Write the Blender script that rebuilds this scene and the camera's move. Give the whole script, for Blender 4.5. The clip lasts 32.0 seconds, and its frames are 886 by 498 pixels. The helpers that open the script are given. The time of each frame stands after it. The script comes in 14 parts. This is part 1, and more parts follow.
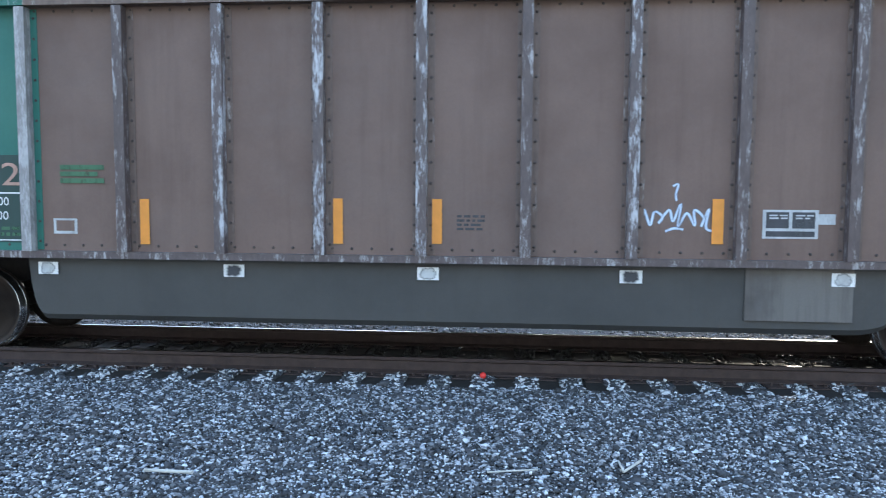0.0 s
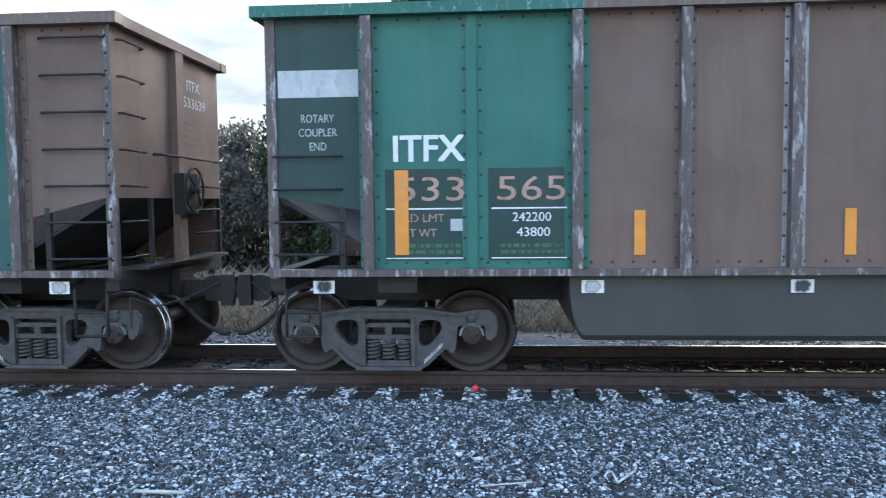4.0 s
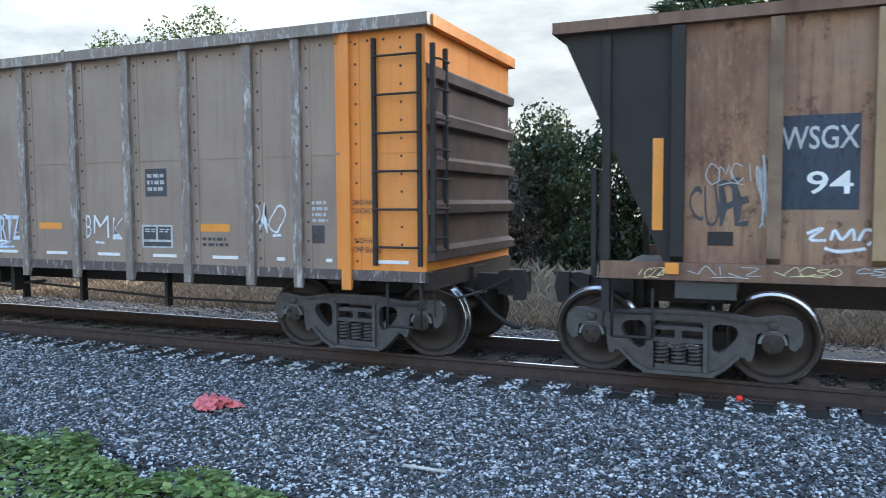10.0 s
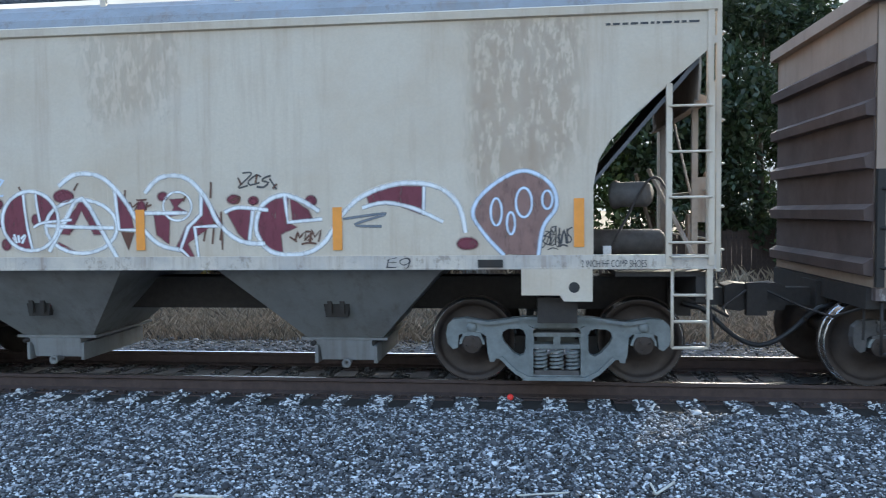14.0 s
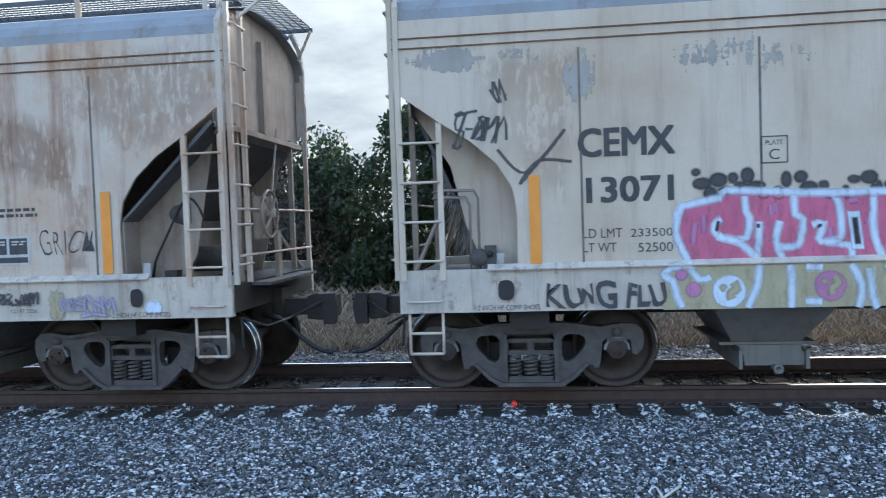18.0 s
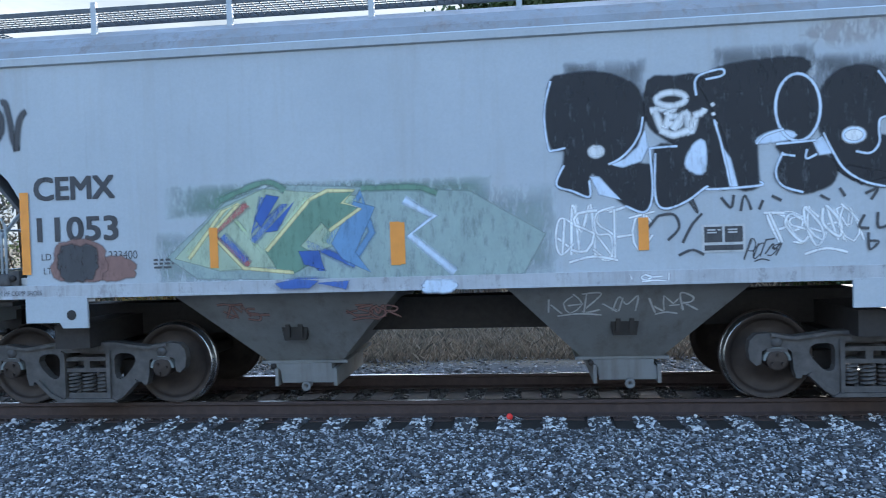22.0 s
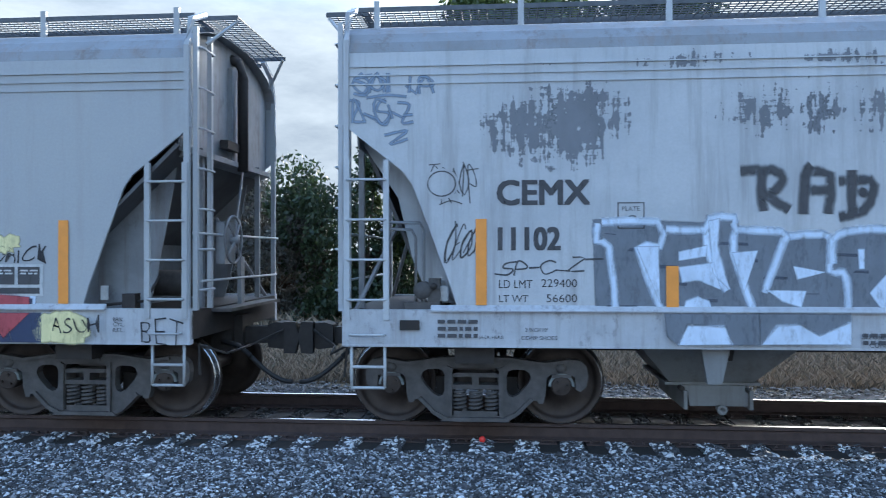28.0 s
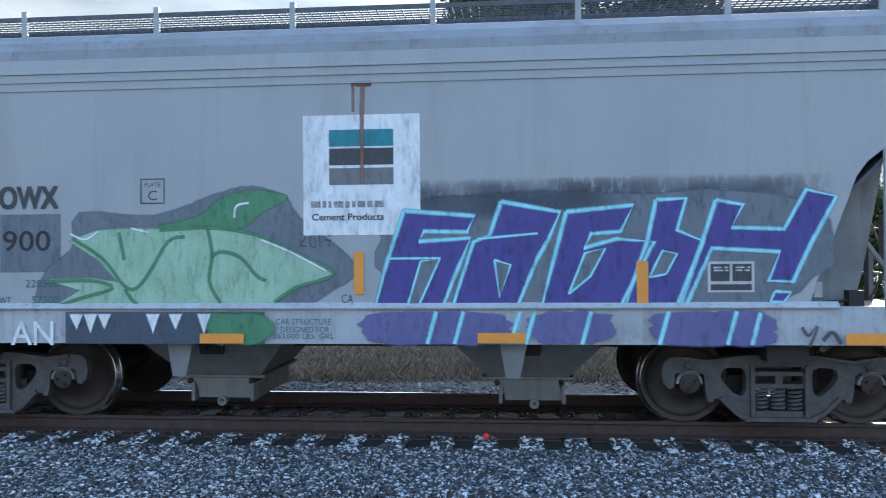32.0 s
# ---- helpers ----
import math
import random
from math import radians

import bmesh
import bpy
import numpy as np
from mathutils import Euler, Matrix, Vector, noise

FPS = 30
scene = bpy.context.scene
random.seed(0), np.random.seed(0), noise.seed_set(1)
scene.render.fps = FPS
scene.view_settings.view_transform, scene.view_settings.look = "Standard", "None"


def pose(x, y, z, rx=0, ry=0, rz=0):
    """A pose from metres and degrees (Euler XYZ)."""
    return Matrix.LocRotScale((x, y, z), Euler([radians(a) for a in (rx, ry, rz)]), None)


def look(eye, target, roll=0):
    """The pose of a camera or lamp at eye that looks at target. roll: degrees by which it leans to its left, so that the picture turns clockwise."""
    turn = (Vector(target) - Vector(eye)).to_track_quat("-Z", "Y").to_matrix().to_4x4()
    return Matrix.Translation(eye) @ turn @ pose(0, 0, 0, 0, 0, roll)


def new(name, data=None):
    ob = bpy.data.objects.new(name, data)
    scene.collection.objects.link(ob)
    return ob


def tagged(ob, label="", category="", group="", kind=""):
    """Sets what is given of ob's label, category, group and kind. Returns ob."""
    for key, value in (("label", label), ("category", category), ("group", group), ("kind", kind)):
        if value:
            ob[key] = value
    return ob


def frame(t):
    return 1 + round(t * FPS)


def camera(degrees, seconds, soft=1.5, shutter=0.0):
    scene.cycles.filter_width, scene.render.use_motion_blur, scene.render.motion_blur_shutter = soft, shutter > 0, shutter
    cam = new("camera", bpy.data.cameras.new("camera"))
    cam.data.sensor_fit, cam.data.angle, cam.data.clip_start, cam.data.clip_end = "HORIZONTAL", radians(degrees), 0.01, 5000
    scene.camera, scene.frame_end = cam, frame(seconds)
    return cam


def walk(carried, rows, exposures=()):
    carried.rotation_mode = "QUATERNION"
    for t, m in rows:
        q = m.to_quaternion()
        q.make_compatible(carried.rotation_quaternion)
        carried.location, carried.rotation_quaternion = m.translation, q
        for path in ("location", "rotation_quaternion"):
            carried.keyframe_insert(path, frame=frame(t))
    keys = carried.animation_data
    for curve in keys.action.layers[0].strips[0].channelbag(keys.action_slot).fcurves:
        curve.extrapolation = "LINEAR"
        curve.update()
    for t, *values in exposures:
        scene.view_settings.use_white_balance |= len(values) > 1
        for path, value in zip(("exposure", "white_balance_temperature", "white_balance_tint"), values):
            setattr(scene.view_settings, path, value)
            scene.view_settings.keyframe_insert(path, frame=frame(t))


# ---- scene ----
cam = camera(60.47, 32.0, soft=1.0, shutter=0.08)
PATH = [
    (0, (0.259, -9.083, 1.857), (-0.397, -1.494, 1.270), 0.35),
    (0.5, (0.269, -9.067, 1.860), (-0.293, -1.473, 1.241), -0.63),
    (1, (0.269, -9.082, 1.849), (-0.264, -1.480, 1.314), -1.26),
    (1.5, (0.281, -9.077, 1.873), (-0.248, -1.471, 1.385), -1.66),
    (2, (0.283, -9.071, 1.884), (-0.258, -1.464, 1.437), -1.44),
    (2.5, (0.273, -9.082, 1.882), (-0.289, -1.475, 1.440), -1.29),
    (3, (0.270, -9.078, 1.876), (-0.311, -1.474, 1.415), -0.71),
    (3.5, (0.265, -9.074, 1.873), (-0.304, -1.470, 1.392), -0.45),
    (5.5, (0.281, -9.082, 1.873), (-0.239, -1.470, 1.466), -1.52),
    (6, (0.259, -9.085, 1.864), (-0.258, -1.472, 1.477), -0.93),
    (6.5, (0.269, -9.085, 1.871), (-0.265, -1.474, 1.471), -1.17),
    (7, (0.272, -9.083, 1.867), (-0.308, -1.476, 1.446), -1.03),
    (7.5, (0.266, -9.090, 1.872), (-0.393, -1.491, 1.432), -0.97),
    (8, (0.260, -9.101, 1.872), (-0.584, -1.522, 1.411), -1.09),
    (8.5, (0.235, -9.128, 1.894), (-1.585, -1.725, 1.402), -2.52),
    (9, (0.202, -9.147, 1.896), (-2.643, -2.073, 1.422), -1.98),
    (9.5, (0.189, -9.155, 1.868), (-2.690, -2.093, 1.409), -0.01),
    (10, (0.205, -9.145, 1.878), (-2.770, -2.125, 1.397), -0.34),
    (10.5, (0.208, -9.145, 1.887), (-2.723, -2.106, 1.395), -1.11),
    (11, (0.210, -9.139, 1.895), (-2.501, -2.009, 1.479), -1.69),
    (11.5, (0.222, -9.129, 1.886), (-2.196, -1.892, 1.522), -2.19),
    (12, (0.226, -9.108, 1.871), (-1.841, -1.762, 1.534), -1.74),
    (12.5, (0.231, -9.094, 1.869), (-1.355, -1.630, 1.511), -1.15),
    (13, (0.230, -9.066, 1.861), (-0.831, -1.510, 1.464), -0.65),
    (13.5, (0.240, -9.081, 1.861), (-0.647, -1.503, 1.457), -0.77),
    (14, (0.237, -9.088, 1.859), (-0.647, -1.509, 1.488), -0.64),
    (14.5, (0.238, -9.085, 1.860), (-0.657, -1.506, 1.490), -0.70),
    (15, (0.233, -9.087, 1.873), (-0.657, -1.509, 1.490), -0.72),
    (15.5, (0.238, -9.090, 1.850), (-0.661, -1.512, 1.479), -0.86),
    (17.5, (0.251, -9.086, 1.854), (-0.646, -1.507, 1.533), -1.93),
    (18, (0.249, -9.083, 1.857), (-0.649, -1.501, 1.567), -1.95),
    (18.5, (0.252, -9.086, 1.862), (-0.652, -1.505, 1.585), -2.08),
    (19, (0.249, -9.086, 1.868), (-0.649, -1.503, 1.611), -2.20),
    (19.5, (0.251, -9.082, 1.871), (-0.625, -1.495, 1.642), -2.16),
    (20, (0.236, -9.080, 1.890), (-0.608, -1.490, 1.651), -1.98),
    (20.5, (0.246, -9.088, 1.878), (-0.594, -1.498, 1.672), -1.87),
    (21, (0.242, -9.086, 1.877), (-0.601, -1.494, 1.691), -1.50),
    (21.5, (0.246, -9.086, 1.874), (-0.604, -1.494, 1.696), -1.48),
    (22, (0.250, -9.080, 1.874), (-0.601, -1.489, 1.689), -1.82),
    (22.5, (0.261, -9.086, 1.865), (-0.550, -1.492, 1.670), -2.69),
    (23, (0.249, -9.082, 1.870), (-0.514, -1.484, 1.635), -1.84),
    (23.5, (0.251, -9.073, 1.856), (-0.492, -1.472, 1.618), -1.01),
    (24, (0.257, -9.058, 1.845), (-0.367, -1.447, 1.595), -0.07),
    (24.5, (0.258, -9.062, 1.841), (-0.313, -1.446, 1.605), 0.55),
    (26.5, (0.250, -9.061, 1.840), (-0.336, -1.444, 1.836), 0.66),
    (27, (0.252, -9.050, 1.857), (-0.332, -1.433, 1.884), 0.24),
    (27.5, (0.251, -9.052, 1.855), (-0.353, -1.436, 1.901), -0.15),
    (28, (0.258, -9.062, 1.836), (-0.374, -1.447, 1.881), -0.11),
    (28.5, (0.256, -9.053, 1.839), (-0.371, -1.439, 1.861), -0.21),
    (29, (0.260, -9.041, 1.852), (-0.369, -1.426, 1.856), -0.28),
    (29.5, (0.249, -9.057, 1.848), (-0.372, -1.443, 1.860), -0.35),
    (30, (0.242, -9.054, 1.848), (-0.393, -1.441, 1.863), -0.20),
    (30.5, (0.271, -9.058, 1.836), (-0.392, -1.446, 1.869), -0.51),
    (31, (0.272, -9.049, 1.833), (-0.408, -1.440, 1.853), -0.56),
    (31.5, (0.271, -9.050, 1.820), (-0.410, -1.441, 1.839), -0.58),
    (32, (0.255, -9.068, 1.815), (-0.405, -1.457, 1.852), -0.42),
]
walk(cam, [(t, look(eye, target, roll)) for t, eye, target, roll in PATH],
     [(0, 3.1, 6300, 6), (7.5, 3.02, 6200, 6), (9, 2.87, 6500, 6), (11, 2.87, 6500, 6), (13, 2.72, 6400, 6), (15, 2.72, 6250, 6), (17, 2.67, 6000, 6), (19, 2.72, 6150, 6), (21, 2.67, 5900, 6), (23, 2.67, 5800, 6), (24.3, 2.72, 5950, 6), (26.5, 2.58, 5720, 6), (30, 2.57, 5800, 6), (32, 2.5, 5950, 6)])

# how far the train has rolled, in metres, every two seconds
ROLLED = [(0, 0.0), (2, 10.933), (4, 21.875), (6, 32.751), (8, 43.578), (10, 54.329), (12, 64.951), (14, 75.444), (16, 85.829), (18, 96.134), (20, 106.413), (22, 116.674), (24, 126.852), (26, 136.972), (28, 147.076), (30, 157.146), (32, 167.151)]

# ---- light: low sun behind the train, to the right ----
SUN_AZ, SUN_EL = 26.0, 19.0
world = bpy.data.worlds.new("sky")
scene.world = world
world.use_nodes = True
wn, wl = world.node_tree.nodes, world.node_tree.links
sky = wn.new("ShaderNodeTexSky")
sky.sky_type, sky.sun_disc = "NISHITA", False
sky.sun_elevation, sky.sun_rotation = radians(SUN_EL), radians(SUN_AZ)
sky.air_density, sky.dust_density, sky.ozone_density = 1.0, 2.0, 1.5
# bright cloud all round the lower sky, clear overhead
cloud = wn.new("ShaderNodeTexNoise")
cloud.inputs["Scale"].default_value, cloud.inputs["Detail"].default_value, cloud.inputs["Roughness"].default_value = 3.0, 8.0, 0.6
cmap = wn.new("ShaderNodeMapping")
cmap.inputs["Scale"].default_value = (1.0, 1.0, 3.2)
ctc = wn.new("ShaderNodeTexCoord")
wl.new(ctc.outputs["Generated"], cmap.inputs[0])
wl.new(cmap.outputs[0], cloud.inputs["Vector"])
shade = wn.new("ShaderNodeValToRGB")
shade.color_ramp.elements[0].position, shade.color_ramp.elements[0].color = 0.36, (0.6, 0.67, 0.76, 1)
shade.color_ramp.elements[1].position, shade.color_ramp.elements[1].color = 0.62, (1.2, 1.25, 1.27, 1)
wl.new(cloud.outputs[0], shade.inputs[0])
# unseen cloud facing the sun, behind the camera, brightened to fill the near side
rear_fill = wn.new("ShaderNodeMapRange")
rear_fill.inputs["From Min"].default_value, rear_fill.inputs["From Max"].default_value = -1.0, 1.0
rear_fill.inputs["To Min"].default_value, rear_fill.inputs["To Max"].default_value = 1.75, 0.85
lit = wn.new("ShaderNodeVectorMath")
lit.operation = "SCALE"
veil = wn.new("ShaderNodeVectorMath")
veil.operation = "MINIMUM"
wl.new(sky.outputs[0], veil.inputs[0])
wl.new(shade.outputs[0], lit.inputs[0])
wl.new(rear_fill.outputs[0], lit.inputs["Scale"])
wl.new(lit.outputs[0], veil.inputs[1])
high = wn.new("ShaderNodeSeparateXYZ")
wl.new(ctc.outputs["Generated"], high.inputs[0])
wl.new(high.outputs["Y"], rear_fill.inputs["Value"])
clear = wn.new("ShaderNodeMapRange")
clear.interpolation_type = "SMOOTHSTEP"
clear.inputs["From Min"].default_value, clear.inputs["From Max"].default_value = 0.27, 0.52
wl.new(high.outputs["Z"], clear.inputs["Value"])
blend = wn.new("ShaderNodeMix")
blend.data_type = "RGBA"
wl.new(clear.outputs[0], blend.inputs[0])
wl.new(veil.outputs[0], blend.inputs[6])
wl.new(sky.outputs[0], blend.inputs[7])
wl.new(blend.outputs[2], wn["Background"].inputs[0])
wn["Background"].inputs[1].default_value = 0.15
sun = new("sun", bpy.data.lights.new("sun", "SUN"))
sun.data.energy, sun.data.angle, sun.data.color = 1.4, radians(1.5), (1.0, 0.9, 0.76)
sd = Vector((math.sin(radians(SUN_AZ)) * math.cos(radians(SUN_EL)), math.cos(radians(SUN_AZ)) * math.cos(radians(SUN_EL)), math.sin(radians(SUN_EL))))
sun.matrix_basis = look(sd * 100, (0, 0, 0))

# ---- materials ----
def shader(name, rough=0.7, metal=0.0):
    m = bpy.data.materials.new(name)
    m.use_nodes = True
    b = m.node_tree.nodes["Principled BSDF"]
    b.inputs["Roughness"].default_value, b.inputs["Metallic"].default_value = rough, metal
    return m, m.node_tree, b


def noise_node(nt, scale, stretch=(1, 1, 1), detail=5.0, rough=0.6, shift=0.0):
    tc, mp, n = nt.nodes.new("ShaderNodeTexCoord"), nt.nodes.new("ShaderNodeMapping"), nt.nodes.new("ShaderNodeTexNoise")
    mp.inputs["Scale"].default_value = stretch
    mp.inputs["Location"].default_value = (shift, shift * 0.7, shift * 0.3)
    n.inputs["Scale"].default_value, n.inputs["Detail"].default_value, n.inputs["Roughness"].default_value = scale, detail, rough
    nt.links.new(tc.outputs["Object"], mp.inputs[0])
    nt.links.new(mp.outputs[0], n.inputs["Vector"])
    return n


def ramp_node(nt, source, lo, hi, a=0.0, b=1.0):
    r = nt.nodes.new("ShaderNodeMapRange")
    r.inputs[1].default_value, r.inputs[2].default_value, r.inputs[3].default_value, r.inputs[4].default_value = lo, hi, a, b
    nt.links.new(source, r.inputs[0])
    return r.outputs[0]


def mix_node(nt, fac, a, b):
    x = nt.nodes.new("ShaderNodeMix")
    x.data_type = "RGBA"
    for k, v in ((0, fac), (6, a), (7, b)):
        if hasattr(v, "links"):
            nt.links.new(v, x.inputs[k])
        else:
            x.inputs[k].default_value = v if k == 0 else (*v, 1)
    return x.outputs[2]


def bump_node(nt, b, source, strength, dist=0.01):
    u = nt.nodes.new("ShaderNodeBump")
    u.inputs["Strength"].default_value, u.inputs["Distance"].default_value = strength, dist
    nt.links.new(source, u.inputs["Height"])
    nt.links.new(u.outputs[0], b.inputs["Normal"])


def paint(name, base, stain, rust=(0.12, 0.045, 0.02), stains=0.5, streaks=0.4, rough=0.6, metal=0.0, shift=0.0, scale=1.0, spots=0.0):
    """Weathered paint: patches of stain, rust running down in streaks, fine grain."""
    m, nt, b = shader(name, rough, metal)
    big = noise_node(nt, 0.9 * scale, (1, 1, 1), 7, 0.65, shift)
    run = noise_node(nt, 1.0 * scale, (5, 5, 0.35), 6, 0.7, shift + 3)
    fine = noise_node(nt, 38 * scale, (1, 1, 1), 4, 0.7, shift)
    c = mix_node(nt, ramp_node(nt, big.outputs[0], 0.42, 0.7, 0, stains), base, stain)
    c = mix_node(nt, ramp_node(nt, run.outputs[0], 0.5, 0.7, 0, streaks), c, rust)
    wash = noise_node(nt, 0.35 * scale, (1, 1, 1.6), 6, 0.75, shift + 5)
    c = mix_node(nt, ramp_node(nt, wash.outputs[0], 0.5, 0.62, 0, 0.35 * stains), c, tuple(0.6 * v + 0.4 * sum(base) / 3 for v in base))
    if spots:
        mark = noise_node(nt, 2.6 * scale, (1, 1, 0.6), 9, 0.8, shift + 9)
        c = mix_node(nt, ramp_node(nt, mark.outputs[0], 0.55, 0.62, 0, spots), c, tuple(v * 0.6 for v in rust))
    dark = tuple(v * 0.72 for v in base)
    c = mix_node(nt, ramp_node(nt, fine.outputs[0], 0.35, 0.75, 0, 0.35), c, dark)
    if rough >= 0.75:
        b.inputs["Specular IOR Level"].default_value = 0.15
    nt.links.new(c, b.inputs["Base Color"])
    nt.links.new(ramp_node(nt, big.outputs[0], 0.3, 0.7, rough - 0.1, rough + 0.15), b.inputs["Roughness"])
    dent = nt.nodes.new("ShaderNodeBump")
    dent.inputs["Strength"].default_value, dent.inputs["Distance"].default_value = 0.35, 0.03
    nt.links.new(noise_node(nt, 1.1, (1, 1, 1), 2, 0.4, shift + 7).outputs[0], dent.inputs["Height"])
    u = nt.nodes.new("ShaderNodeBump")
    u.inputs["Strength"].default_value, u.inputs["Distance"].default_value = 0.12, 0.004
    nt.links.new(fine.outputs[0], u.inputs["Height"])
    nt.links.new(dent.outputs[0], u.inputs["Normal"])
    nt.links.new(u.outputs[0], b.inputs["Normal"])
    return m


def scraped(name, base, bare, limit, shift):
    """Dark paint knocked off in hard-edged flakes that leave pale bare patches."""
    m, nt, b = shader(name, 0.55, 0.1)
    flake = noise_node(nt, 2.6, (5, 5, 1.1), 8, 0.78, shift)
    grain = noise_node(nt, 22, (1, 1, 0.4), 5, 0.7, shift + 2)
    c = mix_node(nt, ramp_node(nt, grain.outputs[0], 0.35, 0.7, 0, 0.6), base, tuple(v * 0.45 for v in base))
    pale = mix_node(nt, ramp_node(nt, grain.outputs[0], 0.4, 0.7, 0, 0.5), bare, tuple(v * 0.5 for v in bare))
    nt.links.new(mix_node(nt, ramp_node(nt, flake.outputs[0], limit - 0.03, limit + 0.06), c, pale), b.inputs["Base Color"])
    bump_node(nt, b, flake.outputs[0], 0.25, 0.006)
    return m


def plain(name, base, rough=0.6, metal=0.0, vary=0.25, scale=12.0, bump=0.1):
    m, nt, b = shader(name, rough, metal)
    n = noise_node(nt, scale, (1, 1, 1), 6, 0.65)
    nt.links.new(mix_node(nt, ramp_node(nt, n.outputs[0], 0.35, 0.7), base, tuple(v * (1 - vary) for v in base)), b.inputs["Base Color"])
    if bump:
        bump_node(nt, b, n.outputs[0], bump, 0.006)
    return m


def coat(name, base, vary=0.25, wear=0.5, scale=4.0):
    """Sprayed or stencilled paint: thins out towards its rim and is worn through in streaks."""
    m, nt, b = shader(name, 0.62)
    n = noise_node(nt, scale, (1, 1, 0.6), 6, 0.7)
    nt.links.new(mix_node(nt, ramp_node(nt, n.outputs[0], 0.35, 0.7), base, tuple(v * (1 - vary) for v in base)), b.inputs["Base Color"])
    at = nt.nodes.new("ShaderNodeAttribute")
    at.attribute_name = "thin"
    rub = noise_node(nt, 6.0, (2.5, 2.5, 0.8), 7, 0.75, 2.0)
    add = nt.nodes.new("ShaderNodeMath")
    add.operation, add.use_clamp = "ADD", True
    nt.links.new(at.outputs["Fac"], add.inputs[0])
    nt.links.new(ramp_node(nt, rub.outputs[0], 0.5, 0.72, 0.0, wear), add.inputs[1])
    clear = nt.nodes.new("ShaderNodeBsdfTransparent")
    mx = nt.nodes.new("ShaderNodeMixShader")
    nt.links.new(add.outputs[0], mx.inputs[0])
    nt.links.new(b.outputs[0], mx.inputs[1])
    nt.links.new(clear.outputs[0], mx.inputs[2])
    nt.links.new(mx.outputs[0], nt.nodes["Material Output"].inputs[0])
    return m


def islands(name, colours, rough=0.8, steps=False):
    """Loose pieces in one mesh, each with a colour of its own."""
    m, nt, b = shader(name, rough)
    g = nt.nodes.new("ShaderNodeNewGeometry")
    r = nt.nodes.new("ShaderNodeValToRGB")
    while len(r.color_ramp.elements) < len(colours):
        r.color_ramp.elements.new(0.5)
    for k, c in enumerate(colours):
        r.color_ramp.elements[k].position = k / (len(colours) - 1)
        r.color_ramp.elements[k].color = (*c, 1)
    if steps:
        r.color_ramp.interpolation = "CONSTANT"
    nt.links.new(g.outputs["Random Per Island"], r.inputs[0])
    n = noise_node(nt, 60, (1, 1, 1), 3, 0.6)
    nt.links.new(mix_node(nt, ramp_node(nt, n.outputs[0], 0.4, 0.7, 0, 0.3), r.outputs[0], (0.05, 0.05, 0.05)), b.inputs["Base Color"])
    return m


def leafy(name, colours):
    m, nt, b = shader(name, 0.55)
    m2 = islands(name + "_tint", colours, 0.5)
    nt2 = m2.node_tree
    b2 = nt2.nodes["Principled BSDF"]
    tr = nt2.nodes.new("ShaderNodeBsdfTranslucent")
    mx = nt2.nodes.new("ShaderNodeMixShader")
    mx.inputs[0].default_value = 0.35
    src = b2.inputs["Base Color"].links[0].from_socket
    nt2.links.new(src, tr.inputs[0])
    nt2.links.new(b2.outputs[0], mx.inputs[1])
    nt2.links.new(tr.outputs[0], mx.inputs[2])
    nt2.links.new(mx.outputs[0], nt2.nodes["Material Output"].inputs[0])
    bpy.data.materials.remove(m)
    m2.name = name
    return m2


STEEL_DARK = plain("grimy_steel", (0.035, 0.03, 0.028), 0.7, 0.2, 0.4, 14)
TRUCK_GREY = plain("truck_grey", (0.1, 0.093, 0.09), 0.75, 0.1, 0.45, 9)
TRUCK_PALE = plain("truck_pale", (0.2, 0.22, 0.22), 0.75, 0.1, 0.4, 7)
WHEEL = plain("wheel_steel", (0.06, 0.045, 0.038), 0.6, 0.4, 0.4, 9)
TREAD = plain("bright_tread", (0.6, 0.6, 0.6), 0.25, 1.0, 0.15, 20, 0.02)
RAIL = plain("rail_rust", (0.07, 0.046, 0.04), 0.8, 0.1, 0.4, 10)
RAIL_TOP = plain("rail_polished", (0.62, 0.6, 0.58), 0.22, 1.0, 0.2, 12, 0.02)
TIE = plain("tie_creosote", (0.03, 0.024, 0.02), 0.9, 0, 0.5, 8, 0.4)
BROWN = paint("brown_car_paint", (0.18, 0.115, 0.09), (0.125, 0.08, 0.063), (0.09, 0.055, 0.042), 0.7, 0.35, 0.65, 0, 1.0)
TEAL = paint("teal_green_paint", (0.03, 0.16, 0.12), (0.02, 0.11, 0.09), (0.04, 0.08, 0.06), 0.6, 0.4, 0.55, 0, 2.0)
DKGREEN = paint("dark_green_paint", (0.025, 0.06, 0.05), (0.02, 0.04, 0.035), (0.03, 0.03, 0.025), 0.6, 0.4, 0.6, 0, 3.0)
RIBSTEEL = scraped("worn_rib_paint", (0.12, 0.09, 0.085), (0.42, 0.4, 0.4), 0.56, 4.0)
WORN = scraped("bare_worn_steel", (0.13, 0.1, 0.095), (0.5, 0.5, 0.52), 0.535, 4.5)
TUB = paint("tub_grey_black", (0.062, 0.06, 0.056), (0.04, 0.038, 0.035), (0.05, 0.045, 0.04), 0.6, 0.4, 0.6, 0, 5.0)
OCHRE = paint("rusty_ochre", (0.38, 0.235, 0.145), (0.2, 0.105, 0.085), (0.11, 0.06, 0.055), 1.0, 0.85, 0.8, 0, 6.0, 1.5, spots=0.8)
OCHRE_RIB = paint("ochre_rib", (0.4, 0.28, 0.16), (0.25, 0.15, 0.09), (0.13, 0.065, 0.03), 0.8, 0.5, 0.8, 0, 7.0, 2.0)
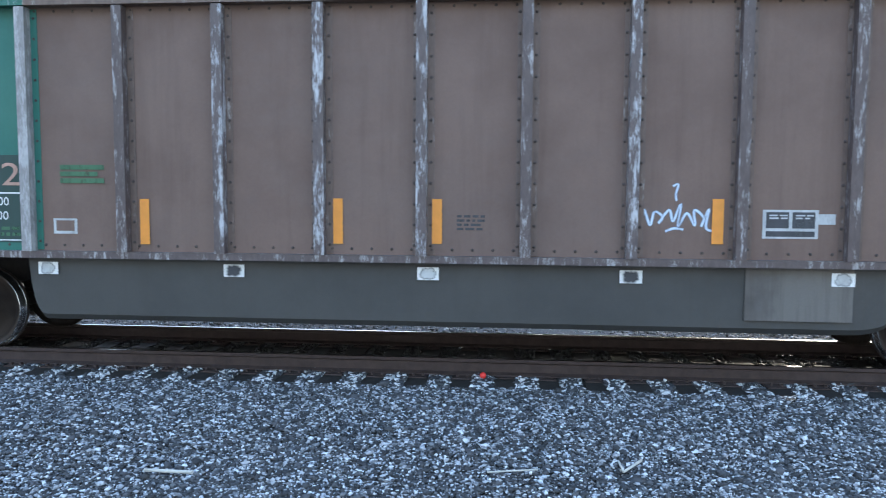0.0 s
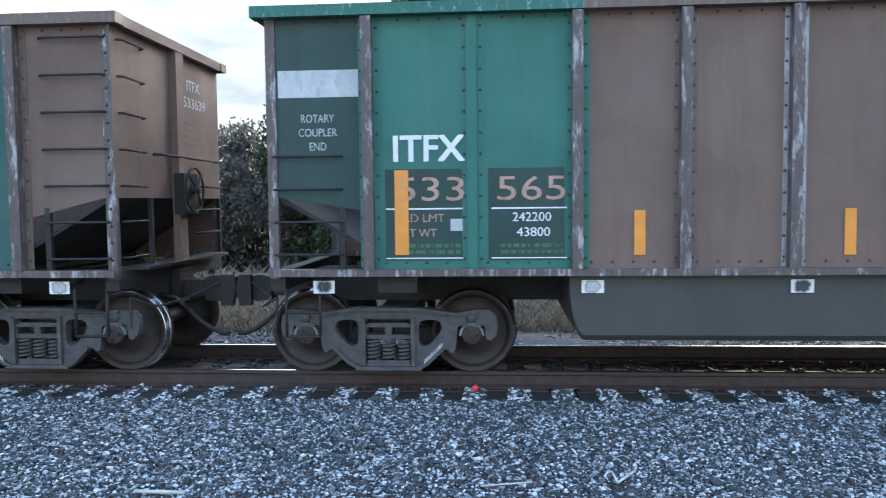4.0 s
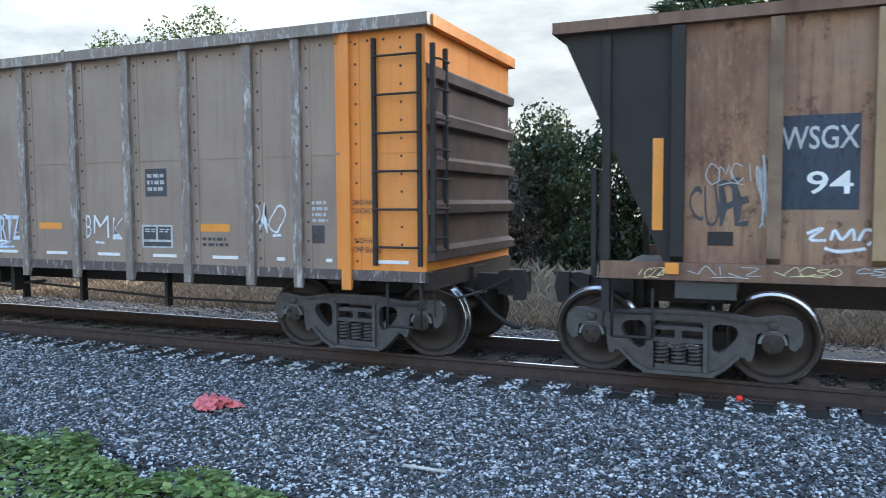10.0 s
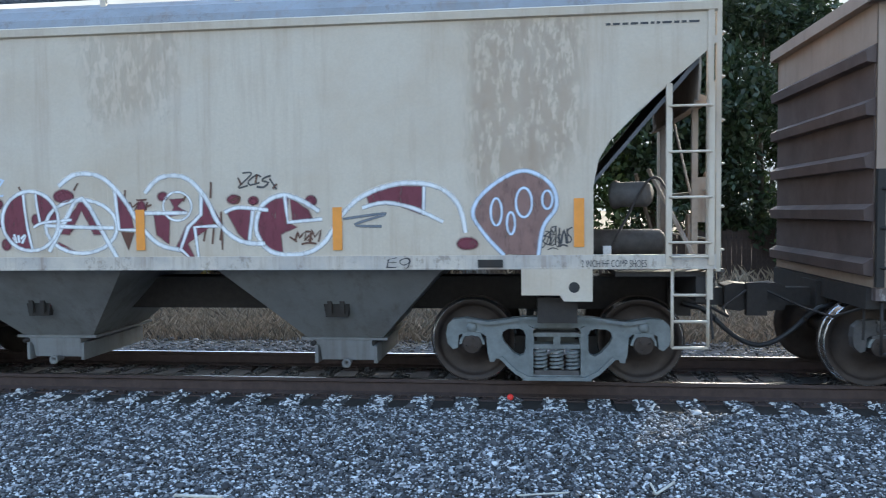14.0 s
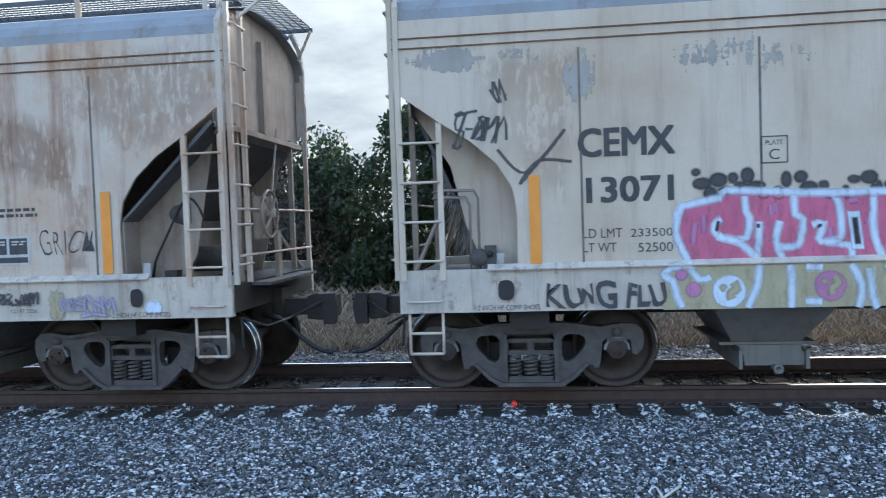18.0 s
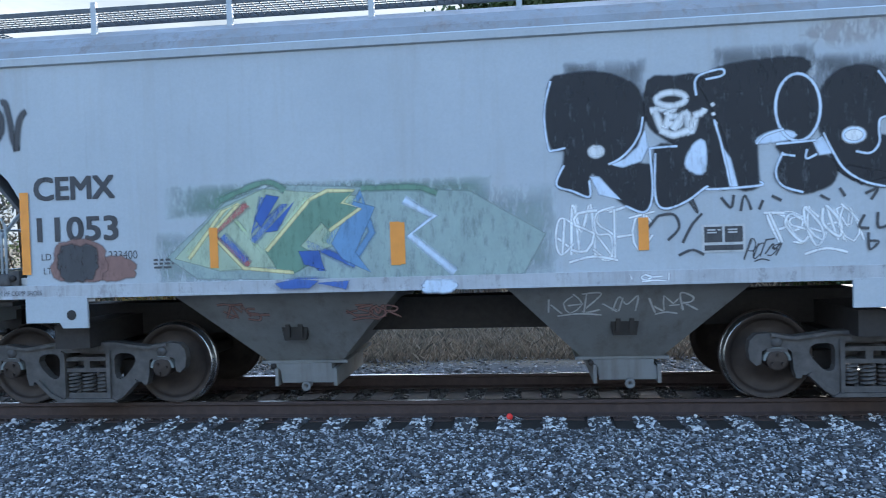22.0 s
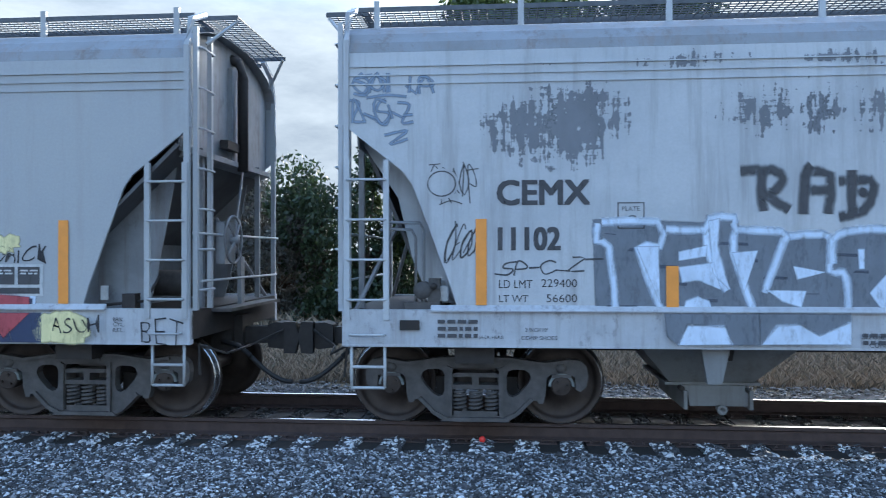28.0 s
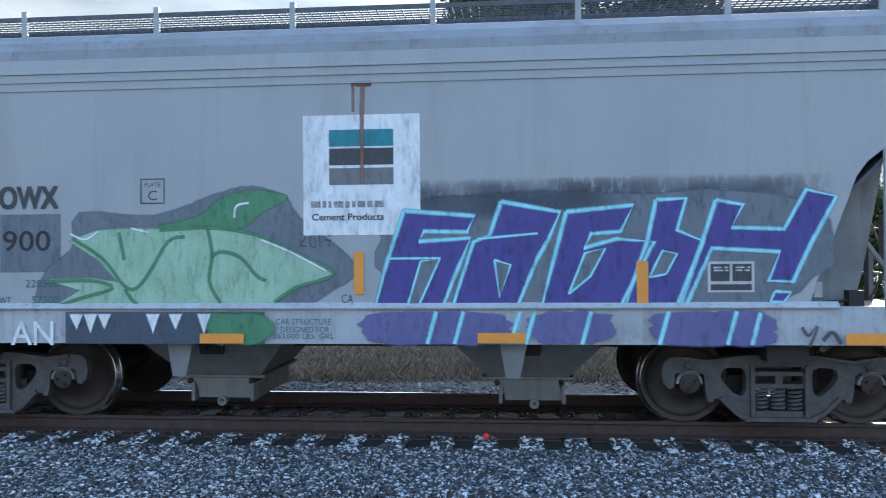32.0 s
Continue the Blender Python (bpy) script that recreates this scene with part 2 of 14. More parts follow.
SOOT = paint("sooty_dark_paint", (0.045, 0.042, 0.04), (0.03, 0.028, 0.027), (0.06, 0.04, 0.03), 0.6, 0.4, 0.75, 0, 8.0)
RUSTSILL = paint("rusty_sill", (0.24, 0.15, 0.105), (0.12, 0.07, 0.055), (0.09, 0.045, 0.035), 1.0, 0.6, 0.8, 0, 8.5, 2.0)
TAUPE = paint("taupe_car_paint", (0.32, 0.237, 0.182), (0.23, 0.165, 0.13), (0.12, 0.085, 0.065), 0.6, 0.35, 0.6, 0, 9.0)
ORANGE = paint("orange_car_paint", (0.8, 0.28, 0.05), (0.62, 0.2, 0.04), (0.3, 0.11, 0.03), 0.5, 0.35, 0.6, 0, 10.0)
CREAM = paint("cream_hopper_paint", (0.56, 0.49, 0.4), (0.46, 0.36, 0.26), (0.3, 0.2, 0.13), 0.75, 0.4, 0.6, 0, 11.0)
CREAM_RUSTY = paint("rust_streaked_cream", (0.56, 0.49, 0.42), (0.48, 0.29, 0.17), (0.27, 0.12, 0.06), 1.0, 0.85, 0.65, 0, 12.0, 1.0, spots=0.3)
CREAM_PALE = paint("pale_cream_paint", (0.58, 0.5, 0.41), (0.45, 0.34, 0.24), (0.28, 0.2, 0.14), 0.8, 0.55, 0.6, 0, 13.0)
PALEBLUE = paint("pale_blue_grey_paint", (0.42, 0.46, 0.5), (0.36, 0.39, 0.42), (0.3, 0.26, 0.22), 0.5, 0.25, 0.55, 0, 14.0)
GREY = paint("hopper_grey_paint", (0.360, 0.374, 0.383), (0.33, 0.34, 0.36), (0.26, 0.24, 0.22), 0.6, 0.35, 0.55, 0, 15.0)
GREY_PATCHY = paint("patchy_grey_paint", (0.46, 0.48, 0.5), (0.34, 0.36, 0.38), (0.2, 0.19, 0.19), 0.8, 0.6, 0.55, 0, 16.0)
WHITE = plain("white_paint", (0.78, 0.78, 0.76), 0.6, 0, 0.12, 8, 0.03)
OFFWHITE = coat("worn_white_paint", (0.55, 0.56, 0.56), 0.3, 0.4)
BLACK = plain("black_paint", (0.02, 0.02, 0.022), 0.6, 0, 0.3, 8, 0.02)
CHARCOAL = coat("faded_black_paint", (0.06, 0.06, 0.066), 0.3, 0.45)
YELLOW = plain("yellow_reflective", (0.8, 0.3, 0.045), 0.45, 0, 0.15, 6, 0.02)
ORANGE_TXT = coat("faded_salmon_lettering", (0.52, 0.32, 0.25), 0.3, 0.6)
GREENTXT = coat("green_stencil", (0.06, 0.16, 0.08), 0.3, 0.6)
DARKRIB = paint("dark_rusty_rib", (0.26, 0.18, 0.12), (0.09, 0.065, 0.055), (0.06, 0.035, 0.025), 0.8, 0.5, 0.8, 0, 17.0, 2.0)
BROWNTUB = paint("brown_grimy_tub", (0.085, 0.068, 0.052), (0.055, 0.044, 0.035), (0.05, 0.035, 0.025), 0.8, 0.4, 0.75, 0, 18.0)
# brown end paint, darkened for the shade between two cars
BROWNSHADE = paint("shaded_brown_end", (0.09, 0.058, 0.05), (0.05, 0.036, 0.033), (0.06, 0.035, 0.03), 0.9, 0.5, 0.7, 0, 23.0, 1.4, spots=0.3)
RIVET = plain("rivet_paint", (0.085, 0.066, 0.058), 0.7, 0.1, 0.4, 9)
GRATE = plain("galvanised_grating", (0.11, 0.12, 0.135), 0.6, 0.4, 0.35, 10)
TUBLIT = paint("lit_tub_paint", (0.17, 0.155, 0.14), (0.09, 0.08, 0.075), (0.07, 0.06, 0.05), 0.9, 0.5, 0.75, 0, 26.0, 1.5)
TEALDULL = paint("dull_teal_paint", (0.035, 0.115, 0.1), (0.025, 0.08, 0.072), (0.05, 0.06, 0.05), 0.7, 0.5, 0.6, 0, 27.0)
SEAM = plain("grimy_weld_seam", (0.2, 0.17, 0.15), 0.7, 0, 0.5, 5)
RUSTSEAM = plain("rusty_roof_seam", (0.2, 0.11, 0.07), 0.8, 0, 0.5, 4)
# stained paint, darkened for the shade under the slope sheets
SLOPESHADE = paint("shaded_slope_paint", (0.1, 0.1, 0.105), (0.06, 0.058, 0.057), (0.07, 0.05, 0.04), 0.8, 0.4, 0.7, 0, 29.0, 1.4)
BAYGRIME = paint("grimy_bay_paint", (0.19, 0.195, 0.195), (0.12, 0.115, 0.11), (0.09, 0.07, 0.06), 0.9, 0.6, 0.7, 0, 19.0, 1.5)
RIBPALE = scraped("pale_scraped_rib", (0.24, 0.195, 0.165), (0.5, 0.48, 0.46), 0.55, 4.7)
TOPRAIL = scraped("scraped_brown_rail", (0.17, 0.115, 0.093), (0.4, 0.38, 0.37), 0.6, 6.1)
TEALRAIL = scraped("scraped_teal_rail", (0.03, 0.15, 0.115), (0.5, 0.55, 0.56), 0.6, 6.4)
FLANGE = scraped("riveted_rib_flange", (0.165, 0.115, 0.095), (0.36, 0.33, 0.31), 0.62, 4.9)
RIBWHITE = scraped("white_scraped_rib", (0.3, 0.285, 0.28), (0.46, 0.45, 0.45), 0.5, 5.3)
# body paints, stained and darkened to carry the shade of the car ends
END_CREAM = paint("shaded_cream_end", (0.33, 0.275, 0.225), (0.2, 0.15, 0.12), (0.16, 0.085, 0.055), 1.0, 0.6, 0.7, 0, 24.0, 1.6, spots=0.4)
END_GREY = paint("shaded_grey_end", (0.25, 0.26, 0.275), (0.16, 0.16, 0.165), (0.13, 0.1, 0.085), 1.0, 0.6, 0.7, 0, 25.0, 1.6, spots=0.35)
ROOFGRIME = paint("grimy_roof_paint", (0.25, 0.265, 0.285), (0.2, 0.2, 0.2), (0.22, 0.15, 0.11), 0.9, 0.5, 0.6, 0, 20.0, 1.6, spots=0.4)
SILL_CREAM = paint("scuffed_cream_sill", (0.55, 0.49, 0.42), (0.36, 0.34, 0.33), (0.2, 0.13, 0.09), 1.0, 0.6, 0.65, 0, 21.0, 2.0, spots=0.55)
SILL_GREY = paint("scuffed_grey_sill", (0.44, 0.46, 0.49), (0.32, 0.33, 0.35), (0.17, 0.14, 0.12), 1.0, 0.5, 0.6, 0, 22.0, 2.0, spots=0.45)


# ---- mesh building ----
class Geo:
    """Vertices and faces gathered into one mesh."""

    def __init__(self):
        self.v, self.f, self.s, self.mi, self.cur = [], [], [], [], 0
        self.thin = {}

    def face(self, ids, smooth=False):
        self.f.append(ids)
        self.s.append(smooth)
        self.mi.append(self.cur)

    def box(self, x0, x1, y0, y1, z0, z1):
        k = len(self.v)
        self.v += [(x, y, z) for z in (z0, z1) for y in (y0, y1) for x in (x0, x1)]
        for q in ((0, 2, 3, 1), (4, 5, 7, 6), (0, 1, 5, 4), (2, 6, 7, 3), (0, 4, 6, 2), (1, 3, 7, 5)):
            self.face([k + i for i in q])
        return self

    def prism(self, pts, y0, y1):
        """A polygon of (x, z) run from y0 to y1."""
        k, n = len(self.v), len(pts)
        self.v += [(x, y0, z) for x, z in pts] + [(x, y1, z) for x, z in pts]
        self.face([k + i for i in range(n)])
        self.face([k + n + i for i in reversed(range(n))])
        for i in range(n):
            j = (i + 1) % n
            self.face([k + i, k + n + i, k + n + j, k + j])
        return self

    def prism_x(self, pts, x0, x1):
        """A polygon of (y, z) run from x0 to x1."""
        k, n = len(self.v), len(pts)
        self.v += [(x0, y, z) for y, z in pts] + [(x1, y, z) for y, z in pts]
        self.face([k + i for i in range(n)])
        self.face([k + n + i for i in reversed(range(n))])
        for i in range(n):
            j = (i + 1) % n
            self.face([k + i, k + j, k + n + j, k + n + i])
        return self

    def tube(self, pts, r, n=6, close=True):
        pts = [Vector(p) for p in pts]
        k = len(self.v)
        for i, p in enumerate(pts):
            d = (pts[min(i + 1, len(pts) - 1)] - pts[max(i - 1, 0)]).normalized()
            a = d.cross(Vector((0, 0, 1)) if abs(d.z) < 0.9 else Vector((0, 1, 0))).normalized()
            c = d.cross(a)
            for j in range(n):
                w = 2 * math.pi * (j + 0.5) / n
                self.v.append(tuple(p + r * (math.cos(w) * a + math.sin(w) * c)))
        for i in range(len(pts) - 1):
            for j in range(n):
                q = (j + 1) % n
                self.face([k + i * n + j, k + i * n + q, k + (i + 1) * n + q, k + (i + 1) * n + j], n > 5)
        if close:
            self.face([k + j for j in reversed(range(n))])
            self.face([k + (len(pts) - 1) * n + j for j in range(n)])
        return self

    def lathe(self, prof, centre, n=32, smooth=True):
        """Turns (y, r) about an axle along y."""
        k = len(self.v)
        cx, cy, cz = centre
        for y, r in prof:
            for j in range(n):
                w = 2 * math.pi * j / n
                self.v.append((cx + r * math.cos(w), cy + y, cz + r * math.sin(w)))
        for i in range(len(prof) - 1):
            for j in range(n):
                q = (j + 1) % n
                self.face([k + i * n + j, k + i * n + q, k + (i + 1) * n + q, k + (i + 1) * n + j], smooth)
        return self

    def flat(self, pts):
        k = len(self.v)
        self.v += pts
        self.face([k + i for i in range(len(pts))])
        return self

    def mesh(self, name, *mats):
        me = bpy.data.meshes.new(name)
        me.from_pydata(self.v, [], self.f)
        me.polygons.foreach_set("use_smooth", self.s)
        if len(mats) > 1:
            me.polygons.foreach_set("material_index", self.mi)
        for m in mats:
            me.materials.append(m)
        if self.thin:
            layer = me.attributes.new("thin", "FLOAT", "POINT")
            for i, v in self.thin.items():
                layer.data[i].value = v
        me.update()
        return me


def part(name, geo, mat, parent, label="", at=None):
    mats = mat if isinstance(mat, tuple) else (mat,)
    me = geo.mesh(name, *mats) if isinstance(geo, Geo) else geo
    ob = new(name, me)
    ob.parent = parent
    if at is not None:
        ob.matrix_basis = at
    if label:
        ob["label"] = label
    return ob


def thing(name, geo, mat, label, category, at=None, group="", kind=""):
    mats = mat if isinstance(mat, tuple) else (mat,)
    ob = new(name, geo.mesh(name, *mats) if isinstance(geo, Geo) else geo)
    if at is not None:
        ob.matrix_basis = at
    return tagged(ob, label, category, group, kind)


from mathutils.geometry import tessellate_polygon


# ---- running gear, shared by all cars ----
AXLE_R = 0.457
WHEELBASE = 1.78


def wheelset_mesh():
    g = Geo()
    for s in (-1, 1):
        g.cur = 0
        prof = [(0.835, 0.10), (0.835, 0.16), (0.79, 0.20), (0.775, 0.36), (0.80, 0.39), (0.825, 0.395), (0.825, 0.445)]
        g.lathe([(s * y, r) for y, r in prof], (0, 0, 0), 36)
        g.cur = 1
        g.lathe([(s * y, r) for y, r in [(0.825, 0.445), (0.82, 0.455), (0.735, 0.459), (0.728, 0.47)]], (0, 0, 0), 36)
        g.cur = 0
        g.lathe([(s * y, r) for y, r in [(0.728, 0.47), (0.715, 0.486), (0.695, 0.482), (0.695, 0.39), (0.74, 0.36), (0.72, 0.2), (0.68, 0.16), (0.68, 0.09)]], (0, 0, 0), 36)
        g.lathe([(s * y, r) for y, r in [(0.835, 0.1), (1.0, 0.085), (1.0, 0.105), (1.12, 0.105), (1.13, 0.09), (1.14, 0.0)]], (0, 0, 0), 16, False)
        for k in range(3):
            w = 2 * math.pi * k / 3 + 0.4
            cx, cz = 0.06 * math.cos(w), 0.06 * math.sin(w)
            g.lathe([(s * 1.13, 0.017), (s * 1.16, 0.017), (s * 1.16, 0.0)], (cx, 0, cz), 6, False)
    g.lathe([(-0.7, 0.085), (0.7, 0.085)], (0, 0, 0), 14)
    return g.mesh("wheelset", WHEEL, TREAD)


def plate_with_holes(g, outline, holes, y0, y1):
    """A flat plate of (x, z) points with openings through it, from y0 to y1."""
    loops = [[Vector((x, z, 0)) for x, z in l] for l in [outline] + holes]
    flat = [p for l in loops for p in l]
    k, n = len(g.v), len(flat)
    for y in (y0, y1):
        g.v += [(p.x, y, p.y) for p in flat]
    for t in tessellate_polygon(loops):
        g.face([k + i for i in t])
        g.face([k + n + i for i in reversed(t)])
    q = k
    for l in loops:
        m = len(l)
        for i in range(m):
            j = (i + 1) % m
            g.face([q + i, q + n + i, q + n + j, q + j])
        q += m


def side_frame_geo(s):
    g = Geo()
    half = [(0.0, 0.075), (0.30, 0.075), (0.36, 0.09), (0.44, 0.15), (0.585, 0.30), (0.64, 0.305), (0.655, 0.27), (0.70, 0.27), (0.725, 0.36), (0.74, 0.54), (0.79, 0.575), (0.98, 0.575), (1.03, 0.55), (1.04, 0.42),
            (1.09, 0.40), (1.15, 0.46), (1.165, 0.56), (1.15, 0.66), (1.09, 0.72), (0.95, 0.735), (0.72, 0.70), (0.6, 0.715), (0.35, 0.75), (0.0, 0.755)]
    outline = half + [(-x, z) for x, z in reversed(half[1:-1])]
    win = [(0.325, 0.56), (0.345, 0.605), (0.39, 0.625), (0.51, 0.62), (0.56, 0.59), (0.575, 0.535), (0.545, 0.47), (0.45, 0.365), (0.39, 0.335), (0.345, 0.35), (0.325, 0.40)]
    mid = [(-0.245, 0.14), (0.245, 0.14), (0.245, 0.6), (0.22, 0.635), (-0.22, 0.635), (-0.245, 0.6)]
    plate_with_holes(g, outline, [win, [(-x, z) for x, z in win], mid], s * 1.10, s * 0.99)
    # raised flanges along the chords and round the spring opening
    for m in (-1, 1):
        for p in ([(0.0, 0.755), (0.35, 0.75), (0.6, 0.715), (0.72, 0.70), (0.95, 0.735), (0.95, 0.70), (0.72, 0.665), (0.6, 0.68), (0.35, 0.715), (0.0, 0.72)],
                  [(0.30, 0.075), (0.44, 0.15), (0.60, 0.31), (0.57, 0.335), (0.42, 0.185), (0.28, 0.115)],
                  [(0.245, 0.14), (0.285, 0.12), (0.29, 0.66), (0.245, 0.635)]):
            g.prism([(m * x, z) for x, z in p], s * 1.135, s * 1.10)
        g.box(m * 0.89 - 0.1, m * 0.89 + 0.1, s * 1.125, s * 0.98, 0.545, 0.58)
        g.lathe([(s * 1.10, 0.055), (s * 1.125, 0.05), (s * 1.13, 0.0)], (m * 0.89, 0, 0.64), 10)
    g.prism([(-0.32, 0.125), (-0.36, 0.085), (0.36, 0.085), (0.32, 0.125)], s * 1.15, s * 0.95)
    g.box(-0.16, 0.16, s * 1.11, s * 1.10, 0.66, 0.70)
    return g


def adapter_geo(s):
    """The bearing's adapter saddle and its frame key."""
    g = Geo()
    arc = [(0.135 * math.cos(math.pi * k / 8), 0.457 + 0.135 * math.sin(math.pi * k / 8)) for k in range(9)]
    inn = [(0.11 * math.cos(math.pi * k / 8), 0.457 + 0.11 * math.sin(math.pi * k / 8)) for k in range(8, -1, -1)]
    return g.prism(arc + inn, s * 1.12, s * 0.98)


def spring_geo():
    g = Geo()
    pts = [(0.062 * math.cos(a), 0.062 * math.sin(a), 0.19 + 0.225 * a / (2 * math.pi * 5.5)) for a in [2 * math.pi * 5.5 * k / 55 for k in range(56)]]
    return g.tube(pts, 0.0165, 5)


def bolster_geo():
    return Geo().box(-0.2, 0.2, -0.9, 0.9, 0.40, 0.66)


def bolster_end_geo(s):
    """The bolster's box-shaped end with two dark pockets, and the spring seat below."""
    g = Geo()
    holes = [[(m * 0.135 - 0.1, 0.46), (m * 0.135 + 0.1, 0.46), (m * 0.135 + 0.1, 0.54), (m * 0.135 - 0.1, 0.54)] for m in (-1, 1)]
    plate_with_holes(g, [(-0.285, 0.415), (0.285, 0.415), (0.285, 0.56), (0.2, 0.585), (-0.2, 0.585), (-0.285, 0.56)], holes, s * 1.10, s * 0.9)
    return g


WHEELSET = wheelset_mesh()
SPRING = {m.name: spring_geo().mesh("spring", m) for m in (TRUCK_GREY, TRUCK_PALE)}
BOLSTER = {m.name: bolster_geo().mesh("truck", m) for m in (TRUCK_GREY, TRUCK_PALE)}
BOLSTER_END = {(m.name, s): bolster_end_geo(s).mesh("bolster_end", m) for m in (TRUCK_GREY, TRUCK_PALE) for s in (-1, 1)}
SPRING_SEAT = {s: Geo().box(-0.23, 0.23, s * 1.1, s * 0.9, 0.135, 0.185).mesh("spring_seat", TRUCK_GREY) for s in (-1, 1)}
ADAPTER = {s: adapter_geo(s).mesh("bearing_adapter", TRUCK_PALE) for s in (-1, 1)}
FRAMES = {(m.name, s): side_frame_geo(s).mesh("side_frame", m) for m in (TRUCK_GREY, TRUCK_PALE) for s in (-1, 1)}
BEAM = Geo().box(-0.05, 0.05, -0.72, 0.72, 0.28, 0.36).box(-0.1, 0.12, -0.8, -0.66, 0.22, 0.5).box(-0.1, 0.12, 0.66, 0.8, 0.22, 0.5).mesh("brake_beam", STEEL_DARK)
wheels = []


def truck(car, x, mat=TRUCK_GREY):
    t = part("truck", BOLSTER[mat.name], mat, car, "grimy cast-steel freight truck", pose(x, 0, 0))
    for s in (-1, 1):
        part("side_frame", FRAMES[mat.name, s], mat, t)
        part("bolster_end", BOLSTER_END[mat.name, s], mat, t)
        part("spring_seat", SPRING_SEAT[s], TRUCK_GREY, t)
        for k in (-0.17, 0.0, 0.17):
            part("spring", SPRING[mat.name], mat, t, "", pose(k, s * 1.05, 0, 0, 0, k * 300))
        for m in (-1, 1):
            w = m * WHEELBASE / 2
            part("bearing_adapter", ADAPTER[s], TRUCK_PALE, t, "", pose(w, 0, 0))
            if s < 0:
                wheels.append((part("wheelset", WHEELSET, WHEEL, t, "dark wheels with bright treads", pose(w, 0, AXLE_R)), w, car))
                part("brake_beam", BEAM, STEEL_DARK, t, "", pose(w - m * 0.53, 0, 0))
    return t


def frame_stencil(t, d):
    """White stencilled marks, too fine to read, along one diagonal of the side frame."""
    g = Geo()
    rnd = random.Random(3)
    u = 0.0
    while u < 0.27:
        w = rnd.uniform(0.012, 0.03)
        q = [(0.385 + (u + a) * 0.72, 0.155 + (u + a) * 0.69 + b) for a, b in ((0, 0), (w, 0), (w, 0.045), (0, 0.045))]
        g.flat([(d * x, -1.139, z) for x, z in q])
        u += w + 0.012
    part("stencil", g, OFFWHITE, t)


def coupler(car, x, d, z=0.86):
    """Drawbar, coupler head and air hose; d is the way out of the car."""
    g = Geo().box(min(x - d * 0.5, x + d * 0.42), max(x - d * 0.5, x + d * 0.42), -0.09, 0.09, z - 0.1, z + 0.1)
    g.prism([(x + d * a, z + b) for a, b in [(0.40, -0.14), (0.58, -0.16), (0.66, -0.12), (0.74, -0.13), (0.74, 0.13), (0.62, 0.15), (0.50, 0.16), (0.40, 0.13)]], -0.17, 0.13)
    g.prism([(x + d * a, z + b) for a, b in [(0.62, -0.2), (0.76, -0.2), (0.8, 0.0), (0.76, 0.17), (0.62, 0.17)]], -0.26, -0.17)
    g.box(min(x - d * 0.25, x), max(x - d * 0.25, x), -0.3, 0.3, z - 0.2, z + 0.2)
    part("coupler", g, STEEL_DARK, car)
    h = Geo().tube([(x + d * (0.25 + 0.5 * k / 10), -0.34, z - 0.16 - 0.36 * math.sin(math.pi * (0.06 + 0.44 * k / 10))) for k in range(11)], 0.028, 7)
    h.tube([(x - d * 0.1, -0.34, z - 0.05), (x + d * 0.1, -0.34, z - 0.1), (x + d * 0.25, -0.34, z - 0.22)], 0.03, 6)
    part("air_hose", h, BLACK, car)
    c = Geo().tube([(x, -1.25, z + 0.02), (x + d * 0.22, -1.05, z - 0.1), (x + d * 0.3, -0.5, z - 0.08), (x + d * 0.62, -0.22, z + 0.08)], 0.014, 5)
    c.tube([(x, -1.25, z + 0.02), (x + d * 0.02, -1.28, z - 0.3)], 0.014, 5)
    part("uncoupling_lever", c, STEEL_DARK, car)


def ladder(car, x0, x1, y, z0, z1, n, mat, r=0.014, stile=0.035, depth=0.05, label=""):
    """Two stiles with round rungs, along x."""
    l = part("ladder", Geo().box(x0 - stile, x0 + stile, y, y + depth, z0, z1).box(x1 - stile, x1 + stile, y, y + depth, z0, z1), mat, car, label)
    for k in range(n):
        z = z0 + (z1 - z0) * (k + 0.5) / n
        part("rung", Geo().tube([(x0, y + 0.01, z), (x0 + 0.03, y - 0.03, z), (x1 - 0.03, y - 0.03, z), (x1, y + 0.01, z)], r, 6), mat, l)
    return l


def ladder_y(car, x, y0, y1, z0, z1, n, mat, out):
    l = part("end_ladder", Geo().box(x - 0.025, x + 0.025, y0 - 0.025, y0 + 0.025, z0, z1).box(x - 0.025, x + 0.025, y1 - 0.025, y1 + 0.025, z0, z1), mat, car)
    for k in range(n):
        z = z0 + (z1 - z0) * (k + 0.5) / n
        part("rung", Geo().tube([(x, y0, z), (x + out * 0.06, y0 + 0.03, z), (x + out * 0.06, y1 - 0.03, z), (x, y1, z)], 0.013, 6), mat, l)
    return l


def step(car, x0, x1, y, z0, z1, mat, n=2):
    g = Geo()
    for x in (x0, x1):
        g.tube([(x, y, z1), (x, y, z0)], 0.016, 6)
    for k in range(n):
        z = z0 + (z1 - z0) * k / n
        g.tube([(x0, y, z), (x1, y, z)], 0.016, 6)
    part("stirrup_step", g, mat, car)


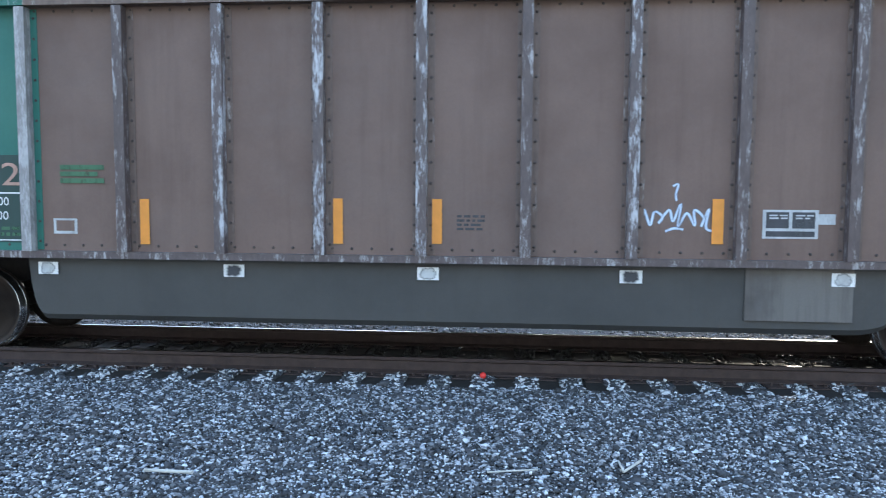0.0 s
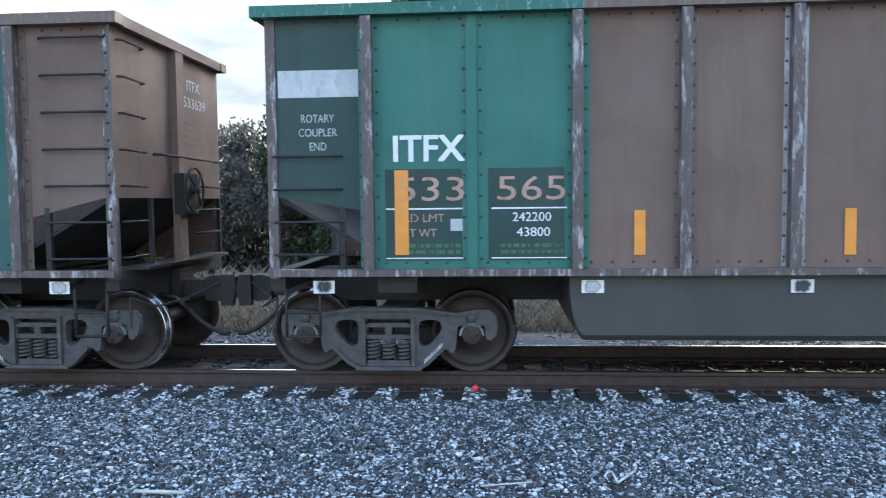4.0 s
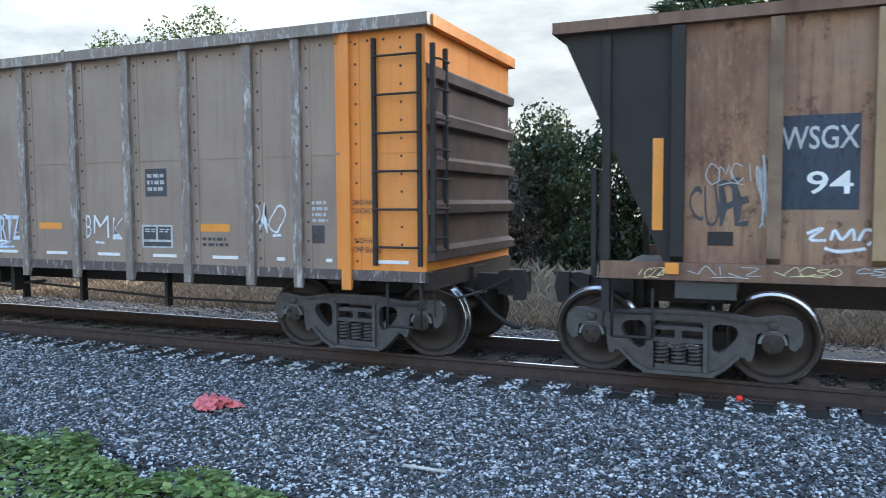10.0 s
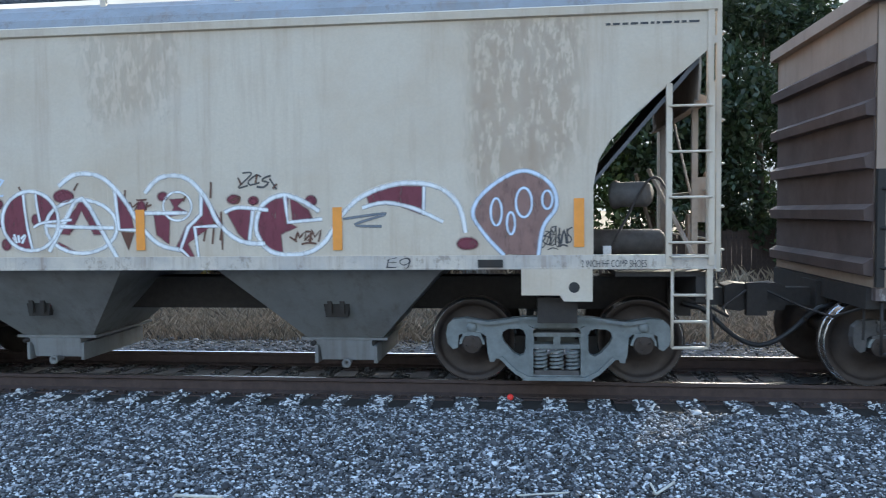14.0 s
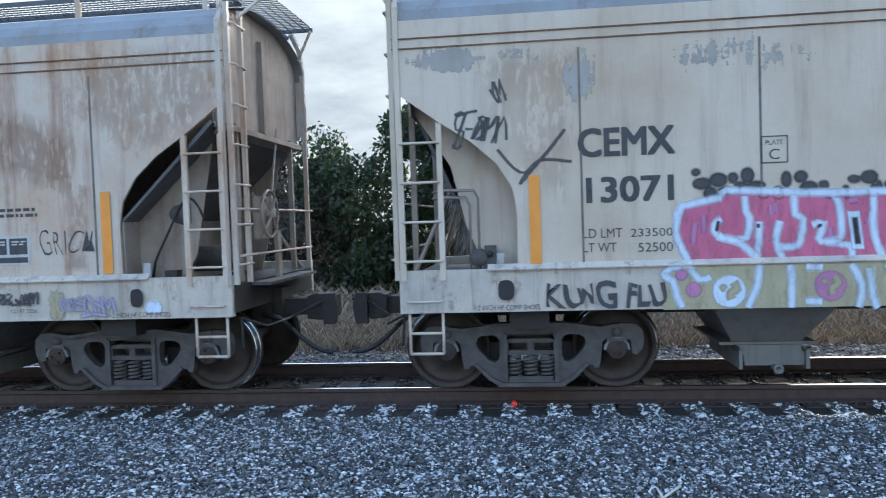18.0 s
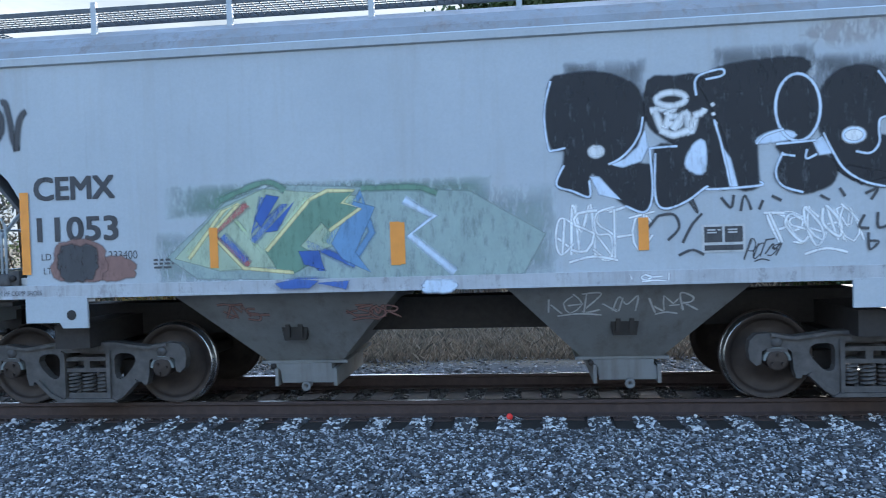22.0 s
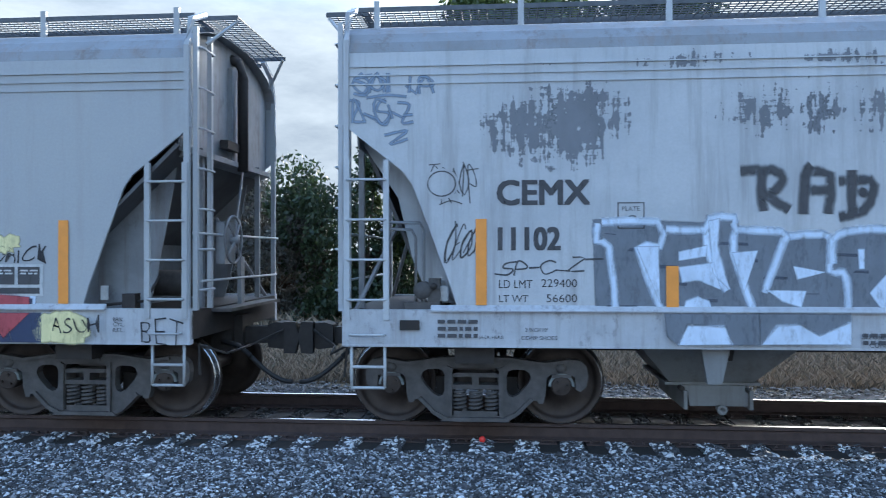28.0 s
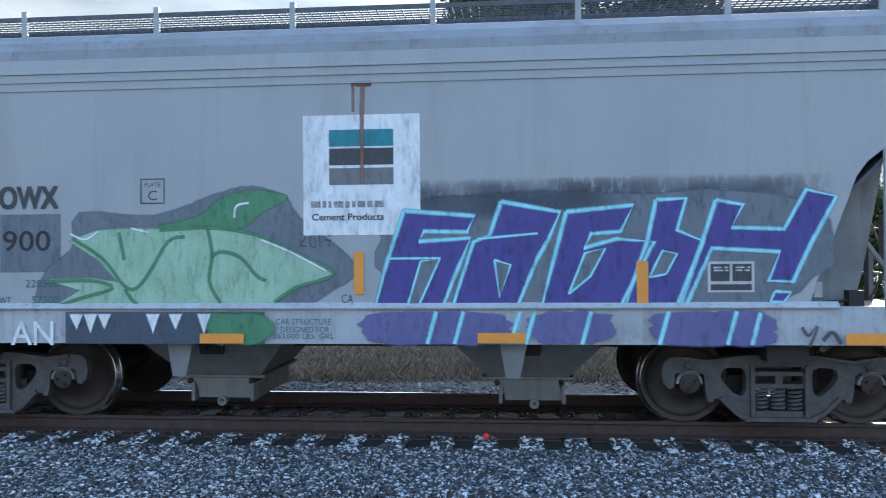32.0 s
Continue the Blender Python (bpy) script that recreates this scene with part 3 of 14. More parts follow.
# ---- lettering and marks painted on a side whose y is given by surf(z) ----
def glyphs(text, x0, x1, z0, z1, surf, lift=0.005, shear=0.0, bold=0.0, warp=0.0, thick=0.0):
    cu = bpy.data.curves.new("lettering", "FONT")
    cu.body, cu.size, cu.offset, cu.shear, cu.resolution_u = text, 1.0, bold, shear, 3
    ob = bpy.data.objects.new("lettering", cu)
    me = bpy.data.meshes.new_from_object(ob)
    bpy.data.objects.remove(ob)
    n = len(me.vertices)
    co = np.empty(n * 3)
    me.vertices.foreach_get("co", co)
    co = co.reshape(n, 3)
    lo, hi = co.min(0), co.max(0)
    x = x0 + (co[:, 0] - lo[0]) / max(hi[0] - lo[0], 1e-6) * (x1 - x0)
    z = z0 + (co[:, 1] - lo[1]) / max(hi[1] - lo[1], 1e-6) * (z1 - z0)
    if warp:
        # hand-drawn letters: uneven height, lean and baseline
        q = 0.9 / (z1 - z0)
        d = [(noise.noise((a * q, b * q * 1.6, 3.0)), noise.noise((a * q, b * q, 8.0))) for a, b in zip(x, z)]
        x = x + warp * 1.3 * np.array([p for p, _ in d])
        z = np.maximum(z + warp * 1.6 * np.array([p for _, p in d]), z0 - warp * 0.3)
    y = np.array([surf(v) for v in z]) - lift
    co = np.stack([x, y, z], 1)
    if not thick:
        me.vertices.foreach_set("co", co.ravel())
        me.update()
        return me
    faces = [tuple(p.vertices) for p in me.polygons]
    vs, fs = [], []
    for k, (dx, dz) in enumerate(((-thick, -thick), (thick, -thick), (-thick, thick), (thick, thick))):
        vs += (co + np.array((dx, -0.0004 * k, dz * 0.7))).tolist()
        fs += [tuple(i + k * n for i in f) for f in faces]
    bpy.data.meshes.remove(me)
    me = bpy.data.meshes.new("lettering")
    me.from_pydata(vs, [], fs)
    return me


def write(car, text, x0, x1, z0, z1, mat, surf, label="", lift=0.005, shear=0.0, bold=0.0, name="lettering", warp=0.0, thick=0.0):
    if shear or bold < 0:
        warp = max(warp, 0.22 * min(z1 - z0, 0.4))
    me = glyphs(text, x0, x1, z0, z1, surf, lift, shear, bold, warp, thick)
    me.materials.append(mat)
    return part(name, me, mat, car, label)


def soft_fill(g, pts, surf, lift, rim):
    """A filled outline of (x, z) with a thin misted rim round it."""
    n = len(pts)
    turn = sum(pts[i][0] * pts[(i + 1) % n][1] - pts[(i + 1) % n][0] * pts[i][1] for i in range(n))
    sign = 1 if turn > 0 else -1
    outer = []
    for i in range(n):
        a, b, c = Vector(pts[i - 1]), Vector(pts[i]), Vector(pts[(i + 1) % n])
        u, v = (b - a), (c - b)
        u, v = (u.normalized() if u.length > 1e-6 else Vector((1, 0))), (v.normalized() if v.length > 1e-6 else Vector((1, 0)))
        nrm = Vector((u.y + v.y, -u.x - v.x)) * sign
        outer.append(b + (nrm.normalized() if nrm.length > 1e-3 else Vector((0, 0))) * rim)
    k = len(g.v)
    g.v += [(x, surf(z) - lift, z) for x, z in pts]
    for t in tessellate_polygon([[Vector((x, z, 0)) for x, z in pts]]):
        g.face([k + i for i in t])
    m = len(g.v)
    g.v += [(p.x, surf(p.y) - lift, p.y) for p in outer]
    for i in range(n):
        g.thin[m + i] = 1.0
        j = (i + 1) % n
        g.face([k + i, k + j, m + j, m + i])


def patch(car, name, x0, x1, z0, z1, mat, surf, label="", lift=0.004, wobble=0.0, seed=0):
    """A flat mark; with wobble an uneven sprayed edge."""
    g = Geo()
    if not wobble:
        n = max(1, int((z1 - z0) / 0.25))
        for k in range(n):
            a, b = z0 + (z1 - z0) * k / n, z0 + (z1 - z0) * (k + 1) / n
            g.flat([(x0, surf(a) - lift, a), (x1, surf(a) - lift, a), (x1, surf(b) - lift, b), (x0, surf(b) - lift, b)])
    else:
        rnd = random.Random(seed)
        pts = []
        for k in range(28):
            w = 2 * math.pi * k / 28
            c, s = math.cos(w), math.sin(w)
            q = (abs(c) ** 4 + abs(s) ** 4) ** -0.25 * (1 + rnd.uniform(-wobble, wobble))
            pts.append(((x0 + x1) / 2 + q * c * (x1 - x0) / 2, (z0 + z1) / 2 + q * s * (z1 - z0) / 2))
        soft_fill(g, pts, surf, lift, 0.03)
    return part(name, g, mat, car, label)


def ribbon(g, pts, width, surf, lift, closed=False, smooth=6):
    n = len(pts)
    path = []
    for i in range(n if closed else n - 1):
        p = [Vector(pts[j % n]) if closed else Vector(pts[min(max(j, 0), n - 1)]) for j in (i - 1, i, i + 1, i + 2)]
        for k in range(smooth):
            t = k / smooth
            path.append(0.5 * (2 * p[1] + (p[2] - p[0]) * t + (2 * p[0] - 5 * p[1] + 4 * p[2] - p[3]) * t * t + (3 * p[1] - p[0] - 3 * p[2] + p[3]) * t ** 3))
    path.append(path[0] if closed else Vector(pts[-1]))
    base = len(g.v)
    soft = min(0.5 * width, 0.03)
    for i, p in enumerate(path):
        d = path[min(i + 1, len(path) - 1)] - path[max(i - 1, 0)]
        d = Vector((-d.y, d.x)).normalized() if d.length > 1e-6 else Vector((0, 1))
        for k, w in enumerate((-width / 2 - soft, -width / 2 + 0.5 * soft, width / 2 - 0.5 * soft, width / 2 + soft)):
            q = p + d * w
            if k in (0, 3):
                g.thin[len(g.v)] = 1.0
            g.v.append((q.x, surf(q.y) - lift, q.y))
        if i:
            k = base + 4 * i
            for c in range(3):
                g.face([k - 4 + c, k - 3 + c, k + 1 + c, k + c])


def spray(car, pts, width, mat, surf, lift=0.006, name="graffiti_line", label="", closed=False, smooth=6):
    """A sprayed line of even width through points (x, z), rounded between them."""
    g = Geo()
    ribbon(g, pts, width, surf, lift, closed, smooth)
    return part(name, g, mat, car, label)


STROKES = [[(0, 0), (0.1, 1), (0.5, 0.4), (0.9, 1), (1, 0)], [(0.9, 0.8), (0.4, 1), (0.05, 0.5), (0.4, 0), (1, 0.3)], [(0.2, 0), (0.2, 1)], [(0.1, 1), (0.9, 0.95), (0.2, 0.05), (1, 0.1)], [(0, 0.95), (1, 1)], [(0.5, 1), (0.45, 0)],
           [(0.2, 0), (0.15, 1), (0.8, 0.85), (0.75, 0.55), (0.2, 0.5)], [(0.2, 0.5), (0.95, 0)], [(0.5, 1), (0.05, 0.5), (0.5, 0), (0.95, 0.5), (0.5, 1)], [(0, 0), (0.5, 1), (1, 0)], [(0.2, 0.4), (0.85, 0.42)], [(1, 0.95), (0.3, 0.85), (0.2, 0.6), (0.9, 0.4), (0.7, 0.02), (0, 0.1)]]


def scrawl(car, x0, x1, z0, z1, n, width, mat, surf, seed, strokes=2, label="", lift=0.006):
    """A quick illegible tag: short hooked and straight strokes side by side, with a flourish."""
    rnd = random.Random(seed)
    g = Geo()
    w, h = x1 - x0, z1 - z0
    cells = max(3, n // 2 + 1)
    lean = rnd.uniform(-0.25, 0.35) * h
    for c in range(cells):
        a, b = x0 + w * (c - 0.12) / cells, x0 + w * (c + 1.05) / cells
        lo, hi = z0 + h * rnd.uniform(0.0, 0.25), z1 - h * rnd.uniform(0.0, 0.25)
        for s in range(max(1, strokes)):
            t = rnd.choice(STROKES)
            pts = [(a + (b - a) * (u + rnd.uniform(-0.12, 0.12)) + lean * (v - 0.5), lo + (hi - lo) * min(1.05, max(-0.05, v + rnd.uniform(-0.1, 0.1)))) for u, v in t]
            ribbon(g, pts, width * rnd.uniform(0.8, 1.15), surf, lift + 0.0004 * s, False, rnd.choice((2, 5)))
    if rnd.random() < 0.6:
        u = rnd.uniform(0.1, 0.4)
        ribbon(g, [(x0 + w * u, z0 - 0.04 * h), (x0 + w * (u + 0.25), z0 + 0.06 * h), (x0 + w * (u + 0.5), z0 - 0.02 * h)], width, surf, lift + 0.001)
    return tagged(part("graffiti_tag", g, mat, car, label), label, kind="stuff")


def bars(car, x0, x1, z0, z1, rows, mat, surf, seed=0, name="stencil", label=""):
    """Small lettering too fine to read: rows of short bars."""
    rnd = random.Random(seed)
    g = Geo()
    h = (z1 - z0) / rows
    for r in range(rows):
        x = x0
        while x < x1 - 0.02:
            w = min(rnd.uniform(0.03, 0.1), x1 - x)
            a, b = z1 - (r + 0.75) * h, z1 - (r + 0.2) * h
            g.flat([(x, surf(a) - 0.005, a), (x + w, surf(a) - 0.005, a), (x + w, surf(b) - 0.005, b), (x, surf(b) - 0.005, b)])
            x += w + 0.022
    return tagged(part(name, g, mat, car, label), label, kind="stuff")


def rivets(car, rows, mat, name="rivets"):
    """rows: (x0, z0, x1, z1, count, y); one mesh of low domes."""
    g = Geo()
    for x0, z0, x1, z1, n, y in rows:
        for k in range(n):
            t = k / max(n - 1, 1)
            g.lathe([(0.0, 0.0165), (-0.01, 0.011), (-0.013, 0.0)], (x0 + (x1 - x0) * t, y, z0 + (z1 - z0) * t), 6)
    return tagged(part(name, g, mat, car), kind="stuff")


def data_panel(car, x0, x1, z0, z1, surf, label="white-framed data panel"):
    """Two dark windows in a white frame with fine lettering."""
    p = patch(car, "data_panel", x0, x1, z0, z1, OFFWHITE, surf, label, 0.006)
    e, w = 0.06 * (x1 - x0), (x1 - x0)
    h = z1 - z0
    for k in (0, 1):
        a = x0 + e + k * (w - e) / 2
        patch(p, "window", a, a + w / 2 - 1.5 * e, z0 + 0.36 * h, z1 - 0.08 * h, CHARCOAL, surf, "", 0.009)
        bars(p, a + 0.03, a + w / 2 - 2 * e, z0 + 0.66 * h, z1 - 0.15 * h, 2, OFFWHITE, lambda z: surf(z) - 0.008, 5 + k)
    patch(p, "strip", x0 + e, x1 - e, z0 + 0.07 * h, z0 + 0.26 * h, CHARCOAL, surf, "", 0.009)


def car_base(kind, label, x_left, category="freight car"):
    e = new(kind)
    tagged(e, label, category, "cars of the freight train")
    cars.append((e, x_left))
    return e


cars = []


def brake_wheel_geo():
    g = Geo()
    ring = [(0.27 * math.cos(2 * math.pi * k / 20), 0.0, 0.27 * math.sin(2 * math.pi * k / 20)) for k in range(21)]
    g.tube(ring, 0.016, 6, False)
    for k in range(4):
        a = math.pi / 4 + k * math.pi / 2
        g.tube([(0, -0.03, 0), (0.27 * math.cos(a), 0, 0.27 * math.sin(a))], 0.014, 5)
    g.lathe([(-0.06, 0.0), (-0.06, 0.05), (0.03, 0.06)], (0, 0, 0), 10)
    return g


def end_write(car, text, x, y0, y1, z0, z1, mat):
    """Lettering on an end wall that faces the way of +x."""
    me = glyphs(text, y0, y1, z0, z1, lambda z: 0.0, 0.004)
    me.materials.append(mat)
    return part("lettering", me, mat, car, "", pose(x, 0, 0, 0, 0, 90))


# ---- brown bathtub gondolas ----
GON_L, GON_TOP, SILL_LO, SILL_HI, HALF = 14.47, 3.72, 1.13, 1.2, 1.47
BAY = GON_L / 14


def side_flat(z):
    return -HALF


def gondola(x_left, label, number, worn, limits=("242000", "44000")):
    car = car_base("gondola_car", label, x_left)
    y0, y1 = -HALF, -HALF + 0.025
    for k in range(14):
        a, b = k * BAY, (k + 1) * BAY
        mat, lab = BROWN, ""
        if k in (1, 2):
            mat, lab = TEAL, "teal green painted panel"
        elif k == 0:
            mat, lab = DKGREEN, "dark green end panel"
        elif k == 12:
            mat, lab = TEALDULL, "faded teal panel"
        if k == 0:
            g = Geo().prism([(a, 1.95), (b, 1.78), (b, GON_TOP), (a, GON_TOP)], y0, y1)
        elif k == 13:
            g = Geo().prism([(a, 1.72), (b, 1.98), (b, GON_TOP), (a, GON_TOP)], y0, y1)
        else:
            g = Geo().box(a, b, y0, y1, SILL_HI, GON_TOP)
        part("side_panel", g, mat, car, lab)
        if k in (1, 2):
            patch(car, "lettering_panel", a + 0.16, b - 0.1 if k == 1 else b - 0.12, 1.28, 2.2, DKGREEN, side_flat, "dark green lettering panel", 0.003)
    part("side_panel", Geo().box(0, GON_L, HALF - 0.025, HALF, SILL_HI, GON_TOP), BROWN, car)
    part("floor_pan", Geo().box(1.2, GON_L - 1.2, -HALF + 0.03, HALF - 0.03, SILL_HI - 0.05, SILL_HI), STEEL_DARK, car)
    ribs = []
    for k in range(1, 14):
        x = k * BAY
        mat = WORN if k in worn[1:] else RIBSTEEL
        deep = 0.035 if k == 2 else 0.115
        mat = TEAL if k == 2 else RIBWHITE if k == 3 and x_left == -7.85 else mat
        r = part("rib", Geo().box(x - 0.05, x + 0.055, y0 - deep, y0, SILL_HI, GON_TOP - 0.02), mat, car, "scraped steel rib" if k in worn else "")
        part("rib_flange", Geo().box(x - 0.095, x + 0.125, y0 - 0.008, y0, SILL_HI + 0.01, GON_TOP - 0.03), TEAL if k <= 3 else RIBWHITE if k == worn[0] else FLANGE, r, "riveted flange")
        part("rib", Geo().box(x - 0.05, x + 0.05, HALF, HALF + 0.11, SILL_HI, GON_TOP - 0.02), RIBSTEEL, car)
        ribs += [(x + dx, SILL_HI + 0.1, x + dx, GON_TOP - 0.12, 12, y0 - 0.009) for dx in (-0.075, 0.09)]
    ribs += [(0.1, GON_TOP - 0.05, GON_L - 0.1, GON_TOP - 0.05, 70, y0), (1.2, SILL_HI + 0.06, GON_L - 1.2, SILL_HI + 0.06, 60, y0)]
    rivets(car, ribs, RIVET)
    for s in (-1, 1):
        part("top_rail", Geo().box(3.05 * BAY, GON_L + 0.12, s * HALF - 0.12, s * HALF + 0.06, GON_TOP - 0.01, GON_TOP + 0.1), TOPRAIL, car, "dented brown top rail with bare scrapes")
        part("top_rail", Geo().box(-0.12, 3.05 * BAY, s * HALF - 0.12, s * HALF + 0.06, GON_TOP - 0.01, GON_TOP + 0.1), TEALRAIL, car, "teal top rail with pale scrapes")
        part("side_sill", Geo().box(0, GON_L, s * HALF - 0.1, s * HALF + 0.05, SILL_LO, SILL_HI), RIBSTEEL, car)
    prof = [(-HALF + 0.02, SILL_LO), (-HALF + 0.035, 0.52), (-HALF + 0.09, 0.46), (-0.4, 0.45), (0.4, 0.45), (HALF - 0.09, 0.46), (HALF - 0.035, 0.52), (HALF - 0.02, SILL_LO)]
    part("tub", Geo().prism_x(prof, 3.19, 11.46), TUB, car, "black belly tub under the side sill")
    for x, d, run, pw in ((3.19, -1, 0.16, 1.0), (11.46, 1, 0.46, 0.35)):
        g = Geo()
        n = 8
        rings = [[(x + d * run * math.sin(math.pi / 2 * k / n), y, SILL_LO - (SILL_LO - z) * max(0.0, math.cos(math.pi / 2 * k / n)) ** pw) for y, z in prof] for k in range(n + 1)]
        for k in range(n):
            for j in range(len(prof) - 1):
                g.flat([rings[k][j], rings[k][j + 1], rings[k + 1][j + 1], rings[k + 1][j]])
        part("tub_end", g, TUB, car)
    # paler panel: the lit stretch of the tub put into its colour
    part("tub_panel", Geo().box(10.42, 11.44, -HALF + 0.005, -HALF + 0.025, 0.6, SILL_LO - 0.01), TUBLIT, car, "pale dusty patch plate on the tub")
    part("centre_sill", Geo().box(-0.1, GON_L + 0.1, -0.2, 0.2, 0.72, 1.1), STEEL_DARK, car)
    for x, d in ((0.0, -1), (GON_L, 1)):
        xi = x - d * 0.03
        lo = 1.95
        part("end_wall", Geo().box(min(x, xi), max(x, xi), -HALF, HALF, lo, GON_TOP), BROWN if d > 0 else DKGREEN, car, "weathered brown end wall")
        part("slope_sheet", Geo().prism([(x - d * 0.03, lo), (x - d * 1.3, SILL_HI), (x - d * 1.33, SILL_HI + 0.03), (x - d * 0.03, lo + 0.05)], -HALF + 0.03, HALF - 0.03), SOOT, car)
        part("top_rail", Geo().box(min(x, x + d * 0.1), max(x, x + d * 0.1), -HALF, HALF, GON_TOP - 0.01, GON_TOP + 0.1), BROWN, car)
        part("corner_post", Geo().box(min(x, x - d * 0.1), max(x, x - d * 0.1), -HALF - 0.02, -HALF + 0.06, 1.1, GON_TOP), RIBSTEEL, car)
        part("corner_post", Geo().box(min(x, x - d * 0.1), max(x, x - d * 0.1), HALF - 0.06, HALF, 1.1, GON_TOP), RIBSTEEL, car)
        part("end_sill", Geo().box(min(x, x - d * 0.15), max(x, x - d * 0.15), -HALF, HALF, 0.98, 1.18), STEEL_DARK, car)
        part("bolster_arm", Geo().box(x - d * 1.3 - 0.2, x - d * 1.3 + 0.2, -HALF + 0.05, HALF - 0.05, 0.95, 1.12), STEEL_DARK, car)
        n = 4 if d < 0 else 7
        for k in range(n):
            z = 1.35 + 0.33 * k if d < 0 else 1.32 + 0.377 * k
            part("grab_iron", Geo().tube([(x - d * 0.06, -HALF - 0.02, z), (x - d * 0.1, -HALF - 0.07, z), (x - d * 0.72, -HALF - 0.07, z), (x - d * 0.76, -HALF - 0.01, z)], 0.013, 6), STEEL_DARK, car)
            part("grab_iron", Geo().tube([(x, -HALF + 0.1, z), (x + d * 0.06, -HALF + 0.13, z), (x + d * 0.06, -HALF + 0.6, z), (x, -HALF + 0.63, z)], 0.013, 6), STEEL_DARK, car)
        zg = 1.9 if d < 0 else 2.45
        part("grab_iron", Geo().tube([(x, -0.6, zg), (x + d * 0.08, -0.55, zg), (x + d * 0.08, 1.25, zg), (x, 1.3, zg)], 0.016, 6), STEEL_DARK, car)
        if d > 0:
            part("end_stake", Geo().box(x, x + 0.09, -0.1, 0.12, 1.2, GON_TOP - 0.01), BROWN, car, "upright stake on the end wall")
            rivets(car, [(x - 0.05, SILL_HI + 0.1, x - 0.05, GON_TOP - 0.12, 14, -HALF - 0.022)], STEEL_DARK)
            part("brake_wheel", brake_wheel_geo(), STEEL_DARK, car, "dark hand-brake wheel", pose(x + 0.2, 0.1, 2.05, 0, 0, 90))
            part("brake_housing", Geo().box(x + 0.03, x + 0.16, -0.12, 0.3, 1.75, 2.25), STEEL_DARK, car)
            part("end_platform", Geo().box(x - 0.1, x + 0.2, -1.2, 1.2, 1.18, 1.21), STEEL_DARK, car)
            part("grab_iron", Geo().tube([(x, 0.7, 2.1), (x + 0.08, 0.74, 2.1), (x + 0.08, 1.36, 2.1), (x, 1.4, 2.1)], 0.014, 6), STEEL_DARK, car)
            for z in (1.5, 1.8):
                part("end_rail", Geo().tube([(x + 0.02, 0.5, z), (x + 0.02, 1.4, z)], 0.014, 6), STEEL_DARK, car)
            for y in (-0.69, 1.41):
                part("end_post", Geo().box(x - 0.02, x + 0.02, y - 0.03, y + 0.03, 1.2, 1.95), STEEL_DARK, car)
            end_write(car, "ITFX", x, 0.42, 0.82, 3.32, 3.45, OFFWHITE)
            end_write(car, number, x, 0.3, 1.0, 3.1, 3.23, OFFWHITE)
            for k in range(4):
                part("worn_stencil", Geo().box(x, x + 0.003, 0.34, 0.98 - 0.07 * (k % 3), 2.62 + 0.09 * k, 2.65 + 0.09 * k), FLANGE, car, "row of lettering worn past reading")
        part("stanchion", Geo().box(x - d * 0.75 - 0.03, x - d * 0.75 + 0.03, -HALF, -HALF + 0.05, SILL_HI, 1.85), STEEL_DARK, car)
        step(car, x - d * 0.15, x - d * 0.5, -HALF + 0.02, 0.5, 1.0, STEEL_DARK)
        coupler(car, x, d)
        tr = truck(car, x - d * 1.15)
        frame_stencil(tr, -d)
    for k, x in enumerate([3.26 + 2.02 * j for j in range(5)] + [0.55, GON_L - 0.65]):
        if x < GON_L - 0.5:
            p = patch(car, "reflector", x - 0.11, x + 0.11, 0.95, 1.08, WHITE, lambda z: -HALF + 0.012, "white reflector plate with a worn centre", 0.012)
            patch(p, "worn_centre", x - 0.055, x + 0.055, 0.975, 1.055, CHARCOAL if k % 2 else OFFWHITE, lambda z: -HALF + 0.012, "", 0.016, 0.2, k)
    a = 1.29
    write(car, "ITFX", a, a + 0.7, 2.28, 2.53, WHITE, side_flat, "white reporting letters", 0.013, thick=0.008)
    write(car, number[:3], a + 0.02, a + 0.7, 1.88, 2.12, ORANGE_TXT, side_flat, "faded orange numerals", 0.013)
    write(car, number[3:], a + 1.03, a + 1.7, 1.88, 2.12, ORANGE_TXT, side_flat, "faded orange numerals", 0.013)
    for b in (1.2, 2.26):
        patch(car, "white_line", b, b + 0.88, 1.795, 1.81, WHITE, side_flat)
        patch(car, "white_line", b, b + 0.88, 1.30, 1.312, WHITE, side_flat)
    write(car, limits[1], a + 1.22, a + 1.55, 1.52, 1.61, WHITE, side_flat)
    write(car, limits[0], a + 1.18, a + 1.56, 1.67, 1.76, WHITE, side_flat)
    write(car, "LD LMT", a + 0.1, a + 0.5, 1.67, 1.75, ORANGE_TXT, side_flat)
    write(car, "LT WT", a + 0.1, a + 0.42, 1.52, 1.6, ORANGE_TXT, side_flat)
    patch(car, "pale_patch", 1.85, 2.01, 1.58, 1.70, OFFWHITE, side_flat, "", 0.006)
    bars(car, 1.36, 1.95, 1.335, 1.46, 2, GREENTXT, side_flat, 3)
    bars(car, 2.35, 3.0, 1.335, 1.46, 2, GREENTXT, side_flat, 4)
    patch(car, "pale_patch", 0.12, 0.98, 2.93, 3.2, OFFWHITE, side_flat, "pale scuffed band", 0.004)
    for k, w in enumerate(("ROTARY", "COUPLER", "END")):
        q = len(w) * 0.028
        write(car, w, 0.52 - q, 0.52 + q, 2.68 - 0.14 * k, 2.76 - 0.14 * k, OFFWHITE, side_flat)
    return car


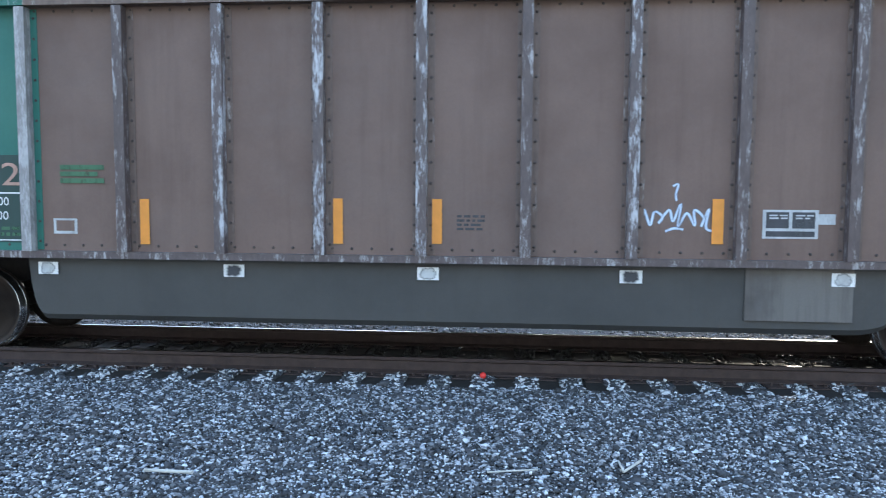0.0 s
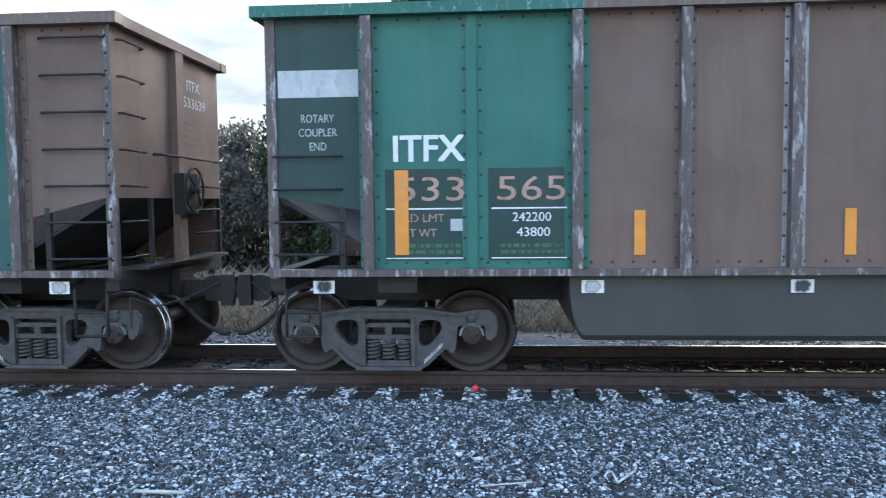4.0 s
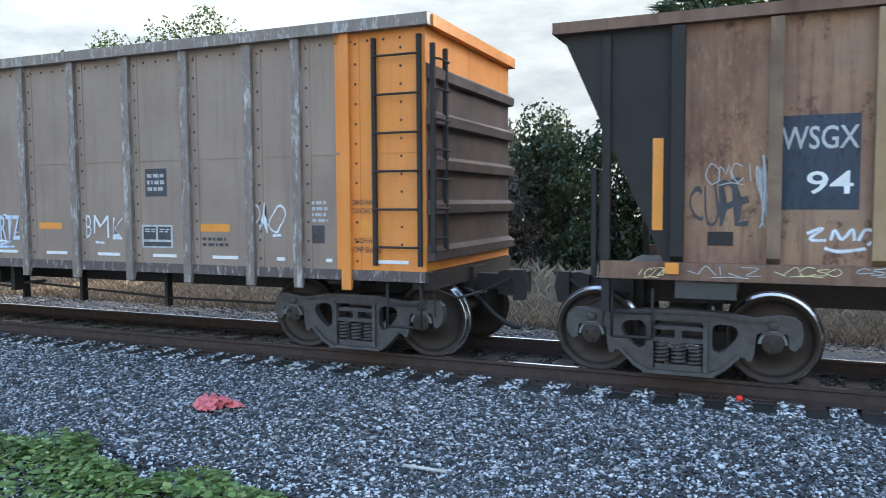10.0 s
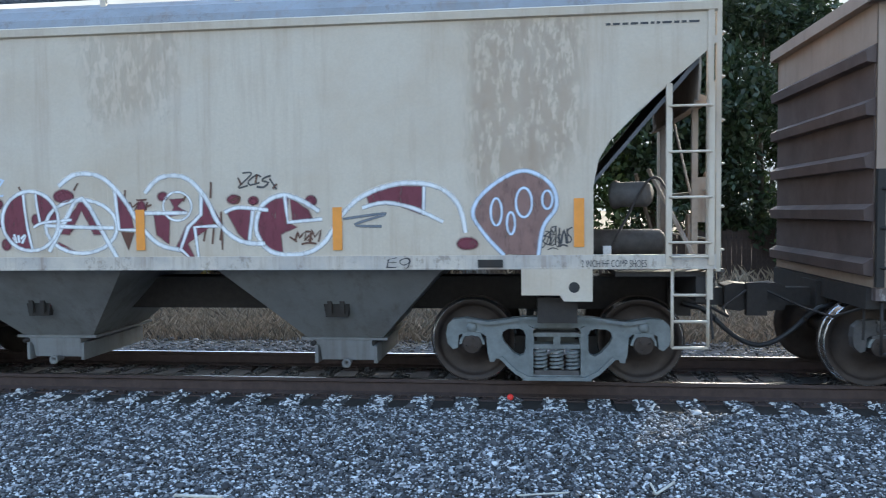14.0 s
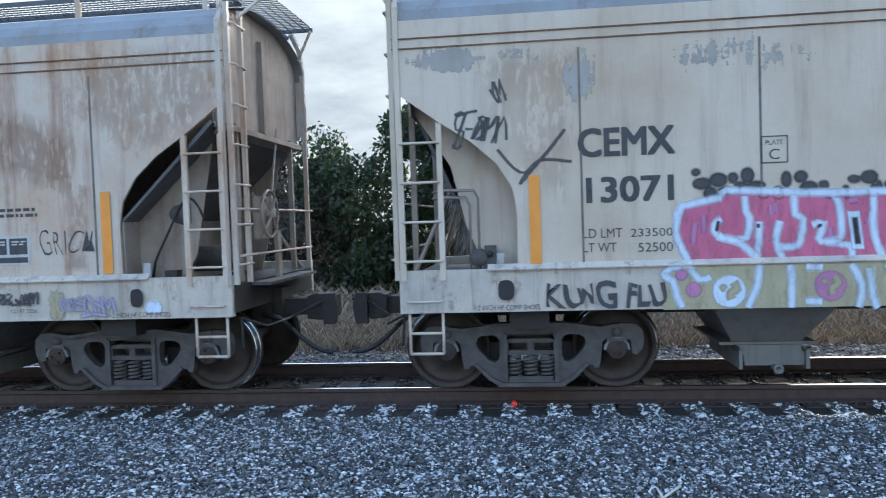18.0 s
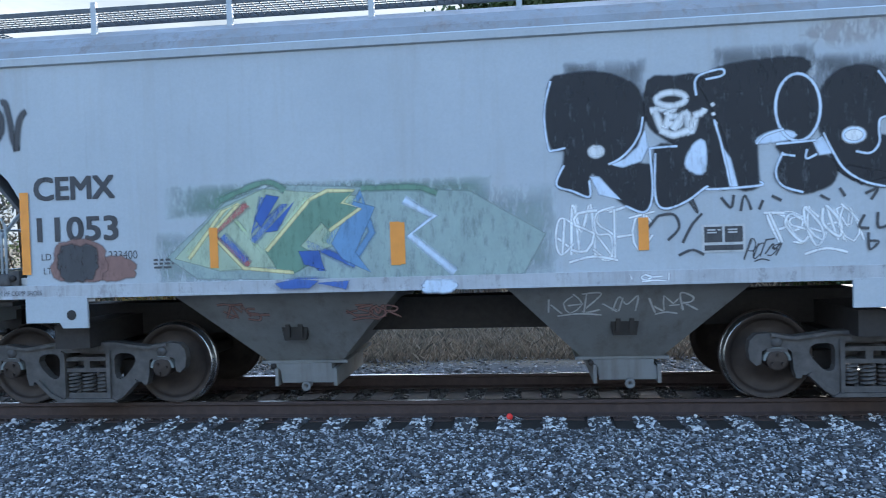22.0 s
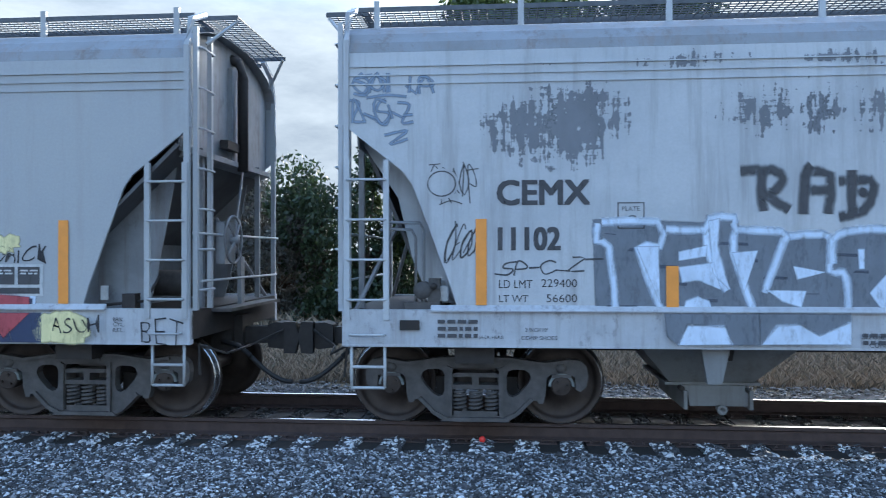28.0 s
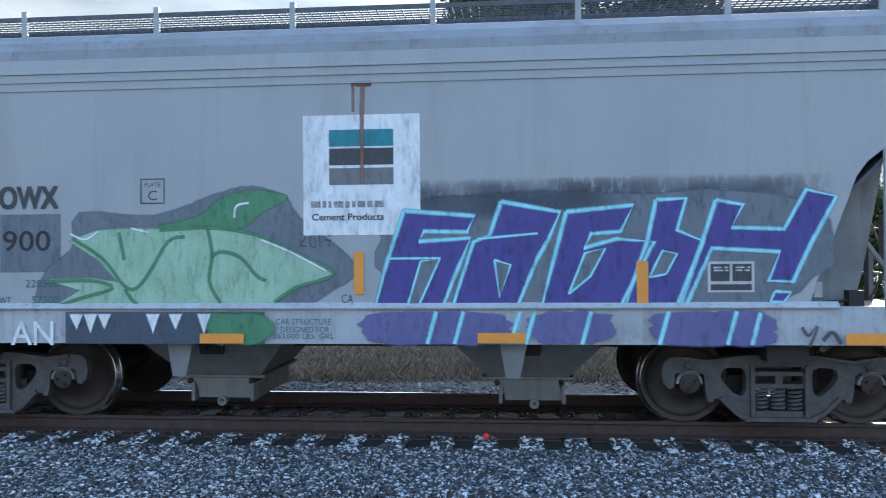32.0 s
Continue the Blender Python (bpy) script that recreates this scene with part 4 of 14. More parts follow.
GON_A = gondola(-7.85, "brown bathtub gondola car with teal end panels", "533572", (3, 1, 5, 6, 7, 9, 12))
GON_B = gondola(-23.94, "rusty brown gondola car with green lettered panels", "533565", (5, 8, 10, 11, 12, 13), ("242200", "43800"))
GON_C = gondola(-40.02, "brown gondola car with worn ribs and green panels", "533639", (5, 1, 4, 6, 8, 11), ("242200", "44000"))


# ---- ochre hopper-ended gondola ----
def ochre_car(x_left):
    car = car_base("gondola_car", "rusty ochre gondola car with sloping ends and graffiti", x_left)
    Lc, top, lo, hi = 14.14, 3.55, 1.1, 1.27
    yo = -1.42
    surf = lambda z: yo
    part("side_sheet", Geo().prism([(0.62, hi), (13.75, hi), (14.08, 2.1), (14.12, top), (-0.4, top)], yo, yo + 0.02), OCHRE, car, "rust-blotched ochre side sheet")
    part("dark_sheet", Geo().prism([(0.6, hi), (0.75, hi), (0.75, top), (-0.42, top)], yo - 0.012, yo - 0.004), SOOT, car, "sooty black slanted end of the side")
    part("side_sheet", Geo().prism([(0.62, hi), (13.75, hi), (14.08, 2.1), (14.12, top), (-0.4, top)], 1.4, 1.42), OCHRE, car)
    x = 0.73
    k = 0
    while x < 13.6:
        part("rib", Geo().prism_x([(yo - 0.004, hi), (yo - 0.1, hi + 0.06), (yo - 0.11, top - 0.02), (yo - 0.004, top - 0.02)], x - 0.06, x + 0.06), (OCHRE_RIB, DARKRIB)[k % 2] if k else SOOT, car)
        x += 0.862
        k += 1
    for s in (-1, 1):
        part("top_rail", Geo().box(-0.5, 14.32, s * 1.44 - 0.09, s * 1.44 + 0.08, top, top + 0.11), RUSTSILL, car, "bent rusty top rail")
        part("side_sill", Geo().box(0.0, Lc, s * 1.46 - 0.06, s * 1.46 + 0.05, lo, hi), RUSTSILL, car, "rusty side sill covered in chalk scribbles")
    prof = [(-1.40, lo), (-1.36, 0.72), (-1.1, 0.52), (1.1, 0.52), (1.36, 0.72), (1.40, lo)]
    part("tub", Geo().prism([(2.95, lo), (3.02, 0.75), (3.2, 0.58), (10.9, 0.58), (11.08, 0.75), (11.15, lo)], -1.36, 1.36), BROWNTUB, car, "grimy belly tub")
    part("centre_sill", Geo().box(-0.1, Lc + 0.1, -0.2, 0.2, 0.72, 1.1), STEEL_DARK, car)
    for x, d in ((0.0, -1), (Lc, 1)):
        over = 0.38 if d < 0 else 0.06
        part("slope_sheet", Geo().prism([(x + d * over, top), (x - d * (1.0 - over), hi), (x - d * (1.04 - over), hi), (x + d * (over - 0.04), top)], -1.42, 1.42), SOOT if d < 0 else BROWNTUB, car, "sloping end sheet")
        for z in (1.9, 2.6):
            f = (z - hi) / (top - hi)
            xx = x - d * (1.0 - over) + d * f
            part("end_beam", Geo().box(xx - 0.07 if d < 0 else xx, xx if d < 0 else xx + 0.07, -1.4, 1.4, z, z + 0.16), SOOT, car)
        part("top_rail", Geo().box(min(x + d * (over - 0.08), x + d * (over + 0.12)), max(x + d * (over - 0.08), x + d * (over + 0.12)), -1.36, 1.36, top, top + 0.11), RUSTSILL, car)
        part("end_platform", Geo().box(min(x - d * 0.6, x), max(x - d * 0.6, x), -1.4, 1.4, 1.08, 1.14), STEEL_DARK, car)
        part("corner_post", Geo().box(x - d * 0.04 - 0.04, x - d * 0.04 + 0.04, -1.47, -1.39, 0.75, 3.5), SOOT if d < 0 else RUSTSILL, car)
        part("corner_post", Geo().box(x - d * 0.04 - 0.04, x - d * 0.04 + 0.04, 1.39, 1.47, 1.0, 3.5), SOOT, car)
        part("bolster_arm", Geo().box(x - d * 1.05 - 0.22, x - d * 1.05 + 0.22, -1.35, 1.35, 0.93, 1.1), STEEL_DARK, car)
        part("jack_pad", Geo().box(x - d * 1.0 - 0.28, x - d * 1.0 + 0.28, -1.47, -1.4, 0.92, 1.08), TUB, car)
        part("coupler_pocket", Geo().box(x - 0.15, x + 0.15, -0.35, 0.35, 0.68, 1.1), STEEL_DARK, car)
        coupler(car, x, d)
        truck(car, x - d * (0.72 if d < 0 else 1.05))
        step(car, x - d * 0.1, x - d * 0.5, -1.42, 0.5, 1.0, STEEL_DARK)
    ladder(car, 13.5, 14.1, -1.5, 0.72, 3.5, 8, RUSTSILL, 0.013, 0.024)
    ladder_y(car, 14.2, -1.35, -0.95, 1.2, 3.5, 7, RUSTSILL, 1)
    ladder_y(car, -0.1, -1.35, -0.95, 1.1, 2.2, 3, SOOT, -1)
    part("brake_wheel", Geo().lathe([(0.0, 0.3), (-0.02, 0.32), (0.0, 0.28)], (0, 0, 0), 20), SOOT, car, "", pose(14.35, -0.5, 2.2, 0, 0, 90))
    return car, surf


OCHRE_CAR, ochre_surf = ochre_car(-55.64)


# ---- taupe coal gondola with an orange end ----
def taupe_car(x_left):
    car = car_base("gondola_car", "taupe coal gondola car with bright orange end", x_left)
    Lc, top, lo = 14.39, 3.78, 1.09
    yo = -1.46
    xs = [0.0, 0.99, 1.65, 2.32] + [3.3 + 0.972 * k for k in range(10)] + [12.74, 13.4, Lc]
    surf = lambda z: yo
    for k in range(len(xs) - 1):
        last = k == len(xs) - 2
        part("side_panel", Geo().box(xs[k], xs[k + 1], yo, yo + 0.025, lo, top), ORANGE if last else TAUPE, car, "bright orange end panel" if last else "")
        part("weld_seam", Geo().box(xs[k] + 0.08, xs[k + 1] - 0.06, yo - 0.008, yo, 2.42, 2.445), ORANGE if last else TAUPE, car)
        part("white_tab", Geo().box(xs[k] + 0.36, xs[k + 1] - 0.22, yo - 0.012, yo, 1.17, 1.21), WHITE, car, "white reflector tab")
    part("side_panel", Geo().box(0, Lc, -yo - 0.025, -yo, lo, top), TAUPE, car)
    rv = []
    for k, x in enumerate(xs[1:-1]):
        end = k == len(xs) - 3
        long = k in (0, 3) or k > 3
        zb = 0.86 if long else 1.0
        r = part("rib", Geo().prism_x([(yo, zb + 0.12), (yo - 0.03, zb), (yo - 0.065, zb), (yo - 0.065, top), (yo, top)], x - 0.06, x + 0.06), ORANGE if end else RIBPALE, car, "orange rib" if end else "scraped steel rib")
        part("rib_flange", Geo().box(x - 0.15, x + 0.17, yo - 0.007, yo, lo, top), ORANGE if end else TAUPE, r)
        rv += [(x + dx, lo + 0.1, x + dx, top - 0.12, 12, yo - 0.008) for dx in (0.12,)]
    rv += [(0.1, top - 0.09, Lc - 0.1, top - 0.09, 70, yo), (0.12, lo + 0.1, 0.12, top - 0.2, 13, yo), (Lc - 0.3, lo + 0.1, Lc - 0.3, top - 0.2, 13, yo)]
    rivets(car, rv, RIVET)
    for s in (-1, 1):
        part("top_rail", Geo().box(-0.08, Lc + 0.08, s * 1.46 - 0.12, s * 1.46 + 0.07, top, top + 0.13), RIBPALE, car, "grey top rail")
        part("side_sill", Geo().box(0, Lc, s * 1.44 - 0.05, s * 1.44 + 0.05, lo - 0.12, lo), RIBSTEEL, car)
    part("floor_pan", Geo().box(0.05, Lc - 0.05, -1.4, 1.4, lo - 0.08, lo - 0.02), STEEL_DARK, car)
    part("centre_sill", Geo().box(-0.1, Lc + 0.1, -0.25, 0.25, 0.68, 1.05), STEEL_DARK, car)
    for x, d, mat in ((0.0, -1, TAUPE), (Lc, 1, ORANGE)):
        part("end_wall", Geo().box(min(x, x - d * 0.03), max(x, x - d * 0.03), -1.46, 1.46, lo, top), mat, car, "ribbed end wall")
        for z in (1.2, 1.72, 2.22, 2.72, 3.22):
            part("end_beam", Geo().prism([(x, z), (x + d * 0.09, z + 0.015), (x + d * 0.1, z + 0.12), (x, z + 0.18)], -1.44, 1.44), BROWNSHADE, car, "brown channel-shaped end beam")
        # brown carries the shade cast on the end; only the top stays bare
        part("end_sheet", Geo().box(min(x, x + d * 0.012), max(x, x + d * 0.012), -1.42, 1.42, lo + 0.1, 3.22), BROWNSHADE, car, "dark brown stained end sheet")
        part("top_rail", Geo().box(min(x, x + d * 0.1), max(x, x + d * 0.1), -1.46, 1.46, top, top + 0.13), mat, car)
        part("end_sill", Geo().box(min(x - d * 0.2, x + d * 0.05), max(x - d * 0.2, x + d * 0.05), -1.4, 1.4, 0.88, 1.08), STEEL_DARK, car)
        part("bolster_arm", Geo().box(x - d * 1.12 - 0.22, x - d * 1.12 + 0.22, -1.35, 1.35, 0.9, 1.06), STEEL_DARK, car)
        step(car, x - d * 0.08, x - d * 0.5, -1.44, 0.45, 0.95, STEEL_DARK)
        coupler(car, x, d)
        truck(car, x - d * 1.12)
    ladder(car, Lc - 0.62, Lc - 0.06, yo - 0.06, 1.15, 3.7, 6, SOOT, 0.013, 0.022)
    ladder_y(car, Lc + 0.08, -1.44, -1.08, 1.3, 3.6, 7, SOOT, 1)
    ladder(car, 0.03, 0.46, yo - 0.06, 1.1, 2.22, 3, SOOT, 0.016)
    for x in (4.2, 7.4, 8.6, 10.2):
        part("brake_gear", Geo().box(x, x + 0.05, -1.0, -0.9, 0.45, 0.98), STEEL_DARK, car)
    part("brake_rod", Geo().tube([(2.6, -0.95, 0.62), (4.2, -0.95, 0.6), (7.4, -0.95, 0.68), (10.2, -0.95, 0.56), (12.0, -0.95, 0.56)], 0.018, 5), STEEL_DARK, car)
    part("bracket_plate", Geo().prism([(5.38, 1.0), (5.80, 1.0), (5.74, 0.6), (5.46, 0.6)], -1.38, -1.33), TRUCK_PALE, car, "tapered grey bracket plate")
    part("reservoir", Geo().lathe([(-0.3, 0.0), (-0.3, 0.16), (-0.25, 0.21), (0.25, 0.21), (0.3, 0.16), (0.3, 0.0)], (0, 0, 0), 18), STEEL_DARK, car, "", pose(6.0, -1.0, 0.74, 0, 0, 90))
    part("brake_tag", Geo().box(6.22, 6.26, -1.25, -1.24, 0.62, 0.78), OFFWHITE, car, "small white tag")
    part("cross_bearer", Geo().box(4.1, 5.35, -1.2, -0.3, 0.82, 1.0), STEEL_DARK, car)
    part("brake_lever", Geo().tube([(6.35, -1.1, 0.75), (6.9, -1.1, 0.82), (7.3, -1.05, 0.66), (7.9, -1.0, 0.72)], 0.022, 6).tube([(6.6, -1.15, 0.68), (7.5, -1.15, 0.62)], 0.016, 6).box(7.42, 7.5, -1.2, -1.0, 0.58, 0.95), STEEL_DARK, car)
    part("brake_valve", Geo().box(6.4, 7.2, -1.2, -0.9, 0.7, 0.98).box(6.6, 6.8, -1.25, -1.0, 0.55, 0.75), STEEL_DARK, car)
    return car, surf


TAUPE_CAR, taupe_surf = taupe_car(-71.97)

# ---- covered hoppers ----
EAVE = 3.52
def mirrored(half):
    return half + [(-y, z) for y, z in reversed(half)]


ROOF = mirrored([(-1.47, EAVE), (-1.468, 3.72), (-1.46, 3.87), (-1.425, 3.98), (-1.34, 4.09), (-1.17, 4.2), (-0.92, 4.28), (-0.6, 4.34), (-0.3, 4.37)])
ROOF_FLANGED = mirrored([(-1.47, EAVE), (-1.47, 3.70), (-1.47, 3.84), (-1.41, 3.95), (-1.27, 4.08), (-1.02, 4.2), (-0.65, 4.29), (-0.3, 4.33)])


def hop_surf(z):
    return -1.47


def bay_y(z):
    """The near face of the discharge hoppers at this height."""
    return -1.35 + (1.3 - z) * 0.83


def grating(name, car, x0, x1, y0, y1, z, mat, step_x=0.05):
    """An open steel walkway: edge bars and cross bars."""
    g = Geo()
    for y in (y0, y1):
        g.box(x0, x1, y - 0.008, y + 0.008, z - 0.03, z + 0.02)
    n = max(2, int((y1 - y0) / 0.075))
    for k in range(1, n):
        y = y0 + (y1 - y0) * k / n
        g.box(x0, x1, y - 0.004, y + 0.004, z - 0.006, z + 0.006)
    m = int((x1 - x0) / step_x)
    for k in range(m + 1):
        x = x0 + (x1 - x0) * k / m
        g.box(x - 0.005, x + 0.005, y0, y1, z - 0.006, z + 0.005)
    return part(name, g, mat, car, "open steel grating walkway")


def hopper(x_left, Lc, style, mat, label, trucks, truck_mat=TRUCK_GREY, walkway=True):
    car = car_base("covered_hopper_car", label, x_left)
    deep = style != "shallow"
    end_mat = END_CREAM if mat in (CREAM, CREAM_PALE, CREAM_RUSTY) else END_GREY if mat != PALEBLUE else mat
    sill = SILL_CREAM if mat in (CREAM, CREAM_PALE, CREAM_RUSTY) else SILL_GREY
    lo, hi = (0.9, 1.27) if style == "straight" else (0.92, 1.35) if deep else (1.28, 1.42)
    if style == "straight":
        cut = [(0.0, 3.15), (0.43, 2.81), (0.62, 2.66), (0.72, 2.52), (1.1, 1.5), (1.17, hi)]
    elif style == "round":
        cut = [(0.0, 3.17), (0.42, 2.86), (0.78, 2.62), (1.02, 2.4), (1.17, 2.15), (1.21, 1.9), (1.2, hi)]
    else:
        cut = [(0.0, 3.46), (0.42, 3.1), (0.75, 2.8), (1.0, 2.55), (1.12, 2.35), (1.17, 2.1), (1.17, hi)]
    outline = cut + [(Lc - x, z) for x, z in reversed(cut)] + [(Lc, EAVE), (0, EAVE)]
    for s in (-1, 1):
        part("side_sheet", Geo().prism(outline, s * 1.47, s * 1.445), mat, car, "" if s > 0 else "weathered painted side sheet")
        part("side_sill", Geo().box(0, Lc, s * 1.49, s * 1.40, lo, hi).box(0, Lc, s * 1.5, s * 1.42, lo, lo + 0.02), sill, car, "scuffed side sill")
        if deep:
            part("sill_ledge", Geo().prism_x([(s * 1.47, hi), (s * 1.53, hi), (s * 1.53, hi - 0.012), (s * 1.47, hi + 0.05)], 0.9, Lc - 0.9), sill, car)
    for x in (1.85, 3.55, 5.2, 6.09, 7.73, 9.39) if style == "round" else (1.9, 3.7, 5.06, 6.48, 7.69, 8.94) if style == "shallow" else (2.8, 5.6, 8.4):
        part("weld_seam", Geo().box(x - 0.011, x + 0.011, -1.475 if style == "round" else -1.472, -1.47, hi, EAVE - 0.02), SEAM if style == "round" else mat, car, "grimy vertical weld seam")
    roof = ROOF if deep else ROOF_FLANGED
    if not deep:
        for q in (-1, 1):
            part("eave_flange", Geo().prism_x([(q * 1.465, 3.75), (q * 1.5, 3.765), (q * 1.505, 3.84), (q * 1.465, 3.86)], 0, Lc), mat, car, "rolled eave flange")
    for z in (EAVE + 0.06, EAVE + 0.16) if style == "round" else (EAVE + 0.02, EAVE + 0.11, EAVE + 0.2) if deep else ():
        part("roof_seam", Geo().box(0, Lc, -1.482, -1.462, z, z + 0.012), RUSTSEAM if mat in (CREAM, CREAM_PALE, CREAM_RUSTY) else mat, car)
    g = Geo()
    band = Geo()
    for (ya, za), (yb, zb) in zip(roof, roof[1:]):
        (band if max(za, zb) < 3.92 else g).flat([(0.02, ya, za), (Lc - 0.02, ya, za), (Lc - 0.02, yb, zb), (0.02, yb, zb)])
    part("roof", g, ROOFGRIME, car, "curved grimy sheet roof")
    part("roof_edge", band, mat, car)
    part("hatch_coaming", Geo().box(0.9, Lc - 0.9, -0.25, 0.25, 4.2, 4.42), mat, car)
    inner = [(-1.38, 2.92), (-1.44, 3.12)] + [(y * 0.985, z - 0.01) for y, z in roof] + [(1.44, 3.12), (1.38, 2.92)]
    low = [(0.6, 1.3), (Lc * 0.31 - 0.05, 1.3)]
    for x, d in ((0.0, -1), (Lc, 1)):
        xe = x - d * 0.14
        part("end_wall", Geo().prism_x(inner, min(xe, xe - d * 0.02), max(xe, xe - d * 0.02)), end_mat, car, "grimy end sheet under the roof")
        steep = deep and d < 0
        if steep:
            edge = [(0.0, 3.0), (0.38, 2.42), (0.53, 1.79), (0.72, 1.32)]
            part("slope_sheet", Geo().prism([(xe, 3.0), (xe - d * 0.72, 1.32), (xe - d * 0.76, 1.32), (xe - d * 0.03, 3.03)], -1.1, 1.1), SLOPESHADE, car, "sloping floor sheet of the hopper")
            for s in (-1, 1):
                part("hopper_cheek", Geo().prism([(xe - d * a, b) for a, b in edge + [(1.3, 1.32), (1.3, 3.3), (0.0, 3.3)]], s * 1.12, s * 1.1), mat, car, "recessed hopper cheek")
        else:
            zt, zl = (2.96, 1.95) if deep and d > 0 else (3.05, 2.25) if deep else (3.3, 2.1)
            part("slope_sheet", Geo().prism([(xe, zt), (x - d * 1.18, zl), (x - d * 1.22, zl), (xe - d * 0.03, zt + 0.03)], -1.44, 1.44), SLOPESHADE, car, "sloping floor sheet of the hopper")
            if deep and d > 0:
                for q in (-1.12, 1.1):
                    # the end paint puts the recess's shade into the cheek's colour
                    part("hopper_cheek", Geo().prism([(x - d * 1.3, 1.25), (x - d * 0.62, 1.25), (x - d * 0.52, 1.6), (x - d * 0.34, 2.55), (x - d * 0.3, 2.78), (x - d * 1.2, 1.93)], q, q + 0.02), end_mat, car, "recessed hopper cheek")
                part("retainer_valve", Geo().box(x - d * 0.7 - 0.07, x - d * 0.7 + 0.07, -1.4, -1.28, 1.26, 1.42).tube([(x - d * 1.0, -1.35, 1.3), (x - d * 0.55, -1.34, 1.34), (x - d * 0.4, -1.32, 1.6)], 0.016, 6), STEEL_DARK, car)
            part("bay_wall", Geo().box(min(x - d * 1.18, x - d * 1.21), max(x - d * 1.18, x - d * 1.21), -1.43, 1.43, 1.22, zl), end_mat, car, "upright wall under the slope sheet")
        if x_left not in (-174.0, -97.24):
            part("end_stiffener", Geo().box(min(xe, xe + d * 0.06), max(xe, xe + d * 0.06), -0.05, 0.05, 2.98, 4.1), end_mat, car)
        for s in (-1, 1):
            part("corner_post", Geo().tube([(x - d * 0.04, s * 1.46, lo), (x - d * 0.04, s * 1.46, 4.0), (x - d * 0.04, s * 1.35, 4.3), (x - d * 0.04, s * 1.0, 4.45)], 0.04, 4) if style != "shallow" else Geo().box(x - d * 0.06 - 0.028, x - d * 0.06 + 0.028, s * 1.46 - 0.03, s * 1.46 + 0.03, lo - 0.3, 4.0), mat, car)
            part("inner_post", Geo().box(x - d * 0.1 - 0.03, x - d * 0.1 + 0.03, s * 0.95 - 0.03, s * 0.95 + 0.03, 1.2, 3.0), end_mat, car)
            part("brace", Geo().tube([(x - d * 0.1, s * 1.3, 1.25), (x - d * 0.5, s * 0.5, 2.3)], 0.025, 5), end_mat, car)
        part("end_platform", Geo().box(min(x, x - d * 0.95), max(x, x - d * 0.95), -1.42, 1.42, 1.2, 1.25), STEEL_DARK, car)
        part("end_sill", Geo().box(min(x, x - d * 0.18), max(x, x - d * 0.18), -1.44, 1.44, 0.95, 1.2), STEEL_DARK if d > 0 else mat, car)
        part("hand_rail", Geo().tube([(x + d * 0.0, -1.42, 2.05), (x + d * 0.05, -1.38, 2.05), (x + d * 0.05, 1.38, 2.05), (x, 1.42, 2.05)], 0.014, 6).tube([(x + d * 0.05, -1.3, 1.55), (x + d * 0.05, 1.3, 1.55)], 0.014, 6), mat, car)
        top = cut[1][1] - 0.03
        a, b = (0.05, 0.45) if d < 0 else (Lc - 0.45, Lc - 0.05)
        ladder(car, a, b, -1.51, hi - 0.1, top, 4, mat, 0.013, 0.028, 0.04, "side ladder of round rungs")
        ladder_y(car, x - d * 0.02 + d * 0.05, -1.40, -1.02, 1.25, 4.2 if walkway else 3.8, 7, mat, d)
        step(car, a + 0.04, b - 0.02, -1.46, lo - 0.42 if deep else 0.5, lo, mat, 2 if deep else 3)
        part("bolster_arm", Geo().box(x - d * trucks - 0.2, x - d * trucks + 0.2, -1.35, 1.35, 0.72, 0.98), STEEL_DARK, car)
        coupler(car, x, d)
        truck(car, x - d * trucks, truck_mat if d > 0 else TRUCK_GREY)
        part("grab_iron", Geo().tube([(x - d * 0.08, -1.5, lo + 0.12), (x - d * 0.1, -1.55, lo + 0.12), (x - d * 0.42, -1.55, lo + 0.12), (x - d * 0.44, -1.5, lo + 0.12)], 0.012, 6), mat, car)
        if walkway:
            grating("end_walkway", car, min(x + d * 0.3, x - d * 0.2), max(x + d * 0.3, x - d * 0.2), -0.9, 0.9, 4.45, GRATE, 0.09)
            for s in (-1, 1):
                part("walkway_brace", Geo().tube([(x + d * 0.28, s * 0.85, 4.42), (x + d * 0.02, s * 1.1, 4.1)], 0.02, 5), mat, car)
        part("defect_card", Geo().box(x - d * 1.02 - 0.04, x - d * 1.02 + 0.04, -1.3, -1.28, 1.35, 1.5), OFFWHITE, car)
    # brake gear on the platform
    if x_left == -161.22:
        part("vent_pipe", Geo().tube([(Lc - 0.3, 0.1, 4.3), (Lc - 0.05, 0.1, 4.2), (Lc + 0.0, 0.1, 4.0), (Lc + 0.0, 0.1, 2.85)], 0.065, 10).box(Lc - 0.12, Lc - 0.02, -0.35, 0.1, 3.08, 3.18), STEEL_DARK, car, "dark bent pipe on the end")
    elif x_left == -174.0:
        for y in (-0.9, -0.45, 0.0, 0.45):
            part("end_tab", Geo().prism_x([(y - 0.035, 3.98), (y + 0.035, 3.98), (y + 0.05, 4.12), (y - 0.05, 4.12)], Lc - 0.14, Lc - 0.05), end_mat, car)
    part("end_hip", Geo().prism([(Lc - 0.14, 3.0), (Lc - 0.04, 2.96), (Lc - 0.04, 2.9), (Lc - 0.2, 2.86)], -1.3, 1.3), end_mat, car, "folded lower edge of the end sheet")
    part("brake_rod", Geo().tube([(Lc - 0.1, 0.45, 3.1), (Lc + 0.02, -0.3, 1.9)], 0.016, 5), end_mat, car)
    part("brake_post", Geo().box(Lc + 0.0, Lc + 0.05, -0.1, 0.02, 1.2, 1.8), end_mat, car)
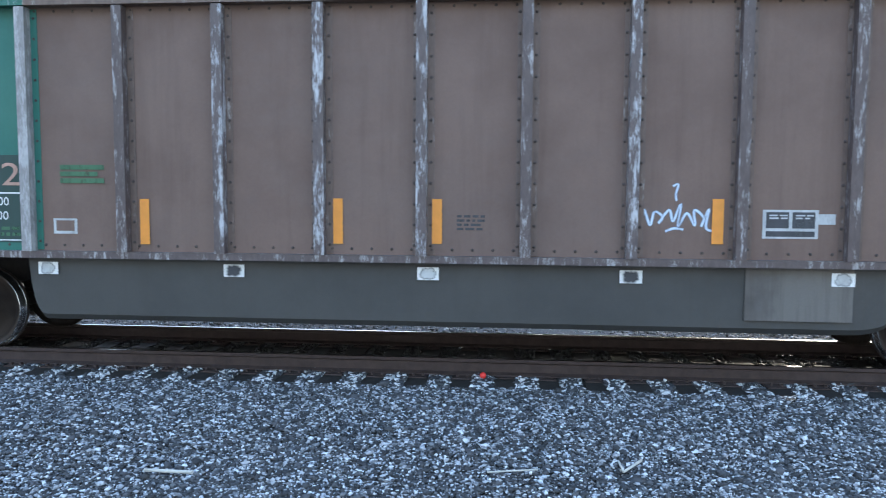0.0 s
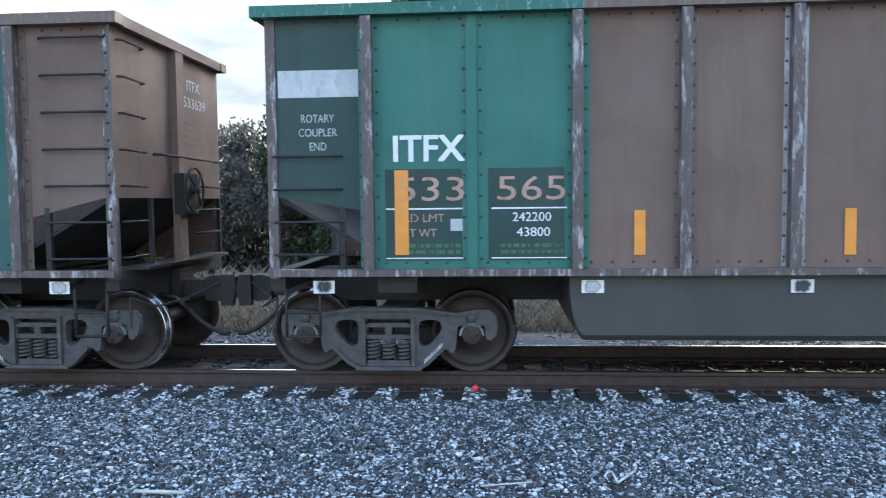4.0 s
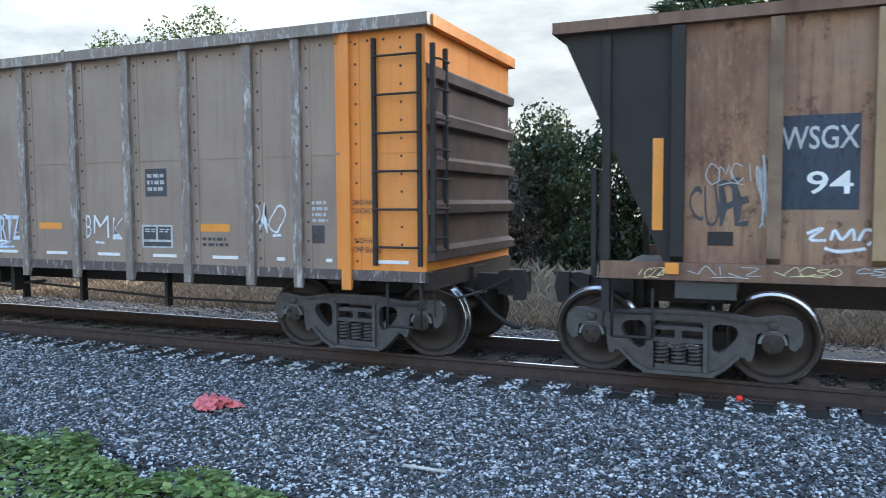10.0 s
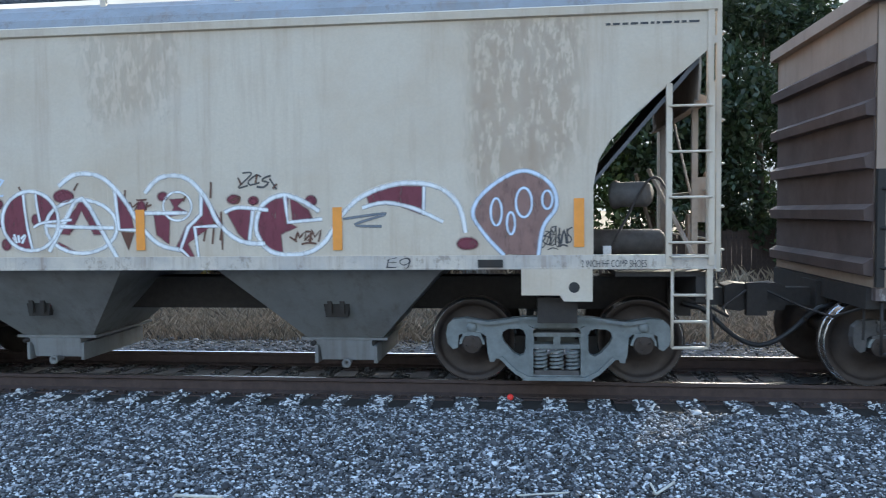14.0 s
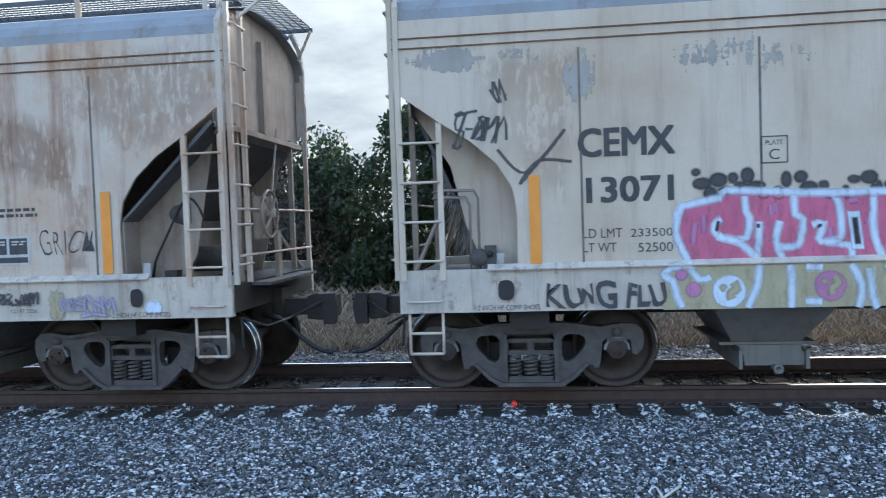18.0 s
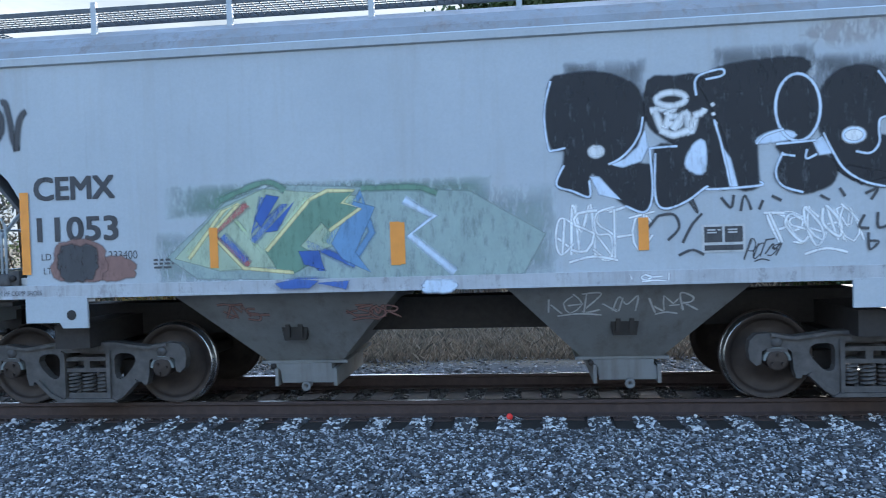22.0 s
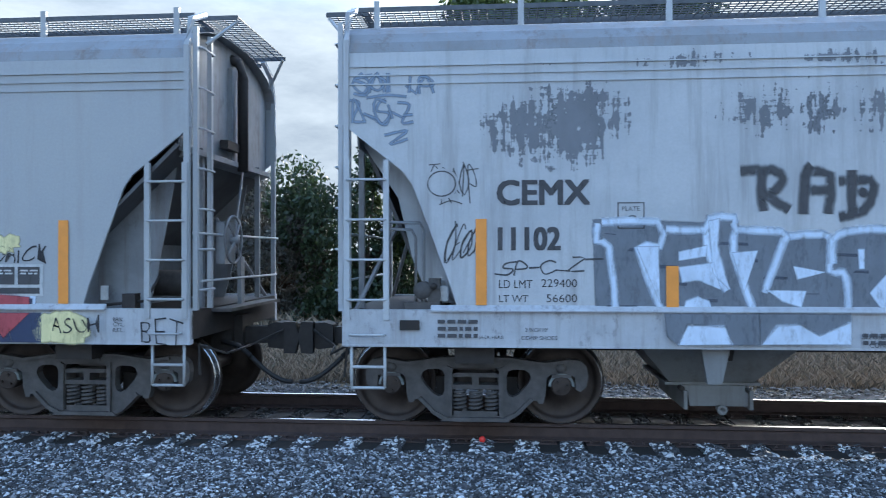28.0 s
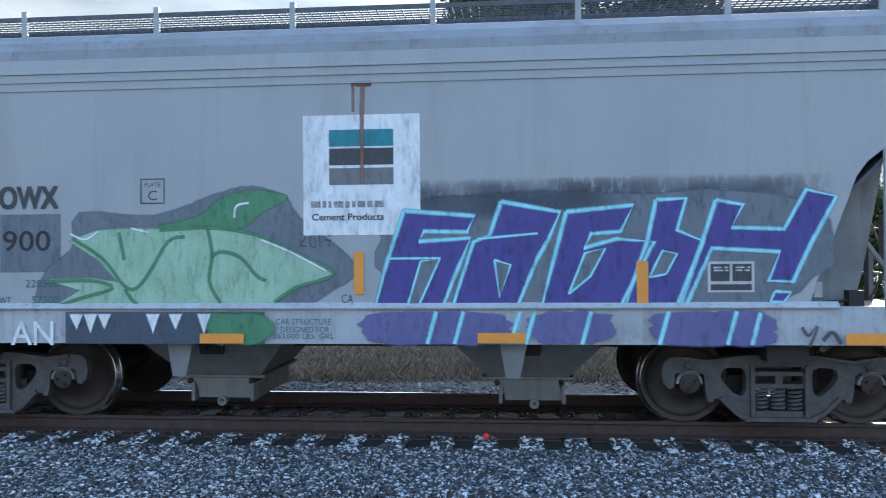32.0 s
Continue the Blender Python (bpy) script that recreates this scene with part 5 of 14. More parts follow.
    part("platform_step", Geo().box(Lc - 0.05, Lc + 0.22, -0.9, 0.9, 1.2, 1.235), TRUCK_GREY, car, "worn crossover platform")
    part("brake_wheel", brake_wheel_geo(), end_mat, car, "spoked hand-brake wheel", pose(Lc + 0.12, -0.55, 2.0, 0, 0, 90))
    part("brake_chain_box", Geo().box(Lc - 0.02, Lc + 0.08, -0.72, -0.38, 1.72, 2.2), end_mat, car)
    part("air_reservoir", Geo().lathe([(-0.42, 0.0), (-0.42, 0.1), (-0.37, 0.15), (0.37, 0.15), (0.42, 0.1), (0.42, 0.0)], (0, 0, 0), 16), TRUCK_GREY, car, "", pose(Lc - 0.75, -0.5, 1.5, 0, 0, 90))
    valve = part("control_valve", Geo().box(0.62, 0.98, -1.36, -1.16, 1.25, 1.34).lathe([(-0.12, 0.0), (-0.12, 0.09), (0.1, 0.09), (0.12, 0.06), (0.12, 0.0)], (0.8, -1.26, 1.46), 14).box(0.86, 0.98, -1.34, -1.2, 1.34, 1.58), TRUCK_GREY, car, "grey brake control valve")
    for k in (0, 1):
        part("valve_pipe", Geo().tube([(0.72 + 0.09 * k, -1.24 - 0.05 * k, 1.3), (0.72 + 0.09 * k, -1.24 - 0.05 * k, 2.0 + 0.07 * k), (0.68 + 0.09 * k, -1.24 - 0.05 * k, 2.08 + 0.07 * k), (0.48, -1.24 - 0.05 * k, 2.09 + 0.07 * k), (0.3, -0.9, 2.09 + 0.07 * k)], 0.016, 6), end_mat, valve)
    part("valve_bolt", Geo().lathe([(-0.02, 0.0), (-0.02, 0.035), (0.02, 0.035), (0.02, 0.0)], (0.92, -1.35, 1.5), 8), STEEL_DARK, valve)
    if style != "straight":
        part("brake_cylinder", Geo().lathe([(-0.24, 0.0), (-0.24, 0.1), (-0.2, 0.13), (0.1, 0.13), (0.12, 0.15), (0.15, 0.15), (0.15, 0.0)], (0, 0, 0), 16), TRUCK_GREY, car, "grey brake cylinder", pose(Lc - 0.78, -1.0, 2.02, 0, 0, 60))
    if style != "straight":
        part("brake_pipe", Geo().tube([(Lc - 1.0 + 0.62 * k / 16, -1.22, 1.3 + 0.78 * math.sin(math.pi * k / 21) ** 0.6 - 0.12 * math.sin(6 * k / 16)) for k in range(17)], 0.014, 6), STEEL_DARK, car)
    # outlets under the floor
    for c in (0.345, 0.655):
        x = Lc * c
        g = Geo()
        ring = lambda hw, hy, z: [(x - hw, -hy, z), (x + hw, -hy, z), (x + hw, hy, z), (x - hw, hy, z)]
        top_r, bot_r = ring(1.24 if not deep else 0.9 if style == "round" else 1.2, 1.35, 1.3), ring(0.42 if style != "round" else 0.34, 0.62, 0.42)
        for k in range(4):
            g.flat([top_r[k], top_r[(k + 1) % 4], bot_r[(k + 1) % 4], bot_r[k]])
        g.flat(bot_r)
        hp = part("hopper_bay", g, BAYGRIME, car, "tapering discharge hopper")
        part("bay_flange", Geo().box(x - 0.5, x + 0.5, -0.68, 0.66, 0.415, 0.445), BAYGRIME, hp)
        part("outlet_gate", Geo().prism([(x - 0.33, 0.42), (x - 0.33, 0.36), (x - 0.27, 0.34), (x - 0.25, 0.2), (x + 0.36, 0.2), (x + 0.36, 0.34), (x + 0.33, 0.36), (x + 0.33, 0.42)], -0.72, 0.6), BAYGRIME, hp, "narrow outlet gate under the hopper")
        for m in (-0.3, 0.38):
            part("gate_flange", Geo().box(x + m - 0.018, x + m + 0.018, -0.77, 0.6, 0.17, 0.37), BAYGRIME, hp)
        part("gate_pipe", Geo().lathe([(-0.02, 0.0), (-0.1, 0.025), (-0.11, 0.05), (-0.09, 0.055), (-0.07, 0.035), (0.05, 0.035)], (x + 0.06, -0.74, 0.18), 14), BAYGRIME, hp, "round outlet pipe with a flanged mouth")
        part("gate_bolt", Geo().lathe([(-0.05, 0.0), (-0.05, 0.03), (0.05, 0.03)], (x - 0.34, -0.72, 0.39), 8), STEEL_DARK, hp)
        if style != "round":
            v = part("vibrator_bracket", Geo().prism([(x - 0.16, 0.94), (x + 0.16, 0.94), (x + 0.12, 0.72), (x - 0.12, 0.72)], bay_y(0.83) - 0.03, bay_y(0.83) + 0.05), SOOT, hp, "sooty vibrator bracket")
            for m in (-0.07, 0.07):
                part("bracket_lug", Geo().box(x + m - 0.025, x + m + 0.025, bay_y(0.83) - 0.07, bay_y(0.83) - 0.03, 0.76, 0.9), SOOT, v)
        if style == "straight":
            part("gate_bracket", Geo().prism([(x - 0.3, 0.92), (x - 0.02, 0.92), (x - 0.1, 0.55), (x - 0.24, 0.55)], -1.42, -1.36), BAYGRIME, hp)
    part("centre_sill", Geo().box(-0.1, Lc + 0.1, -0.2, 0.2, 0.72, 1.1), STEEL_DARK, car)
    if not deep:
        for x in (1.52, Lc - 1.52):
            g = Geo().prism([(x - 0.36, 1.3), (x - 0.36, 1.02), (x + 0.02, 1.02), (x + 0.06, 0.96), (x + 0.34, 0.96), (x + 0.34, 1.3)], -1.5, -1.47)
            j = part("jack_pad", g, mat, car, "pale jacking plate with a hole")
            part("jack_hole", Geo().lathe([(0, 0.055), (-0.003, 0.0)], (x + 0.16, -1.503, 1.1), 14), BLACK, j)
    if walkway:
        for y in (-1.12, 0.57):
            grating("roof_walkway", car, 0.1, Lc - 0.1, y, y + 0.55, 4.42, GRATE, 0.09)
        for k in range(8):
            x = 0.3 + (Lc - 0.6) * k / 7
            part("walkway_support", Geo().box(x - 0.03, x + 0.03, -1.14, -1.1, 4.02, 4.5), mat, car)
    return car


HOP_F = hopper(-84.74, 11.31, "shallow", CREAM, "cream covered hopper car with maroon graffiti", 1.52, TRUCK_PALE)
HOP_G = hopper(-97.24, 11.04, "round", CREAM_PALE, "cream covered hopper car with pink graffiti", 1.3)
HOP_H = hopper(-109.89, 10.87, "round", CREAM_RUSTY, "rust-streaked cream covered hopper car with dark graffiti", 1.35)
HOP_I = hopper(-122.95, 11.46, "shallow", PALEBLUE, "pale blue-grey covered hopper car with black graffiti", 1.58)
HOP_J = hopper(-135.6, 11.15, "round", CREAM_PALE, "stained cream covered hopper car with black outlined graffiti", 1.38)
HOP_K = hopper(-148.47, 11.18, "straight", GREY_PATCHY, "patchy pale grey covered hopper car with block graffiti", 1.33)
HOP_L = hopper(-161.22, 11.16, "straight", GREY, "grey covered hopper car with red graffiti", 1.33)
HOP_M = hopper(-174.0, 11.15, "straight", GREY, "grey covered hopper car with purple and green graffiti", 1.33)


# ---- paint marks, lettering and graffiti ----
def cheek_surf(z):
    return -1.12


def sill_surf(z):
    return -1.505


def ochre_sill(z):
    return -1.523


def strip(car, x0, x1, z0, z1, surf):
    patch(car, "reflector", x0, x1, z0, z1, YELLOW, surf, "yellow reflective strip", 0.062 if surf is sill_surf else 0.013)


def fill(car, pts, mat, surf, lift, name, label):
    g = Geo()
    soft_fill(g, pts, surf, lift, 0.03)
    part(name, g, mat, car, label)


def blob(car, x0, x1, z0, z1, fillm, linem, surf, width, lift):
    n = 28
    pts = [((x0 + x1) / 2 + (x1 - x0) / 2 * math.cos(2 * math.pi * k / n), (z0 + z1) / 2 + (z1 - z0) / 2 * math.sin(2 * math.pi * k / n)) for k in range(n)]
    if fillm:
        fill(car, pts, fillm, surf, lift, "graffiti_fill", "")
    spray(car, pts, width, linem, surf, lift + 0.002, closed=True, smooth=1)


def rounded(pts, n=3):
    """The outline through these points with its corners eased."""
    m = len(pts)
    out = []
    for i in range(m):
        a, b, c, d = (Vector(pts[(i + k) % m]) for k in (-1, 0, 1, 2))
        for k in range(n):
            t = k / n
            q = 0.5 * (2 * b + (c - a) * t + (2 * a - 5 * b + 4 * c - d) * t * t + (3 * b - a - 3 * c + d) * t ** 3)
            out.append((q.x, q.y))
    return out


def tag(car, strokes, width, mat, surf, lift, label, smooth):
    """One sprayed tag of several strokes."""
    g = Geo()
    for k, pts in enumerate(strokes):
        ribbon(g, pts, width, surf, lift + 0.0004 * k, False, smooth)
    tagged(part("graffiti_tag", g, mat, car, label), label, kind="stuff")


def plate_c(car, x0, x1, z0, z1, surf):
    w = 0.012
    spray(car, [(x0, z0), (x1, z0), (x1, z1), (x0, z1)], w, CHARCOAL, surf, 0.006, "plate_frame", "", True, 1)
    m, h = (x0 + x1) / 2, z1 - z0
    write(car, "PLATE", x0 + 0.04, x1 - 0.04, z1 - 0.32 * h, z1 - 0.14 * h, CHARCOAL, surf)
    write(car, "C", m - 0.05, m + 0.05, z0 + 0.12 * h, z0 + 0.52 * h, CHARCOAL, surf)


def mist(car, x0, x1, z0, z1, mat, surf):
    """Overspray: a thin veil of paint that fades out towards its rim."""
    g = Geo()
    nx, nz = 20, 10
    for j in range(nz + 1):
        for i in range(nx + 1):
            u, v = 2 * i / nx - 1, 2 * j / nz - 1
            x, z = x0 + (x1 - x0) * i / nx, z0 + (z1 - z0) * j / nz
            edge = max(abs(u) ** 4, v * v)
            g.thin[len(g.v)] = min(1.0, 0.35 + 0.65 * edge + 0.35 * noise.noise((x * 2.5, 0.0, z * 5.0)) * (1 - edge))
            g.v.append((x, surf(z) - 0.0028 - 0.0004 * (x0 % 1), z))
    for j in range(nz):
        for i in range(nx):
            k = j * (nx + 1) + i
            g.face([k, k + 1, k + nx + 2, k + nx + 1])
    part("overspray", g, mat, car, "soft veil of oversprayed paint")


bay_surf = bay_y


def stain(car, pts, mat, surf, rim, thin):
    """A blotch of rust or soot that fades out at its rim."""
    g = Geo()
    soft_fill(g, pts, surf, 0.0025, rim)
    for i in range(len(pts)):
        g.thin[i] = thin
    part("stain", g, mat, car)


def flaking(name, base):
    """Paint lost in ragged patches: broken up by upright and level scratches, thinning to nothing at the rim."""
    m, nt, b = shader(name, 0.65)
    tone = noise_node(nt, 3.0, (1, 1, 0.5), 5, 0.6)
    nt.links.new(mix_node(nt, ramp_node(nt, tone.outputs[0], 0.35, 0.7), base, tuple(v * 0.72 for v in base)), b.inputs["Base Color"])
    at = nt.nodes.new("ShaderNodeAttribute")
    at.attribute_name = "thin"
    total = at.outputs["Fac"]
    for scale, stretch, weight, shift in ((1.6, (1, 1, 0.8), 1.5, 1.0), (3.0, (6, 6, 0.6), 1.3, 4.0), (3.0, (0.8, 0.8, 7), 0.6, 7.0), (14.0, (1, 1, 0.7), 0.8, 9.0)):
        add = nt.nodes.new("ShaderNodeMath")
        add.operation = "MULTIPLY_ADD"
        nt.links.new(noise_node(nt, scale, stretch, 6, 0.65, shift).outputs[0], add.inputs[0])
        add.inputs[1].default_value = weight
        nt.links.new(total, add.inputs[2])
        total = add.outputs[0]
    clear = nt.nodes.new("ShaderNodeBsdfTransparent")
    mx = nt.nodes.new("ShaderNodeMixShader")
    nt.links.new(ramp_node(nt, total, 2.16, 2.22), mx.inputs[0])
    nt.links.new(b.outputs[0], mx.inputs[1])
    nt.links.new(clear.outputs[0], mx.inputs[2])
    nt.links.new(mx.outputs[0], nt.nodes["Material Output"].inputs[0])
    return m


def flaked(car, x0, x1, z0, z1, mat, surf, core=0.0):
    """A field of flaking paint, fullest in its middle; core below zero keeps more of it whole."""
    g = Geo()
    nx, nz = 16, 12
    for j in range(nz + 1):
        for i in range(nx + 1):
            u, v = 2 * i / nx - 1, 2 * j / nz - 1
            g.thin[len(g.v)] = core + 0.12 + 0.75 * (0.6 * u * u + 0.7 * max(v, -1.3 * v) ** 2)
            z = z0 + (z1 - z0) * j / nz
            g.v.append((x0 + (x1 - x0) * i / nx, surf(z) - 0.0032 - 0.0004 * (x0 % 1), z))
    for j in range(nz):
        for i in range(nx):
            k = j * (nx + 1) + i
            g.face([k, k + 1, k + nx + 2, k + nx + 1])
    part("bare_patch", g, mat, car, "ragged patch of bare grey metal in the paint")


def spraypaint(name, base, vary=0.25):
    return coat(name, base, vary, 0.5)


RUSTSTAIN = coat("rust_stain", (0.33, 0.15, 0.08), 0.4, 0.6, 2.0)
TANSTAIN = coat("tan_stain", (0.46, 0.3, 0.19), 0.3, 0.6, 2.0)
SOOTSTAIN = coat("soot_stain", (0.06, 0.045, 0.04), 0.3, 0.6, 2.0)
SPRAY_BLUE = spraypaint('spray_blue', (0.62, 0.72, 0.86))
SPRAY_WHITE = spraypaint('spray_white', (0.8, 0.82, 0.84))
CHALK = spraypaint('chalk', (0.6, 0.56, 0.48))
CHALKB = spraypaint('chalkb', (0.6, 0.62, 0.6))
SANDP = spraypaint('sandp', (0.56, 0.52, 0.42))
LEADP = spraypaint('leadp', (0.34, 0.35, 0.36))
MAROONP = spraypaint('maroonp', (0.16, 0.12, 0.125))
TEALDARKP = spraypaint('tealdarkp', (0.05, 0.12, 0.13))
DKBLUE = spraypaint('dkblue', (0.035, 0.05, 0.075))
BLUEP = spraypaint('bluep', (0.16, 0.3, 0.5))
BLUELT = spraypaint('pale_violet_blue', (0.3, 0.36, 0.62))
CYANP = spraypaint('cyanp', (0.1, 0.55, 0.75))
CYANL = spraypaint('cyanl', (0.35, 0.75, 0.85))
LIMEP = spraypaint('limep', (0.5, 0.62, 0.35))
LIMEDIM = spraypaint('limedim', (0.42, 0.5, 0.36))
LIMEG = spraypaint('limeg', (0.36, 0.54, 0.38))
FINGREEN = spraypaint('fin_green', (0.09, 0.25, 0.13))
SAGEP = spraypaint('sagep', (0.32, 0.4, 0.38))
SAGEDK = spraypaint('sagedk', (0.16, 0.28, 0.2))
YELLOWP = spraypaint('yellowp', (0.75, 0.68, 0.35))
YELLOWDIM = spraypaint('yellowdim', (0.42, 0.37, 0.24))
REDP = spraypaint('redp', (0.4, 0.07, 0.085))
REDDIM = spraypaint('reddim', (0.33, 0.1, 0.11))
RUSTP = spraypaint('rustp', (0.13, 0.05, 0.03))
RUSTDIM = spraypaint('rustdim', (0.25, 0.14, 0.12))
MAROON = spraypaint('maroon', (0.17, 0.03, 0.05))
PINKP = spraypaint('pinkp', (0.55, 0.13, 0.24))
MAGENTAP = spraypaint('magentap', (0.5, 0.2, 0.38))
NAVYP = spraypaint('navyp', (0.03, 0.045, 0.1))
BLUEDK = spraypaint('bluedk', (0.05, 0.12, 0.4))
BLUESLATE = spraypaint('blueslate', (0.19, 0.25, 0.34))
SLATEP = spraypaint('slatep', (0.16, 0.18, 0.21))
SLATEDK = spraypaint('slatedk', (0.07, 0.085, 0.12))
INKP = spraypaint('inkp', (0.012, 0.013, 0.018))
TANP = spraypaint('tanp', (0.45, 0.33, 0.24))
TEALP = spraypaint('tealp', (0.04, 0.13, 0.13))
TEALP2 = spraypaint('tealp2', (0.03, 0.22, 0.27))
LAVENDER = spraypaint('lavender', (0.36, 0.33, 0.44))
PURPLEP = spraypaint('purplep', (0.075, 0.06, 0.26))
PURPDIM = spraypaint('purpdim', (0.14, 0.13, 0.3))
GREYDK = spraypaint('greydk', (0.17, 0.18, 0.19))
PINKDIM = spraypaint('pinkdim', (0.5, 0.32, 0.38))
TANP2 = spraypaint('tanp2', (0.42, 0.38, 0.34))
stain(HOP_H, [(0.73, 3.90), (2.88, 3.82), (2.80, 3.39), (2.53, 2.96), (1.99, 3.49), (1.64, 2.95), (1.09, 3.36), (0.69, 3.27)], RUSTSTAIN, hop_surf, 0.32, 0.7)
stain(HOP_H, [(4.20, 3.68), (5.36, 3.63), (5.24, 3.42), (4.64, 3.11), (4.42, 3.35)], RUSTSTAIN, hop_surf, 0.27, 0.85)
stain(HOP_H, [(8.36, 3.08), (8.74, 2.94), (9.07, 2.78), (9.11, 2.35), (8.72, 2.55), (8.33, 2.63)], RUSTSTAIN, hop_surf, 0.22, 0.6)
stain(HOP_H, [(9.36, 3.60), (10.48, 3.58), (10.81, 3.34), (10.46, 3.01), (9.76, 2.92), (9.46, 3.18)], TANSTAIN, hop_surf, 0.27, 0.65)
stain(HOP_H, [(9.13, 2.35), (9.28, 2.29), (9.24, 1.50), (9.08, 1.51)], RUSTSTAIN, hop_surf, 0.11, 0.75)
stain(HOP_G, [(0.94, 3.36), (1.72, 3.36), (1.63, 2.15), (1.36, 2.33), (1.15, 2.90)], TANSTAIN, hop_surf, 0.27, 0.8)
stain(HOP_G, [(9.37, 3.79), (10.75, 3.79), (10.62, 3.51), (10.12, 3.47), (9.73, 3.07), (9.42, 3.44)], RUSTSTAIN, hop_surf, 0.27, 0.85)
stain(HOP_G, [(8.71, 3.46), (9.30, 3.50), (9.19, 2.49), (8.81, 2.74)], TANSTAIN, hop_surf, 0.22, 0.75)
stain(HOP_J, [(3.13, 3.61), (5.17, 3.60), (5.16, 3.15), (4.27, 2.78), (3.36, 2.99)], TANSTAIN, hop_surf, 0.42, 0.86)
stain(HOP_J, [(6.17, 3.56), (7.70, 3.57), (7.69, 2.84), (6.91, 2.62), (6.22, 3.08)], TANSTAIN, hop_surf, 0.42, 0.86)
stain(HOP_J, [(3.74, 3.89), (4.76, 3.90), (4.70, 3.75), (3.86, 3.74)], RUSTSTAIN, hop_surf, 0.14, 0.85)
stain(HOP_F, [(9.01, 3.70), (9.92, 3.67), (9.87, 2.54), (9.31, 1.71), (9.06, 2.28)], TANSTAIN, hop_surf, 0.27, 0.75)
stain(HOP_F, [(4.87, 3.78), (5.81, 3.74), (5.66, 3.05), (5.03, 2.95)], TANSTAIN, hop_surf, 0.36, 0.85)
tag(OCHRE_CAR, [[(7.78, 2.59), (7.89, 2.74), (7.85, 2.79)], [(7.90, 2.78), (7.98, 2.63), (8.14, 2.53)], [(8.12, 2.78), (8.02, 2.71), (7.95, 2.59)], [(7.87, 2.67), (8.06, 2.69)]], 0.05, CHARCOAL, ochre_surf, 0.006, '', 5)
stain(OCHRE_CAR, [(4.31, 2.80), (4.54, 2.82), (4.47, 2.47), (4.33, 2.51)], SOOTSTAIN, ochre_surf, 0.06, 0.6)
stain(OCHRE_CAR, [(5.15, 3.32), (5.42, 3.24), (5.30, 3.00), (5.20, 3.07)], SOOTSTAIN, ochre_surf, 0.08, 0.7)
stain(OCHRE_CAR, [(7.05, 3.53), (7.44, 3.48), (7.23, 3.19)], SOOTSTAIN, ochre_surf, 0.08, 0.75)
stain(OCHRE_CAR, [(7.79, 2.98), (8.04, 2.85), (7.91, 2.77)], SOOTSTAIN, ochre_surf, 0.05, 0.6)
stain(OCHRE_CAR, [(2.43, 3.07), (3.04, 3.48), (3.10, 3.34), (2.55, 2.98)], SOOTSTAIN, ochre_surf, 0.06, 0.7)
stain(OCHRE_CAR, [(3.48, 3.12), (3.93, 3.35), (3.96, 3.24), (3.58, 3.00)], SOOTSTAIN, ochre_surf, 0.06, 0.75)
stain(OCHRE_CAR, [(0.87, 3.41), (1.39, 3.37), (1.36, 2.05), (0.93, 2.05)], RUSTSTAIN, ochre_surf, 0.14, 0.7)
stain(OCHRE_CAR, [(11.50, 3.41), (11.91, 3.39), (11.82, 2.94), (11.54, 2.95)], SOOTSTAIN, ochre_surf, 0.1, 0.55)
strip(GON_A, 4.29, 4.39, 1.28, 1.75, side_flat)
strip(GON_A, 6.33, 6.43, 1.31, 1.77, side_flat)
strip(GON_A, 7.34, 7.44, 1.32, 1.77, side_flat)
strip(GON_A, 10.08, 10.19, 1.35, 1.79, side_flat)
data_panel(GON_A, 10.56, 11.08, 1.41, 1.69, side_flat)
patch(GON_A, 'small_label', 11.07, 11.24, 1.55, 1.65, OFFWHITE, side_flat)
bars(GON_A, 7.59, 7.87, 1.45, 1.62, 4, CHARCOAL, side_flat, 3)
patch(GON_A, 'green_stencil', 3.43, 3.91, 2.05, 2.10, GREENTXT, side_flat, lift=0.012)
patch(GON_A, 'green_stencil', 3.43, 3.84, 1.98, 2.03, GREENTXT, side_flat, lift=0.012)
patch(GON_A, 'green_stencil', 3.43, 3.91, 1.91, 1.96, GREENTXT, side_flat, lift=0.012)
patch(GON_A, 'small_plate', 3.34, 3.60, 1.38, 1.54, OFFWHITE, side_flat, lift=0.005)
patch(GON_A, 'small_plate_centre', 3.37, 3.57, 1.41, 1.52, BROWN, side_flat, lift=0.007)
spray(GON_A, [(9.41, 1.55), (9.43, 1.68), (9.49, 1.53), (9.53, 1.66), (9.61, 1.61), (9.57, 1.55), (9.67, 1.68), (9.71, 1.57), (9.78, 1.74), (9.76, 1.52), (9.84, 1.65), (9.92, 1.53), (9.91, 1.68), (10.00, 1.61), (9.98, 1.52), (10.05, 1.69), (10.03, 1.50), (10.18, 1.48)], 0.02, SPRAY_BLUE, side_flat, label='pale blue sprayed tag')
spray(GON_A, [(9.70, 1.91), (9.75, 1.93), (9.73, 1.83), (9.74, 1.77)], 0.018, SPRAY_BLUE, side_flat)
spray(GON_A, [(9.64, 1.47), (9.72, 1.50), (9.81, 1.49)], 0.02, SPRAY_BLUE, side_flat)
strip(GON_A, 1.25, 1.35, 1.34, 2.17, side_flat)
strip(GON_B, 13.19, 13.29, 1.32, 2.20, side_flat)
patch(GON_B, 'white_tab', 12.69, 12.92, 1.38, 1.44, WHITE, side_flat, lift=0.006)
bars(GON_B, 12.62, 13.22, 3.48, 3.60, 3, OFFWHITE, side_flat, 7)
strip(GON_B, 1.29, 1.43, 1.34, 2.19, side_flat)
strip(GON_B, 3.66, 3.77, 1.33, 1.77, side_flat)
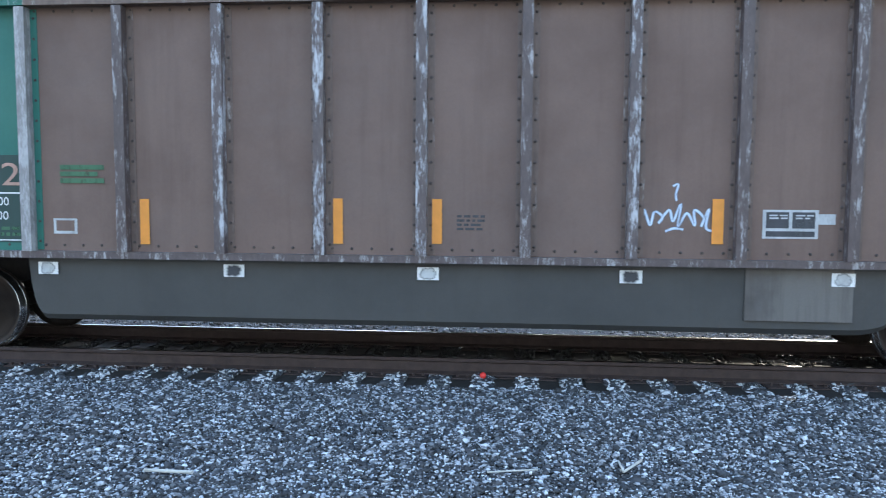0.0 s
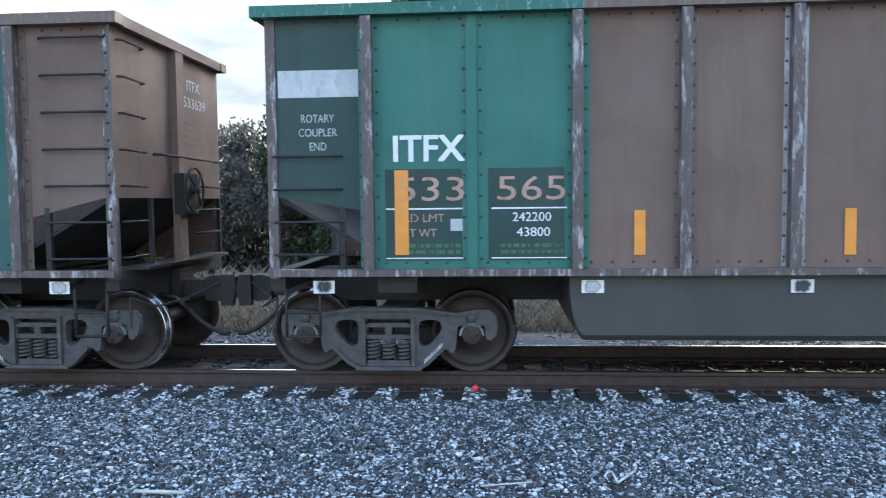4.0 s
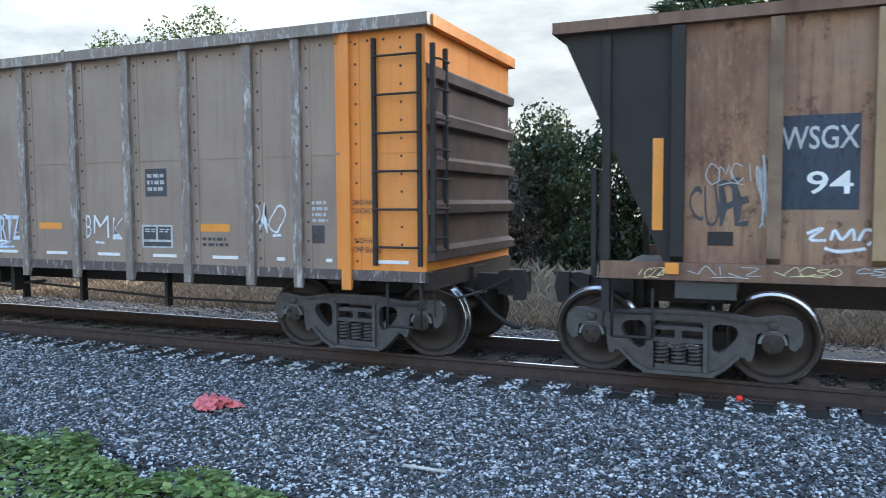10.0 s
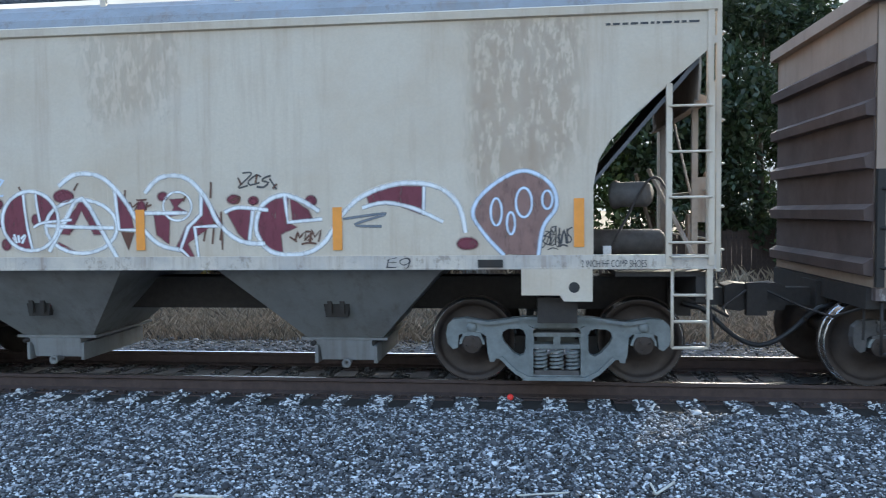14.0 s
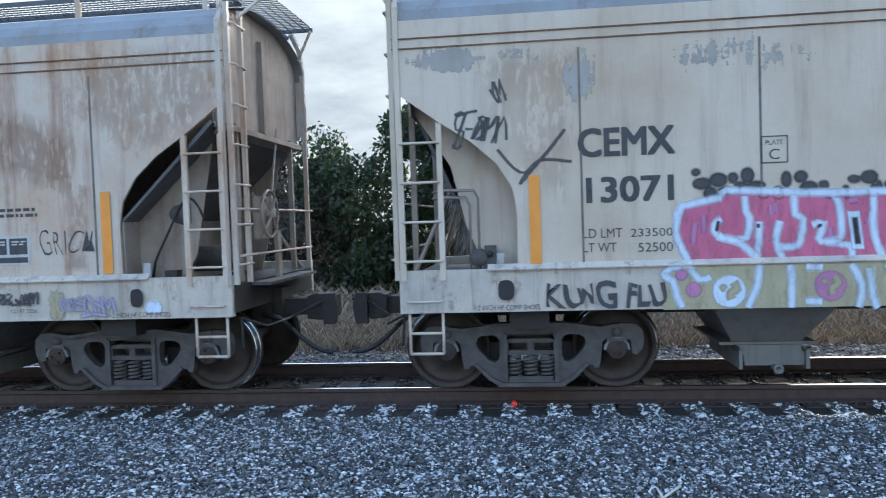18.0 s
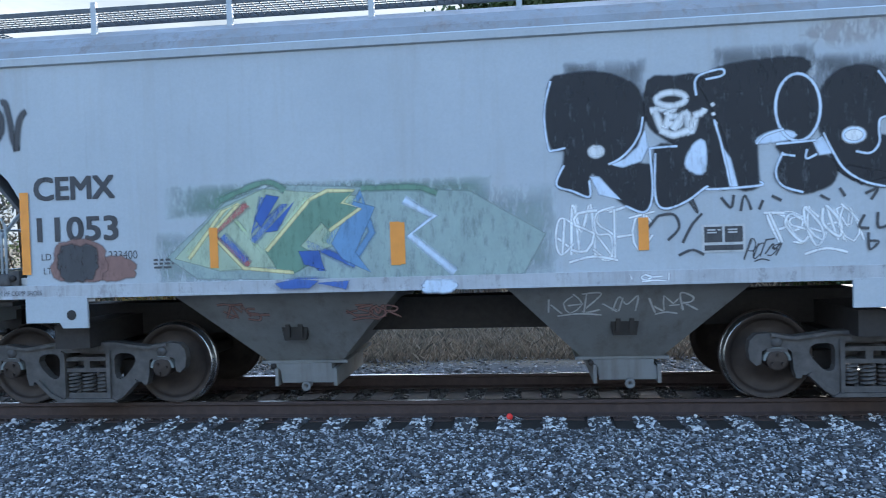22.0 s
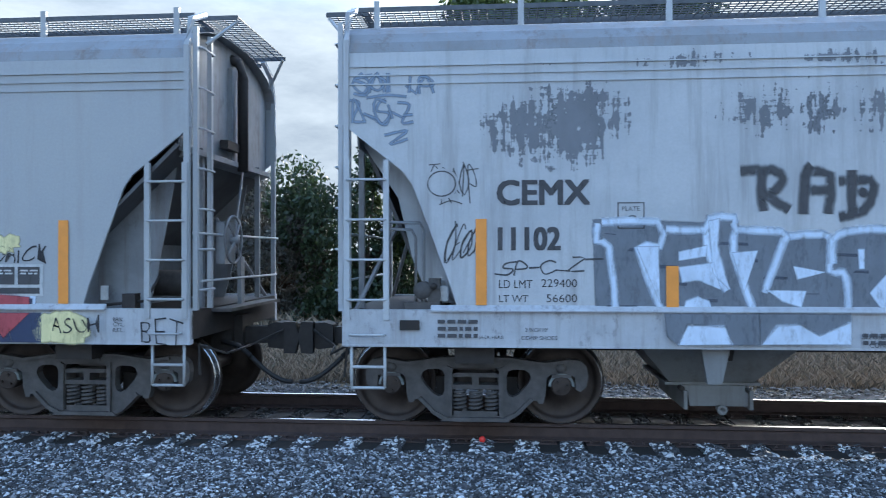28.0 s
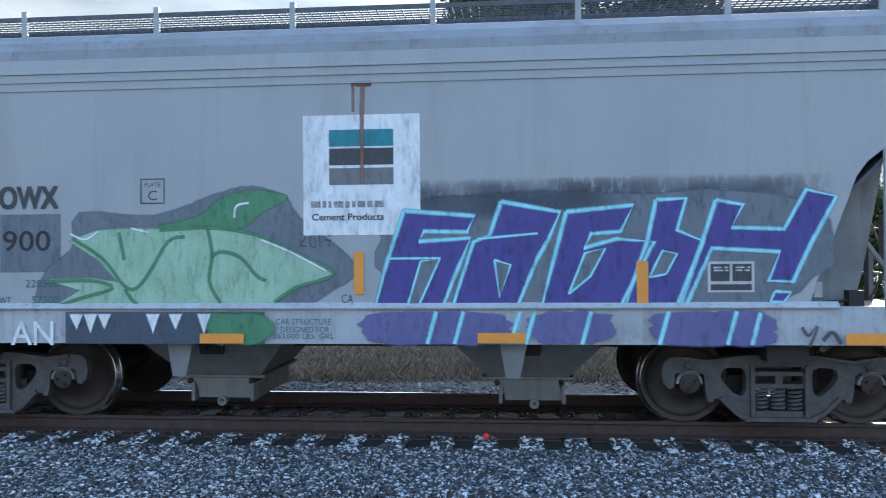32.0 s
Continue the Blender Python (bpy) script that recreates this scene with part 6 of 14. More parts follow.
strip(GON_B, 5.66, 5.77, 1.32, 1.77, side_flat)
strip(GON_B, 6.74, 6.87, 1.35, 1.80, side_flat)
strip(GON_B, 7.75, 7.88, 1.32, 1.77, side_flat)
strip(GON_B, 9.78, 9.90, 1.33, 1.77, side_flat)
strip(GON_C, 3.99, 4.09, 1.32, 1.77, side_flat)
strip(GON_C, 5.67, 5.79, 1.33, 1.77, side_flat)
strip(GON_C, 8.02, 8.11, 1.34, 1.78, side_flat)
strip(GON_C, 1.22, 1.32, 1.33, 1.77, side_flat)
data_panel(GON_B, 10.60, 11.07, 1.39, 1.71, side_flat)
bars(GON_B, 11.70, 11.91, 1.72, 1.85, 3, SPRAY_BLUE, side_flat, 3)
bars(GON_C, 7.60, 7.87, 1.47, 1.63, 5, WHITE, side_flat, 5)
data_panel(GON_C, 10.58, 11.10, 1.42, 1.70, side_flat)
patch(GON_C, 'green_stencil', 3.45, 3.91, 2.06, 2.10, GREENTXT, side_flat, lift=0.012)
patch(GON_C, 'green_stencil', 3.44, 3.83, 2.00, 2.04, GREENTXT, side_flat, lift=0.012)
patch(GON_C, 'green_stencil', 3.44, 3.90, 1.93, 1.98, GREENTXT, side_flat, lift=0.012)
patch(GON_C, 'small_plate', 3.60, 3.86, 1.39, 1.55, OFFWHITE, side_flat, lift=0.005)
patch(GON_C, 'small_plate_centre', 3.63, 3.83, 1.42, 1.52, BROWN, side_flat, lift=0.007)
strip(GON_C, 0.85, 0.96, 1.85, 2.30, side_flat)
patch(OCHRE_CAR, 'lettering_panel', 1.65, 2.29, 1.78, 2.64, DKBLUE, ochre_surf, lift=0.003)
patch(OCHRE_CAR, 'lettering_panel', 2.48, 3.13, 1.86, 2.61, DKBLUE, ochre_surf, lift=0.003)
write(OCHRE_CAR, 'WSGX', 1.64, 2.28, 2.33, 2.54, OFFWHITE, ochre_surf, bold=0.01)
write(OCHRE_CAR, '94', 1.86, 2.24, 1.92, 2.13, WHITE, ochre_surf, bold=0.008)
write(OCHRE_CAR, '059', 2.49, 3.12, 1.90, 2.11, WHITE, ochre_surf, bold=0.008)
patch(OCHRE_CAR, 'lettering_panel', 2.59, 3.08, 1.58, 1.67, BLACK, ochre_surf, lift=0.003)
write(OCHRE_CAR, '216000', 2.60, 2.90, 1.59, 1.66, OFFWHITE, ochre_surf)
strip(OCHRE_CAR, 0.49, 0.59, 1.58, 2.48, ochre_surf)
strip(OCHRE_CAR, 3.62, 3.71, 1.69, 2.15, ochre_surf)
tag(OCHRE_CAR, [[(3.65, 1.58), (3.79, 1.73), (3.91, 1.75)], [(4.01, 1.71), (4.17, 1.75), (4.17, 1.66), (4.03, 1.65)], [(3.78, 1.56), (3.81, 1.43), (3.95, 1.36), (4.04, 1.52), (3.89, 1.56), (3.77, 1.46)], [(3.94, 1.66), (4.00, 1.46), (4.20, 1.35)], [(4.08, 1.55), (3.95, 1.39), (3.88, 1.38)]], 0.028, SPRAY_WHITE, ochre_surf, 0.006, '', 5)
tag(OCHRE_CAR, [[(1.87, 1.56), (2.00, 1.61), (1.90, 1.51), (2.03, 1.50)], [(2.07, 1.50), (2.10, 1.59), (2.16, 1.51), (2.24, 1.60), (2.26, 1.50)], [(2.29, 1.50), (2.35, 1.60), (2.45, 1.55), (2.36, 1.46)], [(2.02, 1.43), (2.14, 1.40), (2.35, 1.43)]], 0.026, SPRAY_WHITE, ochre_surf, 0.006, '', 5)
tag(OCHRE_CAR, [[(4.60, 1.80), (4.72, 1.87), (4.89, 1.82), (4.60, 1.78)], [(4.38, 1.74), (4.43, 1.58), (4.51, 1.73), (4.53, 1.56)], [(4.57, 1.57), (4.61, 1.71), (4.70, 1.66), (4.59, 1.60)], [(4.73, 1.57), (4.74, 1.72)], [(4.77, 1.57), (4.78, 1.71), (4.88, 1.69)], [(5.02, 1.72), (4.95, 1.69), (5.02, 1.62), (4.93, 1.56)], [(4.58, 1.44), (4.73, 1.47), (5.00, 1.40)]], 0.026, CHARCOAL, ochre_surf, 0.006, '', 5)
tag(OCHRE_CAR, [[(5.44, 2.00), (5.51, 2.06), (5.57, 1.99), (5.50, 1.92), (5.44, 2.00)], [(5.40, 1.71), (5.46, 1.86), (5.55, 1.92)], [(5.60, 1.70), (5.68, 1.85), (5.77, 1.84), (5.67, 1.76)], [(5.77, 1.69), (5.81, 1.85), (5.88, 1.81), (5.79, 1.75)], [(5.34, 1.80), (5.30, 1.68), (5.39, 1.58)], [(5.46, 1.48), (5.47, 1.70), (5.55, 1.54), (5.60, 1.67), (5.62, 1.42)], [(5.69, 1.45), (5.75, 1.63), (5.84, 1.66)], [(5.77, 1.60), (5.86, 1.41)], [(5.35, 1.42), (5.41, 1.52), (5.49, 1.39)], [(5.58, 1.79), (5.50, 1.67)]], 0.022, BLUELT, ochre_surf, 0.006, '', 5)
write(OCHRE_CAR, 'CUPE', 0.83, 1.36, 1.65, 2.05, CHARCOAL, ochre_surf, shear=-0.2)
scrawl(OCHRE_CAR, 1.00, 1.43, 2.02, 2.25, 7, 0.008, OFFWHITE, ochre_surf, 7, 1)
patch(OCHRE_CAR, 'small_box', 1.01, 1.24, 1.44, 1.57, SOOT, ochre_surf, lift=0.01)
spray(OCHRE_CAR, [(1.49, 2.29), (1.51, 2.05), (1.49, 1.63)], 0.02, OFFWHITE, ochre_surf)
scrawl(OCHRE_CAR, 1.45, 1.54, 1.63, 2.23, 9, 0.01, OFFWHITE, ochre_surf, 8, 1)
scrawl(OCHRE_CAR, 0.39, 0.67, 1.12, 1.22, 9, 0.007, YELLOWP, ochre_sill, 20, 1)
scrawl(OCHRE_CAR, 0.81, 1.47, 1.14, 1.24, 9, 0.007, OFFWHITE, ochre_sill, 21, 1)
scrawl(OCHRE_CAR, 1.60, 2.16, 1.17, 1.26, 9, 0.007, YELLOWP, ochre_sill, 22, 1)
scrawl(OCHRE_CAR, 2.28, 2.86, 1.19, 1.28, 9, 0.007, OFFWHITE, ochre_sill, 23, 1)
scrawl(OCHRE_CAR, 2.97, 3.67, 1.21, 1.30, 9, 0.007, YELLOWP, ochre_sill, 24, 1)
patch(OCHRE_CAR, 'yellow_plate', 0.63, 0.76, 1.16, 1.27, YELLOW, ochre_sill, lift=0.012)
write(OCHRE_CAR, "GOD'S!", 6.17, 7.59, 1.39, 1.85, CHALK, ochre_surf, bold=-0.001, thick=0.012, label='chalky white sprayed word')
write(OCHRE_CAR, 'ALL', 7.90, 8.49, 1.44, 1.87, CHALK, ochre_surf, bold=-0.012)
spray(OCHRE_CAR, [(7.89, 1.41), (8.20, 1.42), (8.40, 1.43)], 0.025, CHALK, ochre_surf)
strip(OCHRE_CAR, 6.79, 6.88, 1.70, 2.15, ochre_surf)
strip(OCHRE_CAR, 9.47, 9.56, 1.70, 2.14, ochre_surf)
spray(OCHRE_CAR, [(6.86, 1.68), (6.85, 1.34)], 0.07, CHALK, ochre_surf)
scrawl(OCHRE_CAR, 6.08, 6.73, 1.12, 1.23, 8, 0.014, OFFWHITE, ochre_sill, 13, 1)
write(OCHRE_CAR, 'ANKH', 8.81, 9.48, 1.08, 1.28, SPRAY_WHITE, ochre_sill, bold=-0.005, shear=0.1)
write(OCHRE_CAR, 'FOXYS.', 9.72, 10.54, 1.11, 1.30, SPRAY_WHITE, ochre_sill, bold=-0.005)
write(OCHRE_CAR, 'OGRE', 8.72, 9.37, 1.59, 1.98, BLACK, ochre_surf, shear=-0.2)
scrawl(OCHRE_CAR, 8.73, 9.34, 1.59, 2.06, 6, 0.02, BLACK, ochre_surf, 14, 1)
tag(OCHRE_CAR, [[(9.62, 1.85), (9.64, 2.02), (9.77, 2.04)], [(9.68, 1.93), (9.73, 1.77), (9.79, 1.98)], [(9.83, 1.96), (10.06, 2.04)], [(9.93, 2.00), (9.91, 1.71)], [(9.61, 1.83), (9.79, 1.80)]], 0.035, SPRAY_BLUE, ochre_surf, 0.006, '', 5)
scrawl(OCHRE_CAR, 10.50, 11.12, 1.74, 2.03, 8, 0.02, BLACK, ochre_surf, 15, 2)
scrawl(OCHRE_CAR, 10.52, 10.90, 1.42, 1.77, 9, 0.01, OFFWHITE, ochre_surf, 16, 2)
strip(OCHRE_CAR, 9.40, 9.49, 1.69, 2.14, ochre_surf)
patch(OCHRE_CAR, 'bar', 11.57, 11.71, 2.59, 2.62, ORANGE_TXT, ochre_surf, lift=0.008)
patch(OCHRE_CAR, 'bar', 11.56, 11.71, 2.55, 2.57, OFFWHITE, ochre_surf, lift=0.008)
patch(OCHRE_CAR, 'bar', 11.56, 11.71, 2.50, 2.52, OFFWHITE, ochre_surf, lift=0.008)
patch(OCHRE_CAR, 'bar', 11.56, 11.71, 2.46, 2.48, ORANGE_TXT, ochre_surf, lift=0.008)
patch(OCHRE_CAR, 'bar', 11.56, 11.70, 2.41, 2.44, OFFWHITE, ochre_surf, lift=0.008)
patch(OCHRE_CAR, 'bar', 11.56, 11.70, 2.37, 2.39, OFFWHITE, ochre_surf, lift=0.008)
patch(OCHRE_CAR, 'bar', 11.56, 11.70, 2.32, 2.35, ORANGE_TXT, ochre_surf, lift=0.008)
patch(OCHRE_CAR, 'bar', 11.56, 11.70, 2.28, 2.30, OFFWHITE, ochre_surf, lift=0.008)
patch(OCHRE_CAR, 'bar', 11.56, 11.70, 2.23, 2.25, OFFWHITE, ochre_surf, lift=0.008)
tag(OCHRE_CAR, [[(11.44, 2.03), (11.57, 1.79)], [(11.68, 2.06), (11.71, 1.83)], [(11.95, 2.03), (11.85, 1.81)], [(11.52, 1.68), (11.55, 1.56), (11.71, 1.51), (11.92, 1.57), (11.96, 1.73)]], 0.1, CYANP, ochre_surf, 0.006, 'cyan sprayed hand with an eye in its palm', 3)
blob(OCHRE_CAR, 11.51, 11.97, 1.51, 1.88, CYANP, CYANP, ochre_surf, 0.03, 0.0085)
tag(OCHRE_CAR, [[(11.58, 1.74), (11.75, 1.85), (11.93, 1.74)], [(11.63, 1.67), (11.75, 1.75), (11.86, 1.66)], [(11.69, 1.62), (11.75, 1.67), (11.81, 1.62)], [(11.56, 1.65), (11.64, 1.55), (11.83, 1.55), (11.92, 1.65)]], 0.035, OCHRE, ochre_surf, 0.011, '', 6)
patch(OCHRE_CAR, 'label_panel', 11.50, 11.77, 2.17, 2.68, CHARCOAL, ochre_surf, lift=0.004)
patch(OCHRE_CAR, 'dark_panel', 12.23, 12.70, 1.44, 2.18, DARKRIB, ochre_surf, lift=0.004)
patch(OCHRE_CAR, 'small_label', 12.28, 12.65, 2.05, 2.10, RUSTSILL, ochre_surf, lift=0.007)
patch(OCHRE_CAR, 'small_label', 12.28, 12.64, 1.51, 1.65, SOOT, ochre_surf, lift=0.007)
strip(OCHRE_CAR, 12.88, 12.98, 2.23, 2.63, ochre_surf)
strip(OCHRE_CAR, 12.88, 12.98, 1.70, 2.15, ochre_surf)
strip(OCHRE_CAR, 12.86, 12.96, 1.42, 1.63, ochre_surf)
patch(OCHRE_CAR, 'white_card', 13.02, 13.22, 1.82, 2.11, SPRAY_WHITE, ochre_surf, lift=0.008)
patch(TAUPE_CAR, 'blue_panel', 2.78, 3.23, 2.40, 2.73, BLUEP, taupe_surf, lift=0.0095)
patch(TAUPE_CAR, 'blue_panel', 3.53, 3.95, 2.41, 2.74, BLUEP, taupe_surf, lift=0.0095)
write(TAUPE_CAR, 'WS', 2.84, 3.23, 2.46, 2.70, DKBLUE, taupe_surf, lift=0.013, thick=0.009)
write(TAUPE_CAR, 'GX', 3.54, 3.89, 2.47, 2.70, DKBLUE, taupe_surf, lift=0.013, thick=0.009)
write(TAUPE_CAR, '46', 2.80, 3.20, 1.97, 2.23, CHARCOAL, taupe_surf, lift=0.013, thick=0.009)
write(TAUPE_CAR, '41', 3.55, 3.84, 1.97, 2.22, CHARCOAL, taupe_surf, lift=0.013, thick=0.009)
write(TAUPE_CAR, '239600', 3.55, 3.97, 1.45, 1.55, CHARCOAL, taupe_surf, lift=0.013)
write(TAUPE_CAR, '4E400', 3.59, 3.98, 1.29, 1.39, CHARCOAL, taupe_surf, lift=0.013)
patch(TAUPE_CAR, 'orange_tab', 5.53, 6.00, 1.50, 1.59, YELLOW, taupe_surf, lift=0.006)
patch(TAUPE_CAR, 'orange_tab', 8.39, 8.83, 1.52, 1.61, YELLOW, taupe_surf, lift=0.006)
patch(TAUPE_CAR, 'orange_tab', 11.26, 11.71, 1.51, 1.60, YELLOW, taupe_surf, lift=0.006)
patch(TAUPE_CAR, 'orange_tab', 2.71, 3.16, 1.54, 1.64, YELLOW, taupe_surf, lift=0.006)
tag(TAUPE_CAR, [[(1.76, 1.72), (1.86, 1.68), (1.85, 1.79)], [(1.87, 1.84), (1.91, 1.49)], [(1.90, 1.80), (1.98, 1.63), (2.03, 1.88), (2.03, 1.56)], [(2.04, 1.53), (2.12, 1.81), (2.17, 1.59)], [(2.07, 1.66), (2.17, 1.67)], [(2.20, 1.56), (2.22, 1.81), (2.30, 1.79), (2.29, 1.69), (2.21, 1.67)], [(2.32, 1.59), (2.33, 1.82), (2.41, 1.84)], [(2.33, 1.71), (2.39, 1.72)], [(1.99, 1.44), (2.21, 1.46), (2.06, 1.32)], [(2.03, 1.29), (2.22, 1.31)]], 0.026, SPRAY_BLUE, taupe_surf, 0.013, '', 5)
tag(TAUPE_CAR, [[(2.73, 1.93), (2.84, 1.99), (3.01, 1.97), (2.98, 1.89), (2.79, 1.86), (2.73, 1.93)], [(2.53, 1.72), (2.70, 1.73), (2.75, 1.50), (2.82, 1.74), (2.86, 1.51), (2.92, 1.74)], [(2.98, 1.76), (2.93, 1.64), (2.99, 1.56), (3.06, 1.67), (3.00, 1.76)], [(3.11, 1.78), (3.08, 1.51), (3.15, 1.54)], [(3.03, 1.67), (3.28, 1.84)], [(3.26, 1.83), (3.22, 1.57), (3.29, 1.56)], [(2.75, 1.45), (2.60, 1.21), (2.76, 1.31), (2.88, 1.36)], [(2.70, 1.41), (2.96, 1.48), (3.26, 1.43)]], 0.022, LIMEP, taupe_surf, 0.014, '', 5)
tag(TAUPE_CAR, [[(4.45, 1.72), (4.48, 1.83), (4.57, 1.83)], [(4.48, 1.80), (4.51, 1.45)], [(4.57, 1.76), (4.58, 1.48)], [(4.48, 1.61), (4.59, 1.64)], [(4.60, 1.45), (4.67, 1.76), (4.73, 1.48)], [(4.62, 1.58), (4.72, 1.59)], [(4.73, 1.51), (4.73, 1.82), (4.85, 1.79), (4.82, 1.60), (4.74, 1.51)], [(4.98, 1.78), (4.88, 1.79), (4.85, 1.54), (4.89, 1.42)], [(4.87, 1.63), (4.95, 1.65)], [(5.14, 1.79), (5.01, 1.81), (4.99, 1.66), (5.12, 1.53), (5.06, 1.40), (4.94, 1.38), (4.90, 1.54)], [(4.79, 1.39), (4.88, 1.51), (4.93, 1.37)], [(4.27, 1.30), (4.41, 1.39), (4.52, 1.45)], [(4.42, 1.45), (4.52, 1.36), (4.56, 1.33)]], 0.026, SPRAY_BLUE, taupe_surf, 0.013, '', 5)
write(TAUPE_CAR, 'MARTZ', 7.27, 8.00, 1.36, 1.71, SPRAY_BLUE, taupe_surf, bold=0.01, lift=0.013)
scrawl(TAUPE_CAR, 7.30, 7.98, 1.32, 1.74, 10, 0.026, SPRAY_WHITE, taupe_surf, 33, 1)
spray(TAUPE_CAR, [(7.46, 1.32), (7.81, 1.34), (7.52, 1.26), (7.87, 1.26)], 0.03, SPRAY_BLUE, taupe_surf)
write(TAUPE_CAR, 'BMK', 9.26, 9.94, 1.41, 1.71, SPRAY_WHITE, taupe_surf, bold=-0.01, shear=0.1, lift=0.013)
spray(TAUPE_CAR, [(9.45, 1.35), (9.61, 1.34)], 0.03, SPRAY_WHITE, taupe_surf)
patch(TAUPE_CAR, 'dark_plate', 10.36, 10.72, 1.96, 2.32, CHARCOAL, taupe_surf, lift=0.005)
bars(TAUPE_CAR, 10.39, 10.69, 2.01, 2.27, 3, OFFWHITE, taupe_surf, 6)
data_panel(TAUPE_CAR, 10.28, 10.80, 1.29, 1.59, taupe_surf)
scrawl(TAUPE_CAR, 6.48, 7.03, 1.36, 1.70, 7, 0.008, OFFWHITE, taupe_surf, 34, 2)
patch(TAUPE_CAR, 'orange_tab', 11.25, 11.69, 1.52, 1.61, YELLOW, taupe_surf, lift=0.006)
write(TAUPE_CAR, 'PAO', 12.06, 12.51, 1.47, 1.88, SPRAY_WHITE, taupe_surf, bold=-0.02, lift=0.013)
spray(TAUPE_CAR, [(12.07, 1.43), (12.08, 1.55), (12.20, 1.56)], 0.03, SPRAY_WHITE, taupe_surf)
spray(TAUPE_CAR, [(12.35, 1.47), (12.47, 1.48)], 0.03, SPRAY_WHITE, taupe_surf)
bars(TAUPE_CAR, 12.72, 13.13, 1.62, 1.90, 4, OFFWHITE, taupe_surf, 8)
patch(TAUPE_CAR, 'dark_plate', 12.82, 13.08, 1.39, 1.60, CHARCOAL, taupe_surf, lift=0.006)
bars(TAUPE_CAR, 11.28, 11.68, 1.31, 1.45, 2, CHARCOAL, taupe_surf, 9)
patch(TAUPE_CAR, 'orange_square', 13.41, 13.84, 1.47, 1.66, YELLOW, taupe_surf, lift=0.006)
write(TAUPE_CAR, 'CONSTANT', 13.44, 13.76, 1.84, 1.90, CHARCOAL, taupe_surf, lift=0.013)
write(TAUPE_CAR, 'CONTACT', 13.45, 13.74, 1.74, 1.80, CHARCOAL, taupe_surf, lift=0.013)
write(TAUPE_CAR, '2 INCH HF', 13.43, 13.75, 1.40, 1.46, CHARCOAL, taupe_surf, lift=0.013)
write(TAUPE_CAR, 'COMP SHOES', 13.42, 13.82, 1.29, 1.36, CHARCOAL, taupe_surf, lift=0.013)
patch(TAUPE_CAR, 'orange_square', 0.48, 0.94, 1.47, 1.66, YELLOW, taupe_surf, lift=0.006)
write(TAUPE_CAR, 'CONSTANT', 0.54, 0.92, 1.77, 1.83, CHARCOAL, taupe_surf, lift=0.013)
write(TAUPE_CAR, 'CONTACTS', 0.55, 0.91, 1.68, 1.74, CHARCOAL, taupe_surf, lift=0.013)
spray(TAUPE_CAR, [(0.47, 1.89), (0.59, 1.86), (0.67, 1.92), (0.79, 1.87), (0.95, 1.90)], 0.02, SPRAY_WHITE, taupe_surf)
scrawl(TAUPE_CAR, 1.20, 1.61, 1.69, 1.84, 8, 0.012, SPRAY_WHITE, taupe_surf, 36, 1)
patch(TAUPE_CAR, 'dark_box', 1.31, 1.51, 1.49, 1.63, CHARCOAL, taupe_surf, lift=0.02)
patch(TAUPE_CAR, 'dark_plate', 1.26, 1.57, 1.30, 1.47, CHARCOAL, taupe_surf, lift=0.006)
bars(TAUPE_CAR, 0.24, 0.90, 3.36, 3.63, 5, CHARCOAL, taupe_surf, 11)
write(HOP_F, 'CEMX', 1.39, 2.27, 2.34, 2.57, CHARCOAL, hop_surf, thick=0.011)
write(HOP_F, '11454', 1.42, 2.26, 1.90, 2.11, CHARCOAL, hop_surf, thick=0.011)
write(HOP_F, 'LD LMT', 1.44, 1.81, 1.68, 1.76, CHARCOAL, hop_surf)
write(HOP_F, '233600', 1.94, 2.30, 1.68, 1.76, CHARCOAL, hop_surf)
write(HOP_F, 'LT WT', 1.44, 1.81, 1.54, 1.62, CHARCOAL, hop_surf)
write(HOP_F, '52400', 2.02, 2.30, 1.54, 1.62, CHARCOAL, hop_surf)
strip(HOP_F, 1.26, 1.36, 1.50, 2.37, hop_surf)
strip(HOP_F, 3.55, 3.65, 1.49, 1.91, hop_surf)
plate_c(HOP_F, 2.86, 3.10, 2.10, 2.34, hop_surf)
bars(HOP_F, 2.55, 2.76, 1.54, 1.67, 3, CHARCOAL, hop_surf, 2)
write(HOP_F, '2 INCH HF COMP SHOES', 0.61, 1.25, 1.32, 1.38, CHARCOAL, sill_surf)
spray(HOP_F, [(0.52, 3.14), (0.65, 3.45), (0.58, 3.02)], 0.03, CHARCOAL, hop_surf)
spray(HOP_F, [(0.74, 3.42), (0.76, 3.01), (0.86, 3.27), (0.82, 3.07), (1.02, 3.53), (0.91, 2.98)], 0.03, CHARCOAL, hop_surf)
spray(HOP_F, [(0.86, 3.13), (1.32, 3.23), (1.15, 2.83)], 0.03, CHARCOAL, hop_surf)
spray(HOP_F, [(1.35, 3.37), (1.48, 3.34), (1.38, 3.26)], 0.02, CHARCOAL, hop_surf)
blob(HOP_F, 1.47, 1.64, 3.09, 3.26, CREAM, CHARCOAL, hop_surf, 0.02, 0.007)
spray(HOP_F, [(1.34, 3.03), (1.64, 2.87), (1.71, 2.67)], 0.02, CHARCOAL, hop_surf)
spray(HOP_F, [(1.22, 2.83), (1.26, 2.97)], 0.02, CHARCOAL, hop_surf)
write(HOP_F, 'PSK', 2.35, 2.95, 1.95, 2.19, CHARCOAL, hop_surf, bold=0.0, shear=0.15)
spray(HOP_F, [(2.49, 2.05), (2.84, 2.02), (3.18, 1.95)], 0.025, CHARCOAL, hop_surf)
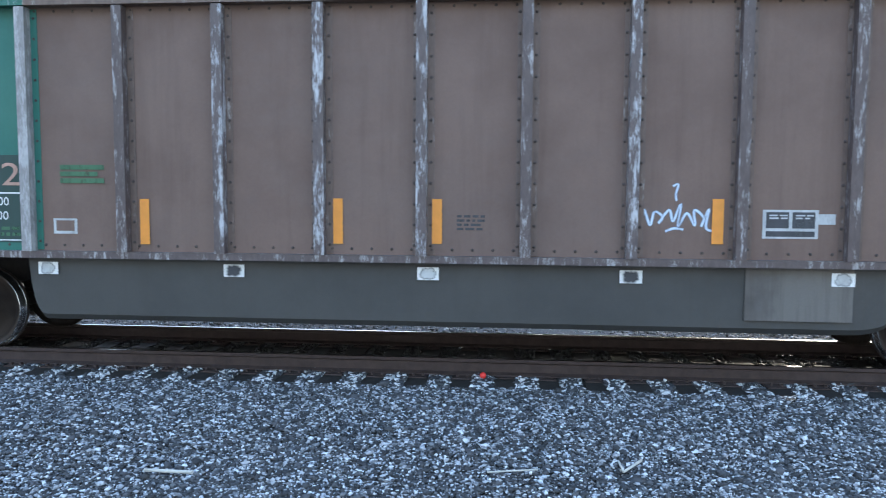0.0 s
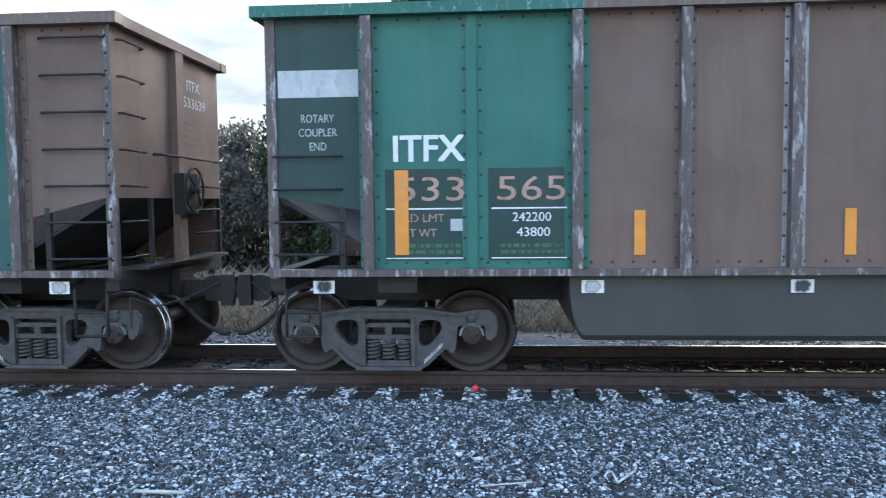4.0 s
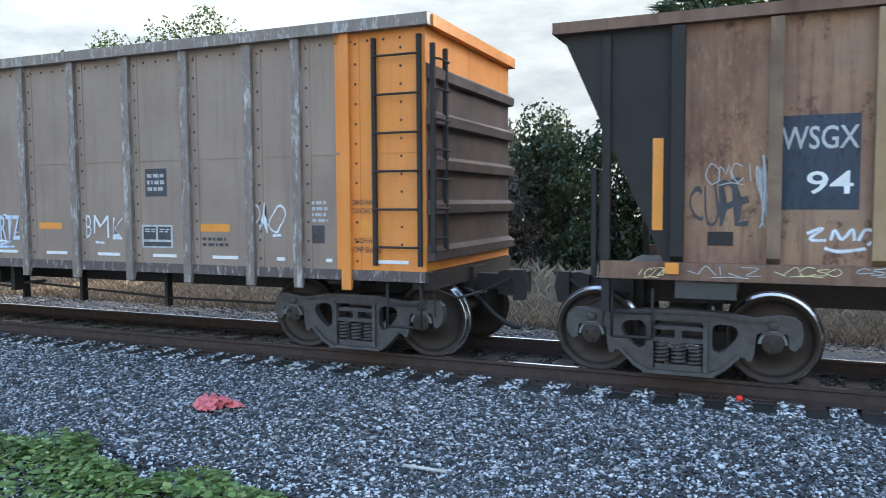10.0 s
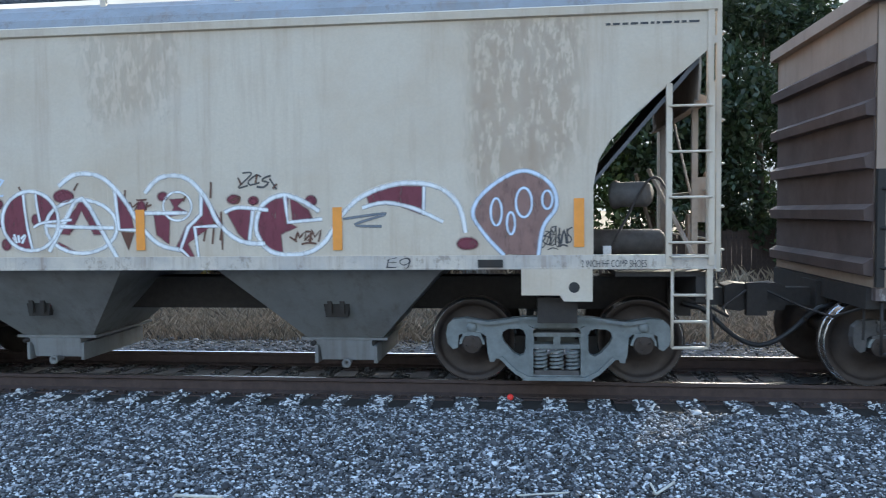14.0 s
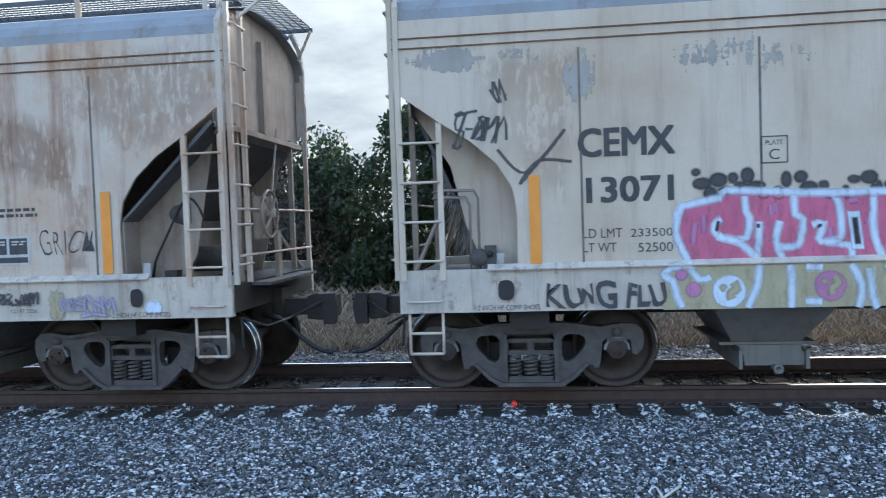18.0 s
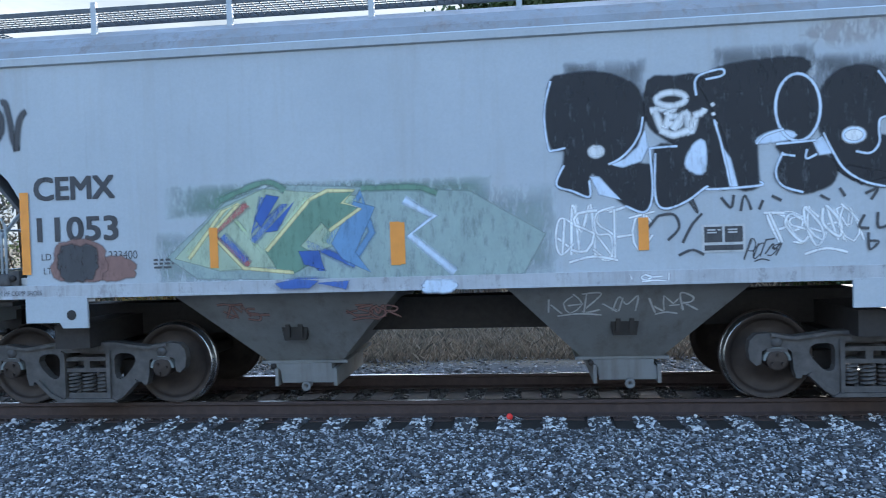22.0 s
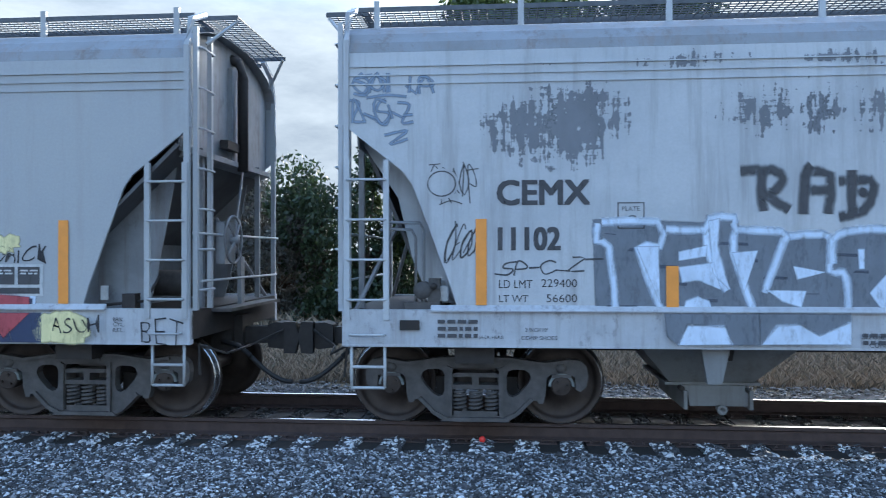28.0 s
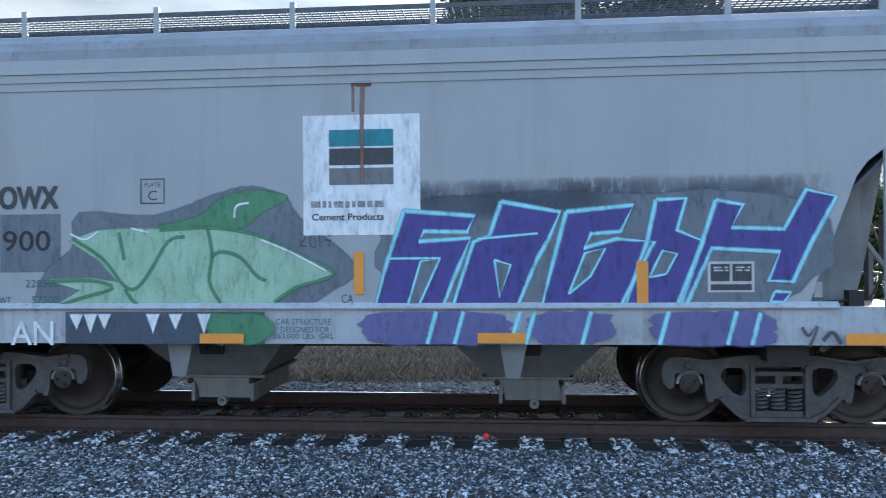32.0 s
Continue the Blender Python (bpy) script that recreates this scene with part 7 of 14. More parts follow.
write(HOP_F, 'DAPER.', 2.80, 3.42, 1.64, 1.91, TEALP, hop_surf, bold=-0.02, shear=0.15)
write(HOP_F, 'SHOTZ', 3.16, 3.90, 2.06, 2.29, SPRAY_BLUE, hop_surf, bold=0.0, shear=0.15)
strip(HOP_F, 5.38, 5.48, 1.49, 1.92, hop_surf)
strip(HOP_F, 7.51, 7.61, 1.48, 1.92, hop_surf)
strip(HOP_F, 9.95, 10.05, 1.50, 1.98, hop_surf)
blob(HOP_F, 4.36, 5.17, 1.46, 2.03, None, SPRAY_WHITE, hop_surf, 0.03, 0.007)
fill(HOP_F, [(4.11, 2.12), (3.99, 2.06), (3.90, 1.93), (3.87, 1.79), (3.92, 1.63), (4.04, 1.52), (4.19, 1.50), (4.14, 1.77)], MAROON, hop_surf, 0.007, 'graffiti_fill', '')
fill(HOP_F, [(4.25, 2.13), (4.38, 2.06), (4.48, 1.92), (4.48, 1.80), (4.30, 1.79)], MAROON, hop_surf, 0.007, 'graffiti_fill', '')
blob(HOP_F, 3.86, 4.51, 1.49, 2.13, None, SPRAY_WHITE, hop_surf, 0.03, 0.01)
tag(HOP_F, [[(4.11, 2.12), (4.14, 1.79), (4.20, 1.50)], [(4.25, 2.13), (4.27, 1.94), (4.30, 1.77)], [(4.22, 1.74), (4.33, 1.79), (4.66, 1.82)], [(3.98, 1.64), (4.02, 1.58), (3.99, 1.67)], [(4.04, 1.66), (4.05, 1.58)], [(4.08, 1.57), (4.12, 1.66), (4.07, 1.62)]], 0.022, SPRAY_WHITE, hop_surf, 0.011, '', 5)
blob(HOP_F, 3.76, 3.86, 1.95, 2.04, MAROON, MAROON, hop_surf, 0.01, 0.006)
blob(HOP_F, 3.78, 3.85, 1.76, 1.81, MAROON, MAROON, hop_surf, 0.01, 0.006)
blob(HOP_F, 3.85, 3.94, 1.51, 1.61, MAROON, MAROON, hop_surf, 0.01, 0.006)
blob(HOP_F, 4.52, 4.67, 2.02, 2.11, MAROON, MAROON, hop_surf, 0.01, 0.006)
blob(HOP_F, 4.59, 4.67, 1.71, 1.78, MAROON, MAROON, hop_surf, 0.01, 0.006)
blob(HOP_F, 4.21, 4.27, 1.78, 1.87, MAROON, MAROON, hop_surf, 0.01, 0.006)
blob(HOP_F, 4.37, 4.44, 1.84, 1.89, MAROON, MAROON, hop_surf, 0.01, 0.006)
blob(HOP_F, 7.25, 7.32, 1.96, 2.02, MAROON, MAROON, hop_surf, 0.01, 0.006)
blob(HOP_F, 6.64, 6.71, 1.97, 2.02, MAROON, MAROON, hop_surf, 0.01, 0.006)
tag(HOP_F, [[(4.06, 2.18), (4.09, 2.12)], [(4.74, 2.21), (4.69, 2.13)], [(5.27, 2.13), (5.26, 2.01)], [(5.56, 1.97), (5.51, 1.95)], [(6.22, 2.20), (6.21, 2.03)], [(6.51, 2.24), (6.55, 2.16)], [(6.72, 2.27), (6.70, 2.18)], [(6.93, 2.17), (6.88, 2.12)], [(6.43, 2.00), (6.53, 2.04), (6.49, 1.97)], [(6.25, 1.83), (6.22, 1.55)], [(6.32, 1.89), (6.33, 1.49)], [(5.94, 2.06), (5.91, 2.00)]], 0.016, RUSTP, hop_surf, 0.006, '', 5)
fill(HOP_F, [(4.49, 1.68), (4.78, 2.03), (5.03, 1.67), (4.91, 1.67), (4.77, 1.93), (4.62, 1.67)], MAROON, hop_surf, 0.007, 'graffiti_fill', '')
spray(HOP_F, [(4.39, 1.48), (4.58, 1.80), (4.78, 2.05), (5.04, 1.62), (5.20, 1.34)], 0.035, SPRAY_WHITE, hop_surf, smooth=3, lift=0.01)
spray(HOP_F, [(4.37, 1.76), (4.74, 1.74), (5.13, 1.73)], 0.03, SPRAY_WHITE, hop_surf, lift=0.01)
spray(HOP_F, [(4.49, 1.57), (4.67, 1.48), (4.55, 1.51)], 0.025, MAROON, hop_surf)
spray(HOP_F, [(4.52, 2.18), (4.72, 2.30), (5.00, 2.27), (5.23, 2.06), (5.44, 1.74), (5.64, 1.55), (5.88, 1.49)], 0.035, SPRAY_WHITE, hop_surf, lift=0.01)
fill(HOP_F, [(5.15, 2.16), (5.30, 1.97), (5.35, 1.71), (5.18, 1.71)], MAROON, hop_surf, 0.007, 'graffiti_fill', '')
spray(HOP_F, [(5.15, 2.16), (5.19, 1.71), (5.42, 1.70)], 0.03, SPRAY_WHITE, hop_surf, smooth=1, lift=0.01)
fill(HOP_F, [(5.22, 1.68), (5.35, 1.67), (5.29, 1.50)], RUSTP, hop_surf, 0.007, 'graffiti_fill', '')
spray(HOP_F, [(5.49, 2.09), (5.66, 2.25), (5.93, 2.25), (6.14, 2.06), (6.30, 1.76), (6.53, 1.58), (6.79, 1.55)], 0.035, SPRAY_WHITE, hop_surf, lift=0.01)
fill(HOP_F, [(5.58, 1.88), (5.75, 1.87), (5.74, 1.56), (5.62, 1.66)], MAROON, hop_surf, 0.007, 'graffiti_fill', '')
spray(HOP_F, [(5.48, 1.88), (5.95, 1.88)], 0.03, SPRAY_WHITE, hop_surf, lift=0.01)
blob(HOP_F, 5.69, 6.00, 1.80, 2.10, None, SPRAY_WHITE, hop_surf, 0.02, 0.007)
fill(HOP_F, [(5.77, 2.02), (5.92, 2.03), (5.83, 1.95), (5.95, 1.89), (5.77, 1.85), (5.82, 1.94)], MAROON, hop_surf, 0.007, 'graffiti_fill', '')
fill(HOP_F, [(6.11, 2.12), (6.33, 1.76), (6.21, 1.74), (5.99, 1.80), (5.94, 1.55), (6.08, 1.31), (5.83, 1.52), (5.95, 1.74), (6.13, 1.89)], MAROON, hop_surf, 0.007, 'graffiti_fill', '')
spray(HOP_F, [(6.11, 2.12), (6.10, 1.86), (5.96, 1.73), (5.87, 1.50), (6.08, 1.30), (6.03, 1.73), (6.30, 1.74)], 0.03, SPRAY_WHITE, hop_surf, smooth=1, lift=0.01)
fill(HOP_F, [(6.38, 1.89), (6.67, 1.92), (6.62, 1.56), (6.51, 1.67)], MAROON, hop_surf, 0.007, 'graffiti_fill', '')
spray(HOP_F, [(6.36, 1.88), (6.51, 1.93), (6.83, 1.90)], 0.03, SPRAY_WHITE, hop_surf, lift=0.01)
spray(HOP_F, [(6.67, 1.92), (6.62, 1.56)], 0.03, SPRAY_WHITE, hop_surf, lift=0.01)
fill(HOP_F, [(6.96, 2.04), (6.77, 1.92), (6.71, 1.70), (6.81, 1.52), (6.97, 1.46), (6.95, 1.65), (7.12, 1.72), (7.01, 1.77), (7.04, 2.03)], MAROON, hop_surf, 0.007, 'graffiti_fill', '')
fill(HOP_F, [(7.07, 2.01), (7.26, 1.88), (7.30, 1.80), (7.09, 1.80)], MAROON, hop_surf, 0.007, 'graffiti_fill', '')
spray(HOP_F, [(7.01, 2.04), (7.04, 1.77), (7.40, 1.80)], 0.03, SPRAY_WHITE, hop_surf, smooth=1, lift=0.01)
spray(HOP_F, [(7.37, 1.88), (7.17, 2.00), (6.97, 2.05), (6.76, 1.94), (6.70, 1.68), (6.85, 1.47), (7.17, 1.44), (7.41, 1.55), (7.58, 1.80), (7.81, 2.02), (8.19, 2.15), (8.57, 2.12), (8.80, 1.94), (8.88, 1.65)], 0.035, SPRAY_WHITE, hop_surf, lift=0.01)
fill(HOP_F, [(7.87, 2.05), (8.16, 2.12), (8.46, 2.11), (8.45, 1.84), (8.18, 1.95), (7.90, 1.96)], MAROON, hop_surf, 0.007, 'graffiti_fill', '')
spray(HOP_F, [(7.82, 1.91), (8.05, 1.96), (8.35, 1.90), (8.65, 1.76)], 0.03, SPRAY_WHITE, hop_surf, lift=0.01)
spray(HOP_F, [(8.46, 2.12), (8.45, 1.83)], 0.025, SPRAY_WHITE, hop_surf, lift=0.01)
spray(HOP_F, [(7.62, 1.80), (8.07, 1.85), (7.74, 1.74), (8.02, 1.72)], 0.02, SLATEP, hop_surf, lift=0.006)
fill(HOP_F, [(8.96, 1.86), (9.11, 2.09), (9.43, 2.25), (9.69, 2.14), (9.76, 1.92), (9.64, 1.70), (9.59, 1.43), (9.28, 1.44), (9.06, 1.64)], RUSTDIM, hop_surf, 0.007, 'graffiti_fill', '')
spray(HOP_F, [(9.60, 1.42), (9.65, 1.70), (9.78, 1.91), (9.71, 2.14), (9.44, 2.26), (9.11, 2.09), (8.95, 1.86), (9.06, 1.64), (9.26, 1.42)], 0.03, SPRAY_BLUE, hop_surf, lift=0.01)
blob(HOP_F, 9.13, 9.24, 1.72, 1.99, None, SPRAY_BLUE, hop_surf, 0.02, 0.01)
blob(HOP_F, 9.29, 9.37, 1.63, 1.85, None, SPRAY_BLUE, hop_surf, 0.02, 0.01)
blob(HOP_F, 9.38, 9.54, 1.80, 2.09, None, SPRAY_BLUE, hop_surf, 0.02, 0.01)
blob(HOP_F, 9.64, 9.74, 1.88, 2.06, None, SPRAY_BLUE, hop_surf, 0.02, 0.01)
blob(HOP_F, 4.47, 4.67, 2.01, 2.13, MAROON, MAROON, hop_surf, 0.01, 0.007)
blob(HOP_F, 7.24, 7.33, 1.95, 2.03, MAROON, MAROON, hop_surf, 0.01, 0.007)
blob(HOP_F, 6.40, 6.52, 1.98, 2.05, MAROON, MAROON, hop_surf, 0.01, 0.007)
blob(HOP_F, 6.63, 6.71, 1.97, 2.03, MAROON, MAROON, hop_surf, 0.01, 0.007)
blob(HOP_F, 5.41, 5.48, 1.88, 2.00, MAROON, MAROON, hop_surf, 0.01, 0.007)
blob(HOP_F, 5.64, 5.73, 2.02, 2.09, MAROON, MAROON, hop_surf, 0.01, 0.007)
blob(HOP_F, 8.80, 8.99, 1.49, 1.59, MAROON, MAROON, hop_surf, 0.01, 0.007)
scrawl(HOP_F, 6.11, 6.53, 1.58, 1.73, 5, 0.02, RUSTP, hop_surf, 141, 1)
scrawl(HOP_F, 7.05, 7.37, 1.55, 1.69, 6, 0.016, RUSTP, hop_surf, 142, 1)
scrawl(HOP_F, 6.54, 6.95, 2.10, 2.30, 6, 0.014, CHARCOAL, hop_surf, 143, 1)
scrawl(HOP_F, 9.62, 9.83, 1.48, 1.67, 6, 0.008, CHARCOAL, hop_surf, 144, 2)
scrawl(HOP_F, 5.29, 5.59, 1.88, 2.03, 5, 0.014, RUSTP, hop_surf, 145, 1)
write(HOP_F, 'E9', 8.07, 8.32, 1.29, 1.40, CHARCOAL, sill_surf, bold=-0.02)
scrawl(HOP_F, 9.73, 9.93, 1.51, 1.70, 6, 0.012, CHARCOAL, hop_surf, 40, 2)
bars(HOP_F, 10.26, 11.16, 3.64, 3.68, 1, CHARCOAL, hop_surf, 3)
write(HOP_F, '2 INCH HF COMP SHOES', 10.02, 10.65, 1.30, 1.37, CHARCOAL, sill_surf)
patch(HOP_F, 'slot', 9.00, 9.25, 1.30, 1.38, SOOT, sill_surf, lift=0.02)
write(HOP_G, 'CEMX', 1.83, 2.74, 2.43, 2.70, CHARCOAL, hop_surf, thick=0.011)
write(HOP_G, '13071', 1.90, 2.72, 1.98, 2.22, CHARCOAL, hop_surf, thick=0.011)
write(HOP_G, 'LD LMT', 1.85, 2.23, 1.63, 1.72, CHARCOAL, hop_surf)
write(HOP_G, '233500', 2.31, 2.71, 1.63, 1.71, CHARCOAL, hop_surf)
write(HOP_G, 'LT WT', 1.85, 2.17, 1.49, 1.58, CHARCOAL, hop_surf)
write(HOP_G, '52500', 2.38, 2.71, 1.48, 1.57, CHARCOAL, hop_surf)
strip(HOP_G, 1.33, 1.44, 1.39, 2.27, hop_surf)
plate_c(HOP_G, 3.55, 3.79, 2.30, 2.55, hop_surf)
fill(HOP_G, [(2.75, 1.77), (2.80, 1.91), (3.16, 1.98), (3.22, 2.04), (3.98, 2.00), (4.56, 1.99), (4.94, 1.98), (5.02, 1.91), (4.94, 1.73), (5.00, 1.67), (4.90, 1.50), (5.14, 1.32), (2.84, 1.38), (2.76, 1.57)], PINKP, hop_surf, 0.006, 'graffiti_fill', 'pink bubble letters with pale blue outline')
spray(HOP_G, [(2.75, 1.77), (2.80, 1.91), (3.16, 1.98), (3.22, 2.05), (3.98, 2.00), (4.56, 1.99), (4.94, 1.98), (5.02, 1.91)], 0.055, SPRAY_BLUE, hop_surf, lift=0.009, smooth=2)
spray(HOP_G, [(2.80, 1.91), (2.74, 1.73), (2.76, 1.57), (2.85, 1.39)], 0.055, SPRAY_BLUE, hop_surf, lift=0.009, smooth=2)
spray(HOP_G, [(3.39, 1.99), (3.40, 1.84), (3.43, 1.78), (3.40, 1.59), (3.24, 1.58), (3.12, 1.63), (3.10, 1.72), (3.17, 1.78)], 0.055, SPRAY_BLUE, hop_surf, lift=0.009, smooth=2)
spray(HOP_G, [(3.12, 1.61), (3.35, 1.53), (3.49, 1.38)], 0.055, SPRAY_BLUE, hop_surf, lift=0.009, smooth=2)
spray(HOP_G, [(3.52, 1.74), (3.51, 1.55), (3.49, 1.38)], 0.055, SPRAY_BLUE, hop_surf, lift=0.009, smooth=2)
spray(HOP_G, [(3.71, 1.74), (3.67, 1.59), (3.68, 1.50), (3.73, 1.37)], 0.055, SPRAY_BLUE, hop_surf, lift=0.009, smooth=2)
spray(HOP_G, [(3.84, 1.98), (3.85, 1.80), (3.92, 1.75), (3.89, 1.54), (3.82, 1.49), (3.68, 1.49)], 0.055, SPRAY_BLUE, hop_surf, lift=0.009, smooth=2)
spray(HOP_G, [(4.20, 1.98), (4.25, 1.88), (4.27, 1.61), (4.23, 1.55), (4.12, 1.53), (4.06, 1.56), (4.11, 1.71), (4.00, 1.69)], 0.055, SPRAY_BLUE, hop_surf, lift=0.009, smooth=2)
spray(HOP_G, [(4.12, 1.52), (4.34, 1.49), (4.36, 1.35)], 0.055, SPRAY_BLUE, hop_surf, lift=0.009, smooth=2)
spray(HOP_G, [(4.56, 1.98), (4.55, 1.72), (4.57, 1.55), (4.64, 1.35)], 0.055, SPRAY_BLUE, hop_surf, lift=0.009, smooth=2)
spray(HOP_G, [(4.78, 1.97), (4.80, 1.75), (4.72, 1.70), (4.78, 1.45)], 0.055, SPRAY_BLUE, hop_surf, lift=0.009, smooth=2)
spray(HOP_G, [(5.02, 1.91), (4.94, 1.73), (5.00, 1.67), (4.93, 1.51), (4.86, 1.49), (5.06, 1.39), (5.16, 1.32)], 0.055, SPRAY_BLUE, hop_surf, lift=0.009, smooth=2)
fill(HOP_G, [(4.33, 1.80), (4.42, 1.80), (4.46, 1.46), (4.37, 1.46)], SPRAY_BLUE, hop_surf, 0.0095, 'graffiti_fill', '')
fill(HOP_G, [(4.37, 1.74), (4.40, 1.74), (4.43, 1.51), (4.40, 1.51)], INKP, hop_surf, 0.0125, 'graffiti_fill', '')
spray(HOP_G, [(3.14, 1.76), (3.12, 1.66)], 0.022, INKP, hop_surf, lift=0.0125)
spray(HOP_G, [(4.05, 1.68), (4.09, 1.69)], 0.022, INKP, hop_surf, lift=0.0125)
spray(HOP_G, [(3.51, 1.72), (3.51, 1.68)], 0.022, INKP, hop_surf, lift=0.0125)
spray(HOP_G, [(4.73, 1.67), (4.75, 1.56)], 0.022, INKP, hop_surf, lift=0.0125)
spray(HOP_G, [(2.92, 1.74), (2.90, 1.54)], 0.045, MAGENTAP, hop_surf, lift=0.008)
spray(HOP_G, [(3.00, 1.82), (3.01, 1.65)], 0.045, MAGENTAP, hop_surf, lift=0.008)
spray(HOP_G, [(3.63, 1.89), (3.63, 1.80)], 0.045, MAGENTAP, hop_surf, lift=0.008)
spray(HOP_G, [(3.67, 1.91), (3.67, 1.83)], 0.045, MAGENTAP, hop_surf, lift=0.008)
spray(HOP_G, [(3.57, 1.69), (3.57, 1.68)], 0.045, MAGENTAP, hop_surf, lift=0.008)
spray(HOP_G, [(3.59, 1.58), (3.58, 1.57)], 0.045, MAGENTAP, hop_surf, lift=0.008)
spray(HOP_G, [(4.34, 1.91), (4.42, 1.92)], 0.045, MAGENTAP, hop_surf, lift=0.008)
spray(HOP_G, [(4.84, 1.85), (4.86, 1.83)], 0.045, MAGENTAP, hop_surf, lift=0.008)
spray(HOP_G, [(4.50, 1.72), (4.51, 1.70)], 0.045, MAGENTAP, hop_surf, lift=0.008)
spray(HOP_G, [(4.16, 1.66), (4.17, 1.56)], 0.045, MAGENTAP, hop_surf, lift=0.008)
patch(HOP_G, 'graffiti_fill', 2.60, 5.34, 0.91, 1.32, YELLOWDIM, sill_surf, lift=0.004)
patch(HOP_G, 'graffiti_fill', 5.34, 7.22, 0.88, 1.26, PINKDIM, sill_surf, lift=0.004)
spray(HOP_G, [(2.60, 1.24), (2.69, 1.19), (2.73, 1.04), (2.78, 0.93)], 0.055, SPRAY_BLUE, sill_surf, lift=0.01, smooth=2)
spray(HOP_G, [(2.84, 1.35), (2.94, 1.20), (3.05, 1.22)], 0.055, SPRAY_BLUE, sill_surf, lift=0.01, smooth=2)
spray(HOP_G, [(3.50, 1.33), (3.48, 1.13), (3.39, 0.92)], 0.055, SPRAY_BLUE, sill_surf, lift=0.01, smooth=2)
spray(HOP_G, [(3.78, 1.32), (3.80, 1.18), (3.79, 0.91)], 0.055, SPRAY_BLUE, sill_surf, lift=0.01, smooth=2)
spray(HOP_G, [(4.34, 1.31), (4.43, 1.11), (4.40, 0.90)], 0.055, SPRAY_BLUE, sill_surf, lift=0.01, smooth=2)
spray(HOP_G, [(4.50, 1.27), (4.53, 0.99), (4.57, 0.89)], 0.055, SPRAY_BLUE, sill_surf, lift=0.01, smooth=2)
spray(HOP_G, [(4.65, 1.30), (4.73, 1.16), (4.82, 0.89)], 0.055, SPRAY_BLUE, sill_surf, lift=0.01, smooth=2)
spray(HOP_G, [(4.77, 1.30), (4.84, 1.13), (4.90, 0.90)], 0.055, SPRAY_BLUE, sill_surf, lift=0.01, smooth=2)
spray(HOP_G, [(5.13, 1.29), (5.27, 1.23), (5.32, 1.09), (5.33, 0.88)], 0.055, SPRAY_BLUE, sill_surf, lift=0.01, smooth=2)
spray(HOP_G, [(3.93, 1.30), (4.08, 1.29)], 0.055, SPRAY_BLUE, sill_surf, lift=0.01, smooth=2)
spray(HOP_G, [(3.92, 0.97), (4.07, 0.96)], 0.055, SPRAY_BLUE, sill_surf, lift=0.01, smooth=2)
spray(HOP_G, [(2.60, 1.24), (2.68, 1.32), (2.88, 1.35)], 0.055, SPRAY_BLUE, sill_surf, lift=0.01, smooth=2)
fill(HOP_G, [(4.28, 1.11), (4.26, 1.06), (4.24, 1.02), (4.19, 0.99), (4.14, 0.98), (4.10, 1.00), (4.06, 1.02), (4.03, 1.07), (4.02, 1.12), (4.03, 1.17), (4.06, 1.21), (4.10, 1.23), (4.15, 1.24), (4.20, 1.23), (4.24, 1.20), (4.27, 1.16)], MAGENTAP, sill_surf, 0.008, 'graffiti_fill', '')
fill(HOP_G, [(5.23, 1.04), (5.22, 1.00), (5.19, 0.96), (5.15, 0.93), (5.10, 0.92), (5.05, 0.93), (5.01, 0.96), (4.99, 1.00), (4.98, 1.05), (4.99, 1.10), (5.02, 1.14), (5.06, 1.17), (5.11, 1.18), (5.15, 1.16), (5.19, 1.14), (5.22, 1.09)], MAGENTAP, sill_surf, 0.008, 'graffiti_fill', '')
fill(HOP_G, [(2.95, 1.10), (2.94, 1.08), (2.93, 1.06), (2.91, 1.05), (2.89, 1.04), (2.86, 1.05), (2.85, 1.06), (2.83, 1.08), (2.83, 1.10), (2.84, 1.12), (2.85, 1.14), (2.87, 1.16), (2.89, 1.16), (2.91, 1.16), (2.93, 1.14), (2.94, 1.12)], MAGENTAP, sill_surf, 0.008, 'graffiti_fill', '')
fill(HOP_G, [(2.82, 1.25), (2.81, 1.23), (2.80, 1.22), (2.79, 1.21), (2.78, 1.21), (2.76, 1.21), (2.75, 1.22), (2.74, 1.23), (2.74, 1.25), (2.74, 1.26), (2.75, 1.28), (2.76, 1.28), (2.78, 1.29), (2.79, 1.28), (2.81, 1.28), (2.82, 1.26)], MAGENTAP, sill_surf, 0.008, 'graffiti_fill', '')
fill(HOP_G, [(3.36, 1.08), (3.35, 1.02), (3.32, 0.98), (3.27, 0.94), (3.21, 0.94), (3.16, 0.95), (3.11, 0.98), (3.09, 1.03), (3.08, 1.08), (3.09, 1.14), (3.12, 1.18), (3.17, 1.21), (3.22, 1.22), (3.28, 1.21), (3.32, 1.18), (3.35, 1.13)], SPRAY_BLUE, sill_surf, 0.012, 'graffiti_fill', '')
spray(HOP_G, [(3.26, 1.17), (3.29, 1.10), (3.23, 1.06), (3.24, 1.00)], 0.06, YELLOWDIM, sill_surf, lift=0.0155, smooth=2)
fill(HOP_G, [(3.18, 1.11), (3.18, 1.10), (3.18, 1.10), (3.17, 1.10), (3.16, 1.09), (3.16, 1.10), (3.15, 1.10), (3.14, 1.11), (3.14, 1.11), (3.15, 1.12), (3.15, 1.13), (3.16, 1.13), (3.16, 1.13), (3.17, 1.13), (3.18, 1.13), (3.18, 1.12)], YELLOWDIM, sill_surf, 0.016, 'graffiti_fill', '')
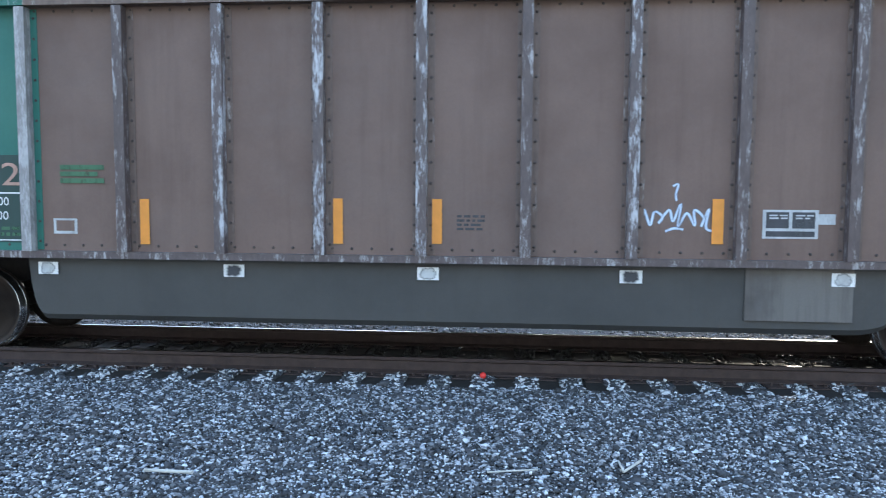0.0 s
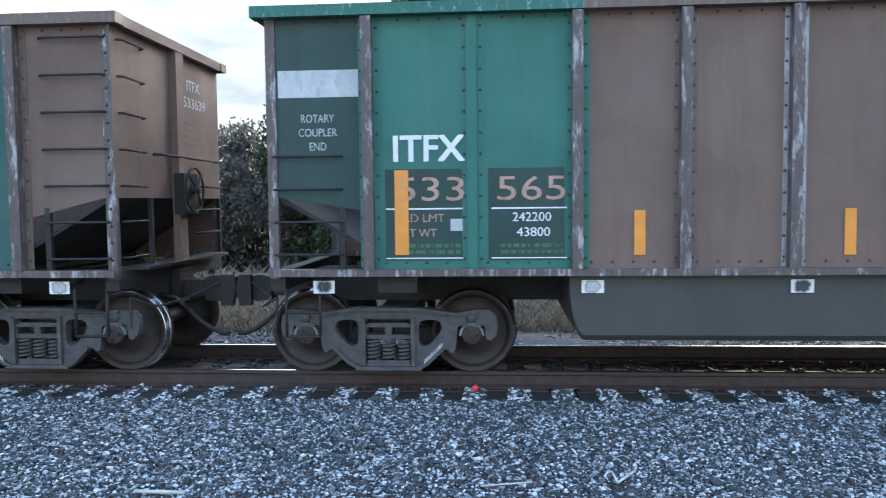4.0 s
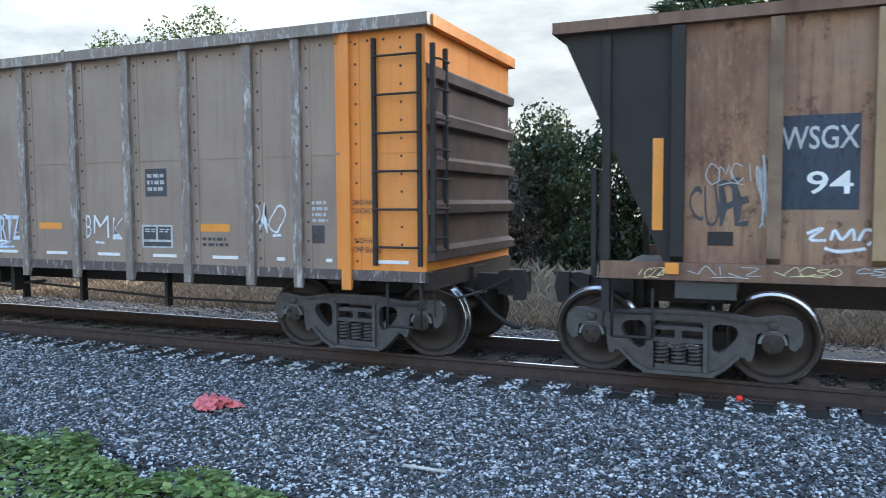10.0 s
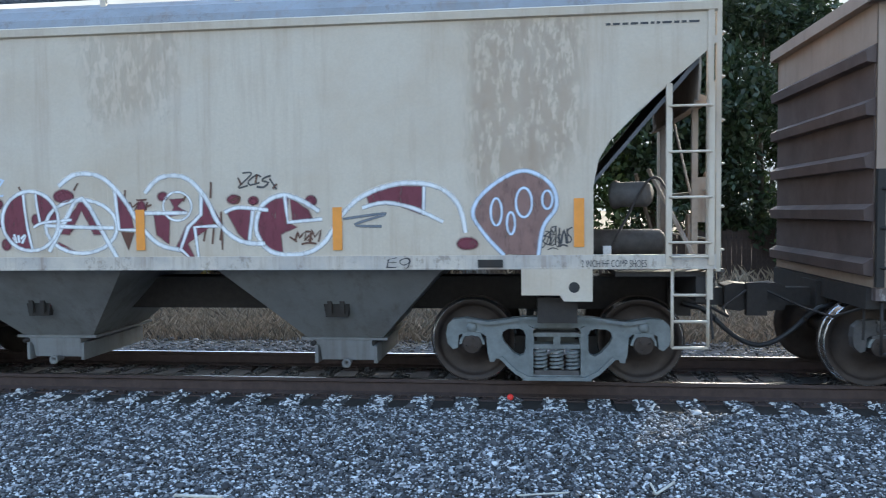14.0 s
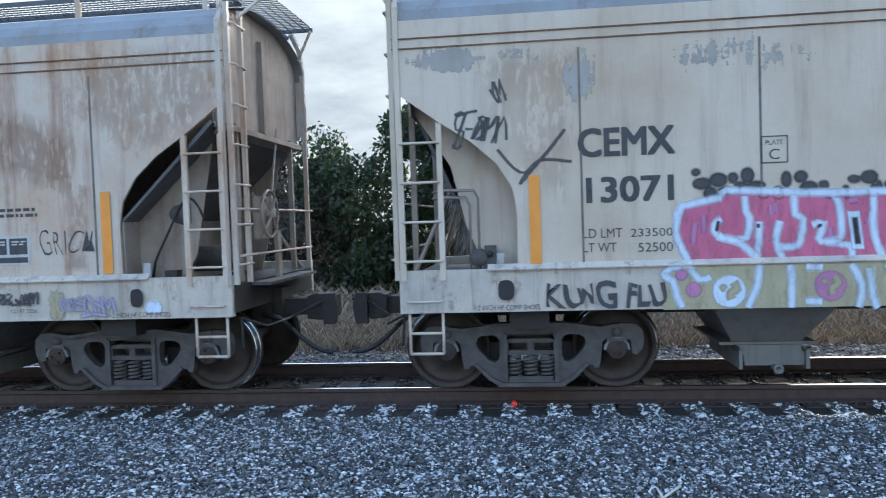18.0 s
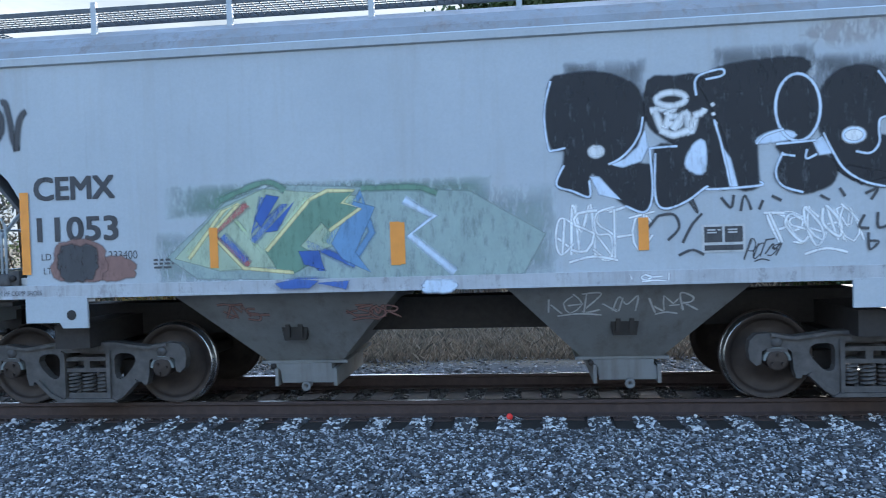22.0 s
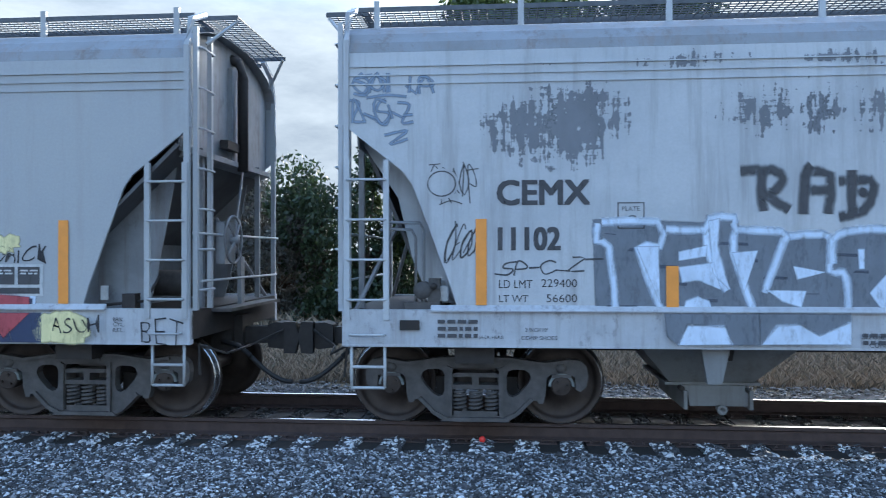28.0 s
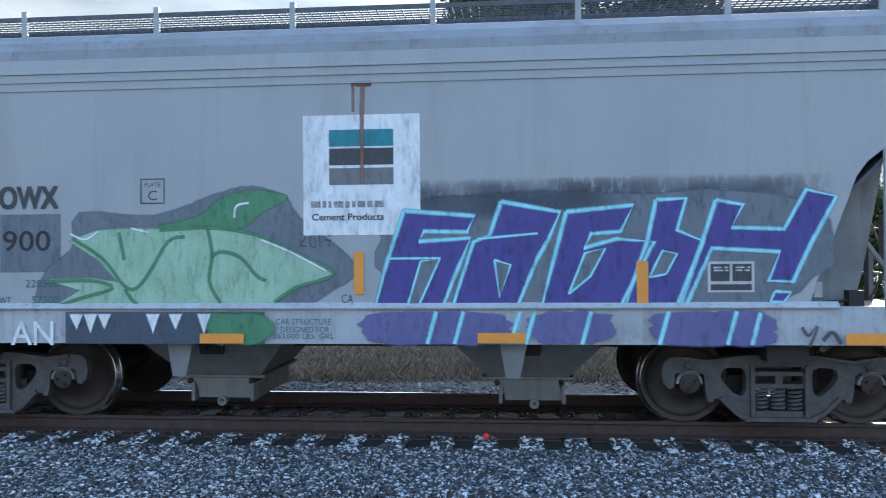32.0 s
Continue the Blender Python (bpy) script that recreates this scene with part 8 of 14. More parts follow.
spray(HOP_G, [(4.18, 1.20), (4.22, 1.14), (4.16, 1.09), (4.17, 1.03)], 0.06, YELLOWDIM, sill_surf, lift=0.0155, smooth=2)
fill(HOP_G, [(4.11, 1.15), (4.11, 1.14), (4.11, 1.14), (4.10, 1.13), (4.09, 1.13), (4.09, 1.13), (4.08, 1.14), (4.08, 1.14), (4.07, 1.15), (4.08, 1.16), (4.08, 1.16), (4.09, 1.17), (4.09, 1.17), (4.10, 1.17), (4.11, 1.16), (4.11, 1.16)], YELLOWDIM, sill_surf, 0.016, 'graffiti_fill', '')
spray(HOP_G, [(5.14, 1.14), (5.17, 1.07), (5.11, 1.03), (5.12, 0.97)], 0.06, YELLOWDIM, sill_surf, lift=0.0155, smooth=2)
fill(HOP_G, [(5.07, 1.08), (5.07, 1.08), (5.06, 1.07), (5.06, 1.06), (5.05, 1.06), (5.04, 1.06), (5.04, 1.07), (5.03, 1.08), (5.03, 1.08), (5.03, 1.09), (5.04, 1.10), (5.04, 1.10), (5.05, 1.10), (5.06, 1.10), (5.06, 1.10), (5.07, 1.09)], YELLOWDIM, sill_surf, 0.016, 'graffiti_fill', '')
fill(HOP_G, [(4.98, 1.84), (5.47, 1.87), (5.55, 1.79), (5.55, 1.32), (5.31, 1.34), (5.06, 1.59)], TANP2, hop_surf, 0.005, 'graffiti_fill', '')
fill(HOP_G, [(5.65, 1.92), (5.97, 1.78), (6.39, 1.93), (6.90, 1.94), (7.24, 1.84), (7.24, 1.28), (5.66, 1.32)], TANP2, hop_surf, 0.005, 'graffiti_fill', '')
spray(HOP_G, [(5.55, 1.89), (4.98, 1.85), (5.06, 1.59), (5.32, 1.33)], 0.035, SLATEDK, hop_surf, lift=0.008)
spray(HOP_G, [(5.46, 1.86), (5.57, 1.68), (5.54, 1.32)], 0.035, SLATEDK, hop_surf, lift=0.008)
spray(HOP_G, [(5.76, 1.94), (5.81, 1.68), (5.74, 1.32)], 0.035, SLATEDK, hop_surf, lift=0.008)
spray(HOP_G, [(6.03, 1.94), (6.13, 1.69), (5.92, 1.78)], 0.035, SLATEDK, hop_surf, lift=0.008)
spray(HOP_G, [(5.86, 1.46), (6.17, 1.33)], 0.035, SLATEDK, hop_surf, lift=0.008)
spray(HOP_G, [(6.44, 1.66), (6.54, 1.44), (6.38, 1.39)], 0.035, SLATEDK, hop_surf, lift=0.008)
spray(HOP_G, [(6.90, 1.86), (6.89, 1.29)], 0.035, SLATEDK, hop_surf, lift=0.008)
spray(HOP_G, [(5.34, 1.96), (5.87, 2.00)], 0.035, SLATEDK, hop_surf, lift=0.008)
spray(HOP_G, [(5.46, 1.87), (5.07, 1.86)], 0.03, PINKP, hop_surf, lift=0.009)
spray(HOP_G, [(5.92, 1.75), (6.05, 1.70), (6.03, 1.94)], 0.03, PINKP, hop_surf, lift=0.009)
spray(HOP_G, [(6.54, 1.60), (6.80, 1.62)], 0.03, PINKP, hop_surf, lift=0.009)
blob(HOP_G, 2.91, 2.97, 2.21, 2.26, CHARCOAL, CHARCOAL, hop_surf, 0.01, 0.004)
blob(HOP_G, 3.08, 3.22, 2.10, 2.21, CHARCOAL, CHARCOAL, hop_surf, 0.01, 0.004)
blob(HOP_G, 3.30, 3.41, 2.03, 2.12, CHARCOAL, CHARCOAL, hop_surf, 0.01, 0.004)
blob(HOP_G, 3.52, 3.61, 1.96, 2.02, CHARCOAL, CHARCOAL, hop_surf, 0.01, 0.004)
blob(HOP_G, 3.74, 3.81, 2.07, 2.20, CHARCOAL, CHARCOAL, hop_surf, 0.01, 0.004)
blob(HOP_G, 3.91, 4.05, 2.00, 2.10, CHARCOAL, CHARCOAL, hop_surf, 0.01, 0.004)
blob(HOP_G, 4.12, 4.24, 1.94, 2.01, CHARCOAL, CHARCOAL, hop_surf, 0.01, 0.004)
blob(HOP_G, 4.34, 4.44, 2.09, 2.14, CHARCOAL, CHARCOAL, hop_surf, 0.01, 0.004)
blob(HOP_G, 4.55, 4.63, 1.98, 2.09, CHARCOAL, CHARCOAL, hop_surf, 0.01, 0.004)
blob(HOP_G, 4.76, 4.82, 1.91, 2.00, CHARCOAL, CHARCOAL, hop_surf, 0.01, 0.004)
blob(HOP_G, 4.93, 5.06, 2.07, 2.13, CHARCOAL, CHARCOAL, hop_surf, 0.01, 0.004)
blob(HOP_G, 5.14, 5.25, 1.96, 2.08, CHARCOAL, CHARCOAL, hop_surf, 0.01, 0.004)
blob(HOP_G, 3.02, 3.12, 1.98, 2.08, CHARCOAL, CHARCOAL, hop_surf, 0.01, 0.004)
blob(HOP_G, 3.25, 3.32, 2.13, 2.21, CHARCOAL, CHARCOAL, hop_surf, 0.01, 0.004)
blob(HOP_G, 3.42, 3.57, 2.06, 2.12, CHARCOAL, CHARCOAL, hop_surf, 0.01, 0.004)
blob(HOP_G, 3.64, 3.76, 1.95, 2.06, CHARCOAL, CHARCOAL, hop_surf, 0.01, 0.004)
blob(HOP_G, 3.86, 3.96, 2.11, 2.20, CHARCOAL, CHARCOAL, hop_surf, 0.01, 0.004)
blob(HOP_G, 4.08, 4.15, 2.04, 2.10, CHARCOAL, CHARCOAL, hop_surf, 0.01, 0.004)
blob(HOP_G, 4.29, 4.34, 1.93, 2.05, CHARCOAL, CHARCOAL, hop_surf, 0.01, 0.004)
blob(HOP_G, 4.46, 4.59, 2.08, 2.18, CHARCOAL, CHARCOAL, hop_surf, 0.01, 0.004)
blob(HOP_G, 4.67, 4.78, 2.02, 2.09, CHARCOAL, CHARCOAL, hop_surf, 0.01, 0.004)
blob(HOP_G, 4.88, 4.97, 1.95, 2.00, CHARCOAL, CHARCOAL, hop_surf, 0.01, 0.004)
blob(HOP_G, 5.09, 5.16, 2.06, 2.17, CHARCOAL, CHARCOAL, hop_surf, 0.01, 0.004)
blob(HOP_G, 2.92, 3.07, 2.08, 2.17, CHARCOAL, CHARCOAL, hop_surf, 0.01, 0.004)
blob(HOP_G, 3.15, 3.27, 2.01, 2.08, CHARCOAL, CHARCOAL, hop_surf, 0.01, 0.004)
blob(HOP_G, 3.37, 3.47, 2.13, 2.25, CHARCOAL, CHARCOAL, hop_surf, 0.01, 0.004)
scrawl(HOP_G, 0.60, 1.13, 2.58, 2.95, 8, 0.022, CHARCOAL, hop_surf, 42, 2)
scrawl(HOP_G, 0.97, 1.14, 2.97, 3.25, 6, 0.015, CHARCOAL, hop_surf, 43, 1)
spray(HOP_G, [(1.03, 2.54), (1.31, 2.30), (1.70, 2.71), (1.25, 2.19), (1.43, 2.41), (1.76, 2.39)], 0.02, CHARCOAL, hop_surf)
write(HOP_G, 'KUNG FLU', 1.47, 2.63, 0.95, 1.19, CHARCOAL, sill_surf, bold=0.03, shear=-0.1)
write(HOP_G, '2 INCH HF COMP SHOES', 0.79, 1.41, 0.94, 0.99, CHARCOAL, sill_surf)
patch(HOP_G, 'slot', 1.03, 1.13, 1.07, 1.21, BLACK, sill_surf, lift=0.02, wobble=0.03)
patch(HOP_G, "graffiti_fill", 7.2, 8.6, 1.36, 1.98, PINKDIM, hop_surf, "", 0.004, 0.04, 3)
patch(HOP_G, "graffiti_fill", 7.2, 8.6, 0.94, 1.33, PINKDIM, sill_surf, "", 0.004, 0.02, 4)
fill(HOP_G, [(8.51, 1.97), (8.74, 2.00), (8.70, 1.86), (9.13, 1.93), (9.19, 1.99), (9.60, 1.93), (9.62, 1.64), (9.69, 1.38), (8.48, 1.39)], PINKP, hop_surf, 0.006, 'graffiti_fill', 'pink letters with white outline')
spray(HOP_G, [(8.51, 2.02), (8.74, 2.01), (9.13, 1.96), (9.20, 2.02), (9.59, 1.95)], 0.05, INKP, hop_surf, lift=0.005)
spray(HOP_G, [(8.51, 1.97), (8.74, 2.00), (8.66, 1.83), (8.73, 1.71), (8.88, 1.70), (8.90, 1.52), (8.92, 1.39)], 0.045, SPRAY_WHITE, hop_surf, lift=0.01)
spray(HOP_G, [(8.70, 1.86), (9.11, 1.94), (9.18, 1.72), (9.14, 1.97), (9.60, 1.93)], 0.045, SPRAY_WHITE, hop_surf, lift=0.01)
patch(HOP_G, 'graffiti_fill', 8.49, 10.21, 0.92, 1.33, TANP2, sill_surf, lift=0.004)
spray(HOP_G, [(8.95, 1.32), (8.88, 0.93), (9.18, 0.95)], 0.04, SPRAY_WHITE, sill_surf, lift=0.01)
spray(HOP_G, [(9.06, 1.28), (9.24, 0.94), (9.35, 1.25)], 0.04, SPRAY_WHITE, sill_surf, lift=0.01)
spray(HOP_G, [(9.80, 1.30), (9.76, 0.93)], 0.04, SPRAY_WHITE, sill_surf, lift=0.01)
spray(HOP_G, [(9.80, 1.28), (9.87, 1.32), (10.12, 1.31), (10.23, 1.15), (10.20, 0.93), (9.79, 0.91)], 0.035, SPRAY_BLUE, sill_surf, lift=0.012)
spray(HOP_G, [(9.80, 1.13), (10.19, 1.12)], 0.035, SPRAY_BLUE, sill_surf, lift=0.012)
spray(HOP_G, [(9.99, 1.31), (9.97, 0.93)], 0.035, SPRAY_BLUE, sill_surf, lift=0.012)
write(HOP_G, 'DB', 9.34, 9.57, 0.99, 1.16, MAGENTAP, sill_surf, bold=-0.01)
patch(HOP_G, 'slot', 9.86, 9.96, 1.05, 1.22, BLACK, sill_surf, lift=0.03, wobble=0.03)
write(HOP_G, 'BANDA', 9.88, 10.76, 2.73, 3.37, CHARCOAL, hop_surf, bold=-0.01, shear=0.3)
spray(HOP_G, [(9.87, 2.80), (10.10, 2.88), (10.41, 2.78), (10.54, 2.99)], 0.02, CHARCOAL, hop_surf)
write(HOP_G, 'SHCT', 10.36, 10.98, 0.91, 1.06, CHARCOAL, sill_surf, bold=0.0, shear=-0.1)
strip(HOP_G, 9.47, 9.57, 2.05, 2.28, hop_surf)
write(HOP_H, 'CEMX', 1.77, 2.72, 2.48, 2.72, CHARCOAL, hop_surf, thick=0.011)
write(HOP_H, '13026', 1.79, 2.72, 2.02, 2.26, CHARCOAL, hop_surf, thick=0.011)
write(HOP_H, 'LD LMT', 1.76, 2.14, 1.64, 1.72, CHARCOAL, hop_surf)
write(HOP_H, '233600', 2.24, 2.66, 1.63, 1.71, CHARCOAL, hop_surf)
write(HOP_H, 'LT WT', 1.76, 2.10, 1.49, 1.57, CHARCOAL, hop_surf)
write(HOP_H, '52400', 2.31, 2.66, 1.48, 1.56, CHARCOAL, hop_surf)
strip(HOP_H, 1.24, 1.34, 1.40, 2.26, hop_surf)
bars(HOP_H, 2.96, 4.05, 1.02, 1.13, 1, CHARCOAL, sill_surf, 5)
tag(HOP_H, [[(0.46, 2.23), (0.48, 2.34), (0.58, 2.22), (0.60, 2.36)], [(0.70, 2.35), (0.62, 2.34), (0.63, 2.22), (0.72, 2.23)], [(0.62, 2.29), (0.70, 2.29)], [(0.73, 2.22), (0.74, 2.36), (0.80, 2.31), (0.75, 2.28), (0.82, 2.21)], [(0.86, 2.37), (0.86, 2.21), (0.93, 2.37), (0.88, 2.29), (0.96, 2.21)], [(0.58, 2.15), (0.69, 2.17), (0.77, 2.11)]], 0.022, CHARCOAL, cheek_surf, 0.004, '', 2)
scrawl(HOP_H, 2.75, 3.28, 1.43, 1.87, 10, 0.01, CHARCOAL, hop_surf, 51, 3)
write(HOP_H, '2 INCH HF COMP SHOES', 0.77, 1.42, 0.94, 0.99, CHARCOAL, sill_surf)
tag(HOP_H, [[(0.79, 1.23), (0.85, 1.26), (0.80, 1.19), (0.87, 1.16)], [(0.80, 1.11), (0.90, 1.12), (0.79, 1.06)], [(0.88, 1.23), (0.91, 1.19)], [(0.67, 1.15), (0.74, 1.26), (0.84, 1.27)]], 0.02, CHARCOAL, sill_surf, 0.012, '', 2)
tag(HOP_H, [[(1.14, 1.21), (1.10, 1.16), (1.17, 1.14), (1.22, 1.20)], [(1.21, 1.20), (1.17, 1.10), (1.10, 1.08)], [(1.24, 1.20), (1.27, 1.10), (1.33, 1.19)], [(1.36, 1.21), (1.35, 1.10), (1.43, 1.11)], [(1.35, 1.15), (1.43, 1.17)], [(1.46, 1.22), (1.47, 1.08), (1.54, 1.09)], [(1.08, 1.05), (1.29, 1.06), (1.46, 1.02)], [(1.68, 1.24), (1.75, 1.19), (1.85, 1.21)], [(1.67, 1.17), (1.85, 1.14), (1.98, 1.12), (2.12, 1.13)], [(1.57, 1.08), (1.79, 1.09), (1.98, 1.04)]], 0.024, NAVYP, sill_surf, 0.012, 'faded dark handwritten tag', 2)
patch(HOP_H, 'slot', 0.95, 1.04, 1.07, 1.22, BLACK, sill_surf, lift=0.02, wobble=0.03)
patch(HOP_H, 'slot', 2.49, 2.73, 1.01, 1.16, SOOT, sill_surf, lift=0.012)
fill(HOP_H, [(4.02, 2.86), (4.39, 2.67), (4.47, 2.73), (4.50, 2.81), (4.81, 2.60), (4.85, 2.45), (4.82, 2.24), (4.89, 2.15), (4.55, 1.95), (4.39, 2.16), (4.09, 1.95), (3.70, 2.20), (3.76, 2.39), (4.04, 2.60), (4.07, 2.75)], NAVYP, hop_surf, 0.005, 'graffiti_fill', 'dark blue angular graffiti letters')
fill(HOP_H, [(5.33, 2.53), (5.49, 2.69), (5.61, 2.71), (5.70, 2.60), (5.81, 2.70), (5.94, 2.68), (5.99, 2.53), (6.16, 2.48), (6.28, 2.28), (6.25, 2.15), (6.35, 2.00), (6.45, 1.84), (5.96, 1.90), (5.80, 1.88), (5.67, 1.94), (5.51, 2.06), (5.37, 2.20)], NAVYP, hop_surf, 0.005, 'graffiti_fill', '')
fill(HOP_H, [(3.74, 2.36), (4.02, 2.55), (3.86, 2.31), (3.81, 2.22), (4.06, 2.05), (4.08, 1.97), (3.71, 2.20)], TANP, hop_surf, 0.008, 'graffiti_fill', '')
fill(HOP_H, [(4.10, 2.76), (4.17, 2.73), (4.19, 2.62), (4.09, 2.54), (4.04, 2.55)], TANP, hop_surf, 0.008, 'graffiti_fill', '')
fill(HOP_H, [(4.17, 2.59), (4.28, 2.55), (4.35, 2.40), (4.37, 2.32), (4.28, 2.38), (4.25, 2.47)], TANP, hop_surf, 0.008, 'graffiti_fill', '')
fill(HOP_H, [(4.34, 2.35), (4.19, 2.26), (4.07, 2.02), (4.22, 2.23), (4.29, 2.29)], TANP2, hop_surf, 0.008, 'graffiti_fill', '')
fill(HOP_H, [(4.50, 2.74), (4.61, 2.70), (4.62, 2.57), (4.54, 2.44), (4.47, 2.46)], TANP, hop_surf, 0.008, 'graffiti_fill', '')
fill(HOP_H, [(4.75, 2.60), (4.80, 2.49), (4.81, 2.24), (4.72, 2.24), (4.62, 2.15), (4.55, 1.99), (4.56, 1.98), (4.79, 2.12), (4.86, 2.20), (4.80, 2.27)], TANP, hop_surf, 0.008, 'graffiti_fill', '')
fill(HOP_H, [(4.39, 2.21), (4.43, 2.23), (4.55, 2.02), (4.55, 1.97)], TANP2, hop_surf, 0.008, 'graffiti_fill', '')
fill(HOP_H, [(5.52, 2.66), (5.60, 2.68), (5.60, 2.42), (5.46, 2.15), (5.39, 2.24), (5.49, 2.41)], TANP, hop_surf, 0.008, 'graffiti_fill', '')
fill(HOP_H, [(5.86, 2.66), (5.96, 2.62), (5.96, 2.35), (5.87, 2.32)], TANP, hop_surf, 0.008, 'graffiti_fill', '')
fill(HOP_H, [(6.00, 2.51), (6.16, 2.45), (6.27, 2.27), (6.23, 2.18), (6.00, 2.26), (5.95, 2.33)], TANP2, hop_surf, 0.008, 'graffiti_fill', '')
fill(HOP_H, [(5.69, 1.97), (5.66, 2.17), (5.79, 2.29), (5.94, 2.30), (5.81, 2.23), (5.74, 2.11)], TANP2, hop_surf, 0.008, 'graffiti_fill', '')
fill(HOP_H, [(5.94, 2.10), (5.97, 2.17), (6.20, 2.15), (6.33, 2.00), (6.27, 1.99)], TANP, hop_surf, 0.008, 'graffiti_fill', '')
fill(HOP_H, [(5.97, 1.98), (6.27, 1.95), (6.41, 1.86), (5.99, 1.93)], TANP2, hop_surf, 0.008, 'graffiti_fill', '')
tag(HOP_H, [[(4.03, 2.44), (4.13, 2.50), (4.22, 2.47), (4.32, 2.40)], [(4.73, 2.64), (4.78, 2.51), (4.76, 2.33), (4.67, 2.31), (4.61, 2.25)], [(4.54, 2.69), (4.57, 2.56), (4.52, 2.49)], [(5.69, 1.96), (5.79, 2.15), (5.92, 2.20), (6.01, 2.16)], [(5.70, 1.91), (5.80, 1.88), (5.95, 1.93)], [(6.00, 2.22), (6.12, 2.17), (6.30, 2.02), (5.97, 2.02)], [(5.39, 2.18), (5.53, 2.09), (5.67, 1.94)]], 0.02, CHALKB, hop_surf, 0.0115, '', 5)
tag(HOP_H, [[(3.86, 2.97), (4.04, 2.73), (4.05, 2.60), (3.75, 2.38), (3.70, 2.20), (4.09, 1.95), (4.38, 2.16), (4.55, 1.94), (4.89, 2.14)], [(4.02, 2.86), (4.40, 2.66), (4.49, 2.74), (4.50, 2.81), (4.83, 2.60)], [(5.33, 2.53), (5.49, 2.70), (5.62, 2.71), (5.70, 2.60), (5.81, 2.71), (5.94, 2.69), (5.99, 2.54), (6.18, 2.47), (6.29, 2.27), (6.26, 2.15)], [(6.26, 2.15), (6.46, 1.83), (5.96, 1.90), (5.80, 1.87), (5.51, 2.05), (5.38, 2.20)], [(5.51, 2.66), (5.61, 2.69), (5.60, 2.42)], [(5.85, 2.67), (5.84, 2.33)], [(5.97, 2.63), (5.96, 2.34)], [(5.98, 2.42), (6.22, 2.33)], [(6.11, 2.39), (6.14, 2.30)], [(4.26, 2.53), (4.27, 2.47), (4.22, 2.51), (4.31, 2.50)]], 0.016, CHARCOAL, hop_surf, 0.0125, '', 2)
blob(HOP_H, 4.81, 5.39, 2.01, 2.58, SPRAY_BLUE, CHARCOAL, hop_surf, 0.025, 0.013)
fill(HOP_H, rounded([(5.20, 2.55), (5.34, 2.45), (5.37, 2.28), (5.31, 2.11), (5.14, 2.00), (4.97, 2.05), (5.12, 2.13), (5.24, 2.25), (5.23, 2.43)]), TANP2, hop_surf, 0.0145, 'graffiti_fill', '')
blob(HOP_H, 5.03, 5.16, 2.33, 2.44, CHARCOAL, CHARCOAL, hop_surf, 0.01, 0.0165)
blob(HOP_H, 5.15, 5.25, 2.26, 2.35, CHARCOAL, CHARCOAL, hop_surf, 0.01, 0.0165)
blob(HOP_H, 5.01, 5.14, 2.20, 2.30, CHARCOAL, CHARCOAL, hop_surf, 0.01, 0.0165)
blob(HOP_H, 3.90, 4.02, 2.32, 2.42, BLUESLATE, BLUESLATE, hop_surf, 0.02, 0.0062)
blob(HOP_H, 4.15, 4.31, 2.07, 2.15, BLUESLATE, BLUESLATE, hop_surf, 0.02, 0.0062)
blob(HOP_H, 4.44, 4.54, 2.20, 2.31, BLUESLATE, BLUESLATE, hop_surf, 0.02, 0.0062)
blob(HOP_H, 5.61, 5.72, 2.39, 2.54, BLUESLATE, BLUESLATE, hop_surf, 0.02, 0.0062)
blob(HOP_H, 5.57, 5.67, 2.14, 2.22, BLUESLATE, BLUESLATE, hop_surf, 0.02, 0.0062)
tag(HOP_H, [[(5.00, 1.95), (5.17, 1.93), (5.26, 1.95)], [(5.17, 1.92), (5.19, 1.68), (5.19, 1.44)], [(5.25, 1.94), (5.26, 1.76), (5.40, 1.77)], [(5.27, 1.73), (5.27, 1.45)]], 0.03, RUSTP, hop_surf, 0.006, '', 5)
tag(HOP_H, [[(3.56, 2.09), (3.53, 1.92), (3.60, 2.02), (3.55, 2.03)], [(3.64, 2.09), (3.67, 1.92)], [(3.72, 2.09), (3.67, 2.00)], [(3.77, 2.09), (3.68, 1.95), (3.71, 1.88)], [(3.83, 1.99), (3.84, 1.96)], [(3.69, 1.89), (3.70, 1.87)], [(3.74, 1.86), (3.75, 1.83)]], 0.02, CHARCOAL, hop_surf, 0.006, '', 5)
tag(HOP_H, [[(6.17, 1.47), (6.27, 1.70), (6.30, 1.72), (6.24, 1.56), (6.35, 1.47)], [(6.32, 1.47), (6.38, 1.61), (6.35, 1.48), (6.47, 1.58)], [(6.44, 1.46), (6.53, 1.69)], [(6.56, 1.46), (6.63, 1.54), (6.56, 1.56), (6.59, 1.46), (6.69, 1.56)], [(6.48, 1.79), (6.59, 1.81), (6.53, 1.72), (6.68, 1.75)]], 0.016, CHARCOAL, hop_surf, 0.006, '', 5)
strip(HOP_H, 5.43, 5.53, 1.62, 2.07, hop_surf)
strip(HOP_H, 7.43, 7.53, 1.40, 1.83, hop_surf)
strip(HOP_H, 9.46, 9.57, 1.41, 2.28, hop_surf)
strip(HOP_H, 3.39, 3.48, 1.42, 1.82, hop_surf)
data_panel(HOP_H, 8.12, 8.63, 1.53, 1.84, hop_surf)
write(HOP_H, 'GRICK', 7.58, 8.06, 1.68, 1.88, CHARCOAL, hop_surf, bold=-0.02, shear=0.2)
write(HOP_H, 'GRICK', 8.73, 9.37, 1.64, 1.89, CHARCOAL, hop_surf, bold=-0.02, shear=0.2)
scrawl(HOP_H, 6.48, 7.08, 1.66, 2.03, 8, 0.018, CHARCOAL, hop_surf, 53, 2)
